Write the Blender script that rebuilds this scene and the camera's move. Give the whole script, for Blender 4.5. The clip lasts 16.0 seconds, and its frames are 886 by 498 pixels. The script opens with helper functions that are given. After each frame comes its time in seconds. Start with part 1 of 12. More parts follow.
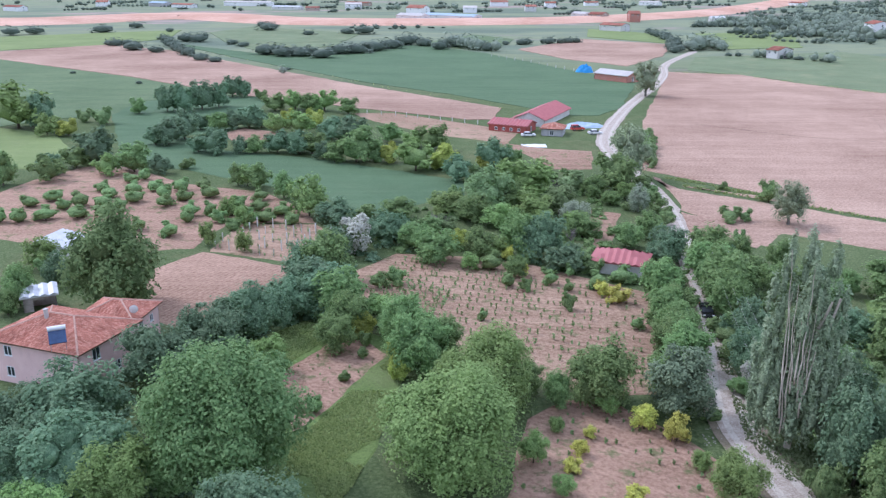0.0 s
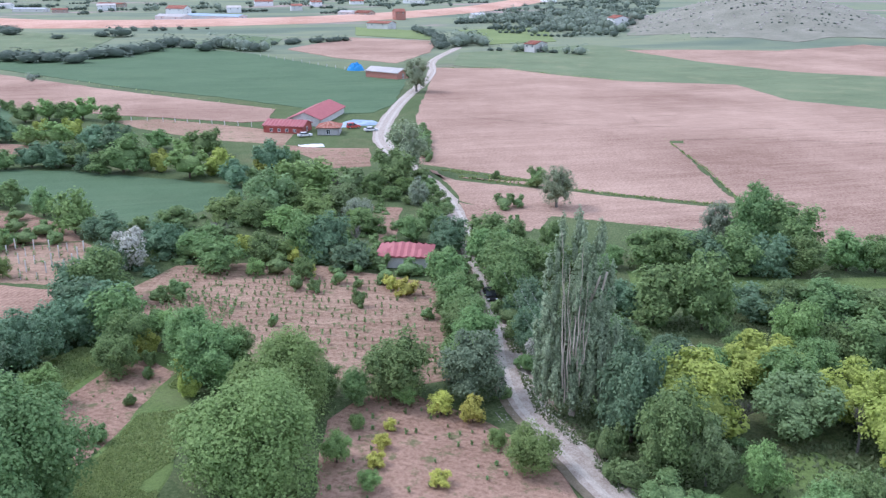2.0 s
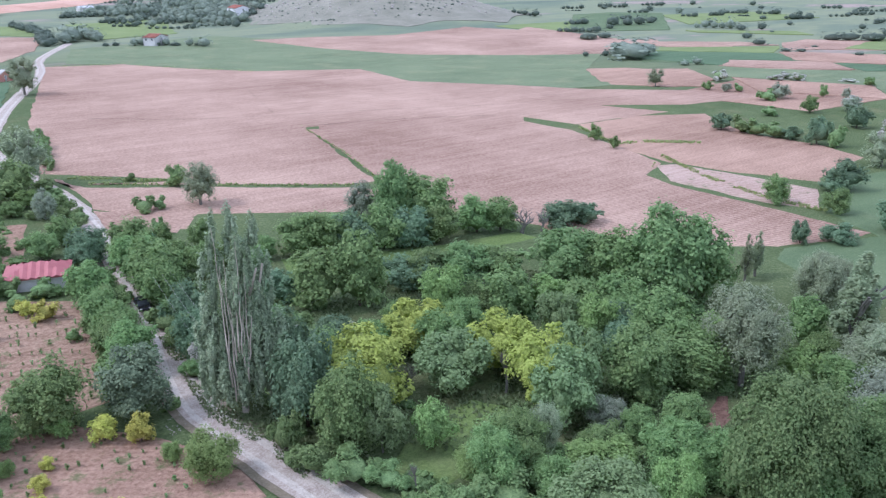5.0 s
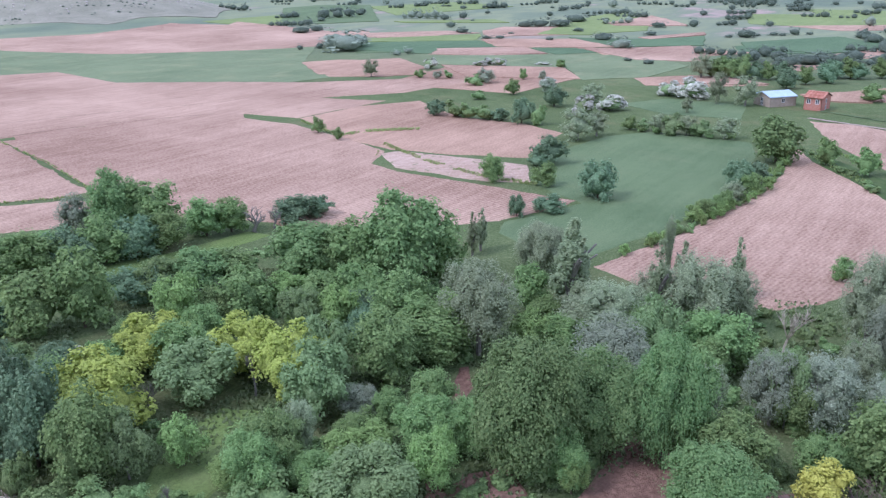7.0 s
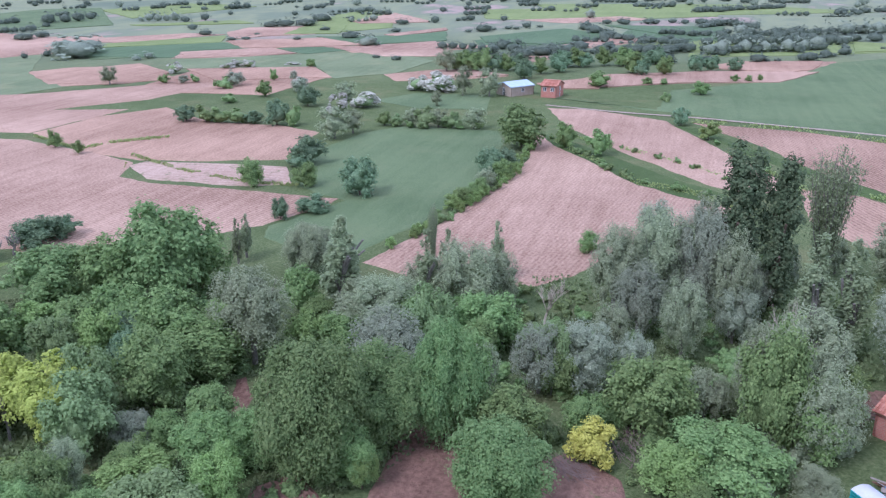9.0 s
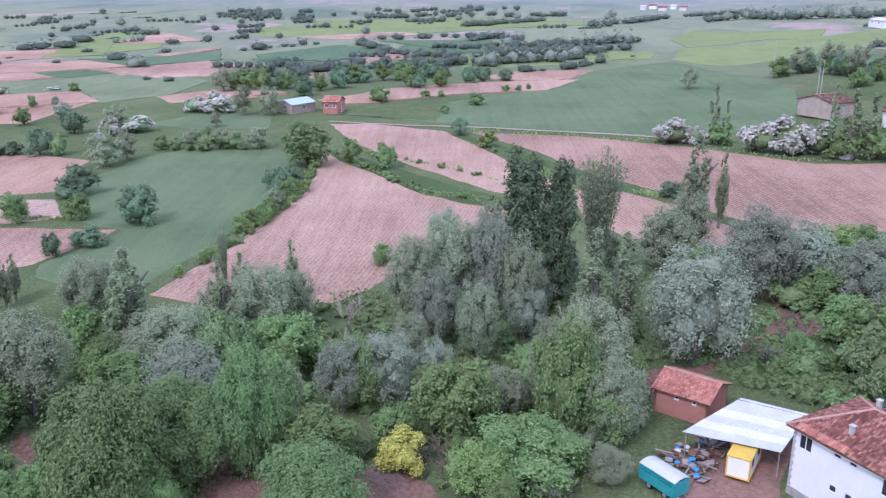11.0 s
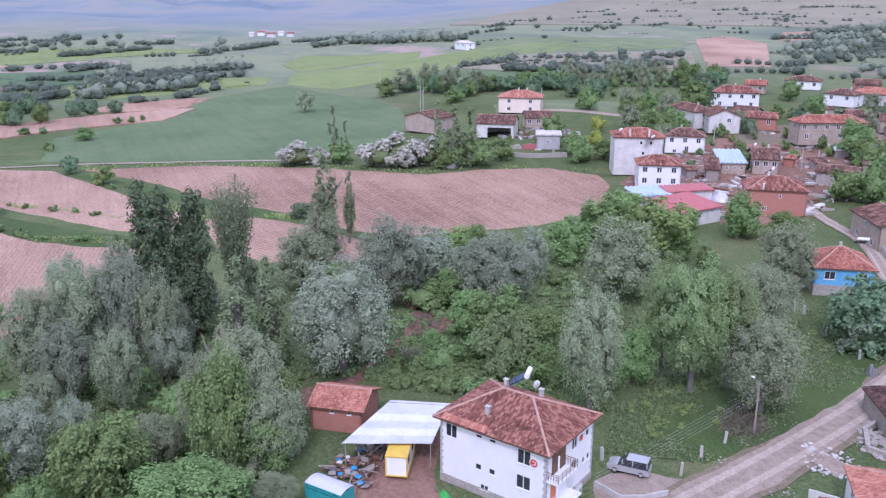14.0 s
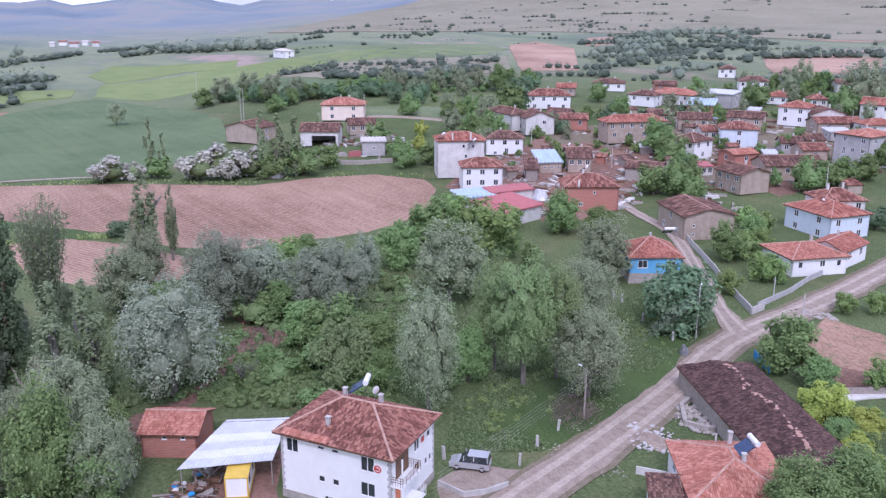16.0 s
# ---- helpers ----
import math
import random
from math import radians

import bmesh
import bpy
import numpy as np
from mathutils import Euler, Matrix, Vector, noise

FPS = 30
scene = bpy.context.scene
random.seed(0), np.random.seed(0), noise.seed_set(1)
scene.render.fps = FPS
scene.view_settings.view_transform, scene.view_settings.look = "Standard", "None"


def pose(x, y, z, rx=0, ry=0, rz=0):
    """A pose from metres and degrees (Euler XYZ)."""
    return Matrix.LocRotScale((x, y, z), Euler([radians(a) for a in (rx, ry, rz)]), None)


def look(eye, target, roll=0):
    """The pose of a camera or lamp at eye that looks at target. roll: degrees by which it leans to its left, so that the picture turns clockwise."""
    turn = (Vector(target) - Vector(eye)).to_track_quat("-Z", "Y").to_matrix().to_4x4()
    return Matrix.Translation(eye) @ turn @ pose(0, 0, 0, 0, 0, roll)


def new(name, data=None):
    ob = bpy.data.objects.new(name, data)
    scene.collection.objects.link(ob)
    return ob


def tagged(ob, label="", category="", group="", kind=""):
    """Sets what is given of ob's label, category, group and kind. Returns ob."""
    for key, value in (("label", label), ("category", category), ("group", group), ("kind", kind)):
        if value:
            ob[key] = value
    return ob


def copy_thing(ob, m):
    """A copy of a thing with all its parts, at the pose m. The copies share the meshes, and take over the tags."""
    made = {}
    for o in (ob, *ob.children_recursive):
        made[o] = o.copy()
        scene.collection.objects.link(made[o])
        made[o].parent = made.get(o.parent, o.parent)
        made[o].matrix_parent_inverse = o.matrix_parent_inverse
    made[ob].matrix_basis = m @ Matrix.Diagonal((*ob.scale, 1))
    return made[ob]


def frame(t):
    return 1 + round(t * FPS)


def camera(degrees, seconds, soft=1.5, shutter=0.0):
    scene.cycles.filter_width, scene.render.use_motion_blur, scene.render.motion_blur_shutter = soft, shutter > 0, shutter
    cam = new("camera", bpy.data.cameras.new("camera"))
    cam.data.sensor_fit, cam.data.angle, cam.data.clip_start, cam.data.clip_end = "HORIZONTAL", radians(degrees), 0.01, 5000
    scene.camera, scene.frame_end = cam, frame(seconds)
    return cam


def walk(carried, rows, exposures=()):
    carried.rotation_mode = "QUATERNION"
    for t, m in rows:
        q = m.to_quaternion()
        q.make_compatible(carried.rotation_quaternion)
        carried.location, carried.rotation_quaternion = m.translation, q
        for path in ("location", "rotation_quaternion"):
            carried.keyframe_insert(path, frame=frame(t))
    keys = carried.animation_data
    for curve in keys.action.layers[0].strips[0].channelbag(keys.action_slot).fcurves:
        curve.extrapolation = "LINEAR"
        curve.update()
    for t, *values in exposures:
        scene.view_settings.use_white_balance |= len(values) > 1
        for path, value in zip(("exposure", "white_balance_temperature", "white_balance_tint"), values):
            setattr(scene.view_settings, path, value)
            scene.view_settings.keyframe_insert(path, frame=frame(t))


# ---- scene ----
EYE = 48.0
cam = camera(54.74, 16.0, soft=1.3)
# the drone hovers and turns: seconds, yaw, pitch, roll
TURNS = [
    (0.0, -0.00, -18.00, 0.10),
    (0.5, -2.61, -18.01, 0.07),
    (1.0, -6.12, -18.03, 0.06),
    (1.5, -10.00, -18.05, 0.07),
    (2.0, -14.98, -18.05, 0.05),
    (2.5, -19.57, -18.09, -0.01),
    (3.0, -22.46, -18.15, -0.09),
    (3.2, -23.97, -18.14, -0.09),
    (5.3, -42.00, -18.84, 0.05),
    (5.5, -44.03, -18.92, 0.10),
    (6.0, -49.70, -18.96, 0.05),
    (6.5, -54.45, -18.99, -0.01),
    (7.0, -57.69, -19.13, -0.05),
    (7.5, -61.59, -19.21, -0.11),
    (8.0, -65.92, -19.27, -0.13),
    (8.5, -70.34, -19.38, -0.17),
    (9.0, -74.03, -19.22, -0.18),
    (9.2, -75.51, -19.16, -0.12),
    (11.3, -90.86, -18.11, -0.16),
    (11.5, -92.52, -18.04, -0.09),
    (12.0, -97.03, -17.77, -0.02),
    (12.5, -100.57, -17.51, 0.01),
    (13.0, -104.45, -17.22, 0.07),
    (13.5, -108.49, -16.90, 0.10),
    (14.0, -113.57, -16.56, 0.19),
    (14.5, -117.11, -16.26, 0.25),
    (15.0, -121.03, -15.96, 0.28),
    (15.5, -122.67, -15.99, 0.20),
    (16.0, -125.30, -16.06, 0.21),
]
walk(cam, [(t, pose(0, 0, EYE, 90 + pitch, 0, yaw) @ pose(0, 0, 0, 0, 0, roll)) for t, yaw, pitch, roll in TURNS],
     exposures=[(0.0, 0.53, 5550, 21), (9.0, 0.57, 5460, 28), (12.5, 0.55, 5510, 35), (16.0, 0.43, 5640, 34)])

# ---- sky and sun: bright broken overcast ----
SUN_EL, SUN_AZ = 50.0, 300.0
world = bpy.data.worlds.new("sky")
scene.world = world
world.use_nodes = True
wn, wl = world.node_tree.nodes, world.node_tree.links
wn.clear()
w_out = wn.new("ShaderNodeOutputWorld")
w_bg = wn.new("ShaderNodeBackground")
w_sky = wn.new("ShaderNodeTexSky")
w_sky.sky_type, w_sky.sun_disc = "NISHITA", False
w_sky.sun_elevation, w_sky.sun_rotation = radians(SUN_EL), radians(SUN_AZ)
w_sky.air_density, w_sky.dust_density = 1.0, 2.0
w_tc = wn.new("ShaderNodeTexCoord")
w_map = wn.new("ShaderNodeMapping")
w_map.inputs["Scale"].default_value = (2.0, 2.0, 9.0)
w_no = wn.new("ShaderNodeTexNoise")
w_no.inputs["Scale"].default_value, w_no.inputs["Detail"].default_value = 1.6, 6.0
w_rmp = wn.new("ShaderNodeValToRGB")
w_rmp.color_ramp.elements[0].position, w_rmp.color_ramp.elements[0].color = 0.36, (0.45, 0.45, 0.45, 1)
w_rmp.color_ramp.elements[1].position, w_rmp.color_ramp.elements[1].color = 0.56, (1, 1, 1, 1)
w_mix = wn.new("ShaderNodeMix")
w_mix.data_type = "RGBA"
w_mix.inputs["B"].default_value = (7.8, 8.7, 9.9, 1)
wl.new(w_tc.outputs["Generated"], w_map.inputs["Vector"])
wl.new(w_map.outputs[0], w_no.inputs["Vector"])
wl.new(w_no.outputs["Fac"], w_rmp.inputs[0])
wl.new(w_rmp.outputs[0], w_mix.inputs["Factor"])
wl.new(w_sky.outputs[0], w_mix.inputs["A"])
wl.new(w_mix.outputs["Result"], w_bg.inputs["Color"])
w_bg.inputs["Strength"].default_value = 0.105
wl.new(w_bg.outputs[0], w_out.inputs["Surface"])
sun = new("sun", bpy.data.lights.new("sun", "SUN"))
sun.data.energy, sun.data.angle, sun.data.color = 1.3, radians(12), (1.0, 0.97, 0.93)
sun.matrix_world = look((0, 0, 300), (-300 * math.sin(radians(SUN_AZ)), -300 * math.cos(radians(SUN_AZ)), 300 - 300 * math.tan(radians(SUN_EL))))


# ---- the lie of the land ----
def smooth(a, b, v):
    k = min(1.0, max(0.0, (v - a) / (b - a)))
    return k * k * (3 - 2 * k)


def land(x, y):
    """Height of the ground: a flat valley floor, a round hill, the village slope and far ridges."""
    r, a = math.hypot(x, y), math.degrees(math.atan2(x, y))
    h = math.hypot(x - 447, y - 640)
    z = 27.0 * smooth(150, 10, h) ** 0.9
    if a > 100:
        z += (14.0 * smooth(190, 420, r) + 9.0 * smooth(420, 900, r)) * smooth(104, 121, a)
        z += 85.0 * smooth(880, 1900, r) * smooth(113, 140, a)
    if r > 1300 and a > 20:
        z += (30 + 52 * math.sin(a * 0.21 + 1.0) ** 2 + 22 * math.sin(a * 0.83) + 10 * math.sin(a * 2.1 + 2)) * smooth(1900, 4300, r) * smooth(20, 60, a)
        z += 14 * smooth(1300, 2000, r) * smooth(60, 95, a) * (0.5 + 0.5 * math.sin(a * 0.5 + r * 0.004)) * smooth(3600, 2200, r)
    if r > 1500 and a < 40:
        z += 60 * smooth(1500, 3500, r)
    return z


# ---- node helpers ----
def mat(name, rough=0.8, metal=0.0, spec=0.3):
    m = bpy.data.materials.new(name)
    m.use_nodes = True
    b = m.node_tree.nodes["Principled BSDF"]
    b.inputs["Roughness"].default_value, b.inputs["Metallic"].default_value = rough, metal
    b.inputs["Specular IOR Level"].default_value = spec
    return m, m.node_tree.nodes, m.node_tree.links, b


def ramp(n, stops):
    c = n.new("ShaderNodeValToRGB")
    e = c.color_ramp.elements
    while len(e) < len(stops):
        e.new(0.5)
    for k, (p, col) in enumerate(stops):
        e[k].position, e[k].color = p, (*col, 1)
    return c


def coords(n, l, scale=(1, 1, 1), turn=0.0, kind="Object"):
    tc, mp = n.new("ShaderNodeTexCoord"), n.new("ShaderNodeMapping")
    mp.inputs["Scale"].default_value, mp.inputs["Rotation"].default_value = scale, (0, 0, radians(turn))
    l.new(tc.outputs[kind], mp.inputs["Vector"])
    return mp.outputs[0]


def fuzz(n, l, vec, scale, detail=4.0, rough=0.55):
    t = n.new("ShaderNodeTexNoise")
    t.inputs["Scale"].default_value, t.inputs["Detail"].default_value, t.inputs["Roughness"].default_value = scale, detail, rough
    l.new(vec, t.inputs["Vector"])
    return t.outputs["Fac"]


def blend(n, l, fac, a, b, how="MIX"):
    m = n.new("ShaderNodeMix")
    m.data_type, m.blend_type = "RGBA", how
    for key, v in (("Factor", fac), ("A", a), ("B", b)):
        s = m.inputs[key]
        if isinstance(v, (int, float)):
            s.default_value = v
        elif isinstance(v, tuple):
            s.default_value = (*v, 1)
        else:
            l.new(v, s)
    return m.outputs["Result"]


def calc(n, l, op, a, b=0.0):
    m = n.new("ShaderNodeMath")
    m.operation = op
    for k, v in enumerate((a, b)):
        if isinstance(v, (int, float)):
            m.inputs[k].default_value = v
        else:
            l.new(v, m.inputs[k])
    return m.outputs[0]


def relief(n, l, b, height, dist=0.1, strength=0.6):
    u = n.new("ShaderNodeBump")
    u.inputs["Distance"].default_value, u.inputs["Strength"].default_value = dist, strength
    l.new(height, u.inputs["Height"])
    l.new(u.outputs[0], b.inputs["Normal"])


def soil(name, dark, light, turn, row=0.75, rows=0.5, weeds=0.0):
    """Tilled earth: clods, damp patches and rows along one direction."""
    m, n, l, b = mat(name, 0.95, 0, 0.1)
    v = coords(n, l)
    vr = coords(n, l, (1, 1, 1), turn)
    big, mid, fine = fuzz(n, l, v, 0.018, 4), fuzz(n, l, v, 0.16, 5), fuzz(n, l, v, 1.6, 6, 0.7)
    streak = fuzz(n, l, coords(n, l, (0.02, 0.5, 1), turn), 1.0, 5, 0.6)
    wv = n.new("ShaderNodeTexWave")
    wv.bands_direction = "Y"
    wv.inputs["Scale"].default_value, wv.inputs["Distortion"].default_value = 0.314 / row, 3.0
    wv.inputs["Detail"].default_value, wv.inputs["Detail Scale"].default_value = 3.0, 1.2
    l.new(vr, wv.inputs["Vector"])
    f = calc(n, l, "ADD", calc(n, l, "SUBTRACT", calc(n, l, "MULTIPLY", big, 0.9), 0.25), calc(n, l, "ADD", calc(n, l, "MULTIPLY", streak, 0.45), calc(n, l, "MULTIPLY", mid, 0.25)))
    f = calc(n, l, "ADD", f, calc(n, l, "MULTIPLY", calc(n, l, "SUBTRACT", fine, 0.5), 1.15))
    f = calc(n, l, "ADD", f, calc(n, l, "MULTIPLY", calc(n, l, "SUBTRACT", wv.outputs["Fac"], 0.5), 0.26 * rows))
    c = ramp(n, [(0.28, dark), (0.78, light)])
    l.new(f, c.inputs[0])
    col = c.outputs[0]
    if weeds:
        wd = ramp(n, [(0.60 - weeds * 0.12, (0, 0, 0)), (0.68 - weeds * 0.08, (1, 1, 1))])
        l.new(fuzz(n, l, v, 0.35, 6, 0.7), wd.inputs[0])
        col = blend(n, l, calc(n, l, "MULTIPLY", wd.outputs[0], 0.75), col, (0.12, 0.16, 0.06))
    l.new(col, b.inputs["Base Color"])
    h = calc(n, l, "ADD", calc(n, l, "MULTIPLY", wv.outputs["Fac"], 0.5 * rows), calc(n, l, "ADD", fine, calc(n, l, "MULTIPLY", mid, 0.6)))
    relief(n, l, b, h, 0.3, 0.9)
    return m


def sward(name, dark, light, turn=0.0, dry=(0.30, 0.29, 0.16), dryness=0.25, rows=0.2, patch=0.03):
    """Grass or young corn: patches at two scales, faint drill rows."""
    m, n, l, b = mat(name, 0.9, 0, 0.15)
    v = coords(n, l)
    big, mid, fine = fuzz(n, l, v, patch, 5), fuzz(n, l, v, 0.22, 5, 0.6), fuzz(n, l, v, 2.6, 5, 0.7)
    streak = fuzz(n, l, coords(n, l, (0.02, 0.35, 1), turn), 1.0, 4)
    f = calc(n, l, "ADD", calc(n, l, "SUBTRACT", calc(n, l, "MULTIPLY", big, 0.9), 0.22), calc(n, l, "ADD", calc(n, l, "MULTIPLY", mid, 0.3), calc(n, l, "MULTIPLY", streak, 0.25 + rows)))
    f = calc(n, l, "ADD", f, calc(n, l, "MULTIPLY", calc(n, l, "SUBTRACT", fine, 0.5), 1.3))
    f = calc(n, l, "ADD", f, calc(n, l, "MULTIPLY", calc(n, l, "SUBTRACT", fuzz(n, l, v, 7.0, 3, 0.7), 0.5), 0.9))
    c = ramp(n, [(0.2, dark), (0.85, light)])
    l.new(f, c.inputs[0])
    d = ramp(n, [(0.52, (0, 0, 0)), (0.72, (1, 1, 1))])
    l.new(fuzz(n, l, v, 0.07, 6, 0.65), d.inputs[0])
    col = blend(n, l, calc(n, l, "MULTIPLY", d.outputs[0], dryness), c.outputs[0], dry)
    l.new(col, b.inputs["Base Color"])
    relief(n, l, b, calc(n, l, "ADD", fine, mid), 0.18, 0.7)
    return m


def leaf(name, dark, mid, light, thin=0.25):
    """Foliage: each leaf clump its own shade, each tree a little lighter or darker."""
    m, n, l, b = mat(name, 0.75, 0, 0.12)
    g, o = n.new("ShaderNodeNewGeometry"), n.new("ShaderNodeObjectInfo")
    tint = [tuple(1.75 * (f_ * a + (1 - f_) * b_) + e for a, b_, e in zip(q, mid, (0.0, 0.0, 0.004))) for q, f_ in ((dark, 0.75), (mid, 1.0), (light, 0.75))]
    c = ramp(n, [(0.1, tint[0]), (0.5, tint[1]), (0.95, tint[2])])
    spray = calc(n, l, "MULTIPLY", calc(n, l, "SUBTRACT", fuzz(n, l, coords(n, l), 1.1, 3, 0.6), 0.5), 0.9)
    fleck = calc(n, l, "MULTIPLY", calc(n, l, "SUBTRACT", fuzz(n, l, coords(n, l), 9.0, 2, 0.7), 0.5), 1.3)
    tone = calc(n, l, "ADD", calc(n, l, "MULTIPLY", g.outputs["Random Per Island"], 0.55), 0.22)
    l.new(calc(n, l, "ADD", tone, calc(n, l, "ADD", spray, fleck)), c.inputs[0])
    hs = n.new("ShaderNodeHueSaturation")
    l.new(calc(n, l, "ADD", 0.472, calc(n, l, "MULTIPLY", o.outputs["Random"], 0.03)), hs.inputs["Hue"])
    l.new(calc(n, l, "ADD", 0.88, calc(n, l, "MULTIPLY", o.outputs["Random"], 0.34)), hs.inputs["Value"])
    hs.inputs["Saturation"].default_value = 0.90
    l.new(c.outputs[0], hs.inputs["Color"])
    l.new(hs.outputs[0], b.inputs["Base Color"])
    t, mx = n.new("ShaderNodeBsdfTranslucent"), n.new("ShaderNodeMixShader")
    l.new(hs.outputs[0], t.inputs["Color"])
    mx.inputs[0].default_value = thin
    l.new(b.outputs[0], mx.inputs[1])
    l.new(t.outputs[0], mx.inputs[2])
    l.new(mx.outputs[0], n["Material Output"].inputs["Surface"])
    return m


def shaded_inner_leaf(name, dark, mid, light):
    """The mass of leaves inside a crown, its shade put into the colour: mottled at the size of leaf sprays."""
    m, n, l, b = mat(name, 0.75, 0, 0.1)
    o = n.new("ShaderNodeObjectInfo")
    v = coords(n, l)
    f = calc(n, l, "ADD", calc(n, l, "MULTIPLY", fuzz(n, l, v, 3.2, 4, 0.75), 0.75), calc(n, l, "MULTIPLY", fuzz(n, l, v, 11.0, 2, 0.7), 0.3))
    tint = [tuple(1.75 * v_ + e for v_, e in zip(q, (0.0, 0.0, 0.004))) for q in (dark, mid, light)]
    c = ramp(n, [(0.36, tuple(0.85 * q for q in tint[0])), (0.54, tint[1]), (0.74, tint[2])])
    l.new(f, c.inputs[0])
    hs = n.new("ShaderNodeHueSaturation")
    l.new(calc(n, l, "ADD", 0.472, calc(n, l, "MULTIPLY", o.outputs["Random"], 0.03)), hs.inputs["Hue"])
    # lower Value than the outer leaves: crown shade painted in
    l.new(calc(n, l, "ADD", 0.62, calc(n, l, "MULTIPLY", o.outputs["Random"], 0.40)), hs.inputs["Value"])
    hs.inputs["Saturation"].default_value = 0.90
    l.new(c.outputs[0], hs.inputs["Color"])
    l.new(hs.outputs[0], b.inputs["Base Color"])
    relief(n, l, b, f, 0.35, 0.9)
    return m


def plain(name, a, b_, scale=1.5, rough=0.8, metal=0.0, bump=0.02, spec=0.3, streaks=0.0):
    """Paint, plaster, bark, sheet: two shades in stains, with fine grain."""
    m, n, l, b = mat(name, rough, metal, spec)
    v = coords(n, l)
    f = calc(n, l, "ADD", calc(n, l, "MULTIPLY", fuzz(n, l, v, scale, 6, 0.65), 0.7), calc(n, l, "MULTIPLY", fuzz(n, l, v, scale * 9, 3), 0.3))
    c = ramp(n, [(0.3, a), (0.7, b_)])
    l.new(f, c.inputs[0])
    col = c.outputs[0]
    if streaks:
        s = ramp(n, [(0.5, (0, 0, 0)), (0.75, (1, 1, 1))])
        l.new(fuzz(n, l, coords(n, l, (0.9, 0.9, 0.22)), 1.0, 6, 0.7), s.inputs[0])
        col = blend(n, l, calc(n, l, "MULTIPLY", s.outputs[0], streaks), col, tuple(0.6 * k for k in a))
    l.new(col, b.inputs["Base Color"])
    if bump:
        relief(n, l, b, f, bump, 0.5)
    return m


def tiles(name, dark, mid, light):
    """Clay tiles: each tile its own shade, with lichen and soot."""
    m, n, l, b = mat(name, 0.85, 0, 0.2)
    g, o = n.new("ShaderNodeNewGeometry"), n.new("ShaderNodeObjectInfo")
    c = ramp(n, [(0.0, dark), (0.5, mid), (1.0, light)])
    v = coords(n, l)
    wear = calc(n, l, "ADD", calc(n, l, "MULTIPLY", calc(n, l, "SUBTRACT", fuzz(n, l, v, 5.0, 3, 0.7), 0.5), 1.2), calc(n, l, "MULTIPLY", calc(n, l, "SUBTRACT", fuzz(n, l, v, 0.7, 4, 0.6), 0.5), 0.9))
    l.new(calc(n, l, "ADD", calc(n, l, "ADD", 0.08, calc(n, l, "MULTIPLY", g.outputs["Random Per Island"], 0.85)), wear), c.inputs[0])
    st = ramp(n, [(0.45, (1, 1, 1)), (0.75, (0.45, 0.42, 0.40))])
    l.new(fuzz(n, l, v, 0.45, 6, 0.7), st.inputs[0])
    col = blend(n, l, 0.8, c.outputs[0], st.outputs[0], "MULTIPLY")
    l.new(col, b.inputs["Base Color"])
    relief(n, l, b, fuzz(n, l, v, 8.0, 3), 0.02, 0.5)
    return m


def brickwork(name, a, b_, mortar, s=1.0):
    """Hollow brick too far off to pick apart: courses of 0.2 m."""
    m, n, l, b = mat(name, 0.9, 0, 0.2)
    t = n.new("ShaderNodeTexBrick")
    t.inputs["Color1"].default_value, t.inputs["Color2"].default_value, t.inputs["Mortar"].default_value = (*a, 1), (*b_, 1), (*mortar, 1)
    t.inputs["Scale"].default_value, t.inputs["Mortar Size"].default_value = s, 0.02
    t.inputs["Brick Width"].default_value, t.inputs["Row Height"].default_value = 0.4, 0.2
    tc, sx, cx = n.new("ShaderNodeTexCoord"), n.new("ShaderNodeSeparateXYZ"), n.new("ShaderNodeCombineXYZ")
    l.new(tc.outputs["Object"], sx.inputs[0])
    l.new(calc(n, l, "ADD", sx.outputs[0], sx.outputs[1]), cx.inputs[0])
    l.new(sx.outputs[2], cx.inputs[1])
    l.new(cx.outputs[0], t.inputs["Vector"])
    st = fuzz(n, l, coords(n, l), 1.2, 5, 0.6)
    l.new(blend(n, l, calc(n, l, "MULTIPLY", st, 0.5), t.outputs["Color"], mortar), b.inputs["Base Color"])
    relief(n, l, b, t.outputs["Fac"], -0.01, 0.5)
    return m


# ---- materials ----
M = {}
PINK_D, PINK_L = (0.260, 0.158, 0.113), (0.545, 0.376, 0.282)
M["soil_a"] = soil("tilled_pink_soil", PINK_D, PINK_L, 12, 0.9, 0.7)
M["soil_b"] = soil("tilled_pink_soil_cross", PINK_D, PINK_L, 68, 0.9, 0.8)
M["soil_c"] = soil("tilled_pink_soil_diagonal", (0.245, 0.148, 0.102), (0.53, 0.352, 0.255), 118, 0.8, 0.4)
M["soil_g"] = soil("tilled_pink_soil_oblique", PINK_D, PINK_L, 10, 0.8, 0.4)
M["soil_h"] = soil("tilled_pink_soil_banks", PINK_D, PINK_L, 144, 0.8, 0.4)
M["soil_d"] = soil("brown_vineyard_soil", (0.23, 0.142, 0.092), (0.50, 0.345, 0.245), 20, 1.4, 0.25, 0.4)
M["soil_e"] = soil("weedy_garden_soil", (0.22, 0.132, 0.088), (0.49, 0.32, 0.232), 40, 0.8, 0.25, 0.5)
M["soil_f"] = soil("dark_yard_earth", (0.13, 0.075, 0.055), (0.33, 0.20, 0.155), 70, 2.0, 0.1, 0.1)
M["soil_v"] = soil("furrowed_brown_soil", (0.215, 0.130, 0.092), (0.48, 0.320, 0.235), 158, 1.0, 0.9)
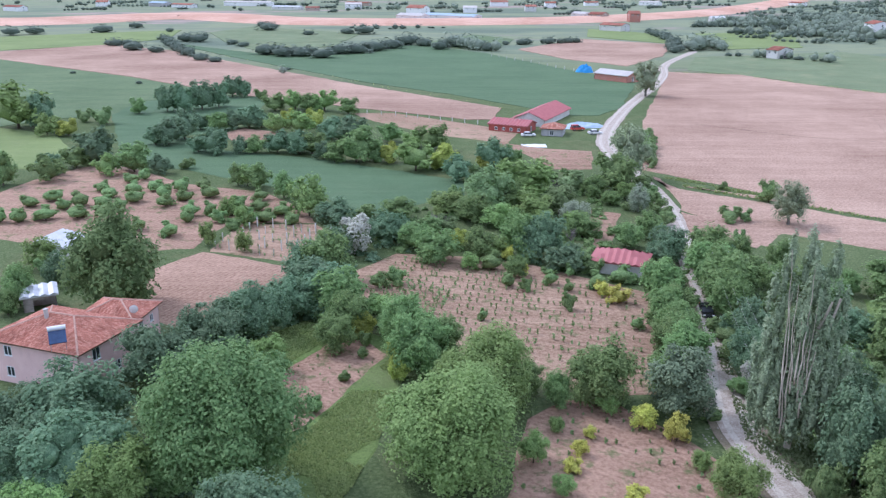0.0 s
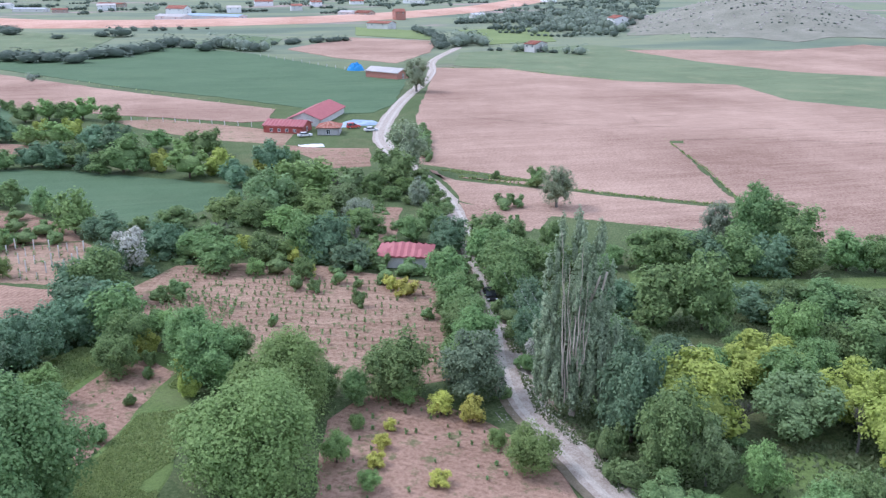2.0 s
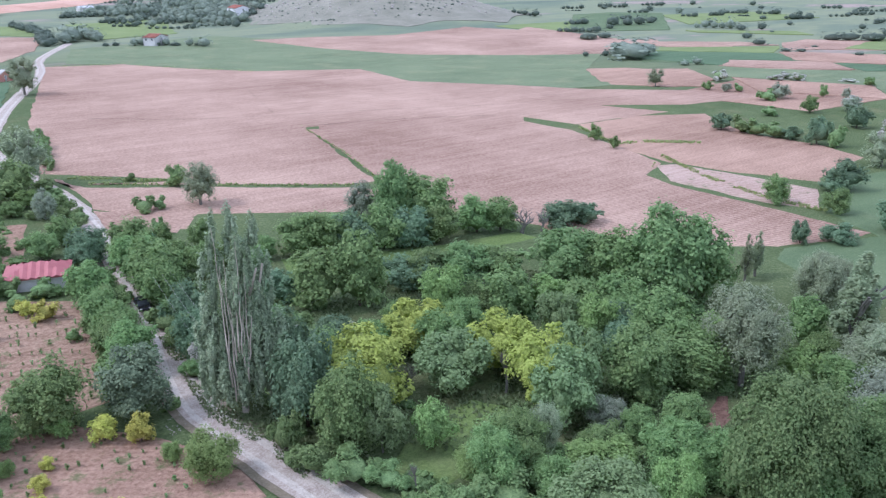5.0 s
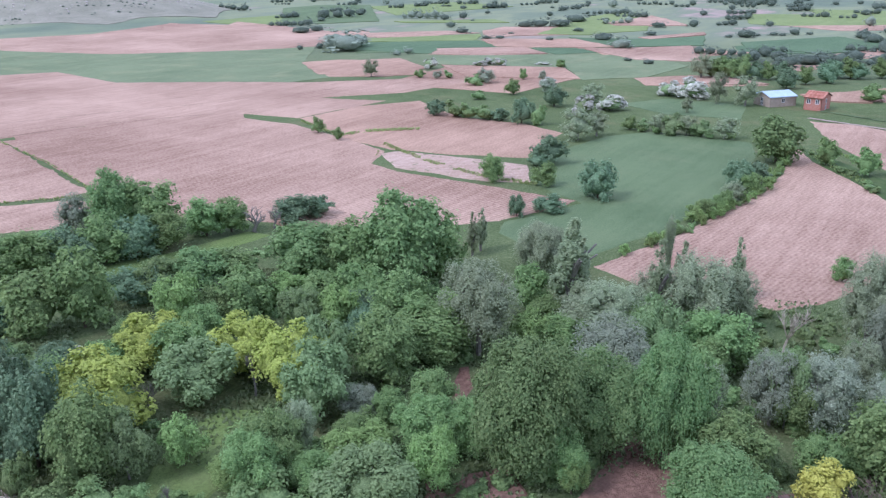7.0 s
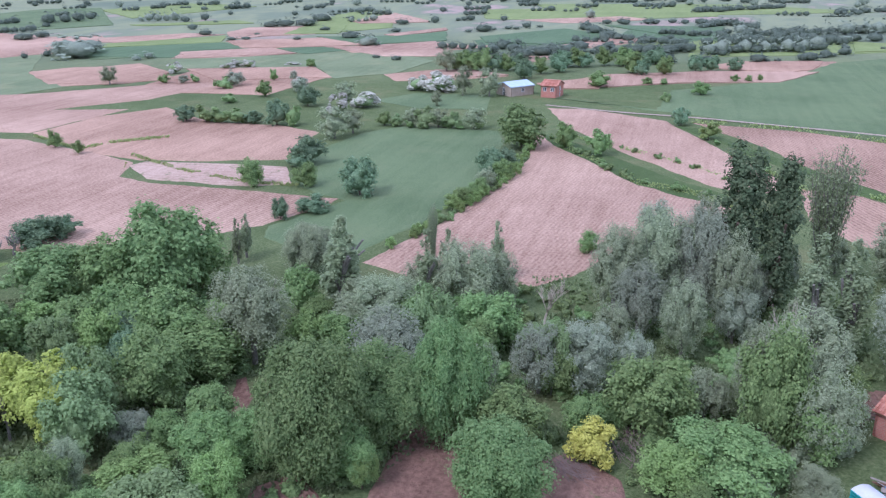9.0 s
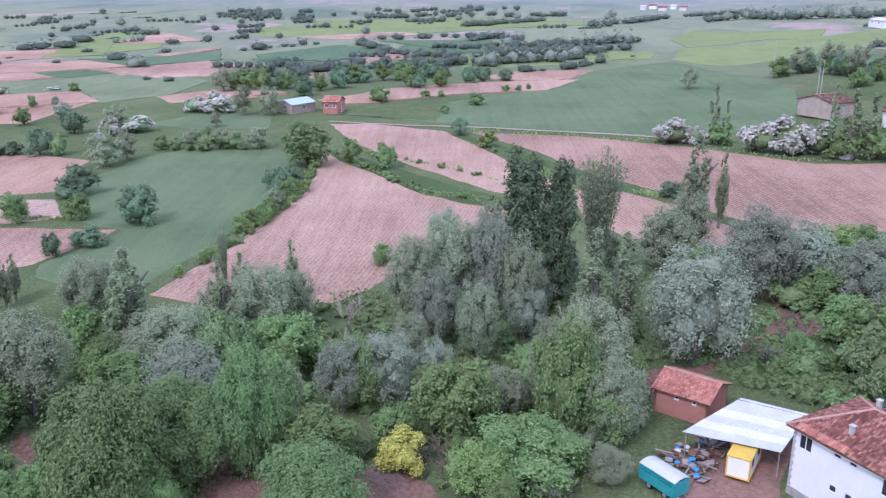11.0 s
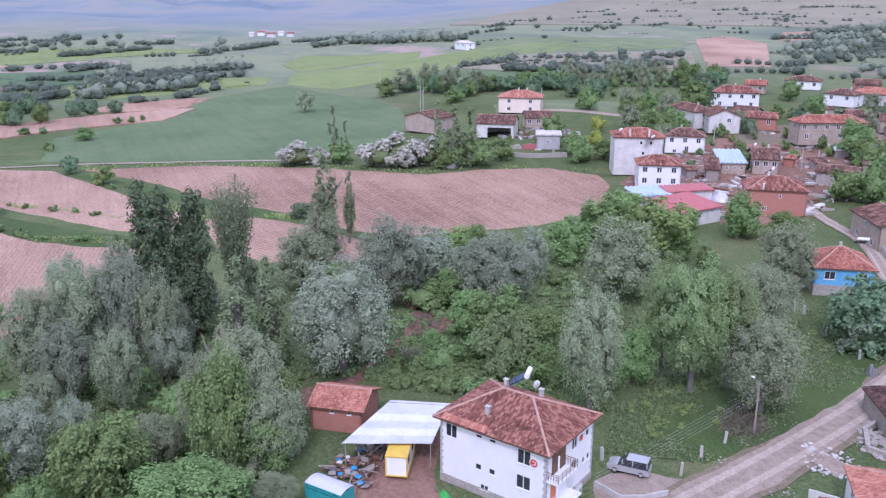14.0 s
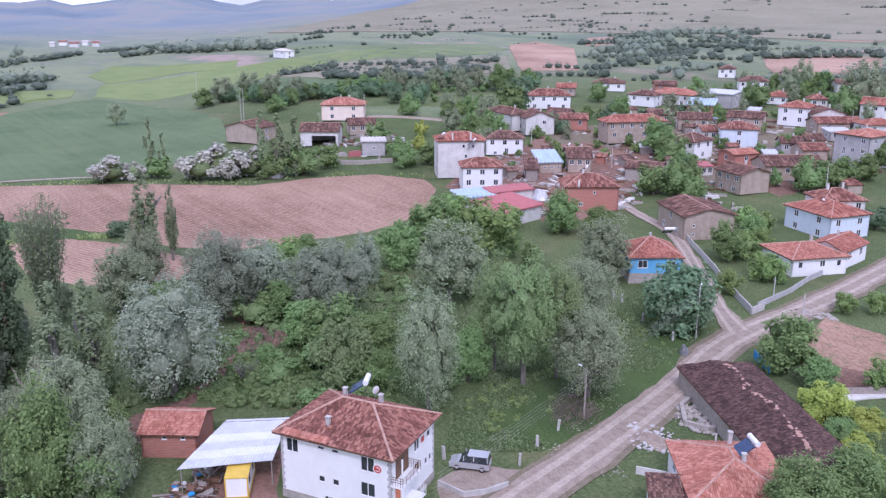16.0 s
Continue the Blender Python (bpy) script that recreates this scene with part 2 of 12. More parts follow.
M["stubble"] = soil("pale_stubble_field", (0.36, 0.24, 0.18), (0.56, 0.42, 0.34), 65, 1.5, 0.8, 0.3)
M["furrow"] = soil("damp_furrow_soil", (0.16, 0.10, 0.075), (0.30, 0.21, 0.16), 10, 1.0, 0.2, 0.5)
M["bank"] = soil("raw_earth_embankment", (0.46, 0.25, 0.17), (0.70, 0.46, 0.35), 5, 6.0, 0.3)
M["grass"] = sward("meadow_grass", (0.055, 0.088, 0.028), (0.145, 0.20, 0.075), 30, dryness=0.3)
M["verge"] = sward("lush_verge_grass", (0.036, 0.066, 0.022), (0.088, 0.134, 0.044), 30, dryness=0.18)
M["lawn"] = sward("long_bright_grass", (0.080, 0.125, 0.036), (0.185, 0.255, 0.080), 30, dryness=0.3)
M["crop_dark"] = sward("dark_green_corn", (0.058, 0.106, 0.052), (0.116, 0.182, 0.094), 100, dryness=0.06, rows=0.4)
M["crop"] = sward("green_corn", (0.066, 0.112, 0.050), (0.150, 0.205, 0.100), 60, dryness=0.12, rows=0.3)
M["crop_light"] = sward("light_green_corn", (0.130, 0.180, 0.062), (0.23, 0.285, 0.11), 75, dryness=0.15, rows=0.3)
M["pasture"] = sward("grazed_pasture", (0.110, 0.150, 0.075), (0.205, 0.25, 0.135), 20, dryness=0.55)
M["scree"] = sward("stony_hill_scrub", (0.165, 0.168, 0.120), (0.32, 0.305, 0.235), 20, dry=(0.34, 0.31, 0.25), dryness=0.5, patch=0.05)
M["heath"] = sward("dry_scrub_slope", (0.17, 0.165, 0.11), (0.31, 0.285, 0.205), 20, dry=(0.34, 0.30, 0.235), dryness=0.6, patch=0.012)


# ---- mesh helpers ----
def obj(name, verts, faces, material, parent=None, label="", slots=None):
    me = bpy.data.meshes.new(name)
    me.from_pydata([tuple(v) for v in verts], [], faces)
    for m in (material if isinstance(material, (list, tuple)) else [material]):
        me.materials.append(m)
    if slots is not None:
        me.polygons.foreach_set("material_index", slots)
    me.update()
    ob = new(name, me)
    if parent is not None:
        ob.parent = parent
    return tagged(ob, label) if label else ob


def part(name, bm, material, parent, label=""):
    me = bpy.data.meshes.new(name)
    bm.to_mesh(me)
    bm.free()
    me.materials.append(material)
    ob = new(name, me)
    ob.parent = parent
    return tagged(ob, label) if label else ob


def box(bm, x0, x1, y0, y1, z0, z1, bevel=0.0):
    g = bmesh.ops.create_cube(bm, size=1.0)
    for v in g["verts"]:
        v.co = Vector((x0 + (v.co.x + 0.5) * (x1 - x0), y0 + (v.co.y + 0.5) * (y1 - y0), z0 + (v.co.z + 0.5) * (z1 - z0)))
    if bevel:
        bmesh.ops.bevel(bm, geom=list({e for v in g["verts"] for e in v.link_edges}), offset=bevel, segments=1, affect="EDGES")
    return g["verts"]


def tube(bm, a, b, r0, r1, n=6):
    a, b = Vector(a), Vector(b)
    q = (b - a).to_track_quat("Z", "Y")
    rings = []
    for p, r in ((a, r0), (b, r1)):
        rings.append([bm.verts.new(p + q @ Vector((r * math.cos(k * math.tau / n), r * math.sin(k * math.tau / n), 0))) for k in range(n)])
    for k in range(n):
        bm.faces.new((rings[0][k], rings[0][(k + 1) % n], rings[1][(k + 1) % n], rings[1][k]))
    bm.faces.new(list(reversed(rings[0])))
    bm.faces.new(rings[1])


def empty(name, label, category, group="", kind=""):
    return tagged(new(name), label, category, group, kind)


# ---- ground sheet ----
def ground():
    rings, segs = 160, 256
    vs, fs = [(0, 0, 0)], []
    for i in range(rings):
        r = 4.0 * (4850 / 4.0) ** (i / (rings - 1))
        for k in range(segs):
            a = math.tau * k / segs
            x, y = r * math.sin(a), r * math.cos(a)
            vs.append((x, y, land(x, y) + (0.05 * noise.noise((x * 0.15, y * 0.15, 0)) - 0.05 if r < 400 else 0)))
    for k in range(segs):
        fs.append((0, 1 + (k + 1) % segs, 1 + k))
    for i in range(rings - 1):
        for k in range(segs):
            a, b = 1 + i * segs + k, 1 + i * segs + (k + 1) % segs
            fs.append((a, b, b + segs, a + segs))
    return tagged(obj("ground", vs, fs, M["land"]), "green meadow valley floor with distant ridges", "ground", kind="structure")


def rough_edge(pts, step, amp, seed):
    rng = random.Random(seed)
    out = []
    for k, (x0, y0) in enumerate(pts):
        x1, y1 = pts[(k + 1) % len(pts)]
        d = math.hypot(x1 - x0, y1 - y0)
        n = max(1, int(d / step))
        for j in range(n):
            u = j / n
            x, y = x0 + (x1 - x0) * u, y0 + (y1 - y0) * u
            w = amp * (noise.noise((x * 0.12, y * 0.12, seed)) * 1.6 + rng.uniform(-0.5, 0.5))
            out.append((x - (y1 - y0) / (d + 1e-6) * w, y + (x1 - x0) / (d + 1e-6) * w))
    return out


def field(name, label, material, lift, *pts, category="field"):
    """A plot of ground: an uneven-edged patch that follows the land a little above the sheet."""
    far = max(math.hypot(*p) for p in pts)
    near = min(math.hypot(*p) for p in pts)
    seed = int(abs(pts[0][0] * 7 + pts[0][1] * 13)) % 997
    edge = rough_edge(pts, max(1.5, near / 90), max(0.35, near / 600), seed)
    bm = bmesh.new()
    f = bm.faces.new([bm.verts.new((x, y, 0)) for x, y in edge])
    rim = set()
    if near < 260:
        f.normal_update()
        rim = set(f.verts)
        bmesh.ops.inset_region(bm, faces=[f], thickness=min(0.8, 0.3 + near / 400), use_boundary=True, use_even_offset=False)
    if far > 320:
        s = max(12.0, near / 28)
        for ax in (0, 1):
            lo, hi = min(p[ax] for p in edge), max(p[ax] for p in edge)
            for k in range(1, int((hi - lo) / s) + 1):
                co, no = [0, 0, 0], [0, 0, 0]
                co[ax], no[ax] = lo + k * s, 1
                bmesh.ops.bisect_plane(bm, geom=bm.verts[:] + bm.edges[:] + bm.faces[:], plane_co=co, plane_no=no)
    bmesh.ops.triangulate(bm, faces=bm.faces[:])
    for v in bm.verts:
        r = math.hypot(v.co.x, v.co.y)
        v.co.z = land(v.co.x, v.co.y) + (-0.13 if v in rim else lift) + max(0.0, r - 300) * 0.0007
    bmesh.ops.recalc_face_normals(bm, faces=bm.faces[:])
    if near >= 260:
        # the edge runs down into the ground
        skirt = bmesh.ops.extrude_edge_only(bm, edges=[e for e in bm.edges if e.is_boundary])
        for v in skirt["geom"]:
            if isinstance(v, bmesh.types.BMVert):
                v.co.z -= 1.2
    if sum(q.normal.z for q in bm.faces) < 0:
        bmesh.ops.reverse_faces(bm, faces=bm.faces[:])
    me = bpy.data.meshes.new(name)
    bm.to_mesh(me)
    bm.free()
    me.materials.append(M[material])
    return tagged(new(name, me), label, category, kind="structure")


def track(name, label, material, lift, widths, *pts, crown=0.06, category="road"):
    """A road along a line of points, with uneven edges and a worn crown."""
    pts = [Vector((*p, 0)) for p in pts]
    line, wid = [], []
    for k in range(len(pts) - 1):
        p0, p1, p2, p3 = pts[max(0, k - 1)], pts[k], pts[k + 1], pts[min(len(pts) - 1, k + 2)]
        n = max(2, int((p2 - p1).length / 2.5))
        w1, w2 = widths[min(k, len(widths) - 1)], widths[min(k + 1, len(widths) - 1)]
        for j in range(n):
            u = j / n
            line.append(0.5 * (2 * p1 + (p2 - p0) * u + (2 * p0 - 5 * p1 + 4 * p2 - p3) * u * u + (3 * p1 - p0 - 3 * p2 + p3) * u ** 3))
            wid.append(w1 + (w2 - w1) * u)
    line.append(pts[-1])
    wid.append(widths[-1])
    vs, fs, cuts = [], [], 7
    for k, p in enumerate(line):
        d = (line[min(k + 1, len(line) - 1)] - line[max(k - 1, 0)]).normalized()
        s = Vector((d.y, -d.x, 0))
        for j in range(cuts):
            u = j / (cuts - 1) * 2 - 1
            w = wid[k] / 2 * u
            if abs(u) > 0.9:
                w += 0.4 * noise.noise((p.x * 0.3, p.y * 0.3, u)) + 0.4 * noise.noise((p.x * 1.3, p.y * 1.3, u))
            q = p + s * w
            rut = -0.04 * (abs(abs(u) - 0.42) < 0.15)
            vs.append((q.x, q.y, land(q.x, q.y) + lift + crown * (1 - u * u) + rut + max(0.0, q.length - 300) * 0.0007 - (0.5 * max(0.0, q.length - 300) * 0.0007 + lift + 0.1 if abs(u) > 0.9 and q.length > 300 else 0.0)))
    for k in range(len(line) - 1):
        for j in range(cuts - 1):
            a = k * cuts + j
            fs.append((a, a + cuts, a + cuts + 1, a + 1))
    mats = [M[material], M.get(material + "_rut", M[material])]
    slots = [1 if k % (cuts - 1) in (1, 4) else 0 for k in range(len(fs))]
    road = obj(name, vs, fs, mats, None, "", slots)
    road.data.polygons.foreach_set("use_smooth", [True] * len(fs))
    return tagged(road, label, category, kind="structure")


# ---- plants ----
def ico(sub):
    bm = bmesh.new()
    bmesh.ops.create_icosphere(bm, subdivisions=sub, radius=1.0)
    v = np.array([q.co[:] for q in bm.verts])
    f = [[w.index for w in q.verts] for q in bm.faces]
    bm.free()
    return v, f


ICO = {1: ico(1), 2: ico(2)}


def lobes(shape, h, r, base, n, rng):
    """Main boughs of a crown, each an upright or rounded mass: centre, radius, half height."""
    out = []
    zc, zr = (h + base) / 2, (h - base) / 2
    if shape == "column":
        # steep flame-shaped boughs round the stem, tips at uneven heights
        m = max(5, n // 2)
        for k in range(m):
            u = (k + 0.5) / m
            w = r * math.sin(math.pi * min(1.0, 0.30 + 0.66 * u)) ** 0.7
            a = k * 2.39996 + rng.uniform(-0.5, 0.5)
            d = w * rng.uniform(0.30, 0.62)
            lr = w * rng.uniform(0.36, 0.52)
            lz = min(lr * rng.uniform(2.6, 4.0), zr * 0.42)
            z = base + lz * 0.7 + u * (h - base - lz * 1.7)
            out.append((d * math.cos(a), d * math.sin(a), z, lr, lz))
        out.append((rng.uniform(-0.1, 0.1) * r, rng.uniform(-0.1, 0.1) * r, h - zr * 0.22, r * 0.30, zr * 0.22))
        return out
    if shape == "tower":
        # loose heavy masses stacked up a tall stem
        m = max(8, n // 2)
        for k in range(m):
            u = (k + 0.5) / m
            w = r * (0.55 + 0.45 * math.sin(math.pi * (0.15 + 0.8 * u)))
            a, d = k * 2.39996 + rng.uniform(-0.6, 0.6), w * rng.uniform(0.15, 0.60)
            lr = r * rng.uniform(0.34, 0.48)
            out.append((d * math.cos(a), d * math.sin(a), base + lr * 0.6 + u * (h - base - 1.6 * lr), lr, lr * rng.uniform(0.9, 1.5)))
        return out
    fine = shape == "willow"
    m = max(3, n // 3)
    for k in range(m):
        g = k + 0.5
        cz = 1 - 1.88 * g / m
        a = g * 2.39996 + rng.uniform(-0.4, 0.4)
        s = math.sqrt(max(0, 1 - cz * cz)) if cz > 0 or base > 0.9 else max(0.86 if base < 0.35 else 0.62, math.sqrt(max(0, 1 - cz * cz)))
        d = rng.uniform(0.52, 0.68)
        lr = r * (rng.uniform(0.30, 0.44) if fine else rng.uniform(0.36, 0.50))
        lz = min(lr * (rng.uniform(1.0, 1.6) if fine else rng.uniform(0.8, 1.3)), zr * 0.62)
        out.append((d * r * s * math.cos(a), d * r * s * math.sin(a), zc + cz * zr * d * (1.12 if cz > 0 else 1.3) + rng.uniform(-0.08, 0.08) * zr, lr, lz))
    return out


def crown_shape(shape, h, r, base, n_lobes, n_leaves, size, core, seed, ragged=0.25, droop=0.0, fill=0.72, twigs=5):
    """A crown: boughs with an inner mass of shade-darkened colour (material 1) under sprays of small leaf blades
    (material 0).
    """
    rng, nr = random.Random(seed), np.random.RandomState(seed)
    L = lobes(shape, h, r, base, n_lobes, rng)
    V, F, S, at = [], [], [], 0
    iv, jf = ICO[max(core, 1)]
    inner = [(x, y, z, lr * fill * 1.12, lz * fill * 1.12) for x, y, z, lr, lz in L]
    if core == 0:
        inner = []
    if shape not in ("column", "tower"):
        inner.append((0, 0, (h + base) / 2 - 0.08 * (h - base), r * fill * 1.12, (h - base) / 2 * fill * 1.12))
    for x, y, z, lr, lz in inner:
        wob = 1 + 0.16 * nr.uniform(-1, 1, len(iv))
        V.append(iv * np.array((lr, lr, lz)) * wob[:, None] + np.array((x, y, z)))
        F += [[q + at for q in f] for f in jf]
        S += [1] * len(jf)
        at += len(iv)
    # each bough carries smaller sprays on its outer side
    mid = np.array((0, 0, (h + base) / 2))
    sprays = []
    for x, y, z, lr, lz in L:
        out_ = np.array((x, y, z)) - mid
        out_ = out_ / (np.linalg.norm(out_) + 1e-6) if shape not in ("column", "tower") else np.array((x, y, 0.3 * r)) / (math.hypot(x, y) + 0.3 * r)
        sprays.append((x, y, z, lr * 0.96, lz * 0.96, 0.9, out_))
        for j in range(twigs):
            d = nr.normal(size=3) + 0.9 * out_ + np.array((0, 0, 0.45))
            d /= np.linalg.norm(d)
            k = rng.uniform(0.30, 0.46)
            sprays.append((x + d[0] * lr * 0.80, y + d[1] * lr * 0.80, z + d[2] * lz * 0.80, lr * k, lz * k, 1.0, out_))
    area = np.array([q[3] * (q[3] + q[4]) * q[5] for q in sprays])
    count = np.maximum(2, (n_leaves * area / area.sum()).astype(int))
    for (x, y, z, lr, lz, _, out_), m in zip(sprays, count):
        d = nr.normal(size=(m, 3)) + 0.75 * out_
        d[:, 2] += 0.45
        d /= np.linalg.norm(d, axis=1)[:, None]
        stems = d[nr.randint(0, m, max(2, m // 9))]
        pick = stems[nr.randint(0, len(stems), m)] + nr.normal(scale=0.17, size=(m, 3))
        d = np.where(nr.uniform(size=(m, 1)) < 0.5, pick, d)
        d /= np.linalg.norm(d, axis=1)[:, None]
        reach = nr.uniform(0.70, 1.03, (m, 1)) + ragged * np.maximum(0, nr.uniform(-1.2, 1.0, (m, 1)))
        c = np.array((x, y, z)) + d * np.array((lr, lr, lz)) * reach
        nrm = d + nr.normal(scale=0.30 if droop else 0.42, size=(m, 3))
        nrm[:, 2] += 0.65
        nrm /= np.linalg.norm(nrm, axis=1)[:, None]
        t = np.cross(nrm, nr.normal(size=(m, 3)))
        if droop:
            t = t / (np.linalg.norm(t, axis=1)[:, None] + 1e-9) + droop * 1.5 * (np.array((0, 0, 1)) - nrm * nrm[:, 2:3])
        t /= np.linalg.norm(t, axis=1)[:, None] + 1e-9
        b = np.cross(nrm, t)
        s = size * nr.uniform(0.55, 1.3, (m, 1))
        wide, long_ = 0.62 - 0.5 * droop, 1 + 0.8 * droop
        V.append(np.stack([c - t * s * 0.4 * long_ - b * s * wide, c + t * s * 0.75 * long_, c - t * s * 0.4 * long_ + b * s * wide], 1).reshape(-1, 3))
        F += [[at + 3 * k, at + 3 * k + 1, at + 3 * k + 2] for k in range(m)]
        S += [0] * m
        at += 3 * m
    return np.concatenate(V), F, S


def limbs(bm, p, d, length, r, depth, rng, spread=0.6, kids=3, n=5, up=0.25):
    """A branch that bends and forks."""
    a = Vector(p)
    steps = 3 if depth > 1 else 2
    for k in range(steps):
        b = a + d * (length / steps)
        r1 = r * (1 - 0.28 * (k + 1) / steps)
        tube(bm, a, b, r * (1 - 0.28 * k / steps), r1, n)
        a = b
        d = (d + Vector((rng.uniform(-1, 1), rng.uniform(-1, 1), rng.uniform(-0.3, 1) * up)) * 0.22).normalized()
        if depth > 0 and k >= steps - 2:
            for j in range(kids):
                t = rng.uniform(0, math.tau)
                e = (d + Vector((math.cos(t), math.sin(t), up)) * spread).normalized()
                limbs(bm, a, e, length * rng.uniform(0.5, 0.72), r1 * 0.6, depth - 1, rng, spread, kids, max(3, n - 1), up)


def woody(name, material, parent, h, r, seed, depth=1, spread=0.6, kids=3, lean=0.05, n=6, up=0.25):
    rng, bm = random.Random(seed), bmesh.new()
    d = Vector((rng.uniform(-lean, lean), rng.uniform(-lean, lean), 1)).normalized()
    limbs(bm, (0, 0, -0.15), d, h, r, depth, rng, spread, kids, n, up)
    return part(name, bm, material, parent)


# kind: name, label, category, nominal height, radius, crown base, shape, lobes, leaves, leaf size, leaf material, bark, ragged, droop
KINDS = {
    "walnut": ("walnut_tree", "broad leafy green walnut tree standing in the orchard", "tree", 9.5, 4.8, 1.0, "round", 60, 9500, 0.27, "leaf_walnut", "bark", 0.45, 0.0),
    "lime": ("walnut_tree", "broad light-green walnut tree in new leaf", "tree", 9.5, 4.8, 1.0, "round", 60, 9500, 0.27, "leaf_light", "bark", 0.5, 0.0),
    "green": ("broadleaf_tree", "mid-green broadleaf tree with a dense crown", "tree", 7.5, 3.4, 0.6, "round", 42, 3900, 0.255, "leaf_green", "bark", 0.55, 0.0),
    "light": ("fruit_tree", "fresh light-green fruit tree with a loose crown", "tree", 6.0, 2.8, 0.8, "round", 36, 2900, 0.235, "leaf_light", "bark", 0.5, 0.0),
    "tall": ("tall_ash_tree", "tall fresh green ash tree with several stems", "tree", 13.0, 4.0, 2.6, "willow", 66, 8200, 0.18, "leaf_ash", "bark_grey", 0.5, 0.0),
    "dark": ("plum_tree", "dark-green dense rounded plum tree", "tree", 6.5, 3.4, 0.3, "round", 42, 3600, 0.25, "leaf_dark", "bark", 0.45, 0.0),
    "olive": ("old_fruit_tree", "dull olive-green fruit tree with grey twigs", "tree", 6.0, 3.0, 0.9, "round", 30, 3200, 0.25, "leaf_olive", "bark_grey", 0.4, 0.0),
    "yellow": ("yellow_leaved_tree", "yellow-green leaved tree among darker trees", "tree", 6.0, 3.3, 0.6, "round", 32, 3800, 0.25, "leaf_yellow", "bark", 0.3, 0.0),
    "silver": ("silver_willow_tree", "silvery grey-green willow tree", "tree", 9.0, 3.8, 1.0, "willow", 66, 8600, 0.165, "leaf_silver", "bark_grey", 0.5, 0.12),
    "grey": ("willow_tree", "tall grey-green willow with airy foliage", "tree", 11.0, 4.0, 1.9, "willow", 66, 8400, 0.17, "leaf_grey", "bark_grey", 0.6, 0.12),
    "poplar": ("slender_poplar_tree", "slender upright green poplar", "tree", 14.0, 1.5, 0.8, "column", 26, 3200, 0.2, "leaf_aspen", "bark_grey", 0.5, 0.25),
    "bigpoplar": ("lombardy_poplar_tree", "tall old poplar with bare pale stems showing", "tree", 17.5, 4.5, 0.8, "column", 22, 6500, 0.2, "leaf_poplar", "bark_pale", 0.4, 0.2),
    "feather": ("upright_poplar_tree", "tall pale-green poplar with upright bare twigs", "tree", 16.0, 2.4, 1.2, "column", 26, 9000, 0.24, "leaf_aspen", "bark_grey", 0.8, 0.3),
    "darkpoplar": ("black_poplar_tree", "tall dark-green glossy black poplar", "tree", 17.0, 2.8, 1.0, "tower", 66, 6500, 0.27, "leaf_deep", "bark", 0.6, 0.0),
    "blossom": ("hawthorn_bush", "white blossoming hawthorn bush beside fields", "bush", 4.0, 2.2, 0.1, "round", 30, 6000, 0.17, "leaf_blossom", "bark_grey", 0.3, 0.0),
    "shrub": ("shrub", "low green hedge shrub", "bush", 3.2, 2.1, 0.05, "round", 14, 1100, 0.25, "leaf_shrub", "bark", 0.4, 0.0),
    "gold": ("golden_bush", "bright yellow-leaved bush on bare soil", "bush", 2.8, 1.3, 0.2, "round", 27, 1100, 0.16, "leaf_gold", "bark", 0.35, 0.0),
    "sapling": ("orchard_sapling", "small round orchard sapling in tilled soil", "tree", 2.6, 1.25, 0.15, "round", 15, 620, 0.18, "leaf_green", "bark", 0.4, 0.0),
    "pine": ("pine_tree", "dark grey-green pine beside the gravel road", "tree", 7.5, 3.4, 0.3, "round", 30, 3600, 0.24, "leaf_pine", "bark", 0.45, 0.2),
}
FILL = {"silver": 0.56, "grey": 0.54, "olive": 0.62, "light": 0.62, "tall": 0.55, "darkpoplar": 0.62, "poplar": 0.55, "sapling": 0.85}
BARE = {
    "bare": ("leafless_tree", "grey leafless tree with many thin twigs", "tree", 7.0, 0.16, 3, 0.55, 3, "bark_grey", 0.5),
    "dead": ("dead_tree", "pale dead tree with broken branches", "tree", 8.0, 0.15, 3, 0.75, 3, "bark_pale", 0.7),
    "wand": ("leafless_poplar", "thin leafless poplar with upright pale twigs", "tree", 12.0, 0.14, 3, 0.18, 3, "bark_pale", 1.6),
}
MADE = {}


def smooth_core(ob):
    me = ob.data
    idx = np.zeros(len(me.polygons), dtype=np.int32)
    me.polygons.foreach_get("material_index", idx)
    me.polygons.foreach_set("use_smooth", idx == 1)


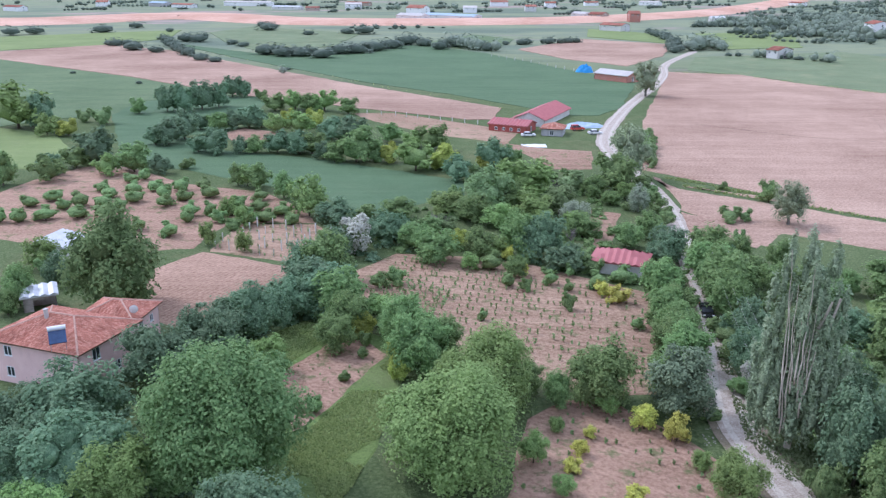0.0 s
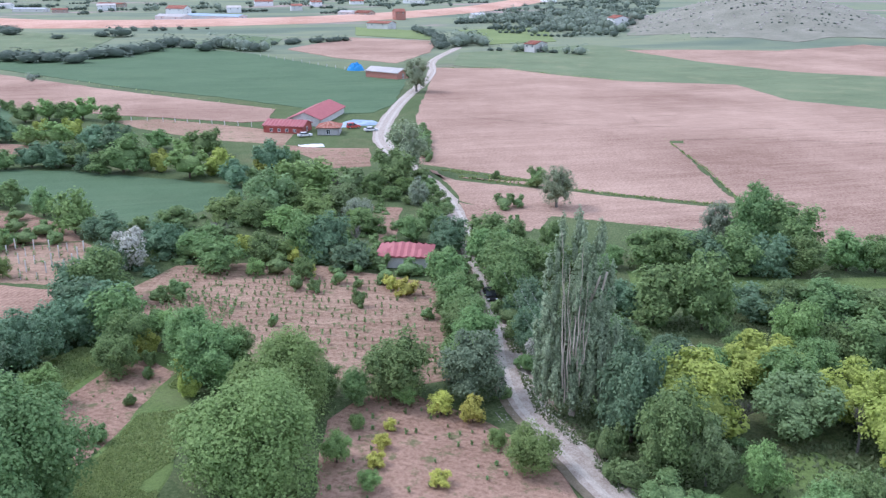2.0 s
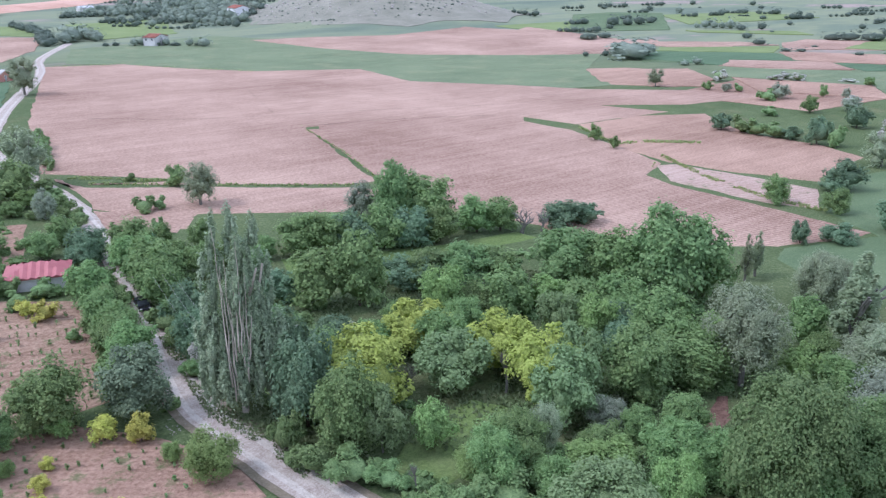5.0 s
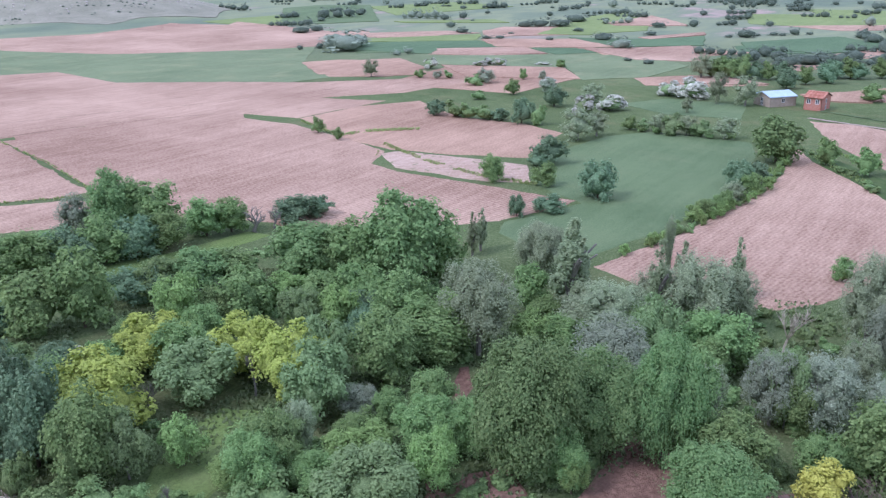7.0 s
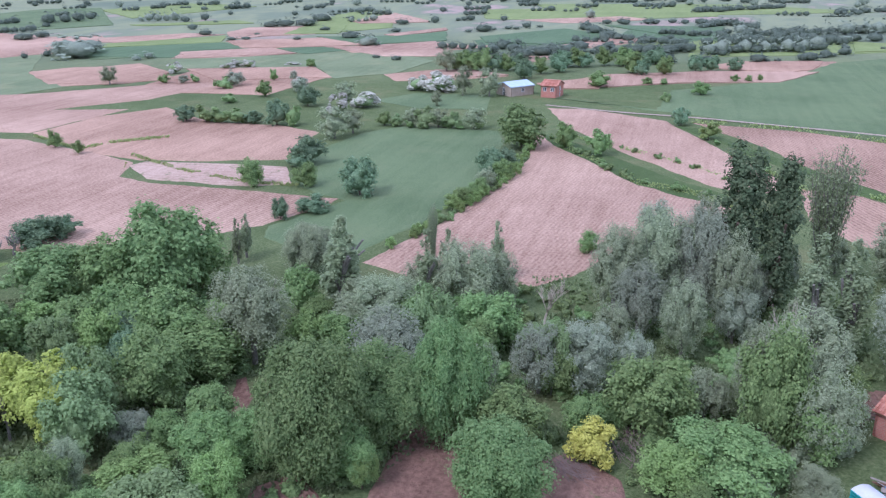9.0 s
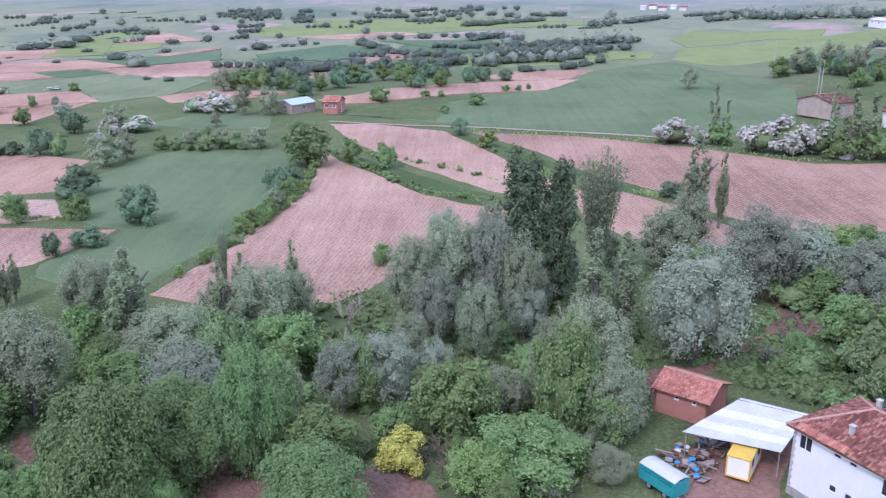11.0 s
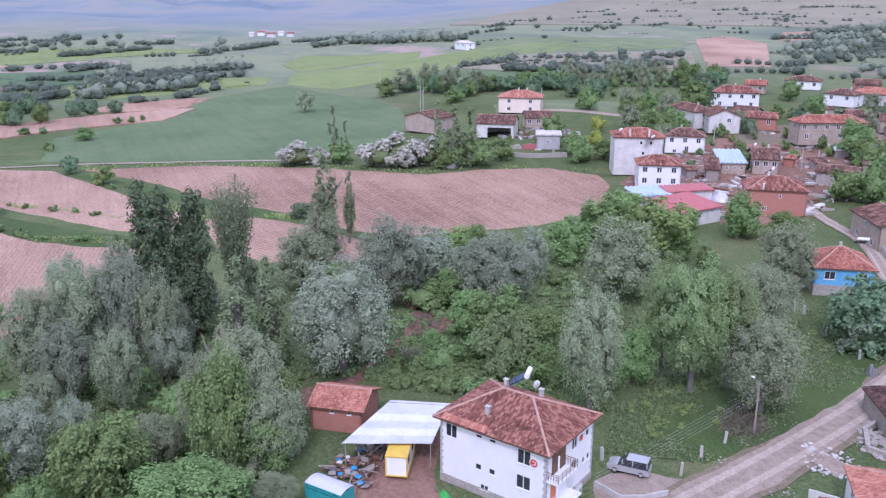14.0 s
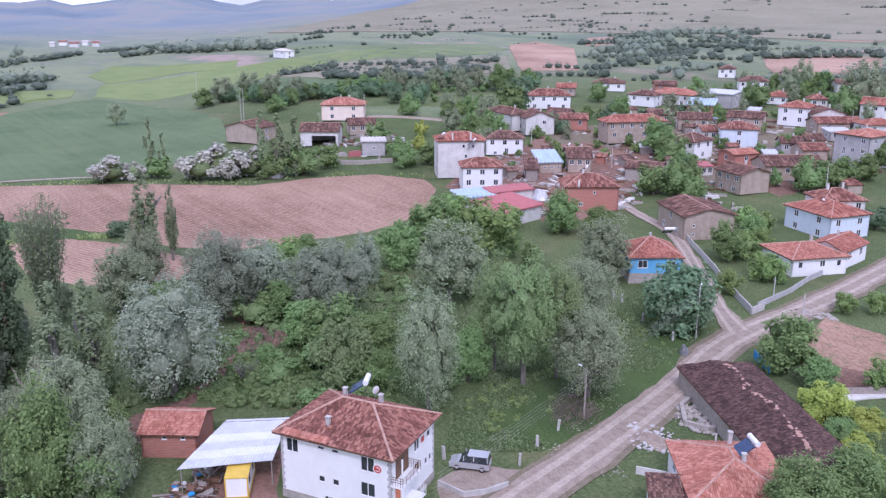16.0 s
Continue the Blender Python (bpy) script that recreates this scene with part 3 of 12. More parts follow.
def old_poplar(root, h, r, base, nl, leaves, size, lm, seed):
    """Several poplar stems grown into one tall oval crown, dead stems bare on the side of the road."""
    rng, V, F, S, at = random.Random(seed), [], [], [], 0
    stems = [(0.0, 0.15, 0.46, 0.99), (-0.40, 0.10, 0.40, 0.96), (0.40, 0.08, 0.42, 0.95), (-0.62, 0.0, 0.32, 0.80), (0.64, 0.05, 0.34, 0.78), (0.10, -0.22, 0.36, 0.90), (-0.46, -0.22, 0.34, 0.56), (0.42, -0.24, 0.34, 0.66), (-0.05, -0.30, 0.30, 0.36), (0.66, -0.10, 0.28, 0.44), (-0.70, -0.05, 0.26, 0.42)]
    for x, y, k, top in stems:
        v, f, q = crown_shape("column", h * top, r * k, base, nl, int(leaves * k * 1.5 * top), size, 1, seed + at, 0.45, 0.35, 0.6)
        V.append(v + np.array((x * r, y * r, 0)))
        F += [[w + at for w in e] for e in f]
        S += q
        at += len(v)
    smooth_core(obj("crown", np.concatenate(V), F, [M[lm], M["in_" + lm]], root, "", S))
    for j in range(9):
        x, z0, z1 = -0.32 + 0.07 * j + rng.uniform(-0.03, 0.03), rng.uniform(0.10, 0.36), rng.uniform(0.55, 0.92)
        bm = bmesh.new()
        p = Vector((x * r * 0.7, -0.40 * r, h * z0))
        for q in range(8):
            u = (q + 1) / 8
            e = Vector((x * r * (0.7 + 0.5 * u) + rng.uniform(-0.1, 0.1), -0.46 * r + rng.uniform(-0.32, 0.32) + 0.25 * r * u * u, h * (z0 + (z1 - z0) * u)))
            tube(bm, p, e, 0.085 - q * 0.008, 0.085 - (q + 1) * 0.008, 4)
            p = e
        part("bare_stem", bm, M["bark_pale"], root, "bare pale dead stem")
    return root, h, r


def feathery(root, h, r, base, leaves, size, lm, bark, seed):
    """A poplar of many steep thin branches that fan upward, bare towards the tips, with small sparse leaves."""
    rng, nr = random.Random(seed), np.random.RandomState(seed)
    bm, V, F, at = bmesh.new(), [], [], 0
    n = 46
    for j in range(n):
        a, w = j * 2.39996, r * math.sqrt((j + 0.5) / n)
        z0, top = base + (h - base) * rng.uniform(0.02, 0.40), h * (1 - 0.16 * (w / r) ** 2) * rng.uniform(0.86, 1.0)
        p = Vector((0, 0, z0))
        for q in range(5):
            u = (q + 1) / 5
            e = Vector((math.cos(a) * w * u ** 0.7 + rng.uniform(-0.12, 0.12), math.sin(a) * w * u ** 0.7 + rng.uniform(-0.12, 0.12), z0 + (top - z0) * u))
            tube(bm, p, e, 0.07 - q * 0.011, 0.07 - (q + 1) * 0.011, 3)
            m = int(leaves / n / 5 * (1.5 - 0.22 * q))
            k = nr.uniform(0, 1, (m, 1))
            c = np.array(p) * (1 - k) + np.array(e) * k + nr.normal(scale=0.26, size=(m, 3))
            t = nr.normal(scale=0.5, size=(m, 3)) + np.array((0, 0, 1.0))
            t /= np.linalg.norm(t, axis=1)[:, None]
            b = np.cross(t, nr.normal(size=(m, 3)))
            b /= np.linalg.norm(b, axis=1)[:, None] + 1e-9
            s = size * nr.uniform(0.5, 1.2, (m, 1))
            V.append(np.stack([c - t * s * 0.5 - b * s * 0.4, c + t * s * 0.8, c - t * s * 0.5 + b * s * 0.4], 1).reshape(-1, 3))
            F += [[at + 3 * i, at + 3 * i + 1, at + 3 * i + 2] for i in range(m)]
            at += 3 * m
            p = e
    part("branch", bm, M[bark], root, "thin pale upright branches")
    obj("crown", np.concatenate(V), F, [M[lm], M["in_" + lm]], root)
    return root, h, r


def prototype(kind, level, k):
    if kind in BARE:
        name, label, cat, h, r, depth, spread, kids, bark, up = BARE[kind]
        root = empty(name, label, cat)
        woody("limb", M[bark], root, h * 0.42, r * (1 if level in (0, 2) else 1.3), 31 * k + len(kind), depth if level in (0, 2) else 2, spread, kids, 0.05, 5, up)
        return root, h, h * 0.33
    name, label, cat, h, r, base, shape, nl, leaves, size, lm, bark, ragged, droop = KINDS[kind]
    root = empty(name, label, cat)
    seed = 101 * k + sum(map(ord, kind))
    woody("trunk", M[bark], root, (base + (h - base) * 0.36) * (1 if shape != "column" else 1.15), 0.028 * h * (0.7 if shape == "column" else 1), seed, 1 if level in (0, 2) else 0, 0.5 if shape != "column" else 0.2, 3, 0.04, 6 if level in (0, 2) else 4)
    cut, grow = ((1.45, 0.84), (0.62, 1.15), (2.9, 0.64), (0.25, 1.7))[level]
    if kind == "bigpoplar":
        return old_poplar(root, h, r, base, nl, leaves, size, lm, seed)
    if kind == "feather":
        return feathery(root, h, r, base, int(leaves * cut), size * grow, lm, bark, seed)
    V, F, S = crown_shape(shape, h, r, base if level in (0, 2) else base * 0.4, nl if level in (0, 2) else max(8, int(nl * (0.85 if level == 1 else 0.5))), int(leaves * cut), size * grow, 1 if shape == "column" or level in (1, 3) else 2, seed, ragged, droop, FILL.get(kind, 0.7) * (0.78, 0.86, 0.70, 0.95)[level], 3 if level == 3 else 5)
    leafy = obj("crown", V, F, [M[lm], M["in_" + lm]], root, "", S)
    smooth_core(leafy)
    if kind in ("grey", "silver", "tall"):
        bm, rng = bmesh.new(), random.Random(seed)
        for j in range(7):
            a, w = rng.uniform(0, math.tau), rng.uniform(0.3, 1.0) * r * 0.92
            p = Vector((0, 0, base))
            for q in range(5):
                e = Vector((math.cos(a) * w * (q + 1) / 5 + rng.uniform(-0.2, 0.2), math.sin(a) * w * (q + 1) / 5 + rng.uniform(-0.2, 0.2), base + (h - base) * rng.uniform(0.9, 1.0) * (q + 1) / 5 * (1 - 0.25 * (w / r) ** 2)))
                tube(bm, p, e, 0.09 - q * 0.014, 0.09 - (q + 1) * 0.014, 4)
                p = e
        part("branch", bm, M[bark], root, "thin pale upright branches")
    return root, h, r


FAR, FAR_SHAPES = {}, {}


def far_growth(kind, x, y, h, r, k, rng):
    """Growth too far off to pick apart: gathered by foliage into one mesh each, in haze-greyed leaf colours."""
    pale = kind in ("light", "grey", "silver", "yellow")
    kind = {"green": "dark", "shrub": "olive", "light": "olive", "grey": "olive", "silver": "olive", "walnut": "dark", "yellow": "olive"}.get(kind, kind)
    name, label, cat, h0, r0, base, shape, nl, leaves, size, lm, bark, ragged, droop = KINDS[kind]
    if (kind, k) not in FAR_SHAPES:
        FAR_SHAPES[kind, k] = crown_shape(shape, h0, r0, -0.4, 15 if shape != "column" else 10, 120, size * 1.9, 0, 7 * k + len(kind), 0.4, 0.0, 0.62, 0)
    V, F, S = FAR_SHAPES[kind, k]
    a = rng.uniform(0, math.tau)
    c, s = math.cos(a), math.sin(a)
    if shape != "column" and kind != "blossom":
        h, r = h * 0.76, r * 1.3
    W = np.stack([(V[:, 0] * c - V[:, 1] * s) * r / r0, (V[:, 0] * s + V[:, 1] * c) * r / r0, V[:, 2] * h / h0], 1) + np.array((x, y, land(x, y) - 0.1))
    # the kind's own leaf colour gives way to one with distance haze in it
    lm = lm if kind in ("blossom", "gold") else "leaf_hazy_pale" if pale else "leaf_far"
    got = FAR.setdefault(lm, [[], [], 0, []])
    got[0].append(W)
    got[1] += [[q + got[2] for q in f] for f in F]
    got[2] += len(W)
    got[3] += S


def far_done():
    for lm, (V, F, n, S) in FAR.items():
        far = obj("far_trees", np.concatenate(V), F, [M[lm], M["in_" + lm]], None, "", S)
        smooth_core(far)
        tagged(far, "far-off hedgerow trees and bushes in the valley", "trees", kind="stuff")


def plant(kind, x, y, h, r, label=""):
    """One tree or bush of height h and crown radius r."""
    d = math.hypot(x, y)
    level = 2 if d < (96 if kind in ("walnut", "lime") else 76) else 0 if d < (175 if kind in ("poplar", "feather", "darkpoplar") else 132 if kind in ("silver", "grey", "tall") else 112) else 1 if d < 190 else 3
    k = int(abs(x * 3.7 + y * 5.3)) % 3
    rng = random.Random(int(x * 31) + int(y * 57))
    if d > 400 and kind in KINDS:
        far_growth(kind, x, y, h, r, k, rng)
        return None
    key = (kind, level, k)
    if key not in MADE:
        MADE[key] = [*prototype(kind, level, k), False]
    root, h0, r0, used = MADE[key]
    m = Matrix.LocRotScale((x, y, land(x, y) - 0.03), Euler((0, 0, math.atan2(-x, y) if kind == "bigpoplar" else rng.uniform(0, math.tau))), (r / r0, r / r0 * rng.uniform(0.92, 1.08), h / h0))
    if used:
        ob = copy_thing(root, m)
    else:
        ob = root
        MADE[key][3] = True
        LATER.append((root, m))
    if label:
        ob["label"] = label
    return ob


LATER = []
CLEAR = [(54.3, 61.8, 5.5), (47.7, 59.6, 4.0), (79.3, 106.5, 3.5), (94.7, 110.1, 4.0), (102.0, 109.1, 4.0), (80.3, 114.1, 4.0), (87.7, 111.1, 4.0), (59.0, 97.0, 3.0)]  # trodden earth kept free of growth: x, y, radius


def scatter(kind_list, count, seed, *pts, size=(0.7, 1.1), keep=2.0):
    """Filler growth inside a plot of ground."""
    rng, done = random.Random(seed), []
    lo = [min(p[k] for p in pts) for k in (0, 1)]
    hi = [max(p[k] for p in pts) for k in (0, 1)]
    tries = 0
    while len(done) < count and tries < count * 60:
        tries += 1
        x, y = rng.uniform(lo[0], hi[0]), rng.uniform(lo[1], hi[1])
        inside, j = False, len(pts) - 1
        for i in range(len(pts)):
            (xi, yi), (xj, yj) = pts[i], pts[j]
            if (yi > y) != (yj > y) and x < (xj - xi) * (y - yi) / (yj - yi) + xi:
                inside = not inside
            j = i
        if not inside or any((x - a) ** 2 + (y - b) ** 2 < keep * keep for a, b in done) or any(math.hypot(x - a, y - b) < r for a, b, r in CLEAR):
            continue
        done.append((x, y))
        kd = rng.choice(kind_list)
        s = rng.uniform(*size)
        h0, r0 = (KINDS[kd][3], KINDS[kd][4]) if kd in KINDS else (BARE[kd][3], BARE[kd][3] * 0.33)
        plant(kd, x, y, h0 * s, r0 * s * rng.uniform(0.85, 1.15))
        if math.hypot(x, y) > 360 and rng.random() < 0.55:
            a = math.atan2(y, x) + math.pi / 2 + rng.choice((0.0, 0.12, -0.2, 0.5))
            for j in range(1, rng.randint(2, 7)):
                q = s * rng.uniform(0.5, 0.95)
                plant(kd, x + math.cos(a) * j * r0 * 1.5, y + math.sin(a) * j * r0 * 1.5, h0 * q, r0 * q)


def hedge(kind_list, seed, gap, size, *pts):
    """A row of growth along a line."""
    rng = random.Random(seed)
    for (x0, y0), (x1, y1) in zip(pts, pts[1:]):
        far = math.hypot(x0, y0) > 360
        n = max(1, int(math.hypot(x1 - x0, y1 - y0) / (gap * (0.55 if far else 1.0))))
        for j in range(n):
            u = (j + rng.uniform(0.1, 0.9)) / n
            kd = rng.choice(kind_list)
            s = rng.uniform(*size)
            plant(kd, x0 + (x1 - x0) * u + rng.uniform(-0.3, 0.3) * gap, y0 + (y1 - y0) * u + rng.uniform(-0.3, 0.3) * gap, KINDS[kd][3] * s, KINDS[kd][4] * s * rng.uniform(0.95, 1.4))


def undergrowth(label, count, seed, leafkind, *pts, size=(0.7, 1.6)):
    """Brambles, nettles and seedlings: an uncountable cover of low leafy clumps."""
    rng = random.Random(seed)
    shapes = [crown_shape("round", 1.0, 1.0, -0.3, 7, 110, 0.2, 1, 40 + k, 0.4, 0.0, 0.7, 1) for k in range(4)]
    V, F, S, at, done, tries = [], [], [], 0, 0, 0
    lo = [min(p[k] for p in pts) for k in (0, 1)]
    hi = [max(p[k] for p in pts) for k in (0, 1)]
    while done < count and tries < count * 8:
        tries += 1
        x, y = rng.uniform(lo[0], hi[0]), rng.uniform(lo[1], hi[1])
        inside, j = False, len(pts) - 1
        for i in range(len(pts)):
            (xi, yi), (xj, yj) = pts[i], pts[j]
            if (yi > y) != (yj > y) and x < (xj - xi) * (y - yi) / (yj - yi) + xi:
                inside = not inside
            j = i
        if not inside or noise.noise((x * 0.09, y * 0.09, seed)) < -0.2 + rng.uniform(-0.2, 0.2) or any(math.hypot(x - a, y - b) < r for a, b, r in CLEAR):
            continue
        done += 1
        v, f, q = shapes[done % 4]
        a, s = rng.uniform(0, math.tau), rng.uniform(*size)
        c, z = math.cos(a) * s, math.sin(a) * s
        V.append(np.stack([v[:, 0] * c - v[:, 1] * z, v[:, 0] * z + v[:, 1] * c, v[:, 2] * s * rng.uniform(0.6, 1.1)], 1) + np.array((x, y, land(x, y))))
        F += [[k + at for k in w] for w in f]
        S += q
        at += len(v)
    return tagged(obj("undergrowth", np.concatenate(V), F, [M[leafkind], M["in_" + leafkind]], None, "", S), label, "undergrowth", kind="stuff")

# ---- plant and ground materials ----
SHADES = {
    "leaf_walnut": ((0.047, 0.105, 0.031), (0.096, 0.166, 0.053), (0.156, 0.231, 0.082), 0.33),
    "leaf_green": ((0.052, 0.109, 0.031), (0.106, 0.180, 0.055), (0.175, 0.265, 0.086), 0.33),
    "leaf_light": ((0.064, 0.120, 0.029), (0.130, 0.214, 0.058), (0.188, 0.282, 0.083), 0.33),
    "leaf_dark": ((0.046, 0.097, 0.049), (0.089, 0.154, 0.077), (0.148, 0.219, 0.116), 0.33),
    "leaf_olive": ((0.064, 0.110, 0.040), (0.120, 0.184, 0.069), (0.166, 0.235, 0.100), 0.33),
    "leaf_yellow": ((0.112, 0.150, 0.022), (0.200, 0.252, 0.038), (0.285, 0.335, 0.062), 0.33),
    "leaf_silver": ((0.094, 0.120, 0.074), (0.172, 0.210, 0.138), (0.252, 0.287, 0.201), 0.35),
    "leaf_grey": ((0.088, 0.116, 0.062), (0.162, 0.202, 0.110), (0.252, 0.296, 0.178), 0.35),
    "leaf_poplar": ((0.080, 0.120, 0.063), (0.182, 0.239, 0.138), (0.290, 0.353, 0.220), 0.4),
    "leaf_aspen": ((0.071, 0.108, 0.049), (0.133, 0.179, 0.086), (0.199, 0.243, 0.130), 0.25),
    "leaf_deep": ((0.031, 0.063, 0.028), (0.060, 0.100, 0.045), (0.121, 0.154, 0.076), 0.2),
    "leaf_blossom": ((0.128, 0.146, 0.089), (0.274, 0.277, 0.222), (0.403, 0.396, 0.342), 0.1),
    "leaf_shrub": ((0.052, 0.107, 0.033), (0.106, 0.177, 0.057), (0.169, 0.248, 0.088), 0.33),
    "leaf_gold": ((0.160, 0.185, 0.022), (0.300, 0.330, 0.046), (0.410, 0.430, 0.085), 0.25),
    "leaf_ash": ((0.064, 0.111, 0.035), (0.126, 0.185, 0.068), (0.193, 0.255, 0.104), 0.3),
    "leaf_pine": ((0.040, 0.060, 0.030), (0.076, 0.104, 0.054), (0.122, 0.152, 0.082), 0.05),
    "grass_lush": ((0.105, 0.155, 0.048), (0.185, 0.245, 0.080), (0.255, 0.310, 0.115), 0.4),
    "grass_blades": ((0.061, 0.099, 0.038), (0.111, 0.160, 0.065), (0.171, 0.216, 0.102), 0.3),
    # grey-green tones for far growth, aerial haze mixed into the colour
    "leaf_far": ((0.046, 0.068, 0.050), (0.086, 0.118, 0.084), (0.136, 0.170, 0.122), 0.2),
    "leaf_hazy_pale": ((0.075, 0.098, 0.070), (0.130, 0.160, 0.112), (0.190, 0.220, 0.160), 0.2),
}
for key, (dark, mid, light, thin) in SHADES.items():
    M[key] = leaf(key, dark, mid, light, thin)
    # core material: leaf tints darkened to give the shade inside a crown
    M["in_" + key] = shaded_inner_leaf("inner_" + key, *(SHADES["leaf_olive"][:3] if key == "leaf_blossom" else (dark, mid, light)))
M["bark"] = plain("brown_bark", (0.055, 0.040, 0.028), (0.15, 0.115, 0.085), 3.0, 0.95, 0, 0.03)
M["bark_grey"] = plain("grey_bark", (0.115, 0.105, 0.090), (0.27, 0.255, 0.220), 3.0, 0.95, 0, 0.03)
M["bark_pale"] = plain("pale_bark", (0.33, 0.28, 0.225), (0.58, 0.51, 0.42), 3.0, 0.9, 0, 0.03)


def land_material():
    """Grass near by; beyond it farmland mottled into dull greens, then blue-grey ridges, both with distance haze put
    into the colour.
    """
    m, n, l, b = mat("valley_ground", 0.95, 0, 0.1)
    v = coords(n, l)
    big, mid, fine = fuzz(n, l, v, 0.02, 5), fuzz(n, l, v, 0.2, 5, 0.6), fuzz(n, l, v, 2.2, 6, 0.7)
    f = calc(n, l, "ADD", calc(n, l, "MULTIPLY", big, 0.5), calc(n, l, "ADD", calc(n, l, "MULTIPLY", mid, 0.4), calc(n, l, "MULTIPLY", calc(n, l, "SUBTRACT", fine, 0.45), 1.5)))
    c = ramp(n, [(0.15, (0.050, 0.078, 0.030)), (0.48, (0.100, 0.138, 0.056)), (0.85, (0.19, 0.225, 0.105))])
    l.new(f, c.inputs[0])
    d = ramp(n, [(0.53, (0, 0, 0)), (0.64, (1, 1, 1))])
    l.new(fuzz(n, l, v, 0.06, 6, 0.65), d.inputs[0])
    near = blend(n, l, calc(n, l, "MULTIPLY", d.outputs[0], 0.28), c.outputs[0], (0.24, 0.20, 0.11))
    # farmland greens paled towards aerial haze in the base colour
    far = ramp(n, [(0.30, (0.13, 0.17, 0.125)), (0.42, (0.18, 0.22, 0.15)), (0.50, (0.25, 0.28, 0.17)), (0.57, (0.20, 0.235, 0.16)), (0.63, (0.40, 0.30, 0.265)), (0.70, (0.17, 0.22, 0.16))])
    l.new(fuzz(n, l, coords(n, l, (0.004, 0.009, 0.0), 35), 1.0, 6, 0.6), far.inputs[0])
    # the blue of the ridges is haze painted into this ramp
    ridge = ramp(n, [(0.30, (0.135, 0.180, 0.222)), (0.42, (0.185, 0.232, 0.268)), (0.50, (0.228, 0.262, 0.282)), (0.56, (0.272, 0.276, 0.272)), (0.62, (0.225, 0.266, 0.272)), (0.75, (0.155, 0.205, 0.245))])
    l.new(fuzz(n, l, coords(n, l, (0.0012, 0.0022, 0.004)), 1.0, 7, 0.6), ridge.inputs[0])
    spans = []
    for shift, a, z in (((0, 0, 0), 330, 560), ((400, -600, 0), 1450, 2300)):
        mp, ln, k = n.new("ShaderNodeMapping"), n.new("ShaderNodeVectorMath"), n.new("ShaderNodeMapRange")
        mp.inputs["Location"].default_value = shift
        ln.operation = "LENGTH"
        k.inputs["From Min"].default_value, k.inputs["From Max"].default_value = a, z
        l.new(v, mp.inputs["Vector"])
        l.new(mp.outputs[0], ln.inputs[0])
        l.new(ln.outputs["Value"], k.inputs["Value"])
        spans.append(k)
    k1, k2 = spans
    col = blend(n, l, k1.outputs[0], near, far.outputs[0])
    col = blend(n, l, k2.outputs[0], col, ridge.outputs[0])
    l.new(col, b.inputs["Base Color"])
    relief(n, l, b, calc(n, l, "ADD", fine, mid), 0.3, 0.9)
    return m


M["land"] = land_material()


def gravel(name, pale, dark, earth):
    """Unmade road: pale stone dust, darker ruts and stones."""
    m, n, l, b = mat(name, 0.95, 0, 0.1)
    v = coords(n, l)
    f = calc(n, l, "ADD", calc(n, l, "MULTIPLY", fuzz(n, l, v, 0.8, 7, 0.75), 0.5), calc(n, l, "MULTIPLY", fuzz(n, l, v, 5.0, 5, 0.85), 0.62))
    c = ramp(n, [(0.38, earth), (0.52, dark), (0.66, pale)])
    l.new(f, c.inputs[0])
    l.new(c.outputs[0], b.inputs["Base Color"])
    relief(n, l, b, f, 0.12, 0.8)
    return m


M["gravel"] = gravel("pale_gravel", (0.62, 0.57, 0.52), (0.44, 0.385, 0.34), (0.25, 0.20, 0.165))
M["dirt"] = gravel("brown_dirt_road", (0.41, 0.335, 0.275), (0.30, 0.240, 0.192), (0.17, 0.130, 0.100))
M["dirt_edge"] = gravel("trodden_earth_verge", (0.27, 0.225, 0.165), (0.19, 0.160, 0.110), (0.095, 0.105, 0.055))
M["dirt_rut"] = gravel("trodden_dirt_rut", (0.52, 0.440, 0.37), (0.40, 0.330, 0.27), (0.24, 0.19, 0.145))
M["gravel_rut"] = gravel("trodden_gravel_rut", (0.62, 0.565, 0.49), (0.47, 0.415, 0.35), (0.30, 0.245, 0.20))
M["gravel"] = gravel("loose_gravel", (0.56, 0.49, 0.415), (0.39, 0.325, 0.27), (0.22, 0.165, 0.13))

ground()

# ---- building materials ----
M["white"] = plain("white_plaster", (0.76, 0.76, 0.745), (0.86, 0.86, 0.845), 0.5, 0.85, 0, 0.01, streaks=0.08)
M["offwhite"] = plain("weathered_whitewash", (0.52, 0.50, 0.47), (0.76, 0.75, 0.72), 0.6, 0.9, 0, 0.015, streaks=0.35)
M["tan"] = plain("mud_plaster", (0.33, 0.26, 0.20), (0.52, 0.43, 0.36), 0.6, 0.95, 0, 0.02, streaks=0.35)
M["pinkwall"] = plain("pink_plaster", (0.72, 0.48, 0.44), (0.83, 0.60, 0.55), 0.5, 0.9, 0, 0.01, streaks=0.2)
M["cream"] = plain("cream_plaster", (0.74, 0.60, 0.50), (0.85, 0.74, 0.64), 0.5, 0.85, 0, 0.01, streaks=0.1)
M["bluewall"] = plain("blue_painted_plaster", (0.10, 0.36, 0.62), (0.19, 0.50, 0.74), 0.6, 0.8, 0, 0.01, streaks=0.2)
M["paleblue"] = plain("pale_blue_plaster", (0.58, 0.66, 0.74), (0.72, 0.78, 0.82), 0.6, 0.85, 0, 0.01, streaks=0.2)
M["greywall"] = plain("grey_render", (0.36, 0.35, 0.35), (0.55, 0.53, 0.52), 0.6, 0.9, 0, 0.015, streaks=0.3)
M["stone"] = plain("rubble_stone", (0.25, 0.22, 0.19), (0.52, 0.48, 0.43), 2.2, 0.95, 0, 0.08)
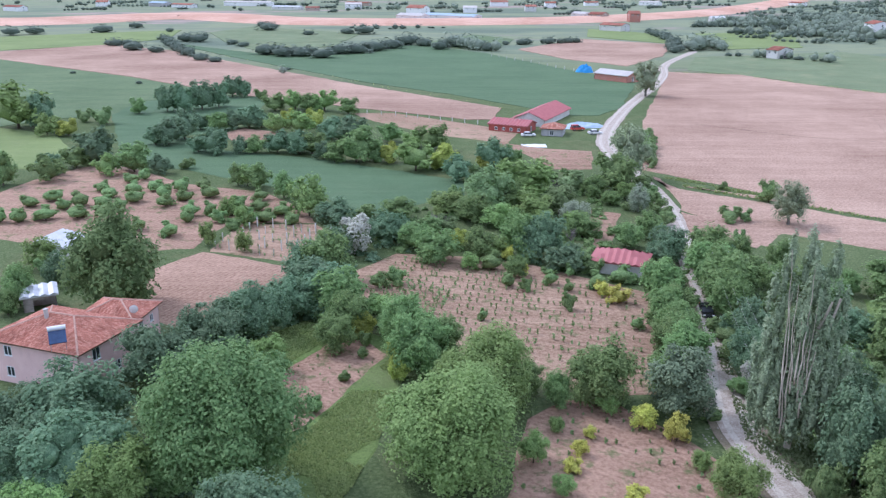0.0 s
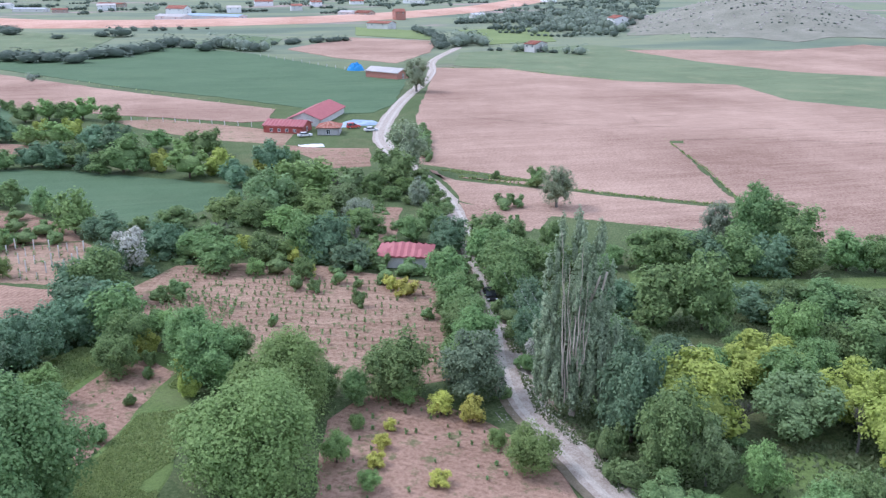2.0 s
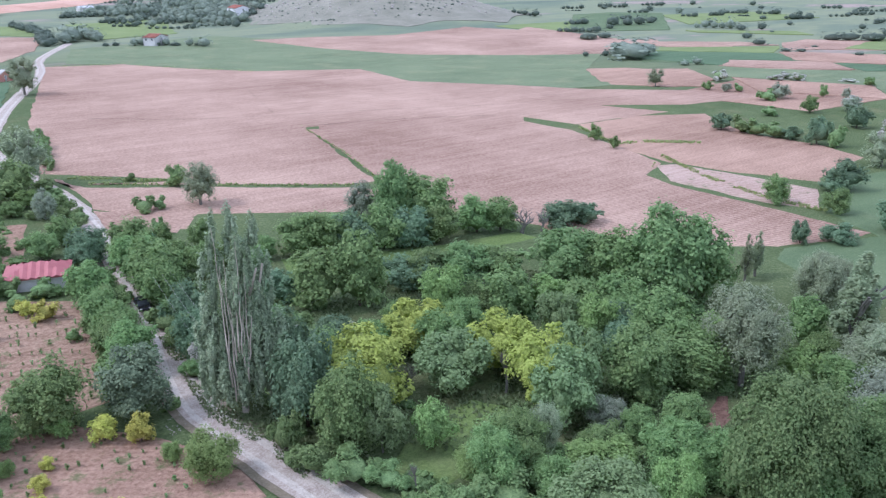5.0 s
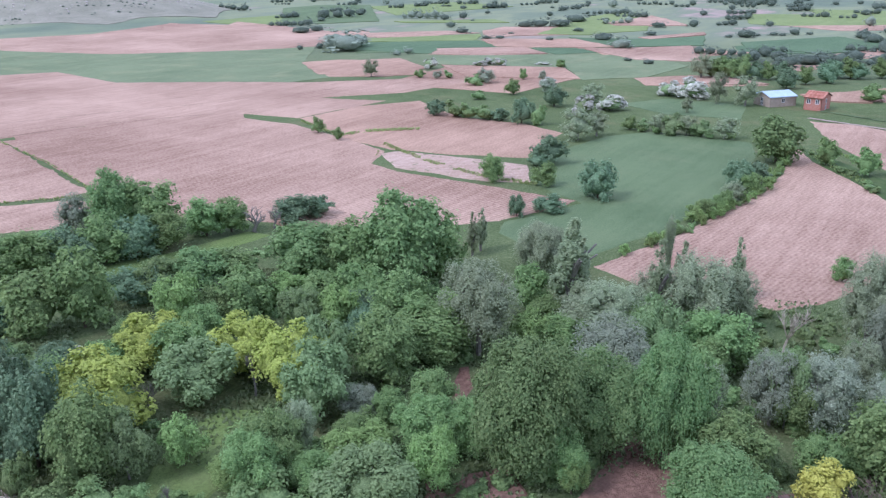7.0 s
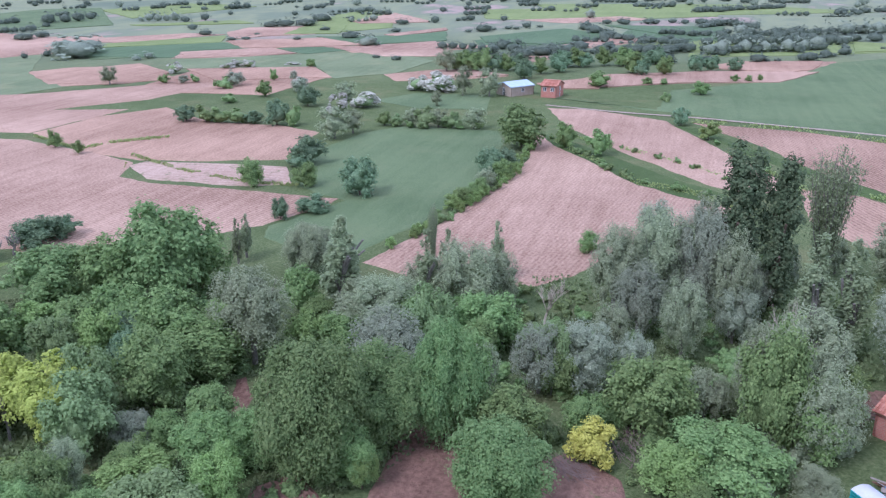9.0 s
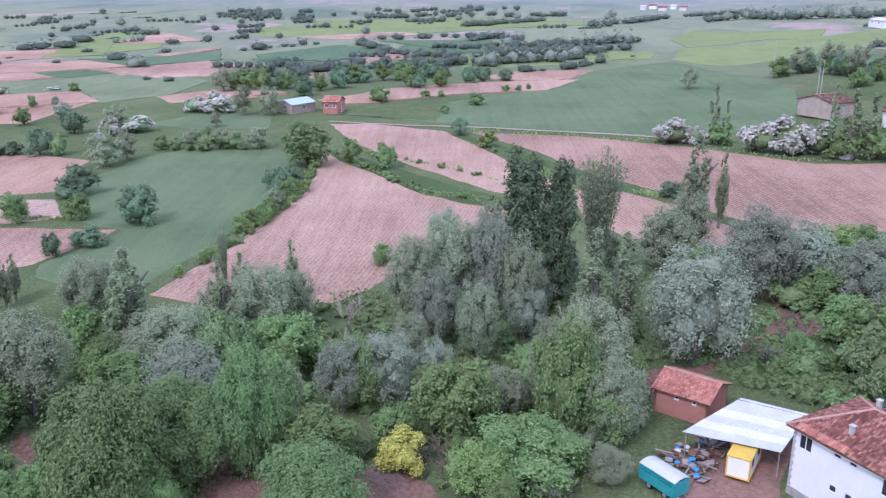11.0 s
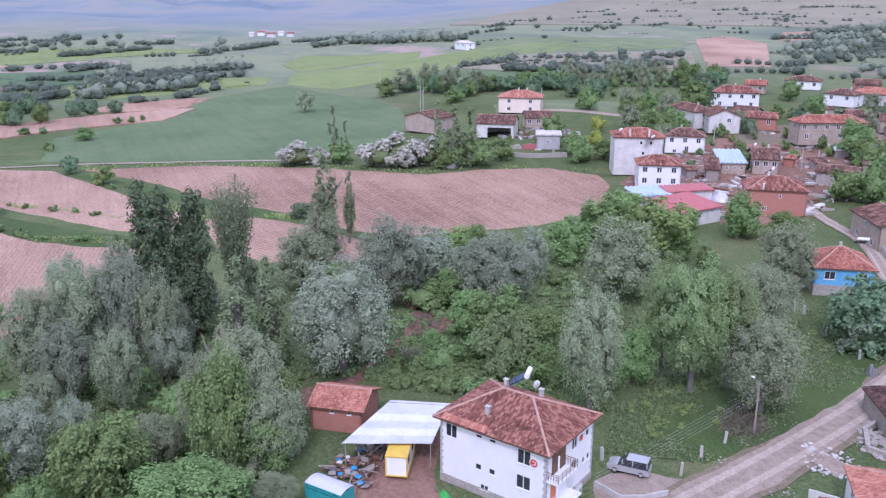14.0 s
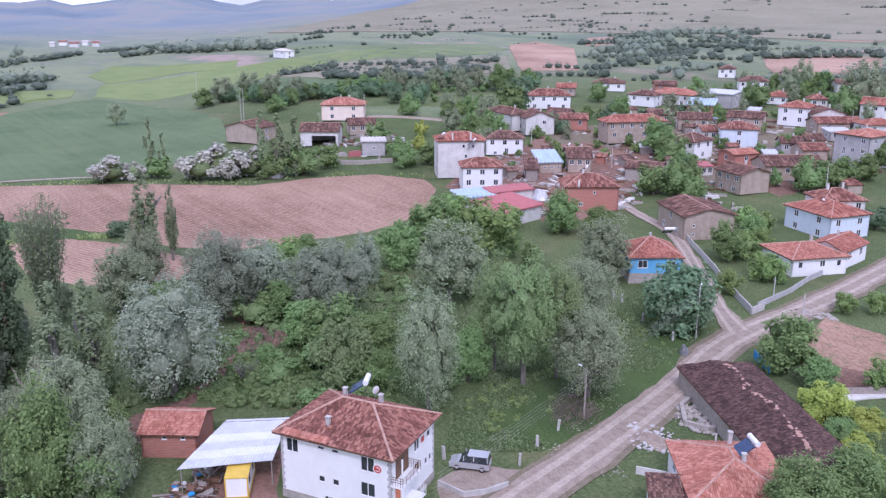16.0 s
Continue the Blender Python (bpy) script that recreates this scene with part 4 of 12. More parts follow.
M["brick"] = brickwork("hollow_red_brick", (0.42, 0.115, 0.075), (0.53, 0.17, 0.115), (0.42, 0.30, 0.25))
M["redwall"] = plain("red_sheet_wall", (0.33, 0.07, 0.06), (0.45, 0.13, 0.10), 1.0, 0.6, 0, 0.01)
M["tile_red"] = tiles("old_red_tiles", (0.13, 0.055, 0.044), (0.26, 0.108, 0.082), (0.44, 0.225, 0.165))
M["tile_brown"] = tiles("weathered_brown_tiles", (0.080, 0.045, 0.038), (0.165, 0.090, 0.070), (0.30, 0.175, 0.135))
M["tile_dark"] = tiles("sooty_old_tiles", (0.048, 0.030, 0.028), (0.098, 0.058, 0.052), (0.18, 0.105, 0.09))
M["tile_orange"] = tiles("orange_tiles", (0.34, 0.125, 0.085), (0.46, 0.195, 0.14), (0.58, 0.29, 0.215))
M["tile_rust"] = tiles("rust_red_tiles", (0.24, 0.088, 0.062), (0.37, 0.145, 0.105), (0.50, 0.23, 0.17))
M["sheet_red"] = plain("red_sheet_roof", (0.38, 0.115, 0.12), (0.50, 0.18, 0.175), 0.8, 0.5, 0, 0.01)
M["sheet_grey"] = plain("galvanised_sheet_roof", (0.50, 0.51, 0.54), (0.70, 0.71, 0.74), 0.35, 0.5, 0.3, 0.01, streaks=0.2)
M["sheet_white"] = plain("milky_sheet_roof", (0.60, 0.61, 0.62), (0.78, 0.79, 0.80), 0.35, 0.5, 0.1, 0.01, streaks=0.2)
M["sheet_blue"] = plain("pale_blue_sheet_roof", (0.36, 0.47, 0.58), (0.54, 0.64, 0.72), 0.35, 0.5, 0.2, 0.01, streaks=0.2)
M["sheet_pale"] = plain("pale_fibre_cement_roof", (0.48, 0.44, 0.41), (0.68, 0.64, 0.60), 0.35, 0.8, 0, 0.01, streaks=0.35)
M["ridge"] = plain("mortar_ridge_tiles", (0.34, 0.18, 0.135), (0.58, 0.40, 0.32), 1.5, 0.9, 0, 0.02)
M["glass"] = plain("dark_window_glass", (0.02, 0.025, 0.03), (0.06, 0.07, 0.08), 0.3, 0.12, 0, 0, 0.6)
M["frame"] = plain("white_window_frame", (0.70, 0.70, 0.70), (0.82, 0.82, 0.82), 2.0, 0.5, 0, 0)
M["wood"] = plain("brown_wood", (0.10, 0.055, 0.035), (0.24, 0.14, 0.09), 2.5, 0.8, 0, 0.02)
M["plank"] = plain("grey_planks", (0.22, 0.19, 0.165), (0.42, 0.37, 0.33), 2.0, 0.9, 0, 0.02)
M["metal"] = plain("dull_metal", (0.22, 0.22, 0.23), (0.42, 0.42, 0.43), 2.0, 0.5, 0.7, 0)
M["steel"] = plain("bright_steel", (0.62, 0.63, 0.65), (0.78, 0.78, 0.80), 2.0, 0.3, 0.8, 0)
M["concrete"] = plain("grey_concrete", (0.38, 0.36, 0.34), (0.60, 0.58, 0.55), 1.0, 0.9, 0, 0.02, streaks=0.25)
M["red"] = plain("red_paint", (0.50, 0.05, 0.04), (0.62, 0.09, 0.07), 2.0, 0.5, 0, 0)
M["orange"] = plain("orange_paint", (0.62, 0.17, 0.08), (0.72, 0.26, 0.13), 2.0, 0.6, 0, 0)
M["tarp_blue"] = plain("blue_tarpaulin", (0.02, 0.22, 0.55), (0.06, 0.36, 0.70), 1.0, 0.45, 0, 0.04)
M["teal"] = plain("teal_paint", (0.02, 0.26, 0.26), (0.05, 0.37, 0.36), 1.2, 0.45, 0, 0, streaks=0.2)
M["yellow_paint"] = plain("yellow_paint", (0.62, 0.40, 0.05), (0.74, 0.52, 0.10), 1.2, 0.55, 0, 0, streaks=0.2)
M["green_paint"] = plain("green_plastic", (0.03, 0.32, 0.06), (0.07, 0.45, 0.10), 1.5, 0.5, 0, 0)
M["silver_paint"] = plain("silver_car_paint", (0.50, 0.52, 0.54), (0.58, 0.60, 0.62), 1.5, 0.3, 0.5, 0)
M["black_paint"] = plain("black_car_paint", (0.012, 0.012, 0.014), (0.03, 0.03, 0.034), 1.5, 0.25, 0.2, 0)
M["rubber"] = plain("black_rubber", (0.015, 0.015, 0.015), (0.04, 0.04, 0.04), 3.0, 0.9, 0, 0)
M["twig"] = plain("cut_brushwood", (0.12, 0.085, 0.075), (0.28, 0.21, 0.185), 2.0, 0.95, 0, 0.03)
M["solar"] = plain("solar_collector_glass", (0.012, 0.03, 0.08), (0.03, 0.07, 0.16), 1.0, 0.1, 0, 0, 0.6)


def wall_face(bm, p, u, n, length, height, th, holes):
    """A wall along u from p, thickness th inwards from the outer face n, with openings cut through."""
    us = sorted({0.0, length, *[a for h in holes for a in (h[0], h[1])]})
    zs = sorted({0.0, height, *[a for h in holes for a in (h[2], h[3])]})
    at = {}

    def corner(i, j, side):
        if (i, j, side) not in at:
            at[i, j, side] = bm.verts.new(p + u * us[i] - n * (th * side) + Vector((0, 0, zs[j])))
        return at[i, j, side]

    solid = {(i, j) for i in range(len(us) - 1) for j in range(len(zs) - 1)
             if not any(h[0] <= (us[i] + us[i + 1]) / 2 <= h[1] and h[2] <= (zs[j] + zs[j + 1]) / 2 <= h[3] for h in holes)}
    for i, j in solid:
        ring = ((i, j), (i + 1, j), (i + 1, j + 1), (i, j + 1))
        bm.faces.new([corner(*q, 0) for q in ring])
        bm.faces.new([corner(*q, 1) for q in reversed(ring)])
        for k, (di, dj) in enumerate(((0, -1), (1, 0), (0, 1), (-1, 0))):
            if (i + di, j + dj) not in solid:
                a, b = ring[k], ring[(k + 1) % 4]
                bm.faces.new((corner(*b, 0), corner(*a, 0), corner(*a, 1), corner(*b, 1)))


def bar(bm, p, u, n, a0, a1, z0, z1, d0, d1):
    """A block on a wall: along u, up z, out of the wall along n."""
    vs = [bm.verts.new(p + u * a + n * d + Vector((0, 0, z))) for z in (z0, z1) for a, d in ((a0, d0), (a1, d0), (a1, d1), (a0, d1))]
    for f in ((0, 3, 2, 1), (4, 5, 6, 7), (0, 1, 5, 4), (1, 2, 6, 5), (2, 3, 7, 6), (3, 0, 4, 7)):
        bm.faces.new([vs[k] for k in f])


def window(root, p, u, n, a0, a1, z0, z1, near, door=False):
    """One frame with its mullion, a pane behind each opening and a sill."""
    t = 0.07 if near else 0.10
    cuts = [a0, (a0 + a1) / 2, a1] if a1 - a0 > 0.9 else [a0, a1]
    bm = bmesh.new()
    holes = [(x0 - a0 + (t if k == 0 else t / 2), x1 - a0 - (t if k == len(cuts) - 2 else t / 2), t, z1 - z0 - t) for k, (x0, x1) in enumerate(zip(cuts, cuts[1:]))]
    at = Vector(p) + Vector(u) * a0 + Vector((0, 0, z0)) + Vector(n) * 0.015
    wall_face(bm, at, u, n, a1 - a0, z1 - z0, 0.13, holes)
    w = part("window", bm, M["frame"], root)
    for h in holes:
        g = bmesh.new()
        bar(g, p, u, n, a0 + h[0] - 0.02, a0 + h[1] + 0.02, z0 + h[2] - 0.02, z0 + h[3] + 0.02, -0.10, -0.06)
        part("pane", g, M["glass"], w)
    if near:
        g = bmesh.new()
        bar(g, p, u, n, a0 - 0.06, a1 + 0.06, z0 - 0.06, z0, -0.1, 0.08)
        part("sill", g, M["frame"], w)


def slope(V, F, a, b, c, d, col, course, lift=0.05, nseg=3):
    """Tiles over a roof slope: a-b is the eave, d-c the upper edge; half-round rows that run uphill in overlapping courses."""
    a, b, c, d = map(Vector, (a, b, c, d))
    e = (b - a).normalized()
    nrm = e.cross(((c + d) / 2 - (a + b) / 2)).normalized()
    if nrm.z < 0:
        nrm = -nrm
    up = nrm.cross(e).normalized()
    if up.z < 0:
        up = -up
    ln, top = (b - a).length, (d - a).dot(up)
    u0, u1 = (d - a).dot(e), (c - a).dot(e)
    n = max(2, int(ln / col))
    w = ln / n
    rng = random.Random(int(ln * 100 + top * 77))
    loose = 0.0 if course > 5 else 0.035 if col < 0.4 else 0.07
    for k in range(n):
        m = (k + 0.5) * w
        t = top
        if m < u0 and u0 > 1e-6:
            t = min(t, top * m / u0)
        if m > u1 and ln - u1 > 1e-6:
            t = min(t, top * (ln - m) / (ln - u1))
        rows = max(1, int(t / course + 0.5))
        for r in range(rows):
            s0, s1 = r * t / rows - (0.04 if r else 0.0), (r + 1) * t / rows
            i, j0, j1 = len(V), rng.uniform(-0.3, 1) * loose, rng.uniform(-0.3, 1) * loose
            for s, h in ((s0 - j0, lift + 0.045 + j0), (s1, lift + j1)):
                for q in range(nseg + 1):
                    x = q / nseg
                    V.append(a + e * ((k + x) * w) + up * s + nrm * (h + 0.22 * w * math.sin(math.pi * x)))
            for q in range(nseg):
                F.append((i + q, i + q + 1, i + nseg + 2 + q, i + nseg + 1 + q))
            F.append(tuple(i + q for q in range(nseg, -1, -1)))


def slabs(bm, polys, th):
    for poly in polys:
        up = [bm.verts.new(Vector(p)) for p in poly]
        lo = [bm.verts.new(Vector(p) - Vector((0, 0, th))) for p in poly]
        bm.faces.new(up)
        bm.faces.new(list(reversed(lo)))
        for k in range(len(poly)):
            j = (k + 1) % len(poly)
            bm.faces.new((up[k], lo[k], lo[j], up[j]))


def roof(root, w, d, z, rh, kind, material, near, over_x, over_y, sheet):
    """Roof on a box w by d. hip; gable: ridge along x; gabley: ridge along y; shed: falls towards -y."""
    X, Y = w / 2 + over_x, d / 2 + over_y
    A, B, C, D = (-X, -Y, z), (X, -Y, z), (X, Y, z), (-X, Y, z)
    zr = z + rh
    if kind == "hip":
        k = min(X, Y) * 0.95
        if X >= Y:
            R, S = (-X + k, 0, zr), (X - k, 0, zr)
            sl = [(A, B, S, R), (C, D, R, S), (B, C, S, S), (D, A, R, R)]
        else:
            R, S = (0, -Y + k, zr), (0, Y - k, zr)
            sl = [(A, B, R, R), (C, D, S, S), (B, C, S, R), (D, A, R, S)]
        ridges = [(R, S)] if (Vector(R) - Vector(S)).length > 0.4 else []
        ridges += [(A, R), (B, S if X >= Y else R), (C, S), (D, R if X >= Y else S)]
    elif kind == "gable":
        R, S = (-X, 0, zr), (X, 0, zr)
        sl, ridges = [(A, B, S, R), (C, D, R, S)], [(R, S)]
    elif kind == "half":
        R, S = (0, -Y + X * 0.95, zr), (0, Y, zr)
        sl, ridges = [(B, C, S, R), (D, A, R, S), (A, B, R, R)], [(R, S), (A, R), (B, R)]
    elif kind == "gabley":
        R, S = (0, -Y, zr), (0, Y, zr)
        sl, ridges = [(B, C, S, R), (D, A, R, S)], [(R, S)]
    else:
        C2, D2 = (X, Y, zr), (-X, Y, zr)
        sl, ridges = [(A, B, C2, D2)], []
    bm = bmesh.new()
    slabs(bm, [list(dict.fromkeys(s)) for s in sl], 0.14)
    base = part("roof", bm, M[material] if sheet else M["wood"], root)
    V, F = [], []
    for s in sl:
        slope(V, F, *s, *((0.6 if near else 1.1, 50) if sheet else (0.24, 0.40) if near else (0.5, 1.3)), 0.0 if sheet else 0.01, 3 if near else 2)
    cover = obj("roof_sheet" if sheet else "tiles", V, F, M[material], base)
    cover["kind"] = "stuff"
    if ridges and not sheet:
        g = bmesh.new()
        for p, q in ridges:
            tube(g, Vector(p) + Vector((0, 0, 0.04)), Vector(q) + Vector((0, 0, 0.04)), 0.13, 0.13, 6)
        part("ridge_cap", g, M["ridge"], base)
    if kind in ("gable", "gabley", "shed", "half"):
        for s in (-1, 1) if kind != "half" else (1,):
            g = bmesh.new()
            if kind == "gable":
                pts = [(s * w / 2, -d / 2, z), (s * w / 2, d / 2, z), (s * w / 2, 0, z + rh * d / 2 / Y)]
            elif kind in ("gabley", "half"):
                pts = [(-w / 2, s * d / 2, z), (w / 2, s * d / 2, z), (0, s * d / 2, z + rh * w / 2 / X)]
            else:
                pts = [(s * w / 2, -d / 2, z), (s * w / 2, d / 2, z), (s * w / 2, d / 2, z + rh)]
            th = Vector((s * 0.2, 0, 0)) if kind in ("gable", "shed") else Vector((0, s * 0.2, 0))
            o, i = [g.verts.new(Vector(p)) for p in pts], [g.verts.new(Vector(p) - th) for p in pts]
            g.faces.new(o), g.faces.new(list(reversed(i)))
            for k in range(3):
                g.faces.new((o[k], i[k], i[(k + 1) % 3], o[(k + 1) % 3]))
            bmesh.ops.recalc_face_normals(g, faces=g.faces[:])
            part("gable_wall", g, M[root["wall"]], root)
    return base


def openings(spec, length, he):
    """spec: storeys from the top, each a count of windows or a list of (middle 0..1, sill under the storey's floor line, width, height)."""
    out = []
    for k, row in enumerate(spec):
        floor = he - 2.75 * (k + 1)
        if isinstance(row, int):
            row = [((j + 0.5) / row, 0.85, 1.25, 1.45) for j in range(row)]
        for m, sill, ww, hh in row:
            a, z = m * length, max(0.15, floor + sill)
            if z + hh < he - 0.15 and a - ww / 2 > 0.15 and a + ww / 2 < length - 0.15:
                out.append((a - ww / 2, a + ww / 2, z, z + hh))
    return out


def house(name, label, x, y, yaw, w, d, he, kind="hip", rh=1.8, wall="white", cover="tile_red", front=(2, 2), left=(1, 1), right=(1, 1),
          chimneys=(), over=0.5, near=False, plinth=0.0, category="house", group="", wide_door=False):
    """A building: outer size w by d, eaves at he. front is the -y face. Returns its root."""
    root = empty(name, label, category, group)
    root["wall"] = wall
    sheet = cover.startswith("sheet")
    bm = bmesh.new()
    H = he - 0.02
    for (p, u, n, ln, spec) in ((Vector((-w / 2, -d / 2, 0)), Vector((1, 0, 0)), Vector((0, -1, 0)), w, front),
                                (Vector((-w / 2, d / 2, 0)), Vector((0, -1, 0)), Vector((-1, 0, 0)), d, left),
                                (Vector((w / 2, -d / 2, 0)), Vector((0, 1, 0)), Vector((1, 0, 0)), d, right),
                                (Vector((w / 2, d / 2, 0)), Vector((-1, 0, 0)), Vector((0, 1, 0)), w, ())):
        holes = openings(spec, ln, he)
        if wide_door and n.y < 0:
            holes = [(0.3 * w, 0.92 * w, 0.0, he * 0.72)]
        wall_face(bm, p, u, n, ln, H, 0.25, holes)
        if not (wide_door and n.y < 0):
            for h in holes:
                window(root, p, u, n, *h, near)
    bmesh.ops.remove_doubles(bm, verts=bm.verts[:], dist=0.001)
    part("wall", bm, M[wall], root)
    if plinth:
        g = bmesh.new()
        box(g, -w / 2 - 0.05, w / 2 + 0.05, -d / 2 - 0.05, d / 2 + 0.05, 0.0, plinth)
        part("stone_plinth", g, M["stone"], root, "grey rubble stone plinth")
    roof(root, w, d, he, rh, kind, cover, near, over, over, sheet)
    if group == "village houses" and not chimneys:
        chimneys = ((0.18 * w, 0.12 * d, rh + 0.7),)
    for cx, cy, ct in chimneys:
        g = bmesh.new()
        box(g, cx - 0.2, cx + 0.2, cy - 0.2, cy + 0.2, he, he + ct - 0.12, 0.02)
        box(g, cx - 0.26, cx + 0.26, cy - 0.26, cy + 0.26, he + ct - 0.12, he + ct, 0.02)
        part("chimney", g, M["offwhite"] if not near else M["concrete"], root)
    del root["wall"]
    root.matrix_basis = pose(x, y, land(x, y) - 0.02, 0, 0, yaw)
    return root


def collapse(root, half, length, he, rh, depth):
    """A roof that has sunk between its rafters, with slipped tiles and loose stones on the ridge."""
    def drop(x, y):
        k = max(0.0, 1 - abs(x) / half)
        return -k * depth * (0.45 + 0.8 * noise.noise((x * 0.22, y * 0.16, 3.0))) - 0.55 * rh * k * smooth(0.32 * length, 0.52 * length, abs(y))
    cap = None
    for ob in root.children_recursive:
        if ob.type != "MESH" or ob.name.split(".")[0] in ("wall", "window"):
            continue
        if ob.name.startswith("ridge_cap"):
            cap = ob
            continue
        loose = ob.name.startswith("tiles")
        for v in ob.data.vertices:
            if v.co.z > he - 0.25:
                x, y = v.co.x, v.co.y
                v.co.z += drop(x, y) + (0.13 * noise.noise((x * 2.1, y * 2.1, 1.0)) if loose else -0.05)
                v.co.y += 0.25 * noise.noise((x * 0.3, y * 0.3, 7.0))
    rng = random.Random(9)
    me = bpy.data.meshes.new("ridge_tile")
    bm = bmesh.new()
    bmesh.ops.create_icosphere(bm, subdivisions=1, radius=0.5)
    for v in bm.verts:
        v.co = Vector((v.co.x * 0.7, v.co.y, v.co.z * 0.45)) * (1 + 0.3 * noise.noise(v.co * 3))
    bm.to_mesh(me)
    bm.free()
    me.materials.append(M["ridge"])
    for k in range(70):
        y, x = rng.uniform(-0.48, 0.42) * length, rng.gauss(0, 0.28)
        ob = new("ridge_tile", me)
        ob.parent = cap.parent
        ob.matrix_basis = Matrix.LocRotScale((x, y, he + rh * (1 - abs(x) / half) + drop(x, y) + 0.08), Euler((rng.uniform(-0.4, 0.4), rng.uniform(-0.4, 0.4), rng.uniform(0, 6))), Vector((1, 1, 1)) * rng.uniform(0.3, 0.75))
    bpy.data.objects.remove(cap)


# ---- yard things ----
def wheel(root, x, y, r, w):
    bm = bmesh.new()
    tube(bm, (x, y - w / 2, r), (x, y + w / 2, r), r, r, 14)
    t = part("wheel", bm, M["rubber"], root)
    g = bmesh.new()
    tube(g, (x, y - w / 2 - 0.015, r), (x, y + w / 2 + 0.015, r), r * 0.58, r * 0.58, 10)
    part("rim", g, M["steel"], t)


def profile(bm, pts, y0, y1, inset=0.0):
    """A body drawn as a side profile of (x, z), narrowing upwards by inset."""
    zmax = max(p[1] for p in pts)
    zmin = min(p[1] for p in pts)
    a = [bm.verts.new((x, y0 + inset * (z - zmin) / (zmax - zmin), z)) for x, z in pts]
    b = [bm.verts.new((x, y1 - inset * (z - zmin) / (zmax - zmin), z)) for x, z in pts]
    bm.faces.new(a)
    bm.faces.new(list(reversed(b)))
    for k in range(len(pts)):
        j = (k + 1) % len(pts)
        bm.faces.new((a[j], a[k], b[k], b[j]))
    bmesh.ops.recalc_face_normals(bm, faces=bm.faces[:])


def car(name, label, x, y, yaw, paint, length=4.4, width=1.78, van=True):
    root = empty(name, label, "car")
    l, bm = length / 2, bmesh.new()
    profile(bm, [(-l, 0.35), (-l, 0.95), (l - 0.15, 0.78), (l, 0.62), (l, 0.30)] if not van else [(-l, 0.30), (-l, 1.0), (l - 0.9, 1.02), (l - 0.1, 0.82), (l, 0.6), (l, 0.30)], -width / 2, width / 2, 0.04)
    bmesh.ops.bevel(bm, geom=bm.edges[:], offset=0.05, segments=2, affect="EDGES")
    part("body", bm, M[paint], root)
    g = bmesh.new()
    zt = 1.78 if van else 1.42
    profile(g, [(-l + 0.08, 0.98), (-l + 0.22, zt - 0.1), (l - 2.0, zt - 0.1), (l - 1.05, 0.98)] if van else [(-l + 0.5, 0.92), (-l + 1.0, zt - 0.06), (0.35, zt - 0.06), (1.15, 0.84)], -width / 2 + 0.03, width / 2 - 0.03, 0.14)
    part("cabin_glass", g, M["glass"], root, "dark tinted car windows")
    g = bmesh.new()
    box(g, -l + 0.2 if van else -l + 0.95, l - 1.98 if van else 0.38, -width / 2 + 0.17, width / 2 - 0.17, zt - 0.1, zt, 0.03)
    rail = part("car_roof", g, M[paint], root)
    for s in (-1, 1):
        g = bmesh.new()
        for px_ in ((-l + 0.18, -l + 0.3), (-0.55, -0.43), (0.55, 0.65)) if van else ((-0.4, -0.3),):
            box(g, px_[0], px_[1], s * (width / 2 - 0.09) - 0.03, s * (width / 2 - 0.09) + 0.03, 0.98, zt - 0.08)
        part("pillar", g, M[paint], root)
        for wx in (-l + 0.8, l - 0.85):
            wheel(root, wx, s * (width / 2 - 0.11), 0.32, 0.2)
        g = bmesh.new()
        box(g, l - 0.14, l + 0.01, s * 0.62 - 0.16, s * 0.62 + 0.16, 0.60, 0.76, 0.02)
        part("headlight", g, M["frame"], root, "clear headlight glass")
        g = bmesh.new()
        box(g, -l - 0.01, -l + 0.05, s * 0.78 - 0.07, s * 0.78 + 0.07, 0.70, 1.0, 0.01)
        part("tail_light", g, M["red"], root, "red tail light")
    root.matrix_basis = pose(x, y, land(x, y) + 0.04, 0, 0, yaw)
    return root


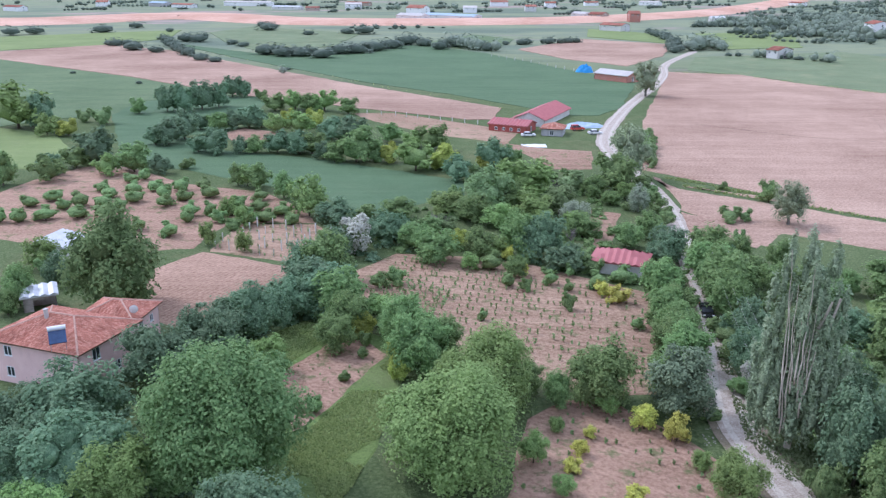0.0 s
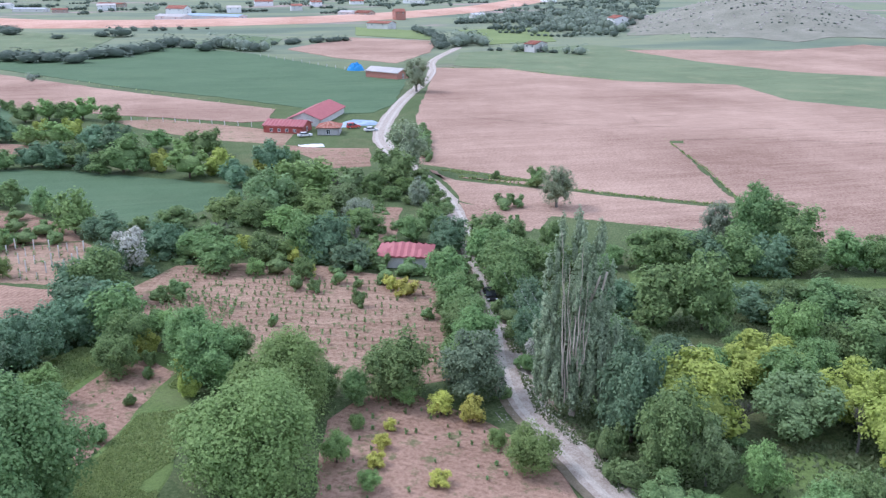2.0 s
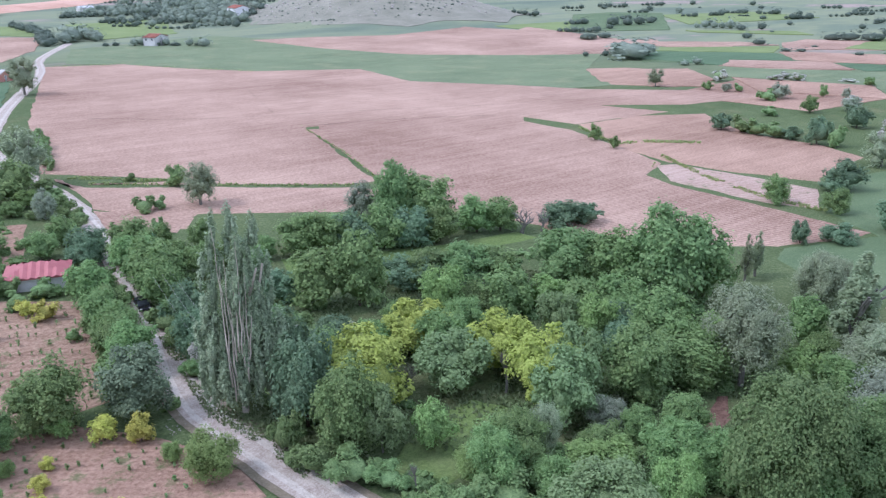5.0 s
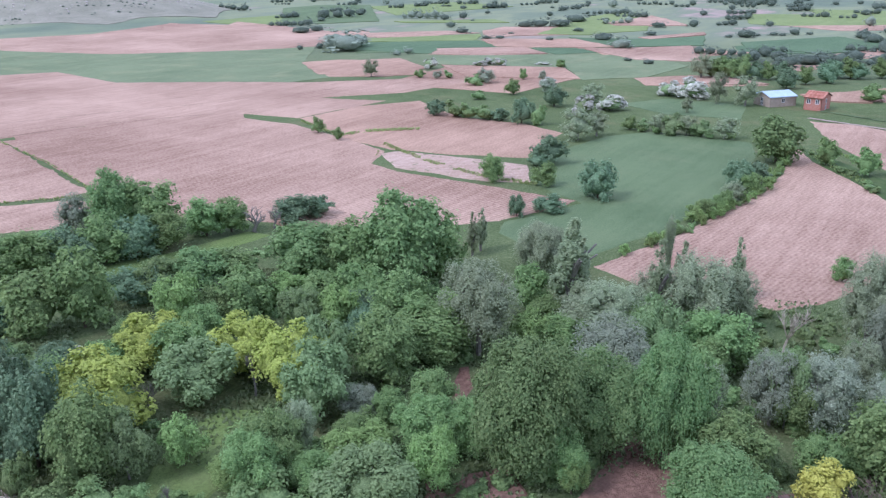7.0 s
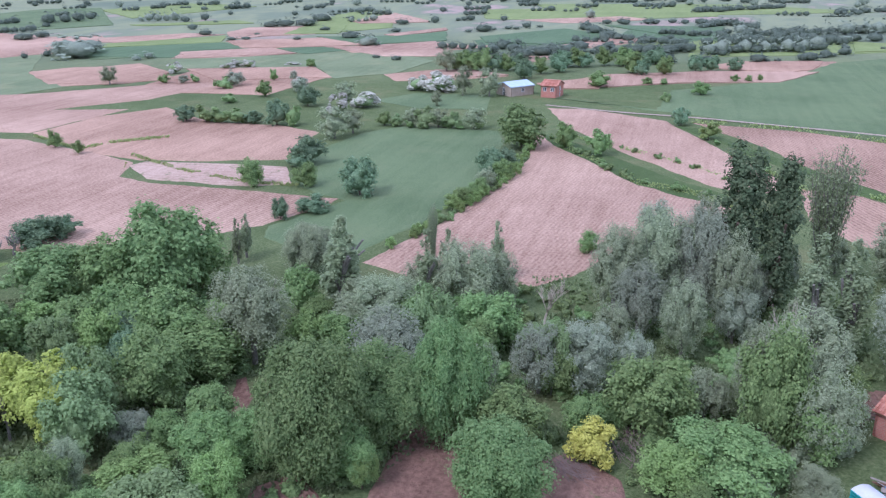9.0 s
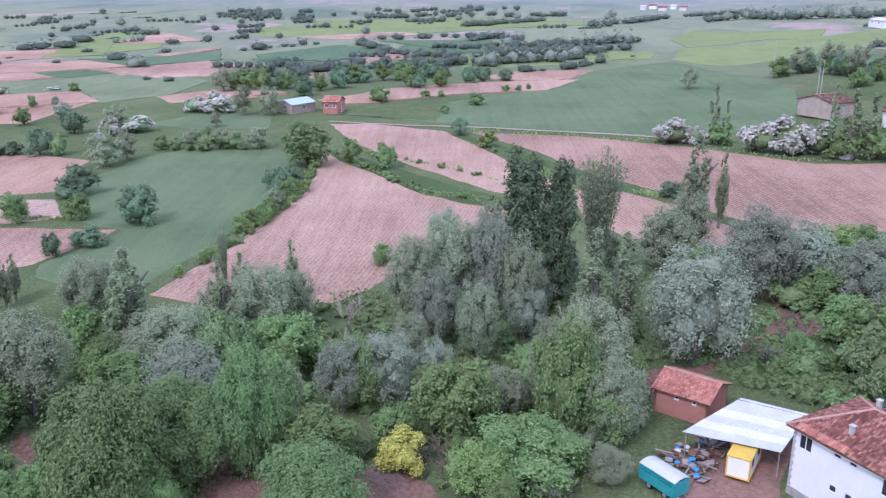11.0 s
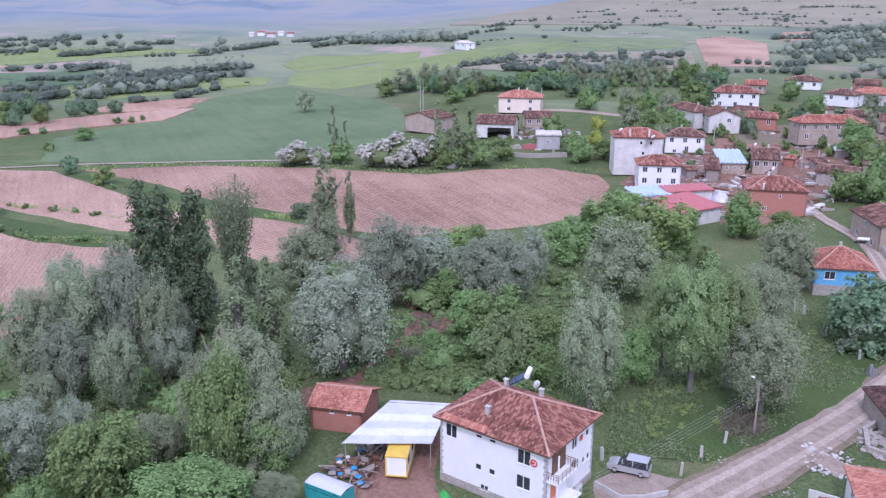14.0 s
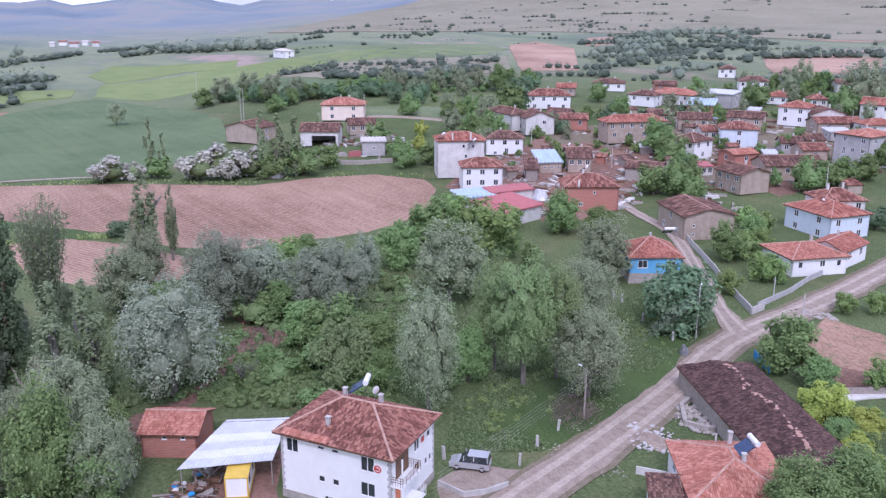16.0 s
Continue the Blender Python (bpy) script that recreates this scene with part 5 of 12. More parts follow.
def trailer(x, y, yaw):
    root = empty("farm_trailer", "teal livestock trailer with grey sheet cover", "trailer")
    L, W, z0, z1 = 4.4, 2.1, 0.75, 2.25
    bm = bmesh.new()
    for s in (-1, 1):
        box(bm, -L / 2, L / 2, s * W / 2 - 0.03, s * W / 2 + 0.03, z0, z1 - 0.55)
        box(bm, s * L / 2 - 0.03, s * L / 2 + 0.03, -W / 2, W / 2, z0, z1)
    box(bm, -L / 2, L / 2, -W / 2, W / 2, z0 - 0.12, z0)
    part("tub", bm, M["teal"], root)
    for s in (-1, 1):
        for k in range(2):
            g = bmesh.new()
            box(g, -L / 2, L / 2, s * W / 2 - 0.03, s * W / 2 + 0.03, z1 - 0.42 + k * 0.26, z1 - 0.26 + k * 0.26)
            part("side_rail", g, M["teal"], root)
        for k in range(6):
            g = bmesh.new()
            xx = -L / 2 + 0.08 + k * (L - 0.16) / 5
            box(g, xx - 0.05, xx + 0.05, s * (W / 2 + 0.03) - 0.03, s * (W / 2 + 0.03) + 0.03, z0, z1)
            part("upright", g, M["teal"], root)
    g = bmesh.new()
    n = 10
    for k in range(n):
        a, b = -W / 2 + k * W / n, -W / 2 + (k + 1) * W / n
        za, zb = (z1 + 0.25 * math.cos(math.pi * q / W) for q in (a, b))
        vs = [g.verts.new(p) for p in ((-L / 2 - 0.05, a, za), (L / 2 + 0.05, a, za), (L / 2 + 0.05, b, zb), (-L / 2 - 0.05, b, zb))]
        lo = [g.verts.new(v.co - Vector((0, 0, 0.04))) for v in vs]
        g.faces.new(vs), g.faces.new(list(reversed(lo)))
    part("cover", g, M["sheet_grey"], root, "grey sheet cover")
    for wx in (-0.9, 1.1):
        for s in (-1, 1):
            wheel(root, wx, s * (W / 2 - 0.15), 0.4, 0.24)
    g = bmesh.new()
    tube(g, (L / 2, -0.5, 0.65), (L / 2 + 1.3, 0, 0.55), 0.05, 0.05)
    tube(g, (L / 2, 0.5, 0.65), (L / 2 + 1.3, 0, 0.55), 0.05, 0.05)
    part("drawbar", g, M["metal"], root)
    root.matrix_basis = pose(x, y, 0.03, 0, 0, yaw)


def cabin(x, y, yaw, w, d, h):
    root = empty("site_cabin", "white wheeled site cabin with yellow frame and roof", "cabin")
    bm = bmesh.new()
    box(bm, -w / 2 + 0.05, w / 2 - 0.05, -d / 2 + 0.05, d / 2 - 0.05, 0.5, 0.42 + h, 0.02)
    part("panelling", bm, M["white"], root)
    for sx in (-1, 1):
        for sy in (-1, 1):
            g = bmesh.new()
            box(g, sx * (w / 2 - 0.06) - 0.07, sx * (w / 2 - 0.06) + 0.07, sy * (d / 2 - 0.06) - 0.07, sy * (d / 2 - 0.06) + 0.07, 0.4, 0.45 + h, 0.01)
            part("corner_post", g, M["yellow_paint"], root)
            wheel(root, sx * (w / 2 - 0.25), sy * (d / 2 - 0.7), 0.25, 0.15)
    for z in (0.36, 0.40 + h):
        g = bmesh.new()
        box(g, -w / 2 - 0.02, w / 2 + 0.02, -d / 2 - 0.02, d / 2 + 0.02, z, z + 0.16, 0.02)
        part("chassis" if z < 1 else "cabin_roof", g, M["yellow_paint"], root)
    for k in (-0.25, 0.25):
        g = bmesh.new()
        box(g, w / 2 - 0.06, w / 2 - 0.02, k * d - 0.4, k * d + 0.4, 1.4, 2.2)
        part("window", g, M["glass"], root)
    root.matrix_basis = pose(x, y, 0.03, 0, 0, yaw)


def canopy(a, b, c, d, za, zc):
    """Sheet roof over four corners: a-b the near edge at height za, d-c the far edge at zc."""
    root = empty("sheet_canopy", "large grey-white corrugated sheet canopy on posts", "canopy")
    a, b, c, d = Vector((*a, za)), Vector((*b, za)), Vector((*c, zc)), Vector((*d, zc))
    n, m = 44, 6
    for s in range(m):
        V, F = [], []
        for k in range(n + 1):
            for v in (s / m, (s + 1.03) / m):
                u = k / n
                p = (a.lerp(b, u)).lerp(d.lerp(c, u), v)
                p = p + Vector((0, 0, 0.03 * (k % 2) + 0.05 * noise.noise((u * 4, v * 4, 0.3)) - 0.02 * s))
                V.append(p)
        for k in range(n):
            F.append((2 * k, 2 * k + 2, 2 * k + 3, 2 * k + 1))
        sh = obj("sheet", V, F, M["sheet_grey"] if s not in (1, 3) else M["sheet_white"], root)
        so = sh.modifiers.new("thick", "SOLIDIFY")
        so.thickness = 0.03
    for u in (0.02, 0.5, 0.98):
        for v in (0.04, 0.96):
            p = (a.lerp(b, u)).lerp(d.lerp(c, u), v)
            g = bmesh.new()
            tube(g, (p.x, p.y, 0), (p.x, p.y, p.z - 0.06), 0.07, 0.06, 6)
            part("post", g, M["plank"], root)
    for v in (0.05, 0.95):
        g = bmesh.new()
        tube(g, a.lerp(d, v) - Vector((0, 0, 0.12)), b.lerp(c, v) - Vector((0, 0, 0.12)), 0.06, 0.06, 5)
        part("beam", g, M["wood"], root)


def junk(x, y, r, count, seed):
    """A heap of scrap: every piece a thing of its own."""
    rng = random.Random(seed)
    kinds = [("plank", "loose grey scrap plank in a heap", "wood", ("plank", "wood")), ("crate", "old crate thrown on the scrap heap", "crate", ("plank", "wood")),
             ("tarpaulin", "crumpled blue tarpaulin on the scrap heap", "tarpaulin", ("tarp_blue",)), ("sack", "pale stuffed sack on the scrap heap", "sack", ("offwhite", "frame")),
             ("sheet_scrap", "bent sheet metal scrap on the heap", "scrap", ("metal", "plank"))]
    for k in range(count):
        name, label, cat, mats = kinds[rng.choices(range(5), (11, 1.6, 1.3, 0.5, 1.2))[0]]
        a, d = rng.uniform(0, math.tau), r * math.sqrt(rng.random())
        px_, py_, top = x + d * math.cos(a) * 1.3, y + d * math.sin(a), 0.9 * (1 - d / r)
        bm = bmesh.new()
        if name == "plank":
            box(bm, -rng.uniform(0.7, 1.5), rng.uniform(0.7, 1.5), -0.1, 0.1, -0.03, 0.03)
            turn = (rng.uniform(-25, 25), rng.uniform(-25, 25), rng.uniform(0, 360))
        elif name == "crate":
            box(bm, -0.4, 0.4, -0.3, 0.3, -0.22, 0.22, 0.03)
            turn = (rng.uniform(-30, 30), rng.uniform(-20, 20), rng.uniform(0, 360))
        elif name == "sheet_scrap":
            box(bm, -0.7, 0.7, -0.45, 0.45, -0.015, 0.015)
            turn = (rng.uniform(-40, 40), rng.uniform(-40, 40), rng.uniform(0, 360))
        else:
            bmesh.ops.create_icosphere(bm, subdivisions=2, radius=0.36)
            for v in bm.verts:
                v.co *= 1 + 0.5 * noise.noise(v.co * 2.6 + Vector((k, 0, 0)))
                v.co.z *= 0.5
            turn = (0, 0, rng.uniform(0, 360))
        me = bpy.data.meshes.new(name)
        bm.to_mesh(me)
        bm.free()
        me.materials.append(M[rng.choice(mats)])
        ob = tagged(new(name, me), label, cat, "scrap heap")
        ob.matrix_basis = pose(px_, py_, 0.25 + top * rng.uniform(0.5, 1), *turn)


def mound(name, label, x, y, rx, ry, h, material, seed, category="heap", turn=0.0):
    """A heap of earth, rubble or tarpaulin with an uneven surface."""
    n, V, F = 22, [], []
    for i in range(n + 1):
        for j in range(n + 1):
            u, v = i / n * 2 - 1, j / n * 2 - 1
            e = max(0.0, 1 - u * u - v * v)
            z = h * e ** 0.7 * (1 + 0.5 * noise.noise((u * 2.5 + seed, v * 2.5, 0))) + 0.25 * h * e * noise.noise((u * 7, v * 7, seed)) - 0.04
            V.append((u * rx, v * ry, z))
    for i in range(n):
        for j in range(n):
            a = i * (n + 1) + j
            F.append((a, a + n + 1, a + n + 2, a + 1))
    ob = tagged(obj(name, V, F, M[material]), label, category)
    ob.matrix_basis = pose(x, y, land(x, y), 0, 0, turn)
    return ob


def brush(x, y, r, h, seed, label="heap of cut grey brushwood on the grass"):
    rng, bm = random.Random(seed), bmesh.new()
    for k in range(150):
        a, d = rng.uniform(0, math.tau), r * math.sqrt(rng.random())
        p = Vector((d * math.cos(a) * 1.4, d * math.sin(a), 0.05 + h * rng.random() * (1 - d / r)))
        t = rng.uniform(-0.6, 0.6)
        e = Vector((math.cos(t), math.sin(t), rng.uniform(-0.12, 0.25))) * rng.uniform(0.6, 1.4)
        tube(bm, p - e, p + e, 0.035, 0.015, 3)
    me = bpy.data.meshes.new("brushwood")
    bm.to_mesh(me)
    bm.free()
    me.materials.append(M["twig"])
    ob = tagged(new("brushwood", me), label, "woodpile")
    ob.matrix_basis = pose(x, y, land(x, y), 0, 0, rng.uniform(0, 180))


def pole(name, label, x, y, h, material="plank", arms=(), lattice=False, lamp=False, yaw=0.0):
    root = empty(name, label, "utility pole")
    bm = bmesh.new()
    if lattice:
        for s in (-1, 1):
            tube(bm, (s * 0.2, 0, 0), (s * 0.09, 0, h), 0.07, 0.05, 4)
        for k in range(int(h / 0.7)):
            z = 0.35 + k * 0.7
            w = 0.2 - 0.11 * z / h
            tube(bm, (-w, 0, z), (w, 0, z), 0.045, 0.045, 4)
    else:
        tube(bm, (0, 0, 0), (0, 0, h), 0.12, 0.08, 7)
    part("post", bm, M[material], root)
    for z, w in arms:
        g = bmesh.new()
        tube(g, (-w, 0, z), (w, 0, z), 0.05, 0.05, 4)
        part("crossarm", g, M["metal"], root)
        for s in (-0.95, 0, 0.95):
            g = bmesh.new()
            tube(g, (s * w, 0, z), (s * w, 0, z + 0.22), 0.05, 0.03, 5)
            part("insulator", g, M["frame"], root)
    if lamp:
        g = bmesh.new()
        tube(g, (0, 0, h - 0.3), (0.9, 0, h + 0.05), 0.03, 0.03, 5)
        part("lamp_arm", g, M["metal"], root)
        g = bmesh.new()
        box(g, 0.8, 1.3, -0.12, 0.12, h, h + 0.12, 0.03)
        part("lamp_head", g, M["frame"], root)
    root.matrix_basis = pose(x, y, land(x, y), 0, 0, yaw)


def wire(a, b, sag, label="thin pale overhead power wire"):
    cu = bpy.data.curves.new("overhead_wire", "CURVE")
    cu.dimensions, cu.bevel_depth, cu.bevel_resolution = "3D", 0.009, 0
    s = cu.splines.new("POLY")
    s.points.add(16)
    a, b = Vector(a), Vector(b)
    for k in range(17):
        u = k / 16
        p = a.lerp(b, u) - Vector((0, 0, sag * 4 * u * (1 - u)))
        s.points[k].co = (*p, 1)
    cu.materials.append(M["concrete"])
    tagged(new("overhead_wire", cu), label, "wire", "overhead wires")


def posts(name, label, group, h, r, gap, material, *pts, category="fence post"):
    """Separate fence posts along a line."""
    rng, first = random.Random(int(pts[0][0] * 10)), None
    for (x0, y0), (x1, y1) in zip(pts, pts[1:]):
        n = max(1, int(math.hypot(x1 - x0, y1 - y0) / gap))
        for j in range(n + 1):
            x, y = x0 + (x1 - x0) * j / n, y0 + (y1 - y0) * j / n
            m = pose(x, y, land(x, y), rng.uniform(-4, 4), rng.uniform(-4, 4), rng.uniform(0, 90))
            if first is None:
                bm = bmesh.new()
                box(bm, -r, r, -r, r, -0.1, h, r * 0.2)
                me = bpy.data.meshes.new(name)
                bm.to_mesh(me)
                bm.free()
                me.materials.append(M[material])
                first = tagged(new(name, me), label, category, group)
                first.matrix_basis = m
            else:
                c = first.copy()
                scene.collection.objects.link(c)
                c.matrix_basis = m


def garden_wall(name, label, h, th, material, *pts, panels=0.0, category="wall"):
    """A free-standing wall along a line, with an uneven top and pilasters."""
    root = empty(name, label, category)
    for (x0, y0), (x1, y1) in zip(pts, pts[1:]):
        a, b = Vector((x0, y0, 0)), Vector((x1, y1, 0))
        u = (b - a).normalized()
        n = Vector((u.y, -u.x, 0))
        ln = (b - a).length
        bm = bmesh.new()
        k = max(1, int(ln / 1.2))
        for j in range(k):
            hh = h * (1 + 0.10 * noise.noise((x0 + j, y0, 1.7)))
            p = a + u * (ln * j / k)
            p.z = land(p.x, p.y) - 0.05
            bar(bm, p, u, n, 0, ln / k + 0.01, 0, hh, -th / 2, th / 2)
        part("wall_run", bm, M[material], root)
    return root


def rubble(label, x, y, rx, ry, count, seed, size=(0.15, 0.5), material="stone", group="rubble", turn=0.0):
    """Loose stones: one uncountable scatter."""
    rng, V, F = random.Random(seed), [], []
    iv, jf = ICO[1]
    c, s = math.cos(radians(turn)), math.sin(radians(turn))
    for k in range(count):
        a, d = rng.uniform(0, math.tau), math.sqrt(rng.random())
        ux, uy = rx * d * math.cos(a), ry * d * math.sin(a)
        r = rng.uniform(*size)
        o = len(V)
        px_, py_ = x + ux * c - uy * s, y + ux * s + uy * c
        for v in iv:
            V.append((px_ + v[0] * r * rng.uniform(0.7, 1.1), py_ + v[1] * r * rng.uniform(0.7, 1.1), land(px_, py_) + r * 0.3 + v[2] * r * 0.6))
        F += [tuple(q + o for q in f) for f in jf]
    return tagged(obj("stones", V, F, M[material]), label, "stones", kind="stuff")


def dish(x, y, z, yaw, base=1.0, r=0.45):
    root = empty("satellite_dish", "grey satellite dish on a short mast", "satellite dish")
    bm = bmesh.new()
    tube(bm, (0, 0, 0), (0, 0, base), 0.03, 0.03, 5)
    part("mast", bm, M["metal"], root)
    V, F = [], []
    for i in range(4):
        for k in range(12):
            q = i / 3 * r
            V.append((q * math.cos(k * math.tau / 12), -0.08 - 0.5 * (r * r - q * q), base + q * math.sin(k * math.tau / 12)))
    for i in range(3):
        for k in range(12):
            F.append((i * 12 + k, i * 12 + (k + 1) % 12, i * 12 + 12 + (k + 1) % 12, i * 12 + 12 + k))
    d = obj("dish", V, F, M["offwhite"], root)
    so = d.modifiers.new("thick", "SOLIDIFY")
    so.thickness = 0.03
    root.matrix_basis = pose(x, y, z, 0, 0, yaw)


def solar(x, y, z, yaw, label="rooftop solar water heater with white tank"):
    root = empty("solar_heater", label, "solar heater")
    bm = bmesh.new()
    vs = [bm.verts.new(p) for p in ((-0.95, -1.0, 0.45), (0.95, -1.0, 0.45), (0.95, 0.5, 1.45), (-0.95, 0.5, 1.45))]
    lo = [bm.verts.new(v.co - Vector((0, -0.05, 0.1))) for v in vs]
    bm.faces.new(vs), bm.faces.new(list(reversed(lo)))
    for k in range(4):
        bm.faces.new((vs[k], lo[k], lo[(k + 1) % 4], vs[(k + 1) % 4]))
    part("collector", bm, M["solar"], root, "dark blue glass collector")
    bm = bmesh.new()
    tube(bm, (-1.0, 0.75, 1.65), (1.0, 0.75, 1.65), 0.28, 0.28, 12)
    part("tank", bm, M["frame"], root, "white water tank")
    for sx in (-0.8, 0.8):
        for yy, zz in ((-0.9, 0.5), (0.7, 1.4)):
            g = bmesh.new()
            tube(g, (sx, yy, -0.6), (sx, yy, zz), 0.03, 0.03, 4)
            part("leg", g, M["metal"], root)
    root.matrix_basis = pose(x, y, z, 0, 0, yaw)


def vines(name, label, category, h, gap_u, gap_v, seed, a, b, c, d, miss=0.15, stake=False, kind="vine"):
    """Rows of young plants over the plot a b c d: each plant a thing, past three hundred joined."""
    rng = random.Random(seed)
    a, b, c, d = (Vector((*p, 0)) for p in (a, b, c, d))
    nu, nv = max(2, int((b - a).length / gap_u)), max(2, int((d - a).length / gap_v))
    made, spots = [], []
    for i in range(nu + 1):
        for j in range(nv + 1):
            if rng.random() < miss:
                continue
            u, v = i / nu, j / nv
            p = (a.lerp(b, u)).lerp(d.lerp(c, u), v) + Vector((rng.uniform(-0.25, 0.25), rng.uniform(-0.25, 0.25), 0))
            spots.append((p.x, p.y))
    protos = []
    for k in range(3):
        rr, bm = random.Random(seed + k), bmesh.new()
        if stake:
            box(bm, -0.08, 0.08, -0.08, 0.08, -0.1, h)
        else:
            tube(bm, (0, 0, -0.1), (0.05, 0, h * 0.6), 0.035, 0.02, 4)
            for q in range(20):
                t, z = rr.uniform(0, math.tau), rr.uniform(0.25, 1.0) * h
                w = Vector((math.cos(t), math.sin(t), 0)) * rr.uniform(0.05, 0.42) * h * 0.6
                p, n = w + Vector((0, 0, z)), Vector((rr.uniform(-1, 1), rr.uniform(-1, 1), 1)).normalized()
                e = n.orthogonal().normalized() * (0.08 + 0.06 * h)
                f = n.cross(e)
                bm.faces.new([bm.verts.new(p + s) for s in (-e, f, e, -f)])
        me = bpy.data.meshes.new(name)
        bm.to_mesh(me)
        bm.free()
        me.materials.append(M["offwhite"] if stake else M["leaf_shrub"] if kind == "vine" else M["leaf_light"])
        protos.append(me)
    rng.shuffle(spots)
    for k, (x, y) in enumerate(spots[:300]):
        ob = tagged(new(name, protos[k % 3]), label, category, label)
        ob.matrix_basis = Matrix.LocRotScale((x, y, land(x, y)), Euler((0, 0, rng.uniform(0, 6))), Vector((1, 1, 1)) * rng.uniform(0.6, 1.25))
    V, F = [], []
    for k, (x, y) in enumerate(spots[300:]):
        me, o, t, q = protos[k % 3], len(V), rng.uniform(0, 6), rng.uniform(0.6, 1.25)
        c, d_ = math.cos(t) * q, math.sin(t) * q
        V += [(x + v.co.x * c - v.co.y * d_, y + v.co.x * d_ + v.co.y * c, land(x, y) + v.co.z * q) for v in me.vertices]
        F += [[o + w for w in f.vertices] for f in me.polygons]
    if V:
        tagged(obj(name + "_rows", V, F, protos[0].materials[0]), "further rows: " + label, category, kind="stuff")


def tufts(label, count, seed, size, material, *pts):
    """Grass and weeds: an uncountable sheet of small blades."""
    rng, V, F = random.Random(seed), [], []
    lo = [min(p[k] for p in pts) for k in (0, 1)]
    hi = [max(p[k] for p in pts) for k in (0, 1)]
    done = tries = 0
    while done < count and tries < count * 6:
        tries += 1
        x, y = rng.uniform(lo[0], hi[0]), rng.uniform(lo[1], hi[1])
        inside, j = False, len(pts) - 1
        for i in range(len(pts)):
            (xi, yi), (xj, yj) = pts[i], pts[j]
            if (yi > y) != (yj > y) and x < (xj - xi) * (y - yi) / (yj - yi) + xi:
                inside = not inside
            j = i
        if not inside or noise.noise((x * 0.12, y * 0.12, seed)) < -0.15:
            continue
        done += 1
        g = land(x, y)
        for q in range(3):
            t, s = rng.uniform(0, math.tau), size * rng.uniform(0.5, 1.3)
            o, e = len(V), (math.cos(t) * s * 0.5, math.sin(t) * s * 0.5)
            V += [(x - e[0], y - e[1], g - 0.02), (x + e[0], y + e[1], g - 0.02), (x + e[1] * 0.8 + rng.uniform(-0.1, 0.1), y - e[0] * 0.8, g + s * rng.uniform(0.5, 0.9))]
            F.append((o, o + 1, o + 2))
    return tagged(obj("grass_tufts", V, F, M[material]), label, "grass", kind="stuff")


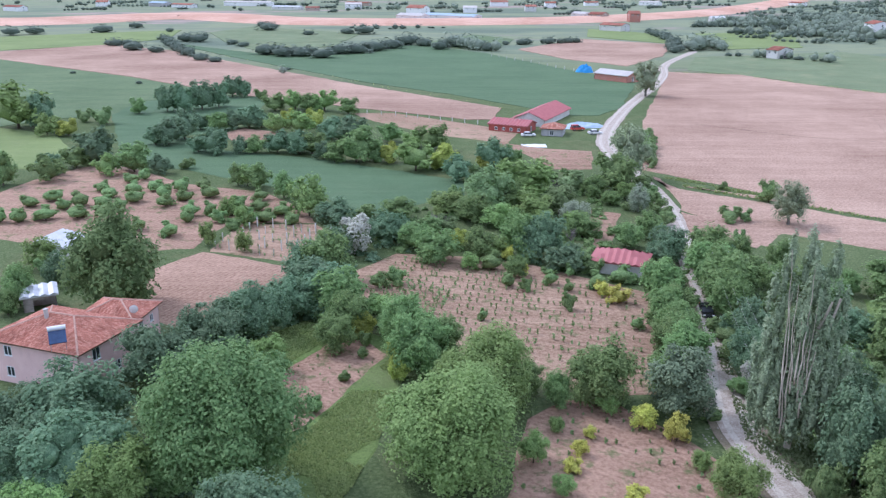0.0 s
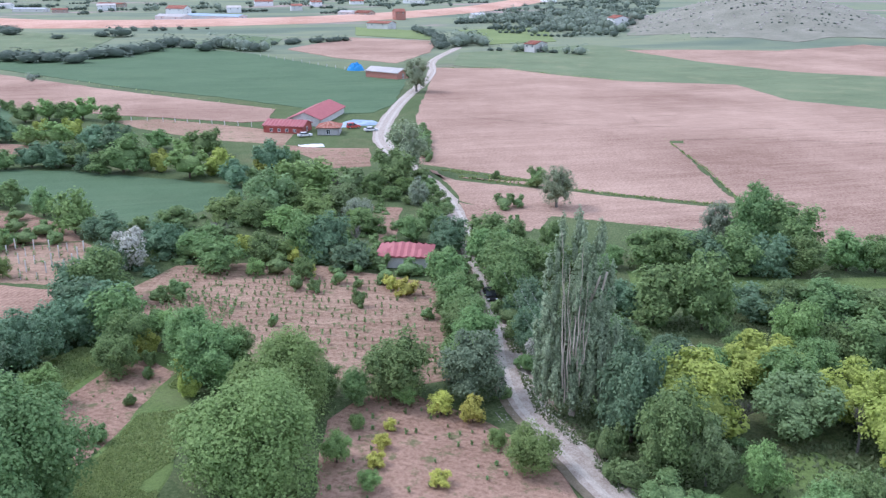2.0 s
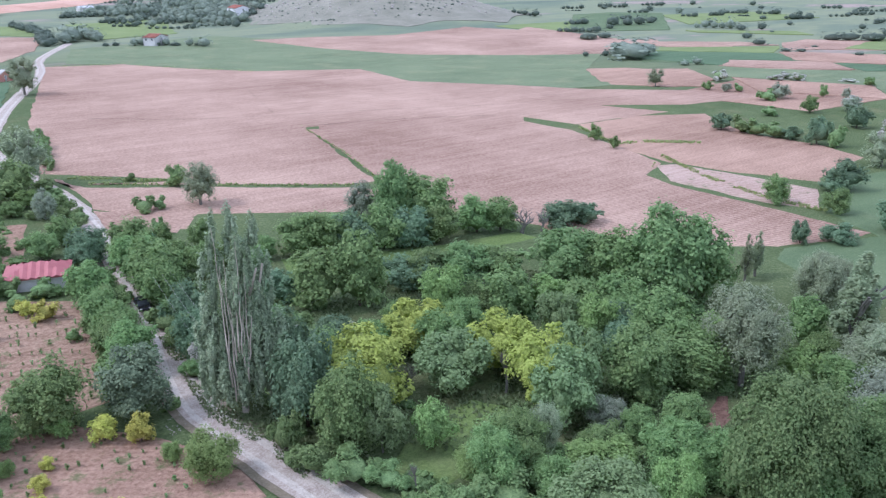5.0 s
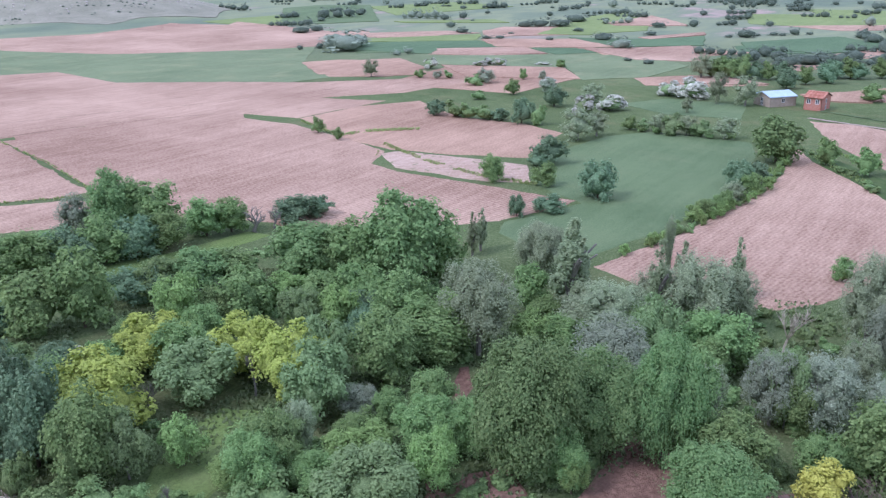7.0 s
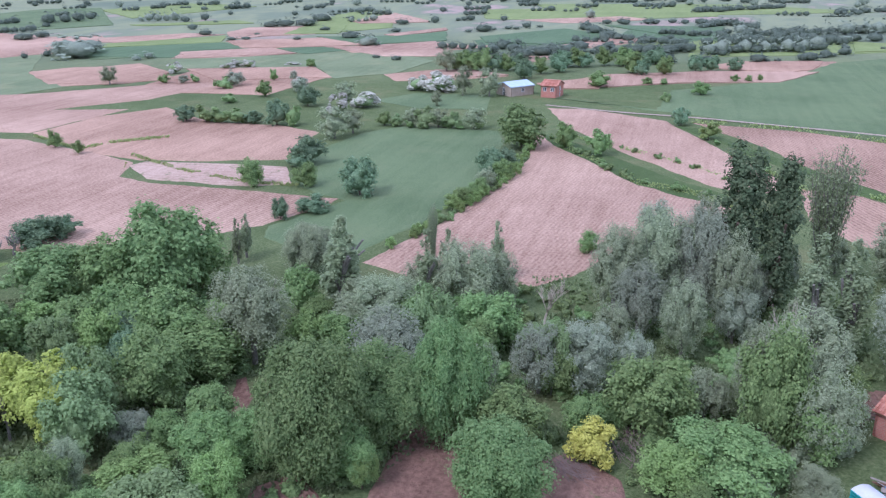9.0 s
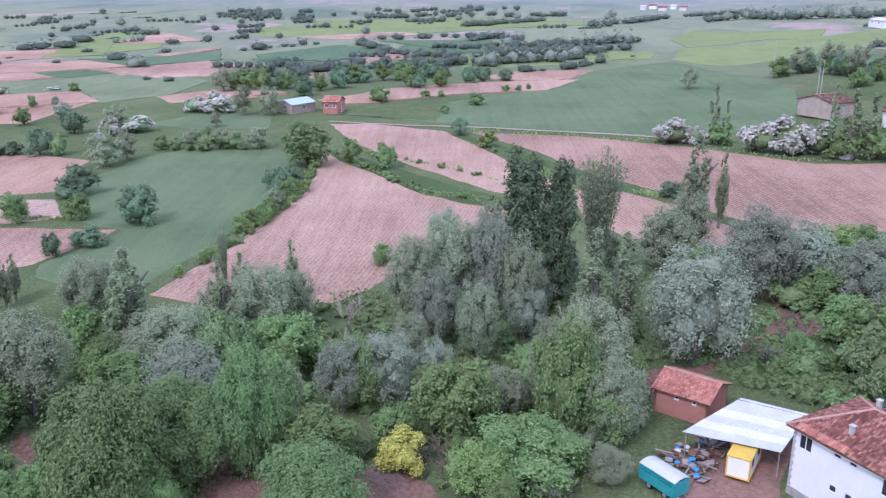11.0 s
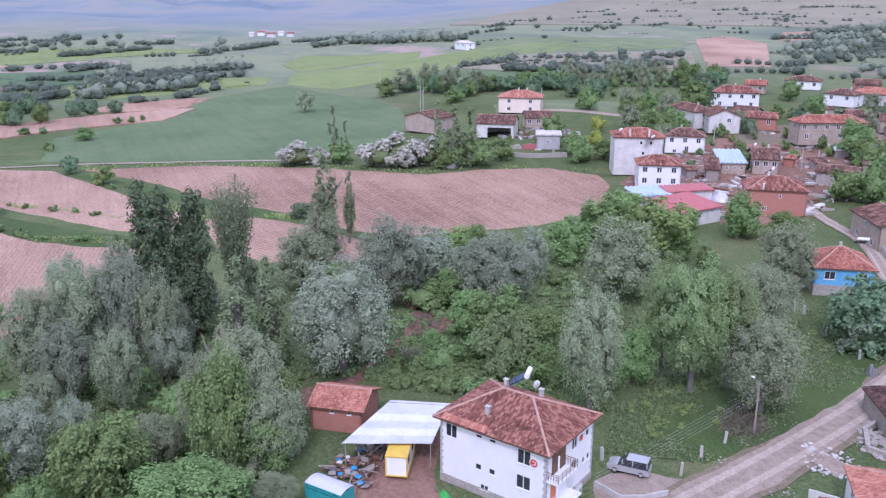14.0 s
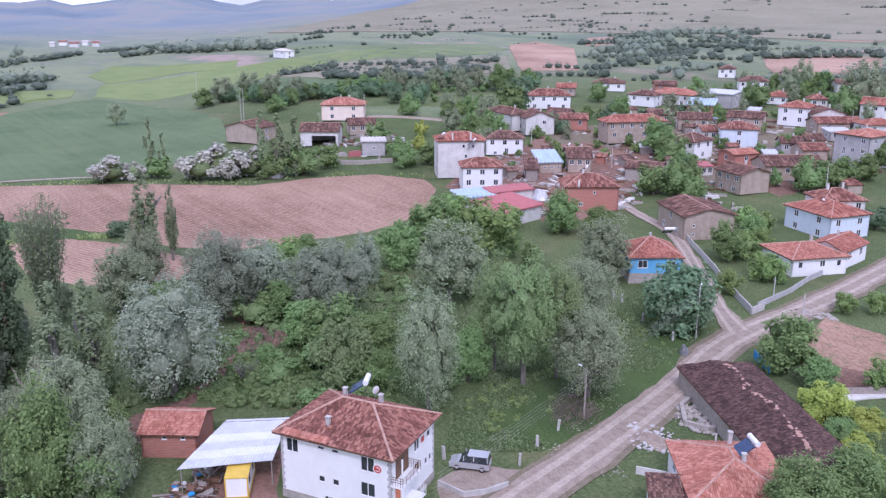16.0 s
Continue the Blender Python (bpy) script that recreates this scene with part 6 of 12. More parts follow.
def white_house_details(x, y, yaw, w, d, he):
    """Balconies, corner quoins, wall badges and porch steps of the white house."""
    m = pose(x, y, 0, 0, 0, yaw)
    root = empty("house_balcony", "balcony with dark wooden rail and orange door", "balcony")
    for z, proj, length in ((4.35, 1.3, 0.40 * w), (1.55, 1.6, 0.46 * w)):
        bm = bmesh.new()
        box(bm, -w / 2 - 0.02, -w / 2 + length, -d / 2 - proj, -d / 2, z - 0.18, z, 0.02)
        part("slab", bm, M["white"], root)
        for a, b, c, e in ((-w / 2, -w / 2 + length, -d / 2 - proj, -d / 2 - proj), (-w / 2 + length, -w / 2 + length, -d / 2 - proj, -d / 2), (-w / 2, -w / 2, -d / 2 - proj, -d / 2)):
            for zz in (0.45, 0.7, 0.95):
                g = bmesh.new()
                tube(g, (a, c, z + zz), (b, e, z + zz), 0.03, 0.03, 4)
                part("rail", g, M["wood"] if z > 3 else M["frame"], root)
            for k in range(6):
                g = bmesh.new()
                tube(g, (a + (b - a) * k / 5, c + (e - c) * k / 5, z), (a + (b - a) * k / 5, c + (e - c) * k / 5, z + 0.95), 0.025, 0.025, 4)
                part("baluster", g, M["wood"] if z > 3 else M["frame"], root)
    # flat brown panel on the wall, its dark colour standing in for a shaded recess
    bm = bmesh.new()
    box(bm, -w / 2 + 1.0, -w / 2 + 3.6, -d / 2 - 0.05, -d / 2 - 0.02, 4.4, 6.6)
    part("dark_recess", bm, M["wood"], root, "brown wooden panel standing in for the shaded balcony recess")
    bm = bmesh.new()
    box(bm, -w / 2 + 0.9, -w / 2 + 1.9, -d / 2 - 0.06, -d / 2 - 0.02, 1.6, 3.6, 0.01)
    part("balcony_door", bm, M["orange"], root, "orange front door")
    bm = bmesh.new()
    tube(bm, (-w / 2 + 0.12, -d / 2 - 1.2, 0), (-w / 2 + 0.12, -d / 2 - 1.2, he), 0.09, 0.09, 8)
    part("column", bm, M["white"], root)
    root.matrix_basis = m
    badge = empty("wall_badge", "round red wall badge with white ring", "badge")
    bm = bmesh.new()
    tube(bm, (-w / 2 - 0.01, -d / 2 + 1.35, 5.75), (-w / 2 - 0.05, -d / 2 + 1.35, 5.75), 0.50, 0.50, 24)
    part("ring", bm, M["frame"], badge)
    bm = bmesh.new()
    tube(bm, (-w / 2 - 0.05, -d / 2 + 1.35, 5.75), (-w / 2 - 0.07, -d / 2 + 1.35, 5.75), 0.40, 0.40, 24)
    part("disc", bm, M["red"], badge)
    bm = bmesh.new()
    for k in range(14):
        a0, a1 = radians(40 + k * 20), radians(60 + k * 20)
        tube(bm, (-w / 2 - 0.075, -d / 2 + 1.35 + 0.2 * math.cos(a0), 5.75 + 0.2 * math.sin(a0)), (-w / 2 - 0.075, -d / 2 + 1.35 + 0.2 * math.cos(a1), 5.75 + 0.2 * math.sin(a1)), 0.04, 0.04, 4)
    part("crescent", bm, M["frame"], badge)
    badge.matrix_basis = m
    sign = empty("wall_flag", "small square red wall plaque", "badge")
    bm = bmesh.new()
    box(bm, w * 0.22 - 0.3, w * 0.22 + 0.3, -d / 2 - 0.04, -d / 2 - 0.01, 5.6, 6.2)
    part("plaque", bm, M["red"], sign)
    sign.matrix_basis = m
    stones = empty("corner_quoins", "grey quoins up the corners of a white house", "quoin")
    for cx, cy in ((-w / 2, d / 2), (-w / 2, -d / 2), (w / 2, -d / 2)):
        for k in range(16):
            s = 0.34 if k % 2 else 0.22
            g = bmesh.new()
            ex, ey = (1 if cx < 0 else -1), (1 if cy < 0 else -1)
            box(g, min(cx - ex * 0.03, cx + ex * s), max(cx - ex * 0.03, cx + ex * s), min(cy - ey * 0.03, cy + ey * (0.56 - s)), max(cy - ey * 0.03, cy + ey * (0.56 - s)), 0.95 + k * 0.38, 0.95 + k * 0.38 + 0.34, 0.01)
            part("quoin", g, M["greywall"], stones)
    stones.matrix_basis = m
    patch = empty("tile_patch", "row of newer orange tiles along the eave", "roof tiles")
    V, F = [], []
    X, Y = w / 2 + 0.6, d / 2 + 0.6
    up = Vector((X * 0.95, 0, 2.5)).normalized()
    for k in range(22):
        for r in range(2):
            a = Vector((-X, Y - 1.0 - k * 0.24, he)) + up * (0.02 + r * 0.4)
            i = len(V)
            for s, h in ((0.0, 0.13), (0.42, 0.09)):
                for q in range(4):
                    V.append(a + Vector((0, -0.24 * q / 3, 0)) + up * s + Vector((-0.35, 0, 0.93)) * (h + 0.05 * math.sin(math.pi * q / 3)))
            for q in range(3):
                F.append((i + q, i + q + 1, i + 5 + q, i + 4 + q))
            F.append((i + 3, i + 2, i + 1, i))
    t = obj("tiles", V, F, M["tile_orange"], patch)
    t["kind"] = "stuff"
    patch.matrix_basis = m



def clutter(label, count, seed, *pts):
    """Yard litter of a village: boards, blocks, buckets and low heaps, too many to count."""
    rng, V, F, S = random.Random(seed), [], [], []
    lo = [min(p[k] for p in pts) for k in (0, 1)]
    hi = [max(p[k] for p in pts) for k in (0, 1)]
    done = tries = 0
    while done < count and tries < count * 8:
        tries += 1
        x, y = rng.uniform(lo[0], hi[0]), rng.uniform(lo[1], hi[1])
        inside, j = False, len(pts) - 1
        for i in range(len(pts)):
            (xi, yi), (xj, yj) = pts[i], pts[j]
            if (yi > y) != (yj > y) and x < (xj - xi) * (y - yi) / (yj - yi) + xi:
                inside = not inside
            j = i
        if not inside or noise.noise((x * 0.06, y * 0.06, seed)) < -0.1:
            continue
        done += 1
        a, long_, wide, tall = rng.uniform(0, math.tau), rng.uniform(0.4, 2.6), rng.uniform(0.25, 0.9), rng.uniform(0.15, 0.9)
        c, s, g, o = math.cos(a), math.sin(a), land(x, y), len(V)
        for z in (-0.05, tall):
            for ux, uy in ((-1, -1), (1, -1), (1, 1), (-1, 1)):
                px_, py_ = ux * long_ * rng.uniform(0.7, 1.0), uy * wide * rng.uniform(0.6, 1.0)
                V.append((x + px_ * c - py_ * s, y + px_ * s + py_ * c, g + z * rng.uniform(0.8, 1.1)))
        F += [tuple(o + q for q in f) for f in ((0, 1, 2, 3), (4, 5, 6, 7), (0, 1, 5, 4), (1, 2, 6, 5), (2, 3, 7, 6), (3, 0, 4, 7))]
        S += [rng.choices(range(6), (5, 3, 3, 2, 1, 1))[0]] * 6
    return tagged(obj("yard_litter", V, F, [M[k] for k in ("plank", "stone", "wood", "concrete", "tile_brown", "offwhite")], None, "", S), label, "litter", kind="stuff")

CLEAR.extend(((69.1, 20.9, 5.5), (74.4, 25.0, 4.0), (65.5, 23.5, 4.0), (71.2, 6.6, 4.5), (65.2, 17.9, 4.0)))
# ---- village houses ----
house("white_house", "white three-storey house with old red tile roof and balcony", 68.56, -38.18, -60.1, 9.42, 12.32, 7.30, over=0.60, rh=2.5, wall='white', cover='tile_red', near=True, plinth=0.9, left=([(0.11, 0.75, 1.4, 1.5), (0.38, 1.75, 0.8, 0.42), (0.51, 1.75, 0.8, 0.42), (0.8, 0.65, 1.5, 1.6)], [(0.38, 1.0, 0.75, 0.7), (0.51, 1.0, 0.75, 0.7), (0.8, 0.75, 1.6, 1.5)], [(0.44, 1.75, 1.0, 0.6)]), front=([(0.58, 0.7, 1.1, 1.5), (0.86, 1.0, 0.7, 0.8)], [(0.15, 0.1, 0.95, 2.0), (0.58, 0.8, 1.1, 1.4), (0.8, 0.9, 0.6, 0.8), (0.9, 0.9, 0.6, 0.8)], []), right=(0, 0), chimneys=((1.9, 2.6, 2.6), (-3.2, 1.5, 1.9), (2.6, -1.2, 2.3)))
house("brick_shed", "small red brick shed with tiled gable roof", 87.83, -25.84, -127.0, 6.21, 5.80, 2.90, over=0.35, kind='gable', rh=1.35, wall='brick', cover='tile_orange', near=True, left=(), front=([(0.42, 2.1, 0.5, 0.4), (0.75, 2.1, 0.5, 0.4)],), right=(), category='shed')
house("village_house", "tall pale house with red roof and two chimneys", 190.98, -140.60, -118.6, 13.05, 8.70, 10.19, over=0.40, rh=2.0, wall='offwhite', cover='tile_rust', front=([(0.55, 0.8, 0.8, 1), (0.75, 0.8, 0.8, 1)], [(0.6, 0.8, 0.8, 1)], 0), left=(1, 1, 1), chimneys=((-2.4, -4.2, 2.2), (2.6, -4.2, 2.2)), group='village houses')
house("village_house", "white two-storey house with balcony and brown tile roof", 176.36, -137.00, -121.6, 10.66, 8.20, 6.20, over=0.40, rh=2.0, wall='white', cover='tile_red', front=(3, 3), left=(2, 2), chimneys=((0, 0, 2.6),), group='village houses')
house("village_house", "white two-storey house with dark tile roof", 203.91, -167.29, -125.8, 11.36, 8.20, 5.02, over=0.40, rh=1.9, wall='white', cover='tile_brown', front=(3, [(0.25, 0.6, 1, 1), (0.55, 0.1, 1.1, 2), (0.85, 0.6, 1, 1)]), chimneys=((-1, 1, 2.6),), group='village houses')
house("village_house", "white house with a row of windows and dark roof", 230.09, -190.13, 176.1, 16.20, 8.20, 5.40, over=0.40, rh=1.8, wall='offwhite', cover='tile_brown', left=(5, 3), front=(1, 1), group='village houses')
house("village_house", "whitewashed gable-fronted village house", 218.86, -193.33, -117.8, 9.92, 11.20, 5.40, over=0.40, kind='gabley', rh=2.2, wall='offwhite', cover='tile_brown', left=(3, 2), front=([(0.65, 0.9, 1.3, 1.2)], 1), group='village houses')
house("village_house", "white two-storey house with hipped red roof", 246.92, -223.89, -127.4, 16.18, 9.20, 4.87, over=0.40, rh=2.2, wall='white', cover='tile_red', front=(4, 3), chimneys=((0, 2, 2.9),), group='village houses')
house("barn", "dark-roofed tan barn among houses", 221.92, -206.89, -152.5, 7.66, 8.20, 4.20, over=0.40, kind='gable', rh=1.8, wall='tan', cover='tile_brown', front=(1,), category='barn')
house("barn", "dark-roofed brick barn with open front", 214.96, -206.48, -132.4, 10.00, 7.20, 3.80, over=0.40, kind='gable', rh=1.6, wall='brick', cover='tile_red', front=(2,), category='barn')
house("village_house", "long tan plastered house with rust-red roof", 190.78, -209.84, -111.8, 20.27, 7.14, 6.64, over=0.50, kind='hip', rh=2.0, wall='tan', cover='tile_rust', front=(6, 4), left=(1, 0), chimneys=((0, 1.5, 2.9), (-6, 1, 2.6)), group='village houses')
house("shed", "shed with pale blue sheet roof", 180.42, -164.01, -116.0, 6.58, 8.20, 3.00, over=0.40, kind='shed', rh=2.2, wall='tan', cover='sheet_blue', front=([(0.25, 1.0, 0.7, 0.7), (0.55, 1.0, 0.7, 0.7), (0.85, 1.0, 0.7, 0.7)],), category='shed')
house("village_house", "low house with weathered brown tile roof", 176.78, -172.42, -126.8, 6.63, 11.20, 4.00, over=0.40, kind='gable', rh=2.2, wall='tan', cover='tile_brown', front=(3,), group='village houses')
house("shed", "small plank shed with brown tiles", 176.27, -154.37, -125.7, 3.34, 7.20, 3.20, over=0.40, kind='shed', rh=1.8, wall='plank', cover='tile_brown', front=(), category='shed')
house("village_house", "red brick house with patched red roof", 146.87, -147.49, -125.2, 12.77, 10.20, 5.66, over=0.40, rh=2.4, wall='brick', cover='tile_red', front=([(0.55, 1, 0.6, 0.9)], [(0.3, 0.8, 1, 1)]), left=(1, 1), chimneys=((-3.2, -5.2, 1.6), (-1.5, 0, 3.3)), group='village houses')
house("long_shed", "white walled shed with magenta-red sheet roof", 147.44, -122.36, -81.2, 13.53, 9.20, 3.40, over=0.40, kind='shed', rh=1.4, wall='offwhite', cover='sheet_red', front=([(0.3, 1.6, 0.7, 0.5), (0.55, 1.6, 0.7, 0.5), (0.8, 1.6, 0.7, 0.5)],), left=(), category='shed')
house("open_shed", "open shed with red sheet roof", 162.06, -135.00, -97.2, 11.81, 4.20, 2.80, over=0.40, kind='shed', rh=0.6, wall='offwhite', cover='sheet_red', front=(), category='shed')
house("lean_to", "low lean-to with pale blue sheets", 163.73, -125.00, -99.7, 8.79, 6.20, 2.60, over=0.40, kind='shed', rh=0.8, wall='greywall', cover='sheet_blue', front=(), category='shed')
house("stone_barn", "low stone barn with dark tiles", 157.20, -179.26, -148.6, 9.67, 7.20, 3.40, over=0.40, kind='gable', rh=1.5, wall='stone', cover='tile_brown', front=(1,), category='barn')
house("stone_tower", "short stubby stone tower ruin", 154.03, -185.54, -140.8, 2.69, 3.70, 5.20, over=0.15, kind='shed', rh=0.3, wall='stone', cover='tile_brown', front=([(0.5, 0.6, 0.8, 0.8)],), category='ruin')
house("village_house", "white far house among trees", 259.52, -269.52, -141.0, 13.21, 8.20, 3.27, over=0.40, rh=1.7, wall='white', cover='tile_brown', front=(3,), group='village houses')
house("village_house", "white far house with orange roof", 221.56, -267.11, -163.3, 16.66, 8.20, 3.87, over=0.40, rh=2, wall='offwhite', cover='tile_orange', front=(3, 2), group='village houses')
house("brick_barn", "brick barn with blue sheet roof", 201.82, -258.09, -148.5, 9.42, 9.20, 4.00, over=0.40, kind='shed', rh=1.6, wall='brick', cover='sheet_blue', front=(1,), category='barn')
house("hay_shed", "tall open grey shed", 206.39, -274.91, -165.2, 11.75, 8.20, 5.20, over=0.40, kind='shed', rh=0.9, wall='greywall', cover='sheet_grey', front=(), category='shed')
house("village_house", "small white two-storey house on the slope", 263.19, -353.36, -148.2, 7.44, 7.20, 4.10, over=0.40, rh=1.7, wall='white', cover='tile_brown', front=(2, 1), group='village houses')
house("village_house", "low white house on the slope", 223.48, -318.25, -138.5, 11.93, 8.20, 3.60, over=0.40, rh=1.9, wall='white', cover='tile_brown', front=(4,), group='village houses')
house("village_house", "white house with rust roof behind trees", 196.29, -296.23, -149.0, 7.83, 8.20, 2.97, over=0.40, rh=2, wall='white', cover='tile_rust', front=(2,), group='village houses')
house("village_house", "white gabled house with rust-red roof", 156.86, -295.88, -162.9, 9.90, 8.20, 5.12, over=0.40, kind='gable', rh=2.2, wall='white', cover='tile_rust', front=(3,), group='village houses')
house("old_house", "tan old house with brown roof", 189.33, -238.39, -135.2, 10.93, 8.20, 3.80, over=0.40, kind='gable', rh=1.8, wall='tan', cover='tile_brown', front=(2,), group='village houses')
house("old_house", "tan old house with brown roof", 175.39, -247.99, -152.5, 11.50, 8.20, 5.00, over=0.40, kind='gable', rh=1.8, wall='tan', cover='tile_brown', front=(3, 1), group='village houses')
house("village_house", "white two-storey house with dark hipped roof", 165.62, -208.67, -87.3, 9.10, 8.19, 5.35, over=0.50, rh=2.0, wall='white', cover='tile_brown', left=(3, 3), front=(2, 1), group='village houses')
house("village_house", "white house with lower blue-grey storey", 165.85, -230.85, -138.9, 11.15, 9.20, 5.62, over=0.40, kind='hip', rh=2.0, wall='paleblue', cover='tile_red', left=(4, 2), front=(1, 1), chimneys=((0, 0, 2.8),), group='village houses')
house("village_house", "large white house with orange-red roof", 170.74, -269.05, -160.1, 9.61, 10.20, 6.19, over=0.40, kind='hip', rh=2.0, wall='white', cover='tile_rust', left=(3, 2), front=(2, 2), group='village houses')
house("old_house", "old whitewashed house with dark gable roof", 162.73, -272.58, -125.9, 11.12, 8.20, 4.60, over=0.40, kind='gabley', rh=2, wall='offwhite', cover='tile_brown', left=(2, 1), front=(1,), group='village houses')
house("apartment_house", "grey three-storey apartment house with red bands", 127.79, -236.20, -93.2, 12.00, 10.58, 9.22, over=0.50, kind='hip', rh=1.4, wall='greywall', cover='tile_orange', left=([(0.3, 0.8, 1.0, 1.3), (0.82, 0.8, 1.1, 1.3)], [(0.3, 0.1, 1.0, 2.0), (0.55, 0.8, 1.1, 1.3), (0.82, 0.8, 1.1, 1.3)], [(0.3, 0.1, 1, 2.0), (0.82, 0.8, 1.1, 1.3)]), front=(2, 2, 2), group='village houses')
house("brick_house", "unplastered orange brick house", 149.36, -208.99, -104.1, 8.19, 7.20, 4.40, over=0.40, kind='gable', rh=1, wall='brick', cover='tile_orange', front=(1,), group='village houses')
house("old_house", "long low house with dark brown tiles", 134.24, -210.13, -119.9, 16.16, 9.20, 4.00, over=0.40, kind='gable', rh=2.2, wall='tan', cover='tile_brown', front=(4,), group='village houses')
house("old_house", "low house with red tile roof", 140.11, -229.46, -122.7, 7.39, 8.20, 4.00, over=0.40, kind='gable', rh=1.6, wall='tan', cover='tile_red', front=(1,), group='village houses')
house("timber_house", "derelict timber-framed house with sagging dark roof", 133.97, -190.20, -102.6, 9.46, 9.53, 5.10, over=0.50, kind='gabley', rh=1.6, wall='tan', cover='tile_brown', left=(3, 2), front=(), group='village houses')
house("tan_barn", "large tan mud-plastered barn with dark tiles", 116.43, -149.91, -116.6, 11.30, 13.73, 5.14, over=0.50, kind='gabley', rh=1.6, wall='tan', cover='tile_brown', left=(1, 2), front=([(0.2, 0.3, 0.6, 0.7)], [(0.2, 1.2, 0.6, 0.7)]), category='barn')
house("village_house", "pale blue-white two-storey house with hipped red roof", 100.14, -173.77, -104.6, 10.70, 13.24, 4.90, over=0.50, rh=2.2, wall='paleblue', cover='tile_rust', left=(2, 2), front=([(0.2, 0.7, 1.3, 1.5), (0.75, 0.7, 1.3, 1.4)], 2), group='village houses')
house("village_house", "house with red roof behind a pale blue one", 101.69, -179.00, -120.6, 9.69, 8.20, 6.60, over=0.40, rh=2.0, wall='offwhite', cover='tile_red', front=(3, 2), chimneys=((-2, 0, 3), (2, 1, 3)), group='village houses')
house("village_house", "low white house with orange tile roof", 87.19, -145.18, -113.1, 11.30, 9.97, 3.40, over=0.50, kind='hip', rh=1.7, wall='white', cover='tile_orange', near=True, left=(1,), front=([(0.15, 1, 0.9, 1.1), (0.55, 1, 1.1, 1.2), (0.85, 1, 0.9, 1.1)],), group='village houses')
house("brick_annex", "brick and white annex with orange tiles", 86.13, -154.54, -82.5, 10.27, 7.20, 3.40, over=0.40, kind='gable', rh=1.6, wall='white', cover='tile_rust', front=(2,), near=True, group='village houses')
house("blue_house", "bright blue house with red tile roof", 100.40, -117.28, -124.6, 9.30, 9.20, 4.83, over=0.40, rh=2.6, wall='bluewall', cover='tile_rust', near=True, plinth=1.9, front=([(0.25, 0.8, 1.7, 1.4), (0.8, 0.8, 1.5, 1.4)],), left=(1,), chimneys=((0, 0.5, 3.2),), group='village houses')
house("pink_house", "cream two-storey house with orange-red hipped roof", 275.64, -150.93, -123.3, 15.24, 11.20, 5.40, over=0.40, rh=2.2, wall='cream', cover='tile_orange', front=(2, 2), left=(2, 2), chimneys=((-1, 1, 2.9), (2, 1, 2.9)), category='house')
house("old_barn", "old tan barn with brown tile gable", 272.08, -113.31, -150.7, 12.94, 10.20, 4.97, over=0.40, kind='gabley', rh=2.0, wall='tan', cover='tile_brown', front=(), category='barn')
house("white_barn", "white barn with wide open dark bays", 247.75, -127.18, -125.0, 12.26, 10.20, 4.58, over=0.40, kind='gable', rh=2.2, wall='offwhite', cover='tile_brown', wide_door=True, category='barn')
house("old_house", "tan house with weathered brown roof", 252.07, -144.36, -113.0, 8.83, 8.20, 3.29, over=0.40, kind='gable', rh=1.8, wall='tan', cover='tile_brown', front=(3,), category='house')
house("concrete_hut", "grey concrete hut with flat roof", 224.86, -132.96, -118.9, 7.04, 5.20, 4.39, over=0.40, kind='shed', rh=0.5, wall='greywall', cover='sheet_pale', front=([(0.5, 0.3, 0.9, 0.9)],), category='hut')
house("wayside_hut", "tiny pale stone hut among poplars", 217.75, -97.67, -130.1, 2.88, 2.30, 2.22, over=0.15, kind='gabley', rh=0.6, wall='offwhite', cover='tile_brown', front=(), category='hut')
house("far_house", "small white far-off farmhouse", 544.29, -253.28, -177.5, 16.37, 7.20, 4.50, over=0.40, rh=1.5, wall='white', cover='sheet_pale', front=(2,))
house("farm_shed", "farm shed with pale blue sheet roof", 299.46, 58.99, -38.8, 10.28, 8.20, 3.20, over=0.40, kind='gable', rh=1.4, wall='tan', cover='sheet_blue', front=(1,), category='shed')
house("farmhouse", "red brick farmhouse with orange roof", 298.55, 45.68, -99.5, 5.50, 8.20, 4.00, over=0.40, kind='gable', rh=1.6, wall='brick', cover='tile_orange', front=(2,))
house("old_house", "low mud-walled village building with rust-red tile roof", 261.56, -247.12, -136.8, 7.64, 7.20, 3.20, over=0.40, kind='gable', rh=1.7, wall='tan', cover='tile_rust', front=(2,), left=(1,), group='village houses', category='house')
house("old_house", "low white village building with dark tile roof", 226.85, -255.62, -159.0, 10.94, 8.20, 4.20, over=0.40, kind='hip', rh=1.7, wall='white', cover='tile_brown', front=(2,), left=(1,), group='village houses', category='house')
house("shed", "low brick village building with dark tile roof", 241.77, -283.97, -129.8, 8.81, 7.20, 3.00, over=0.40, kind='gable', rh=1.7, wall='brick', cover='tile_brown', front=(2,), left=(1,), group='village sheds', category='shed')
house("old_house", "low whitewashed village building with old red tile roof", 178.56, -293.26, -134.4, 5.94, 7.20, 4.60, over=0.40, kind='hip', rh=1.7, wall='offwhite', cover='tile_red', front=(2,), left=(1,), group='village houses', category='house')
house("shed", "low mud-walled village building with dark tile roof", 174.43, -317.90, -155.2, 6.09, 7.20, 3.00, over=0.40, kind='gable', rh=1.7, wall='tan', cover='tile_brown', front=(2,), left=(1,), group='village sheds', category='shed')
house("old_house", "low mud-walled village building with old red tile roof", 155.49, -267.02, -122.2, 14.84, 8.20, 3.60, over=0.40, kind='gable', rh=1.7, wall='tan', cover='tile_red', front=(2,), left=(1,), group='village houses', category='house')
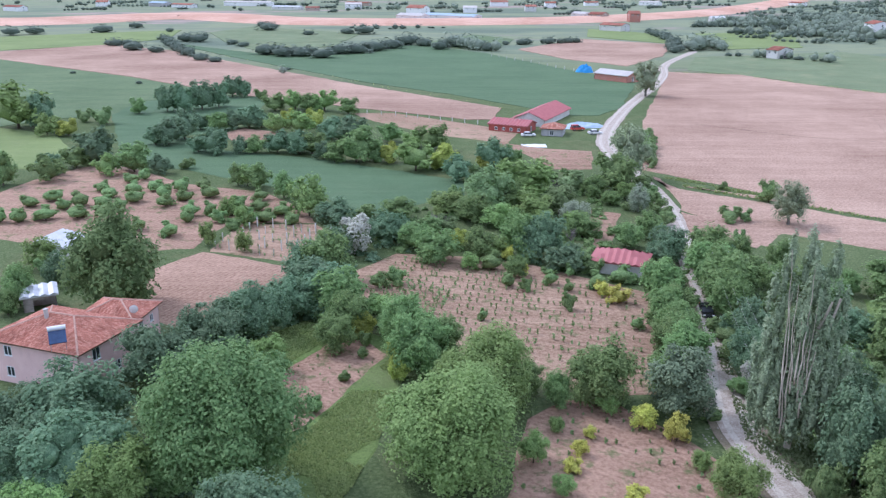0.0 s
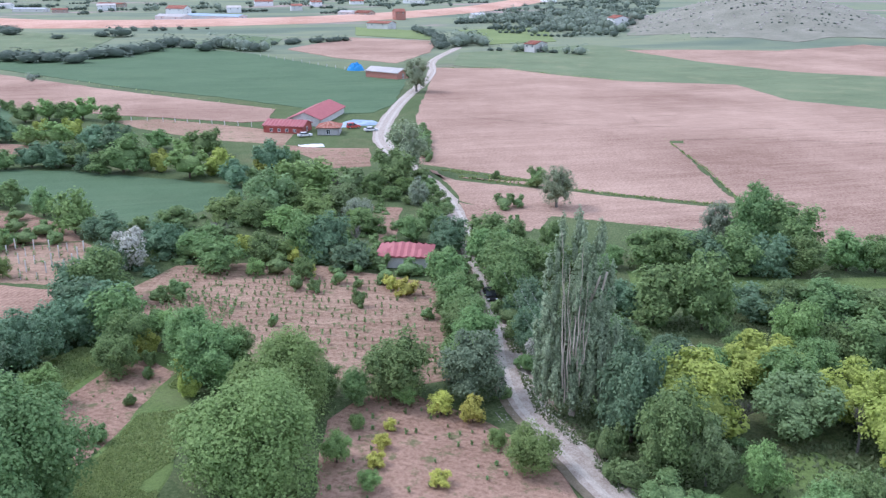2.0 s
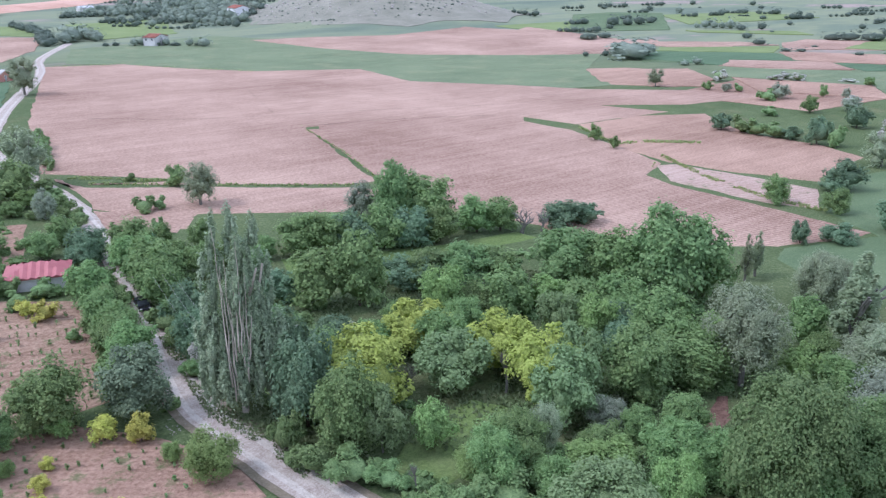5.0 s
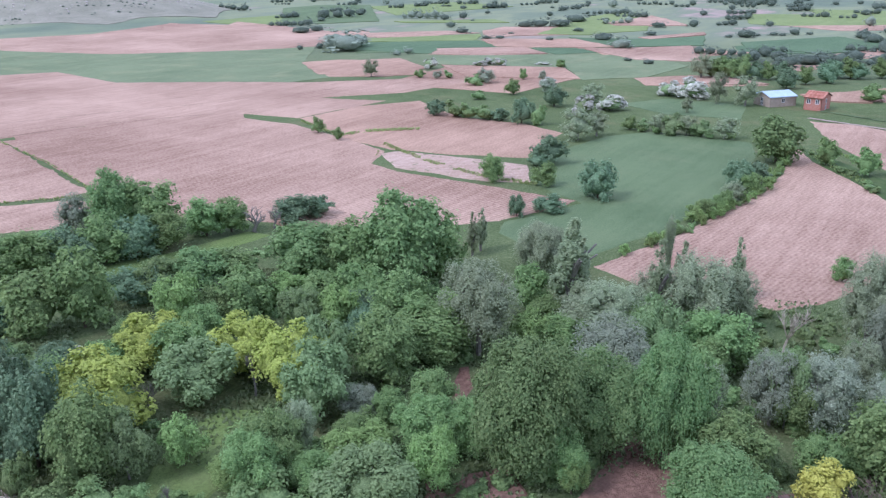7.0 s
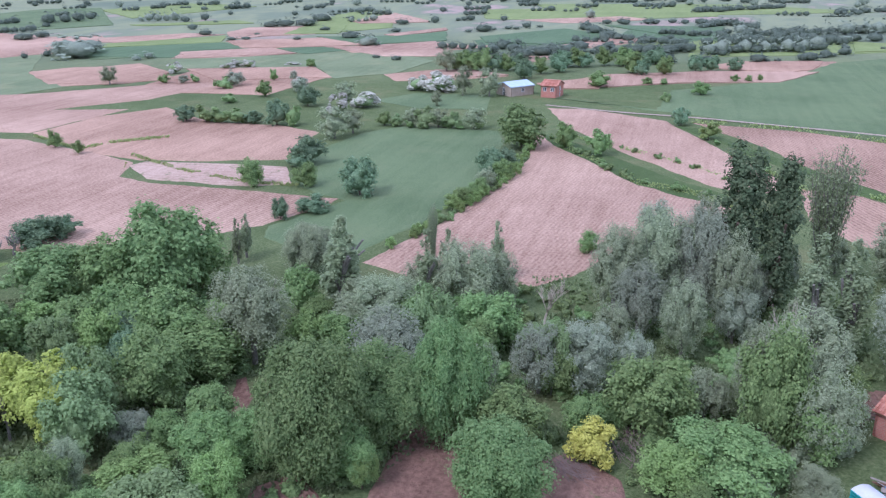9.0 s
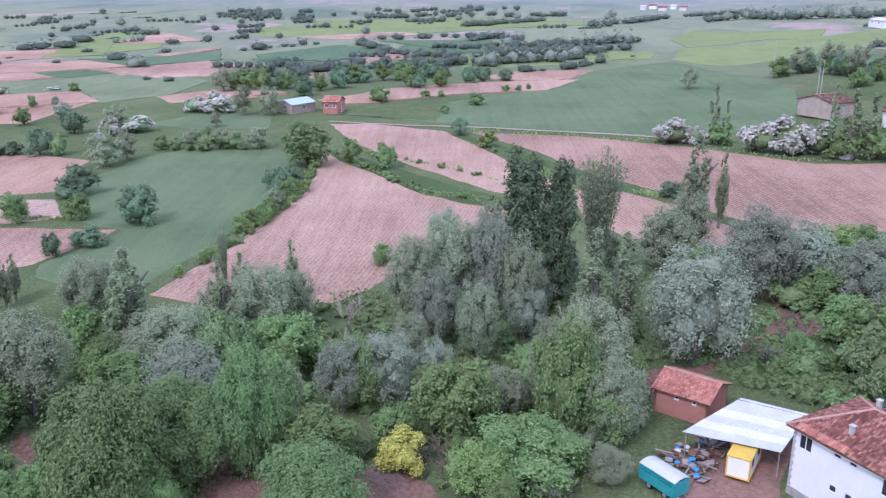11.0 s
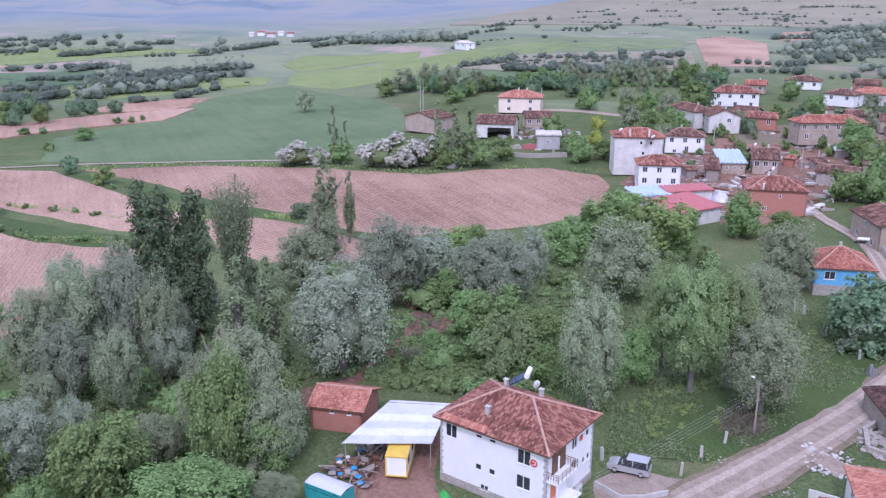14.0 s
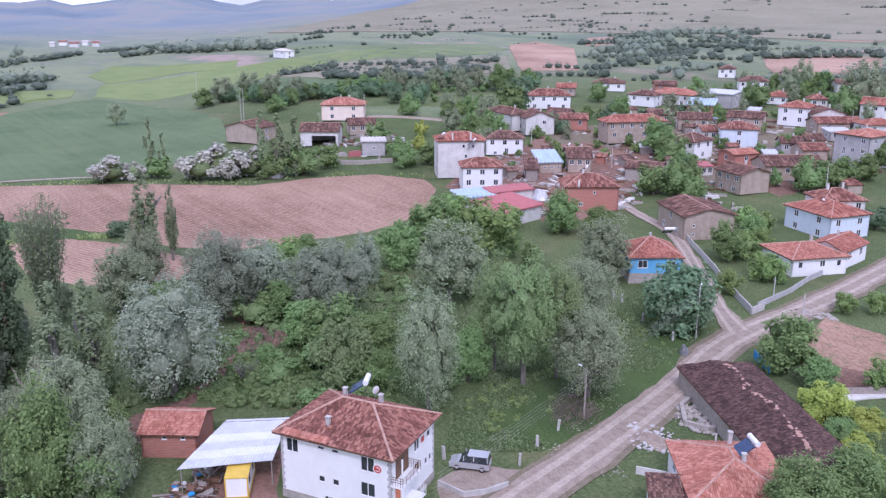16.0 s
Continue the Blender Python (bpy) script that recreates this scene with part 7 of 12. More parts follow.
house("shed", "low grey village building with pale sheet roof", 149.39, -259.07, -122.8, 7.13, 5.20, 3.00, over=0.40, kind='shed', rh=0.6, wall='greywall', cover='sheet_grey', front=(2,), left=(1,), group='village sheds', category='shed')
house("old_house", "low whitewashed village building with rust-red tile roof", 142.77, -269.53, -122.8, 10.33, 8.20, 4.60, over=0.40, kind='hip', rh=1.7, wall='offwhite', cover='tile_rust', front=(2,), left=(1,), group='village houses', category='house')
house("old_house", "low grey village building with dark tile roof", 149.83, -234.30, -132.1, 6.16, 6.20, 3.40, over=0.40, kind='gable', rh=1.7, wall='greywall', cover='tile_brown', front=(2,), left=(1,), group='village houses', category='house')
house("old_house", "low mud-walled village building with dark tile roof", 148.05, -242.63, -120.5, 5.91, 6.20, 3.20, over=0.40, kind='gable', rh=1.7, wall='tan', cover='tile_brown', front=(2,), left=(1,), group='village houses', category='house')
house("shed", "low mud-walled village building with dark tile roof", 203.24, -236.50, -124.3, 7.86, 7.20, 3.00, over=0.40, kind='gable', rh=1.7, wall='tan', cover='tile_brown', front=(2,), left=(1,), group='village sheds', category='shed')
house("old_house", "low whitewashed village building with old red tile roof", 176.53, -228.70, -114.8, 4.81, 6.20, 3.20, over=0.40, kind='gable', rh=1.7, wall='offwhite', cover='tile_red', front=(2,), left=(1,), group='village houses', category='house')
house("shed", "low mud-walled village building with blue sheet roof", 189.18, -246.43, -121.2, 4.15, 4.20, 2.60, over=0.40, kind='shed', rh=0.6, wall='tan', cover='sheet_blue', front=(2,), left=(1,), group='village sheds', category='shed')
house("shed", "low whitewashed village building with red sheet roof", 150.67, -195.67, -112.5, 3.65, 4.20, 2.60, over=0.40, kind='shed', rh=0.6, wall='offwhite', cover='sheet_red', front=(2,), left=(1,), group='village sheds', category='shed')
house("old_house", "low white village building with rust-red tile roof", 222.90, -351.34, -144.5, 7.48, 7.20, 3.60, over=0.40, kind='hip', rh=1.7, wall='white', cover='tile_rust', front=(2,), left=(1,), group='village houses', category='house')
house("old_house", "low whitewashed village building with dark tile roof", 195.64, -339.83, -131.8, 7.96, 7.20, 3.40, over=0.40, kind='gable', rh=1.7, wall='offwhite', cover='tile_brown', front=(2,), left=(1,), group='village houses', category='house')
# ---- bottom road houses ----
house("orange_house", "house with bright orange tile roof beside the road", 45.29, -67.16, -128.2, 9.62, 11.20, 3.3, kind="hip", rh=2.0, wall="white", cover="tile_orange", near=True, front=(2,), left=(2,), over=0.4, chimneys=((0.8, 3.6, 2.5), (0.9, -1.0, 2.6)))
barn = house("ruined_barn", "long collapsing barn with dark weathered tile roof", 52.05, -81.97, -119.7, 9.60, 26.34, 2.70, over=0.30, kind='gabley', rh=2.2, wall='stone', cover='tile_dark', near=True, left=(), front=(), category='barn')
collapse(barn, 4.80, 26.34, 2.70, 2.2, 0.9)
house("side_annex", "low annex with dark brown tiles", 46.81, -59.65, -132.1, 3.12, 4.40, 2.50, over=0.30, kind='shed', rh=0.9, wall='white', cover='tile_brown', near=True, front=(), category='shed')
# ---- pink house ----
house("pink_farmhouse", "pink house with orange tile roof and solar heater", -47.05, 98.04, 70.2, 10.35, 13.40, 5.60, over=0.60, rh=2.0, wall='pinkwall', cover='tile_orange', near=True, left=([(0.2, 0.8, 1.2, 1.3), (0.85, 0.8, 1.3, 1.2)], [(0.2, 0.8, 1.2, 1.3)]), front=([(0.28, 0.7, 1.3, 1.6), (0.8, 0.8, 1.2, 1.3)], [(0.6, 0.8, 1.2, 1.2)]), chimneys=((-1, 1.5, 2.9),), category='house')
house("pink_house_wing", "pink side wing with orange tile roof and open porch", -42.57, 104.31, 81.7, 6.87, 7.50, 5.60, over=0.50, kind='hip', rh=1.5, wall='pinkwall', cover='tile_orange', near=True, front=([(0.3, 0.2, 1.0, 2.0), (0.7, 0.9, 0.9, 1.0)], 1), left=(), category='house')
house("white_hut", "small hut with pale sheet roof", -67.22, 144.21, -28.7, 7.16, 5.20, 2.60, over=0.40, kind='shed', rh=0.8, wall='offwhite', cover='sheet_grey', front=(1,), category='hut')
house("log_store", "open wooden lean-to log store", -60.12, 119.01, 25.9, 4.51, 2.70, 2.40, over=0.40, kind='shed', rh=0.7, wall='plank', cover='sheet_grey', front=(), wide_door=True, category='shed')
house("red_roof_hut", "low hut with bright red sheet roof beside the road", 30.00, 136.80, -20.3, 8.60, 6.20, 2.10, over=0.45, kind='hip', rh=1.5, wall='offwhite', cover='sheet_red', front=([(0.7, 0.9, 0.9, 0.9)],), category='hut')
house("farm_barn", "long farm barn with red roof and white band", 21.91, 270.20, -26.6, 12.73, 8.20, 2.20, over=0.40, kind='gable', rh=1.4, wall='redwall', cover='sheet_red', front=([(0.2, 1, 1, 1), (0.4, 1, 1, 1), (0.6, 1, 1, 1), (0.8, 1, 1, 1)],), category='barn')
house("farm_barn", "large white farm barn with red gable roof", 33.76, 290.35, 65.5, 27.97, 10.62, 2.20, over=0.50, kind='gable', rh=2.4, wall='offwhite', cover='sheet_red', front=([(0.3, 0.2, 2.4, 2.2)],), left=([(0.5, 0.2, 2.4, 2.2)],), category='barn')
house("farm_hut", "small hut with orange hipped roof", 34.08, 263.12, -14.7, 6.62, 7.20, 2.20, over=0.40, kind='hip', rh=1.4, wall='greywall', cover='tile_orange', front=(1,), category='hut')
house("long_shed", "long low shed with pale roof and brick ends", 79.75, 399.98, -50.8, 19.21, 8.20, 3.00, over=0.40, kind='gable', rh=1.8, wall='brick', cover='sheet_pale', front=(), category='shed')
house("far_building", "far-off low building beyond the new road", -30.39, 880.17, -39.7, 32.94, 13.20, 6.00, over=0.40, kind='gable', rh=2.0999999999999996, wall='offwhite', cover='sheet_pale', front=(2,), group='far buildings')
house("far_building", "far-off low building beyond the new road", 9.34, 902.70, -41.5, 66.13, 13.20, 5.00, over=0.40, kind='gable', rh=1.75, wall='offwhite', cover='sheet_blue', front=(2,), group='far buildings')
house("far_building", "far-off low building beyond the new road", -28.20, 987.72, -36.8, 23.19, 13.20, 9.00, over=0.40, kind='gable', rh=3.15, wall='white', cover='tile_orange', front=(2,), group='far buildings')
house("far_building", "far-off low building beyond the new road", -278.80, 1274.81, -15.4, 72.93, 13.20, 5.00, over=0.40, kind='gable', rh=1.75, wall='white', cover='sheet_pale', front=(2,), group='far buildings')
house("far_building", "far-off low building beyond the new road", 144.48, 744.75, -43.4, 21.37, 13.20, 5.00, over=0.40, kind='gable', rh=1.75, wall='offwhite', cover='tile_orange', front=(2,), group='far buildings')
house("far_building", "far-off low building beyond the new road", 189.41, 881.50, 2.1, 10.44, 13.20, 8.00, over=0.40, kind='gable', rh=2.8, wall='brick', cover='tile_rust', front=(2,), group='far buildings')
house("far_building", "far-off low building beyond the new road", -477.14, 1246.63, 2.9, 16.21, 13.20, 6.00, over=0.40, kind='gable', rh=2.0999999999999996, wall='white', cover='tile_orange', front=(2,), group='far buildings')
house("far_building", "far-off low building beyond the new road", -396.49, 1245.18, -35.9, 34.60, 13.20, 5.00, over=0.40, kind='gable', rh=1.75, wall='greywall', cover='sheet_blue', front=(2,), group='far buildings')
house("far_building", "far-off low building beyond the new road", 160.31, 915.86, -41.4, 16.73, 13.20, 6.00, over=0.40, kind='gable', rh=2.0999999999999996, wall='tan', cover='tile_rust', front=(2,), group='far buildings')
house("far_building", "far-off low building beyond the new road", 147.78, 949.36, -42.7, 17.19, 13.20, 5.00, over=0.40, kind='gable', rh=1.75, wall='offwhite', cover='sheet_pale', front=(2,), group='far buildings')
house("far_building", "far-off low building beyond the new road", 32.17, 1075.70, 2.4, 16.23, 13.20, 6.00, over=0.40, kind='gable', rh=2.0999999999999996, wall='white', cover='sheet_pale', front=(2,), group='far buildings')
house("far_building", "far-off low building beyond the new road", 79.51, 1274.70, 2.9, 25.07, 13.20, 6.00, over=0.40, kind='gable', rh=2.0999999999999996, wall='white', cover='tile_rust', front=(2,), group='far buildings')
house("far_building", "far-off low building beyond the new road", 108.90, 1113.41, 2.5, 13.34, 13.20, 6.00, over=0.40, kind='gable', rh=2.0999999999999996, wall='offwhite', cover='tile_orange', front=(2,), group='far buildings')
house("far_building", "far-off low building beyond the new road", 147.78, 1233.10, 2.8, 14.88, 13.20, 6.00, over=0.40, kind='gable', rh=2.0999999999999996, wall='white', cover='tile_rust', front=(2,), group='far buildings')
house("far_building", "far-off low building beyond the new road", 195.05, 507.70, -56.6, 7.94, 13.20, 5.00, over=0.40, kind='gable', rh=1.75, wall='offwhite', cover='tile_rust', front=(2,), group='far buildings')
house("far_building", "far-off low building beyond the new road", 334.12, 679.41, -96.8, 20.00, 13.20, 6.00, over=0.40, kind='gable', rh=2.0999999999999996, wall='white', cover='tile_rust', front=(2,), group='far buildings')
house("far_building", "far-off low building beyond the new road", -119.24, 1178.56, 2.7, 21.45, 13.20, 6.00, over=0.40, kind='gable', rh=2.0999999999999996, wall='white', cover='sheet_pale', front=(2,), group='far buildings')
house("far_house", "far-off low house among trees", -530.74, 1100.83, -29.5, 32.16, 11.20, 5.00, over=0.40, kind='gable', rh=2.0, wall='white', cover='tile_rust', front=(2,), group='far houses')
house("far_house", "far-off low house among trees", -353.37, 1211.41, -29.8, 37.36, 11.20, 4.00, over=0.40, kind='gable', rh=1.6, wall='white', cover='tile_orange', front=(2,), group='far houses')
house("far_house", "far-off low house among trees", -202.21, 1154.55, -22.8, 41.99, 11.20, 3.50, over=0.40, kind='gable', rh=1.4000000000000001, wall='offwhite', cover='sheet_grey', front=(2,), group='far houses')
house("far_house", "far-off low house among trees", -166.27, 1129.76, 2.4, 16.98, 11.20, 3.50, over=0.40, kind='gable', rh=1.4000000000000001, wall='tan', cover='tile_rust', front=(2,), group='far houses')
house("far_house", "far-off low house among trees", -123.01, 1287.38, -31.5, 39.82, 11.20, 4.00, over=0.40, kind='gable', rh=1.6, wall='tan', cover='tile_rust', front=(2,), group='far houses')
house("far_house", "far-off low house among trees", 215.88, 1301.90, 2.8, 19.96, 11.20, 4.50, over=0.40, kind='gable', rh=1.8, wall='white', cover='tile_rust', front=(2,), group='far houses')
house("far_house", "far-off low house among trees", 306.13, 1316.45, -43.4, 32.21, 11.20, 4.50, over=0.40, kind='gable', rh=1.8, wall='white', cover='sheet_pale', front=(2,), group='far houses')
house("far_house", "far-off low house among trees", 277.46, 897.90, 1.9, 13.59, 11.20, 3.50, over=0.40, kind='gable', rh=1.4000000000000001, wall='offwhite', cover='sheet_grey', front=(2,), group='far houses')
house("far_house", "far-off low house among trees", 524.71, 1316.72, -62.5, 25.01, 11.20, 4.00, over=0.40, kind='gable', rh=1.6, wall='white', cover='tile_rust', front=(2,), group='far houses')
house("far_house", "far-off low house among trees", 339.01, 690.12, -96.0, 22.75, 11.20, 4.00, over=0.40, kind='gable', rh=1.6, wall='white', cover='tile_rust', front=(2,), group='far houses')
house("far_house", "tiny far-off white house in the valley", 1034.9, -206.8, -111.6, 6.19, 8.20, 4.00, over=0.40, kind='gable', rh=1.4, wall='offwhite', cover='sheet_pale', front=(), left=(), group='far houses')
house("far_house", "tiny far-off white house in the valley", 1058.8, -222.9, -111.5, 8.19, 8.20, 4.00, over=0.40, kind='gable', rh=1.4, wall='white', cover='tile_rust', front=(), left=(), group='far houses')
house("far_house", "tiny far-off white house in the valley", 1013.1, -224.6, -111.8, 9.48, 8.20, 4.00, over=0.40, kind='gable', rh=1.4, wall='offwhite', cover='tile_rust', front=(), left=(), group='far houses')
house("far_house", "tiny far-off white house in the valley", 1050.1, -244.9, -111.6, 6.34, 8.20, 4.00, over=0.40, kind='gable', rh=1.4, wall='white', cover='sheet_pale', front=(), left=(), group='far houses')
house("far_house", "tiny far-off white house in the valley", 1018.2, -248.5, -111.7, 7.92, 8.20, 4.00, over=0.40, kind='gable', rh=1.4, wall='offwhite', cover='tile_rust', front=(), left=(), group='far houses')
# ---- roads ----
track("gravel_road", "pale gravel farm road between hedges", "gravel", 0.11, (5.3, 5.3, 4.9, 4.7, 4.5, 4.3, 3.4, 3.6, 4.2, 4.6, 4.8, 5.0, 5.2, 5.0), (35.6, 49.5), (35.4, 54.9), (34.8, 62.3), (32.9, 78.4), (32.8, 85.5), (34.5, 94.5), (37.3, 106.1), (40.4, 121.7), (42.9, 140.4), (46.1, 162.9), (48.0, 185.1), (46.6, 231.3), (50.0, 261.0), (68.3, 318.6), (102.7, 406.5), (120.1, 470.4), (157.3, 549.2))
track("road_shoulder", "bare earth shoulder of the gravel road", "dirt_edge", 0.075, (7.2, 7.2, 6.8, 6.6, 6.4, 6.2, 5.3, 5.5, 6.1), (35.6, 49.5), (35.4, 54.9), (34.8, 62.3), (32.9, 78.4), (32.8, 85.5), (34.5, 94.5), (37.3, 106.1), (40.4, 121.7), (42.9, 140.4), crown=0.0)
track("village_road", "rutted dirt road through the village edge", "dirt", 0.11, (5.6, 5.4, 5.2, 5.0, 5.0, 5.0, 4.8), (54.9, -41.3), (57.3, -50.9), (60.5, -64.5), (65.5, -82.9), (71.7, -102.6), (73.5, -125.7), (75.1, -140.1), (79.5, -172.1))
track("road_shoulder", "trodden earth and grass shoulder of the dirt road", "dirt_edge", 0.07, (6.8, 6.8, 6.8, 6.8, 6.8, 6.8, 6.8, 6.8), (54.9, -41.3), (57.3, -50.9), (60.5, -64.5), (65.5, -82.9), (71.7, -102.6), (73.5, -125.7), (75.1, -140.1), (79.5, -172.1), crown=0.0)
track("village_lane", "narrow dirt lane beside a garden wall", "dirt", 0.12, (5.0, 3.2, 3.0, 3.0, 3.0), (72.8, -106.9), (81.2, -113.1), (96.9, -127.0), (117.3, -143.9), (133.6, -151.2), (146.3, -156.7))
track("valley_road", "raw earth embankment of a new road", "bank", 0.6, (110.0, 110.0, 100.0, 90.0, 80.0, 70.0, 60.0), (-514.4, 851.3), (-396.2, 854.9), (-280.4, 966.3), (-124.0, 863.2), (64.1, 869.0), (211.4, 959.1), (363.4, 1129.7), (589.5, 1510.3), crown=3.2)
# ---- fields ----
field("orchard_field", "tilled reddish field planted with small orchard trees", "soil_e", 0.035, (-103.3, 179.2), (-98.7, 201.4), (-92.2, 215.9), (-82.5, 217.3), (-60.8, 197.7), (-40.5, 189.6), (-28.5, 174.2), (-25.3, 164.4), (-35.5, 164.3), (-43.1, 163.1), (-45.1, 147.8), (-52.8, 145.5), (-68.1, 147.7), (-82.9, 152.7), (-90.2, 154.5))
field("vineyard_field", "young vineyard rows with pale stakes", "soil_d", 0.050, (-42.3, 147.8), (-40.6, 164.3), (-25.3, 164.0), (-20.8, 156.7), (-23.0, 147.9), (-24.2, 139.1), (-42.0, 145.8))
field("garden_field", "bare tilled garden plot beside a hedge", "soil_c", 0.045, (-48.2, 128.7), (-49.4, 136.9), (-43.1, 146.2), (-24.7, 137.9), (-24.0, 132.3), (-32.5, 119.1), (-37.0, 111.6), (-40.9, 113.6))
field("vine_field", "tilled plot with rows of young vines", "soil_d", 0.050, (-14.9, 136.2), (-8.5, 145.4), (7.6, 143.2), (16.1, 138.7), (33.3, 125.3), (25.9, 91.5), (18.6, 91.5), (8.3, 97.5), (-1.8, 106.0), (-12.3, 120.3))
field("small_plot", "small tilled plot with saplings", "soil_e", 0.065, (-20.8, 96.7), (-16.8, 104.1), (-14.6, 108.5), (-10.7, 107.4), (-6.8, 102.6), (-11.1, 92.8), (-14.1, 85.1), (-16.4, 82.2), (-18.6, 88.3))
field("grass_strip", "mown green grass strip", "lawn", 0.045, (-27.8, 98.1), (-26.5, 107.4), (-19.9, 114.3), (-13.2, 112.3), (-6.5, 107.4), (-4.4, 97.1), (-5.9, 85.7), (-8.7, 72.4), (-11.1, 63.9), (-16.6, 63.8), (-18.4, 81.0), (-21.3, 92.8))
field("lower_field", "tilled slope with small yellow bushes", "soil_e", 0.065, (9.4, 86.0), (14.5, 90.7), (20.9, 89.8), (25.3, 83.3), (29.1, 75.7), (31.2, 69.0), (30.8, 64.0), (3.3, 63.9), (6.5, 73.6))
field("corn_field", "dark green corn field", "crop_dark", 0.070, (-118.0, 303.2), (-116.3, 330.8), (-100.0, 346.7), (-68.7, 343.8), (-66.4, 310.3), (-67.7, 264.7), (-78.6, 259.8), (-69.9, 240.5), (-34.2, 226.9), (4.9, 201.0), (5.2, 187.4), (-10.0, 174.3), (-16.9, 171.6), (-28.5, 187.1), (-40.2, 195.0), (-66.6, 212.8), (-83.5, 218.0), (-100.1, 259.6))
field("corn_field", "dark green corn field", "crop_dark", 0.075, (-198.7, 617.6), (-106.9, 525.2), (-77.4, 533.2), (-17.2, 597.3), (26.1, 535.1), (86.6, 389.3), (66.2, 318.6), (54.4, 298.8), (42.6, 298.7), (30.5, 318.1), (3.6, 351.3), (-37.2, 393.8), (-114.2, 497.4))
field("tilled_strip", "long strip of tilled pink soil", "soil_a", 0.085, (-296.0, 494.1), (-274.2, 540.9), (-227.2, 592.8), (-172.4, 550.8), (-35.9, 379.7), (21.9, 315.3), (16.4, 290.1), (8.8, 290.0), (-30.0, 314.7), (-83.7, 350.2), (-148.9, 411.8), (-250.0, 491.7))
field("corn_field", "green corn field", "crop", 0.085, (-291.0, 455.0), (-250.0, 491.7), (-147.3, 407.3), (-83.0, 346.9), (-101.1, 346.7), (-116.3, 330.8), (-115.7, 297.0), (-129.8, 290.9), (-142.7, 274.1), (-169.7, 258.9))
field("pasture", "light green pasture", "crop_light", 0.090, (-169.7, 258.9), (-142.2, 273.0), (-119.0, 261.3), (-104.4, 237.8), (-103.8, 212.5), (-112.3, 212.4), (-136.9, 205.9))
field("pasture", "light green pasture", "crop_light", 0.030, (-397.5, 661.5), (-334.4, 663.0), (-221.5, 743.5), (-204.0, 654.7), (-223.4, 592.9), (-278.1, 548.7), (-319.4, 528.6))
field("tilled_patch", "small tilled patch among trees", "soil_c", 0.040, (-68.5, 264.7), (-64.4, 273.8), (-44.3, 262.0), (-44.2, 250.9), (-62.2, 249.0))
field("fenced_plot", "brown fenced vineyard plot beside farm", "soil_d", 0.045, (-33.0, 304.1), (-17.0, 304.3), (15.7, 275.7), (24.0, 265.6), (19.1, 247.2), (-0.8, 260.5), (-23.6, 286.2))
field("farm_garden", "tilled farm garden", "soil_e", 0.045, (14.4, 251.5), (28.4, 241.4), (42.1, 236.7), (38.3, 213.6), (28.2, 213.5), (21.3, 234.9))
field("tilled_field", "tilled pink field beyond the corn", "soil_a", 0.050, (47.4, 563.3), (102.7, 650.6), (158.9, 601.0), (129.3, 518.8), (97.5, 461.4), (69.8, 500.6))
field("grass_field", "rough grass field", "pasture", 0.050, (-190.7, 716.5), (-169.5, 791.0), (-65.6, 706.4), (-73.6, 586.9), (-108.3, 532.6), (-153.2, 618.6))
field("corn_field", "green field beyond the hedge", "crop", 0.058, (-17.4, 606.8), (24.7, 695.9), (52.4, 649.5), (30.2, 546.8), (-1.7, 579.4))
field("pasture", "light green pasture", "crop_light", 0.065, (203.8, 713.2), (287.6, 728.7), (237.6, 579.9), (184.6, 566.0))
field("pasture", "light green pasture", "crop_light", 0.070, (125.6, 767.6), (177.6, 699.6), (159.4, 610.6), (110.5, 673.6))
field("big_field", "large bare tilled pink field", "soil_b", 0.075, (112.8, 435.0), (144.8, 423.2), (163.0, 386.4), (182.3, 358.7), (223.9, 334.7), (216.7, 287.2), (241.8, 251.3), (255.8, 226.0), (287.5, 196.1), (297.8, 169.7), (254.9, 178.3), (230.1, 196.5), (237.7, 172.9), (196.7, 176.9), (191.4, 205.9), (164.1, 217.3), (129.7, 225.0), (108.5, 157.2), (102.8, 157.8), (79.0, 177.1), (55.8, 195.9), (77.3, 184.3), (52.7, 210.5), (49.5, 213.7), (57.8, 243.3), (66.7, 287.2))
field("big_field", "large bare tilled pink field", "soil_a", 0.080, (128.4, 221.5), (161.1, 213.3), (187.8, 202.0), (189.1, 171.2), (177.4, 135.4), (173.6, 127.1), (161.3, 122.0), (158.1, 112.2), (158.2, 91.8), (157.5, 74.8), (157.2, 67.1), (150.3, 67.7), (136.2, 73.7), (125.2, 83.2), (117.3, 97.8), (106.1, 126.7), (105.4, 148.6), (110.2, 157.8))
field("tilled_strip", "narrow tilled strip below the big field", "soil_a", 0.085, (55.0, 193.4), (78.1, 175.2), (101.4, 155.7), (105.4, 148.6), (88.6, 140.6), (64.3, 158.4), (53.3, 169.0), (50.3, 174.7), (51.8, 187.7), (51.8, 204.9))
field("tilled_strip", "narrow tilled strip with bushes", "soil_a", 0.090, (49.9, 173.4), (66.2, 158.4), (57.3, 148.4), (47.5, 159.8))
field("tilled_strip", "narrow tilled strip with bushes", "soil_a", 0.035, (49.6, 167.4), (64.3, 155.9), (60.1, 149.1), (47.3, 157.7))
field("tilled_field", "curved tilled pink field", "soil_c", 0.035, (196.7, 176.9), (224.5, 174.6), (244.1, 163.7), (225.5, 136.7), (226.0, 115.0), (219.3, 98.5), (189.2, 93.9), (186.0, 92.2), (178.6, 112.1), (175.7, 126.9), (178.7, 144.1))
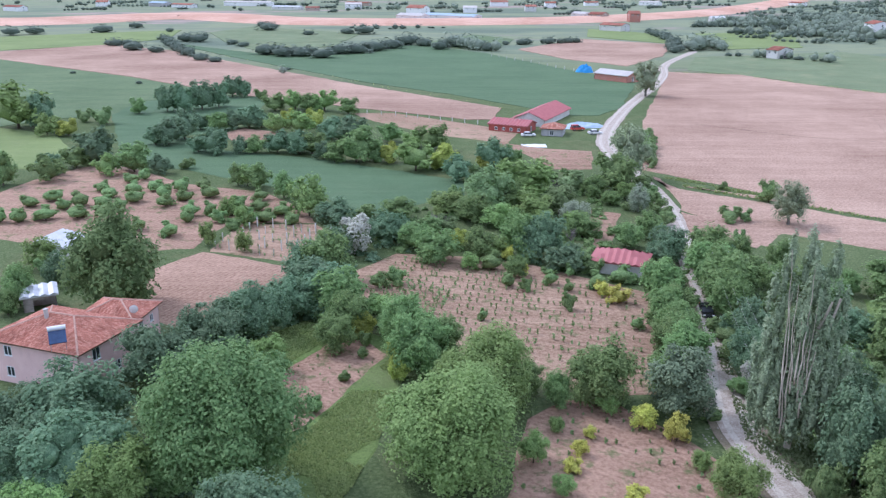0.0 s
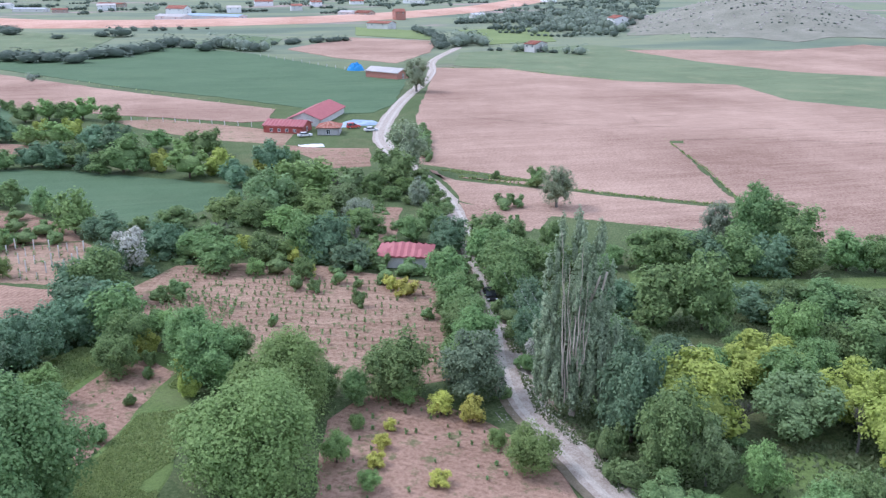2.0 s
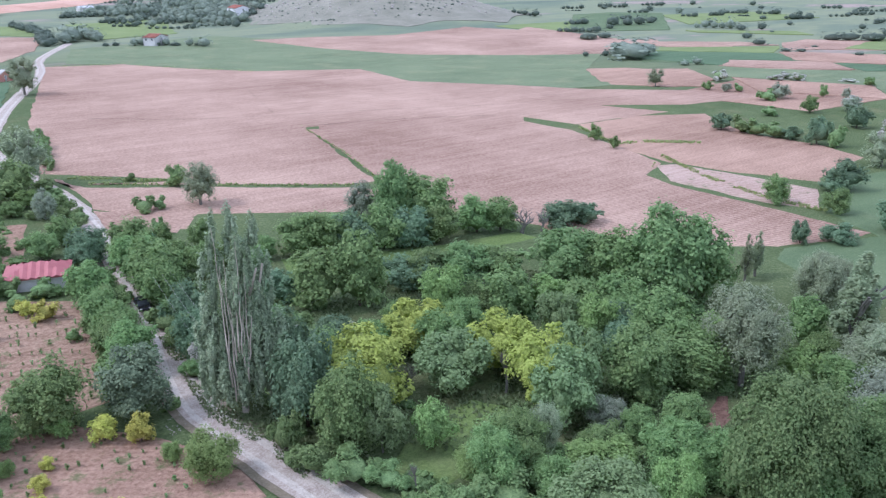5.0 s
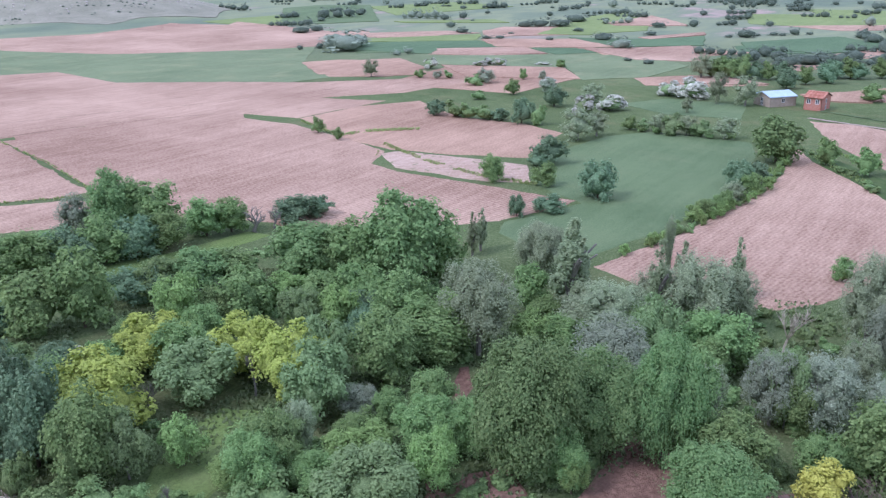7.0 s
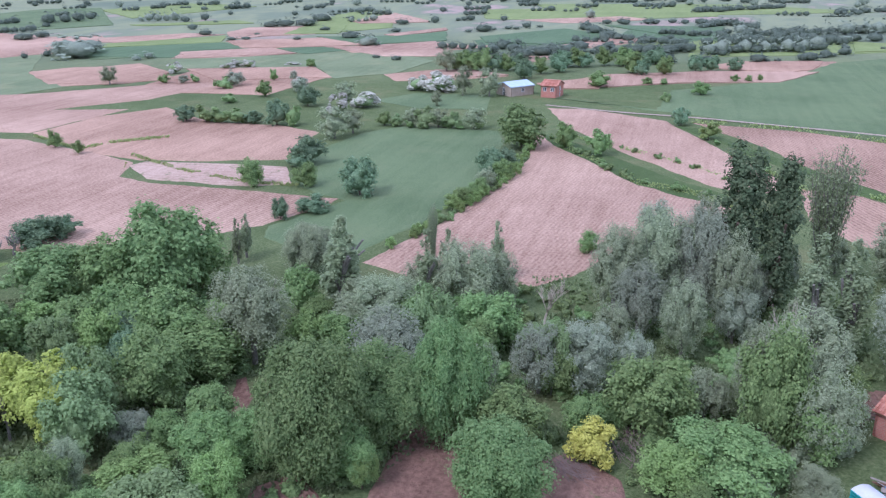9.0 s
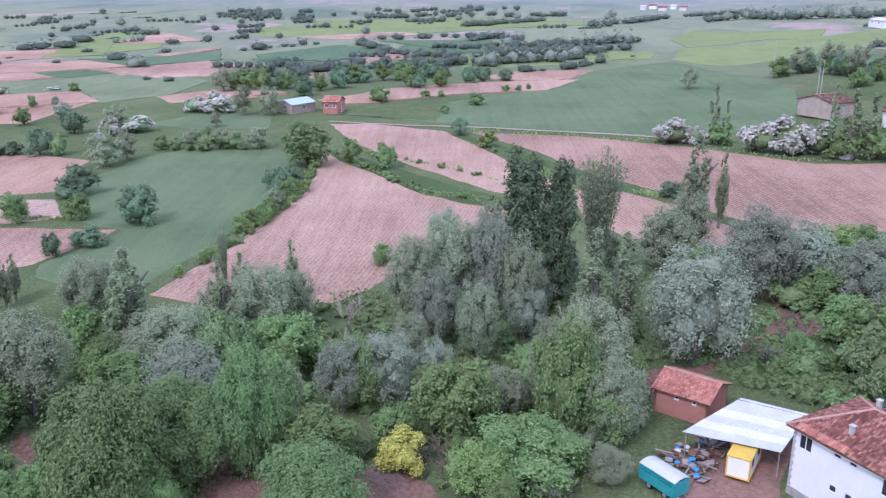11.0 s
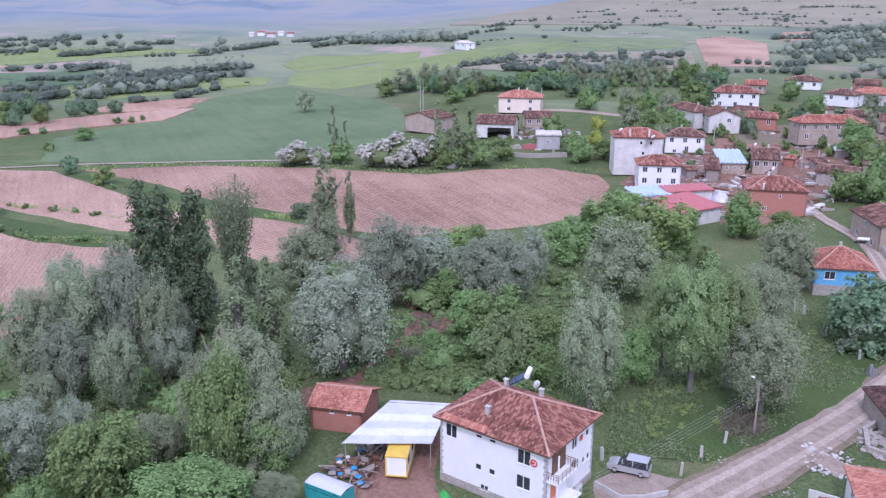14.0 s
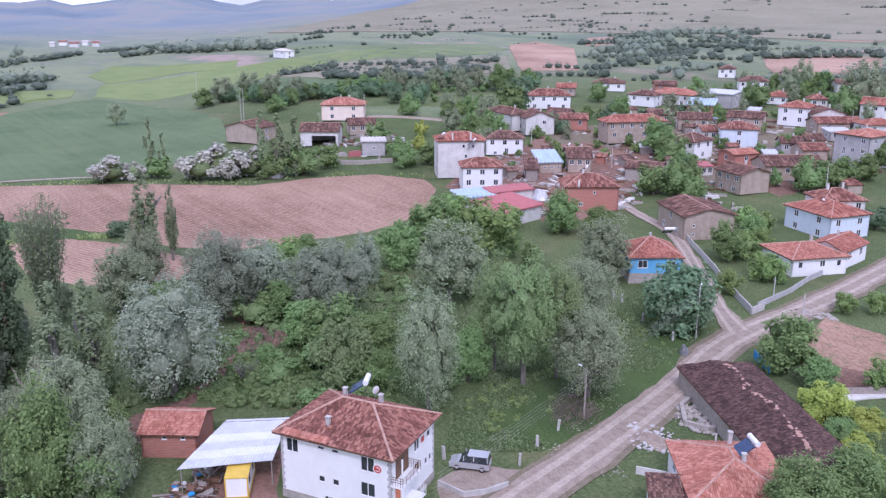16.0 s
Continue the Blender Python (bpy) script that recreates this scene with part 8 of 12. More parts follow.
field("stubble_field", "pale stubble field between grass banks", "stubble", 0.045, (170.5, 126.5), (175.7, 125.1), (179.4, 103.2), (179.9, 89.3), (164.7, 81.2), (160.0, 90.1), (160.2, 115.4))
field("corn_field", "green corn field in the valley", "crop", 0.045, (136.2, 73.1), (142.5, 70.4), (156.0, 65.5), (163.4, 80.3), (177.8, 85.6), (200.5, 89.8), (221.5, 87.0), (235.0, 78.1), (233.8, 50.9), (221.0, 45.8), (189.5, 42.4), (159.8, 43.8), (147.6, 44.9), (127.6, 50.9), (123.7, 59.5), (130.2, 70.1))
field("pasture", "green pasture below the hill", "pasture", 0.050, (147.9, 513.3), (249.6, 546.5), (278.0, 473.4), (339.0, 359.8), (364.6, 311.3), (299.4, 264.9), (274.8, 225.9), (250.1, 231.3), (208.0, 260.5), (214.7, 287.1), (179.5, 344.7), (154.7, 373.2), (158.3, 400.1), (124.3, 443.2))
field("tilled_field", "tilled pink field at the hill foot", "soil_a", 0.060, (252.6, 502.4), (295.5, 495.0), (342.5, 474.6), (426.8, 498.7), (441.4, 447.7), (446.5, 378.3), (361.3, 309.7), (315.4, 336.9), (278.4, 371.4), (259.6, 429.8))
field("tilled_field", "tilled pink field", "soil_c", 0.060, (302.7, 267.7), (341.7, 240.2), (318.5, 209.0), (287.5, 207.0), (273.1, 227.5))
field("tilled_field", "long tilled pink field", "soil_c", 0.065, (284.2, 199.2), (328.8, 204.4), (350.8, 159.0), (324.9, 140.2), (274.4, 143.0), (273.0, 166.5), (269.0, 183.2))
field("tilled_field", "curved tilled field sweeping up to a farm track", "soil_g", 0.070, (122.4, 48.9), (142.6, 43.4), (165.4, 39.3), (203.1, 36.3), (234.1, 40.5), (230.0, 35.1), (204.2, 20.7), (184.0, 8.6), (177.3, -4.3), (167.5, -13.7), (154.9, 2.2), (125.7, 14.3), (115.7, 23.0), (116.9, 35.6))
field("tilled_field", "tilled field between grass banks", "soil_h", 0.075, (274.1, 43.5), (275.6, 30.2), (261.4, 5.8), (216.5, -13.2), (193.2, -23.4), (180.5, -15.6), (187.3, -6.2), (215.2, 14.9), (245.8, 33.5))
field("village_field", "long bare tilled field beside the village", "soil_v", 0.080, (260.0, -1.8), (254.2, -32.8), (237.6, -63.7), (213.9, -88.8), (212.1, -104.1), (204.6, -121.5), (192.5, -130.2), (182.5, -126.9), (163.2, -113.0), (156.1, -90.3), (159.4, -60.9), (167.5, -52.6), (186.4, -44.8), (200.4, -31.2), (229.6, -20.3))
field("tilled_field", "strip of bare soil behind poplars", "soil_v", 0.085, (190.2, -24.4), (186.8, -37.0), (173.3, -46.8), (156.5, -54.0), (146.5, -46.2), (153.1, -30.3), (166.3, -23.5))
field("wheat_field", "broad green wheat field before the village", "crop", 0.090, (295.5, 45.6), (280.0, 9.5), (321.9, 6.4), (357.0, -32.3), (420.5, -60.4), (466.4, -111.1), (375.1, -126.2), (325.0, -123.6), (287.6, -111.8), (253.0, -95.1), (260.0, -69.6), (249.3, -59.7), (265.0, -16.6))
field("wheat_field", "light green wheat field on the slope", "crop_light", 0.030, (539.5, -131.9), (545.2, -197.2), (526.1, -258.5), (502.2, -399.9), (451.0, -355.0), (453.5, -260.3), (437.4, -194.1), (435.4, -157.2), (431.1, -128.1), (472.7, -112.1))
field("wheat_field", "green field below the scrub slope", "crop", 0.037, (427.1, -154.2), (422.1, -187.4), (347.8, -243.8), (331.3, -264.9), (299.3, -238.1), (319.1, -194.6), (337.3, -165.7), (370.4, -147.3))
field("wheat_field", "light green wheat field", "crop_light", 0.040, (607.7, -141.1), (695.3, -180.0), (588.5, -239.1), (529.9, -211.2), (565.7, -192.5), (545.9, -137.1))
field("wheat_field", "light green wheat field by the poplars", "crop_light", 0.045, (508.4, 0.5), (539.3, -43.5), (515.5, -112.6), (477.8, -101.0), (451.5, -59.2), (429.9, 1.4))
field("tilled_field", "pink tilled field on the village slope", "soil_b", 0.060, (496.8, -409.8), (512.0, -450.0), (447.2, -428.0), (330.1, -320.3), (346.1, -294.6))
field("tilled_field", "small pink tilled field on the slope", "soil_b", 0.065, (520.8, -513.3), (518.8, -540.7), (448.8, -468.2), (460.9, -451.8))
field("tilled_field", "pink tilled field above the village", "soil_b", 0.070, (337.3, -487.5), (303.9, -527.5), (276.0, -516.5), (231.2, -434.6), (224.1, -368.3), (232.7, -355.3), (289.9, -422.6))
field("tilled_field", "long pink tilled terrace on the hillside", "soil_a", 0.075, (594.5, -729.8), (609.8, -853.8), (601.4, -1006.1), (590.6, -1097.3), (551.5, -1119.2), (328.1, -674.6), (365.9, -632.7), (411.7, -629.9), (496.3, -625.0))
field("tilled_strip", "bare soil between two tilled fields", "soil_a", 0.078, (126.7, 213.7), (152.5, 213.4), (184.2, 199.5), (185.2, 187.6), (196.6, 199.3), (197.5, 213.9), (164.4, 229.8), (138.0, 232.3))
track("field_ditch", "shallow dark furrow across a tilled field", "furrow", 0.085, (0.7, 0.7), (155.0, 314.4), (134.6, 255.1), crown=0.0, category="furrow")
track("field_ditch", "shallow dark furrow across a tilled field", "furrow", 0.085, (0.6, 0.6), (83.4, 281.5), (109.3, 259.6), (140.8, 246.3), (175.9, 232.7), (205.5, 219.6), (259.1, 201.9), crown=0.0, category="furrow")
track("field_ditch", "shallow dark furrow across a tilled field", "furrow", 0.085, (0.5, 0.5), (140.8, 272.4), (190.1, 244.6), (245.8, 218.5), crown=0.0, category="furrow")
track("field_ditch", "shallow dark furrow across a tilled field", "furrow", 0.085, (0.5, 0.5), (145.6, 293.9), (196.3, 259.3), (233.2, 236.4), crown=0.0, category="furrow")
track("field_ditch", "shallow dark furrow across a tilled field", "furrow", 0.085, (0.9, 0.9), (130.9, 226.3), (157.1, 219.7), (188.5, 204.1), crown=0.0, category="furrow")
# ---- nearest plants ----
plant("walnut", -20.7, 72.6, 14.2, 7.1)
plant("walnut", -48.5, 117.9, 14.0, 7.0)
plant("lime", 0.9, 73.7, 10.5, 6.8)
plant("lime", 5.1, 87.6, 9.0, 5.3)
plant("dark", -38.1, 78.9, 9.4, 5.5)
plant("dark", -44.0, 80.0, 6.5, 3.9)
plant("dark", -33.9, 69.9, 8.9, 5.3)
plant("dark", -41.1, 71.2, 6.4, 3.8)
plant("dark", -16.3, 60.6, 8.4, 4.9)
plant("dark", -34.2, 93.0, 8.0, 4.7)
plant("dark", -29.3, 101.0, 7.7, 4.5)
plant("dark", -25.1, 108.6, 7.5, 4.4)
plant("dark", -21.7, 115.1, 6.2, 3.7)
plant("dark", -27.9, 108.3, 6.0, 3.5)
plant("light", -30.4, 67.7, 7.3, 3.9)
plant("light", -35.8, 63.9, 5.6, 3.0)
plant("light", -27.5, 169.8, 7.9, 4.2)
plant("light", -45.9, 195.5, 5.3, 2.8)
plant("light", -67.7, 137.1, 5.4, 2.9)
plant("blossom", -15.9, 145.8, 6.5, 3.6)
plant("green", -18.6, 130.8, 8.4, 4.3)
plant("green", -14.7, 114.6, 7.9, 4.0)
plant("green", -13.0, 109.3, 6.1, 3.1)
plant("green", -14.3, 103.6, 5.1, 2.6)
plant("bare", -20.7, 124.1, 5.0, 3.0)
plant("bare", -2.8, 100.6, 4.0, 2.2)
plant("green", 18.0, 89.0, 7.6, 3.9)
plant("green", 10.1, 92.3, 4.0, 2.0)
plant("green", -2.7, 97.8, 7.5, 3.9)
plant("green", 13.3, 88.6, 4.0, 1.9)
plant("yellow", -5.7, 100.0, 3.5, 1.6)
plant("yellow", -11.1, 108.4, 3.5, 1.9)
plant("yellow", -5.4, 95.4, 2.5, 1.4)
plant("gold", 22.2, 83.6, 3.0, 1.5)
plant("gold", 25.1, 81.0, 3.2, 1.5)
plant("gold", 15.9, 81.7, 1.4, 0.8)
plant("gold", 14.4, 78.4, 1.6, 1.0)
plant("gold", 13.1, 75.0, 1.6, 1.0)
plant("gold", 18.5, 70.1, 1.6, 1.1)
plant("gold", 11.4, 141.4, 3.0, 1.5)
plant("gold", 26.5, 121.0, 3.0, 1.9)
plant("gold", 24.8, 125.7, 2.2, 1.3)
plant("light", 28.0, 69.9, 5.0, 2.7)
plant("light", 26.2, 75.4, 2.2, 1.1)
plant("light", 18.6, 87.0, 3.0, 1.6)
plant("light", 12.4, 82.9, 1.8, 0.9)
plant("light", 11.7, 71.0, 2.1, 1.1)
plant("light", 9.3, 76.7, 3.3, 1.7)
plant("pine", 26.8, 86.3, 8.3, 4.2)
plant("green", 34.9, 122.9, 5.1, 2.6)
plant("green", 33.5, 114.3, 5.5, 2.8)
plant("green", 31.4, 105.0, 6.2, 3.2)
plant("green", 30.4, 97.5, 6.2, 3.2)
plant("green", 35.0, 128.4, 4.4, 2.2)
plant("green", 30.2, 111.7, 3.1, 1.6)
plant("bigpoplar", 36.4, 79.6, 24.2, 5.1)
plant("dark", 41.7, 107.8, 5.5, 3.2)
plant("dark", 37.9, 96.4, 6.5, 2.8)
plant("dark", 42.6, 122.8, 4.5, 2.3)
plant("dark", 39.7, 107.9, 4.0, 2.1)
plant("green", 43.6, 137.6, 4.8, 2.5)
plant("green", 46.2, 132.7, 5.2, 2.7)
plant("green", 48.9, 128.4, 5.2, 2.7)
plant("green", 51.5, 124.2, 5.1, 2.6)
plant("green", 55.5, 123.8, 5.2, 2.7)
plant("green", 57.8, 118.2, 5.1, 2.6)
plant("blossom", 37.4, 92.1, 4.0, 1.9)
plant("blossom", 54.9, 87.6, 3.0, 1.5)
plant("blossom", 49.4, 91.6, 3.0, 1.2)
field("farm_garden", "small tilled garden behind the hut", "soil_e", 0.050, (30.9, 174.6), (37.2, 172.0), (30.5, 147.6), (26.6, 146.9))
plant("green", 33.5, 148.3, 4.8, 3.1)
plant("green", 38.9, 153.4, 4.9, 2.9)
plant("dark", 39.5, 143.4, 5.7, 3.7)
plant("shrub", 40.1, 174.6, 2.7, 2.4)
plant("light", 40.2, 184.1, 3.8, 2.5)
plant("green", 43.1, 180.2, 3.2, 2.5)
plant("green", 26.4, 155.2, 4.4, 3.2)
plant("shrub", 32.6, 157.0, 1.7, 1.6)
plant("green", 36.2, 179.2, 3.0, 2.4)
# ---- wood beyond the road ----
plant("green", 69.2, 124.3, 6.2, 4.1)
plant("green", 73.2, 122.0, 6.3, 4.1)
plant("dark", 77.4, 119.6, 6.6, 4.1)
plant("green", 82.3, 117.4, 6.7, 4.2)
plant("dark", 87.2, 115.8, 6.7, 4.2)
plant("green", 92.1, 114.0, 6.1, 3.7)
plant("green", 100.6, 113.7, 6.4, 3.9)
plant("green", 104.6, 111.6, 6.4, 3.4)
plant("silver", 89.6, 135.5, 6.8, 3.4)
plant("walnut", 93.3, 128.9, 11.1, 4.6)
plant("green", 97.6, 125.2, 9.1, 5.2)
plant("bare", 106.6, 107.9, 5.7, 4.5)
plant("bare", 110.4, 106.5, 5.2, 3.0)
plant("dark", 115.9, 106.3, 4.9, 4.3)
plant("dark", 120.6, 105.0, 3.9, 3.4)
plant("green", 75.2, 130.9, 4.0, 3.5)
plant("green", 79.6, 128.5, 4.0, 3.5)
plant("light", 78.8, 131.9, 2.7, 2.4)
plant("green", 59.4, 101.3, 8.8, 4.6)
plant("green", 63.8, 97.7, 11.3, 4.4)
plant("dark", 73.5, 100.2, 4.5, 4.0)
plant("walnut", 77.3, 98.1, 5.2, 4.5)
plant("walnut", 82.1, 94.9, 6.2, 4.8)
plant("green", 86.5, 92.8, 5.6, 3.8)
plant("walnut", 99.8, 70.0, 14.0, 7.0)
plant("green", 98.6, 76.9, 9.3, 4.7)
plant("walnut", 95.4, 85.7, 8.1, 5.9)
plant("green", 105.8, 68.2, 10.6, 4.4)
plant("green", 96.2, 80.5, 7.8, 3.5)
plant("light", 69.7, 85.9, 7.8, 3.2)
plant("green", 78.6, 81.8, 6.8, 4.2)
plant("light", 84.7, 80.3, 4.6, 3.0)
plant("green", 73.8, 83.6, 4.6, 2.7)
plant("bare", 81.5, 90.0, 3.8, 1.1)
plant("green", 84.8, 73.4, 6.2, 3.6)
plant("green", 88.2, 70.0, 7.1, 3.6)
plant("light", 80.3, 66.9, 6.8, 3.0)
plant("olive", 78.2, 71.5, 6.1, 3.0)
plant("silver", 89.5, 72.5, 2.6, 1.6)
plant("yellow", 61.2, 80.9, 6.4, 5.0)
plant("yellow", 47.1, 72.4, 8.4, 6.0)
plant("yellow", 65.6, 68.7, 7.0, 4.2)
plant("yellow", 64.8, 60.9, 8.4, 5.0)
plant("olive", 66.7, 57.8, 9.5, 3.3)
plant("olive", 58.1, 69.7, 6.6, 4.4)
plant("bare", 53.0, 71.5, 4.9, 1.9)
plant("bare", 62.2, 64.7, 6.3, 2.5)
plant("bare", 65.3, 71.8, 3.6, 1.6)
plant("green", 61.5, 76.1, 6.6, 3.6)
plant("green", 69.0, 80.5, 5.2, 3.0)
plant("green", 72.1, 54.0, 8.8, 4.3)
plant("green", 80.5, 52.5, 7.0, 4.5)
plant("green", 82.7, 58.2, 8.7, 4.5)
plant("light", 88.1, 54.6, 6.3, 2.5)
plant("grey", 85.1, 48.5, 12.5, 5.1)
plant("light", 88.9, 42.8, 5.7, 2.7)
plant("green", 90.7, 39.7, 5.2, 3.1)
plant("poplar", 103.8, 44.5, 13.4, 2.9)
plant("grey", 111.5, 53.3, 9.3, 3.7)
plant("green", 101.1, 49.5, 6.9, 3.0)
plant("poplar", 119.7, 68.1, 7.5, 1.4)
plant("poplar", 116.7, 68.0, 7.6, 1.2)
plant("grey", 97.5, 37.1, 7.0, 6.1)
plant("silver", 83.7, 30.5, 8.9, 4.9)
plant("olive", 91.2, 28.2, 9.0, 3.2)
plant("grey", 106.4, 32.9, 7.8, 3.6)
plant("walnut", 64.8, 31.8, 13.5, 5.6)
plant("walnut", 72.3, 26.7, 10.0, 4.5)
plant("walnut", 74.1, 21.1, 12.6, 3.7)
plant("light", 48.0, 60.6, 5.2, 2.2)
plant("green", 51.5, 51.5, 6.9, 2.9)
plant("grey", 55.2, 52.0, 6.3, 1.8)
plant("silver", 64.3, 51.5, 3.9, 2.4)
plant("olive", 61.7, 55.0, 8.3, 3.6)
plant("light", 57.5, 46.2, 4.2, 3.6)
plant("olive", 51.6, 40.3, 6.3, 4.3)
plant("green", 62.4, 41.4, 6.3, 3.3)
plant("light", 57.3, 37.4, 6.3, 2.5)
plant("green", 65.2, 38.3, 5.7, 3.0)
plant("light", 48.1, 53.6, 3.4, 2.5)
plant("green", 65.2, 48.0, 4.2, 2.0)
plant("shrub", 46.7, 47.8, 3.7, 3.2)
plant("green", 51.5, 46.6, 3.6, 2.7)
plant("shrub", 41.7, 49.9, 3.7, 2.3)
plant("green", 71.1, 39.4, 3.3, 2.0)
plant("shrub", 56.4, 41.7, 2.6, 2.1)
plant("dark", 40.1, 72.4, 10.8, 3.7)
plant("green", 40.6, 65.9, 9.7, 3.5)
plant("dark", 42.9, 80.4, 9.9, 2.7)
plant("green", 46.1, 78.6, 6.6, 3.1)
plant("olive", 43.6, 63.4, 7.0, 2.5)
plant("dark", 51.8, 85.4, 5.5, 3.2)
plant("green", 55.2, 81.7, 5.0, 2.4)
plant("shrub", 36.5, 64.8, 3.2, 2.8)
plant("shrub", 38.4, 61.0, 3.2, 2.8)
plant("shrub", 40.4, 57.9, 2.5, 2.1)
plant("shrub", 36.1, 69.9, 4.4, 1.9)
plant("bare", 42.1, 55.7, 3.7, 1.1)
plant("green", 47.2, 94.0, 5.8, 2.9)
plant("dark", 56.0, 106.7, 4.6, 3.3)
plant("shrub", 51.2, 92.7, 3.4, 2.5)
plant("blossom", 54.9, 87.8, 2.9, 2.1)
plant("blossom", 50.4, 93.4, 2.3, 1.4)
plant("blossom", 39.1, 97.2, 2.3, 2.0)
# ---- willow belt ----
plant("poplar", 100.1, 42.8, 14.8, 2.9)
plant("grey", 117.2, 55.5, 7.8, 3.7)
plant("poplar", 103.0, 31.8, 13.1, 2.1)
plant("poplar", 117.9, 32.8, 8.5, 1.6)
plant("poplar", 119.9, 25.7, 9.7, 1.5)
plant("wand", 127.1, 37.9, 11.0, 1.3)
plant("grey", 105.0, 26.8, 11.1, 4.9)
plant("grey", 95.5, 35.2, 8.6, 5.1)
plant("green", 76.7, 20.1, 11.3, 3.7)
plant("green", 97.1, 22.5, 7.3, 4.3)
plant("green", 75.0, 14.3, 6.1, 3.4)
plant("walnut", 65.6, 13.5, 7.6, 4.5)
plant("gold", 74.1, 6.1, 4.6, 2.4)
plant("silver", 87.0, 13.6, 8.1, 3.1)
plant("olive", 87.1, 12.1, 8.3, 2.0)
plant("silver", 88.6, 8.5, 8.3, 3.7)
plant("silver", 89.0, 3.2, 7.7, 2.2)
plant("dead", 105.6, 16.0, 8.0, 3.0)
plant("grey", 110.2, 7.3, 13.5, 4.2)
plant("grey", 113.8, 1.9, 15.1, 4.6)
plant("silver", 112.3, -3.6, 15.5, 4.1)
plant("grey", 108.8, -7.9, 13.3, 3.6)
plant("silver", 105.4, 3.8, 9.8, 3.7)
plant("grey", 100.1, -1.9, 10.2, 3.1)
plant("green", 81.9, 1.4, 8.4, 4.4)
plant("grey", 85.7, -4.7, 5.8, 2.8)
plant("green", 73.1, -6.6, 5.8, 5.1)
plant("light", 71.3, -1.6, 5.0, 3.3)
plant("silver", 70.5, -8.2, 3.4, 2.1)
plant("silver", 106.9, -8.2, 8.0, 3.0)
plant("green", 81.8, -10.8, 12.2, 3.2)
plant("grey", 85.9, -9.8, 12.1, 3.0)
plant("dead", 95.8, -13.2, 11.9, 2.6)
plant("green", 81.2, -15.5, 7.3, 3.5)
plant("grey", 73.2, -14.2, 3.1, 2.4)
plant("poplar", 101.4, -16.4, 17.1, 3.0)
plant("poplar", 105.8, -21.4, 15.7, 2.6)
plant("green", 88.3, -18.3, 7.5, 2.7)
plant("green", 95.9, 31.2, 6.7, 2.9)
plant("green", 64.8, 27.7, 5.7, 2.4)
plant("light", 64.2, 26.4, 3.8, 1.5)
plant("green", 78.7, 7.6, 4.7, 2.3)
plant("darkpoplar", 117.0, -8.3, 23.7, 4.0)
plant("darkpoplar", 118.4, -13.6, 22.5, 3.0)
plant("feather", 129.1, -21.1, 22.5, 3.9)
plant("feather", 118.1, 35.4, 13.0, 0.9)
plant("poplar", 155.8, -43.1, 18.7, 3.2)
plant("poplar", 159.0, -48.9, 15.0, 1.6)
plant("silver", 100.4, -29.5, 14.6, 7.2)
plant("silver", 122.9, -44.6, 13.5, 6.2)
plant("silver", 114.5, -59.0, 11.7, 6.5)
plant("silver", 123.3, -52.0, 11.1, 5.3)
plant("silver", 124.9, -71.4, 9.0, 3.1)
plant("grey", 134.4, -32.8, 11.1, 5.0)
plant("grey", 147.4, -40.2, 10.0, 4.5)
plant("grey", 108.9, -78.4, 13.7, 6.2)
plant("grey", 102.4, -107.8, 11.4, 5.2)
plant("grey", 70.2, -72.3, 11.4, 5.2)
plant("grey", 85.6, -86.2, 12.0, 4.7)
plant("tall", 77.8, -68.0, 17.0, 4.8)
plant("tall", 76.9, -73.0, 15.6, 3.8)
plant("tall", 83.9, -68.1, 15.2, 3.4)
plant("grey", 78.2, -53.3, 15.2, 4.0)
plant("light", 126.9, -99.8, 11.4, 6.0)
plant("light", 141.2, -63.6, 6.2, 3.3)
plant("light", 89.1, -49.9, 4.5, 2.3)
plant("light", 146.3, -105.8, 8.1, 4.3)
plant("green", 117.5, -52.2, 6.0, 2.9)
plant("green", 99.5, -52.2, 8.6, 4.4)
plant("green", 94.7, -55.8, 7.0, 3.6)
plant("green", 82.6, -62.6, 6.5, 3.0)
plant("green", 138.8, -96.2, 10.1, 5.2)
plant("green", 108.7, -52.3, 4.9, 2.5)
plant("green", 131.8, -124.8, 8.2, 4.2)
plant("green", 130.6, -83.0, 8.3, 4.2)
plant("bare", 97.1, -52.6, 6.0, 2.1)
plant("bare", 82.5, -57.7, 6.0, 2.2)
plant("dark", 79.9, -100.7, 10.0, 5.9)
plant("shrub", 125.3, -57.3, 4.9, 3.8)
plant("shrub", 118.3, -48.2, 4.6, 3.5)
plant("shrub", 96.1, -49.5, 4.5, 3.5)
plant("shrub", 83.4, -46.7, 3.6, 2.8)
plant("shrub", 96.4, -41.3, 2.9, 2.2)
plant("shrub", 83.7, -41.5, 3.9, 3.0)
plant("shrub", 117.5, -31.1, 4.3, 3.3)
# ---- far farmland ----
field("far_field", "tilled pink field in the open valley", "soil_c", 0.070, (304.4, 269.5), (322.0, 260.8), (333.3, 232.8), (302.3, 197.5), (282.1, 214.2), (279.1, 237.4))
field("far_field", "tilled pink field in the open valley", "soil_c", 0.075, (326.9, 204.9), (340.9, 188.3), (349.0, 157.1), (321.3, 138.0), (305.0, 156.7), (298.6, 175.2))
field("far_field", "tilled pink field in the open valley", "soil_a", 0.080, (426.4, 393.7), (434.3, 376.5), (413.7, 349.6), (366.2, 308.8), (341.8, 317.6))
field("far_field", "tilled pink field in the open valley", "soil_a", 0.085, (441.2, 334.7), (469.2, 311.3), (459.7, 289.7), (433.5, 284.3), (418.5, 317.9))
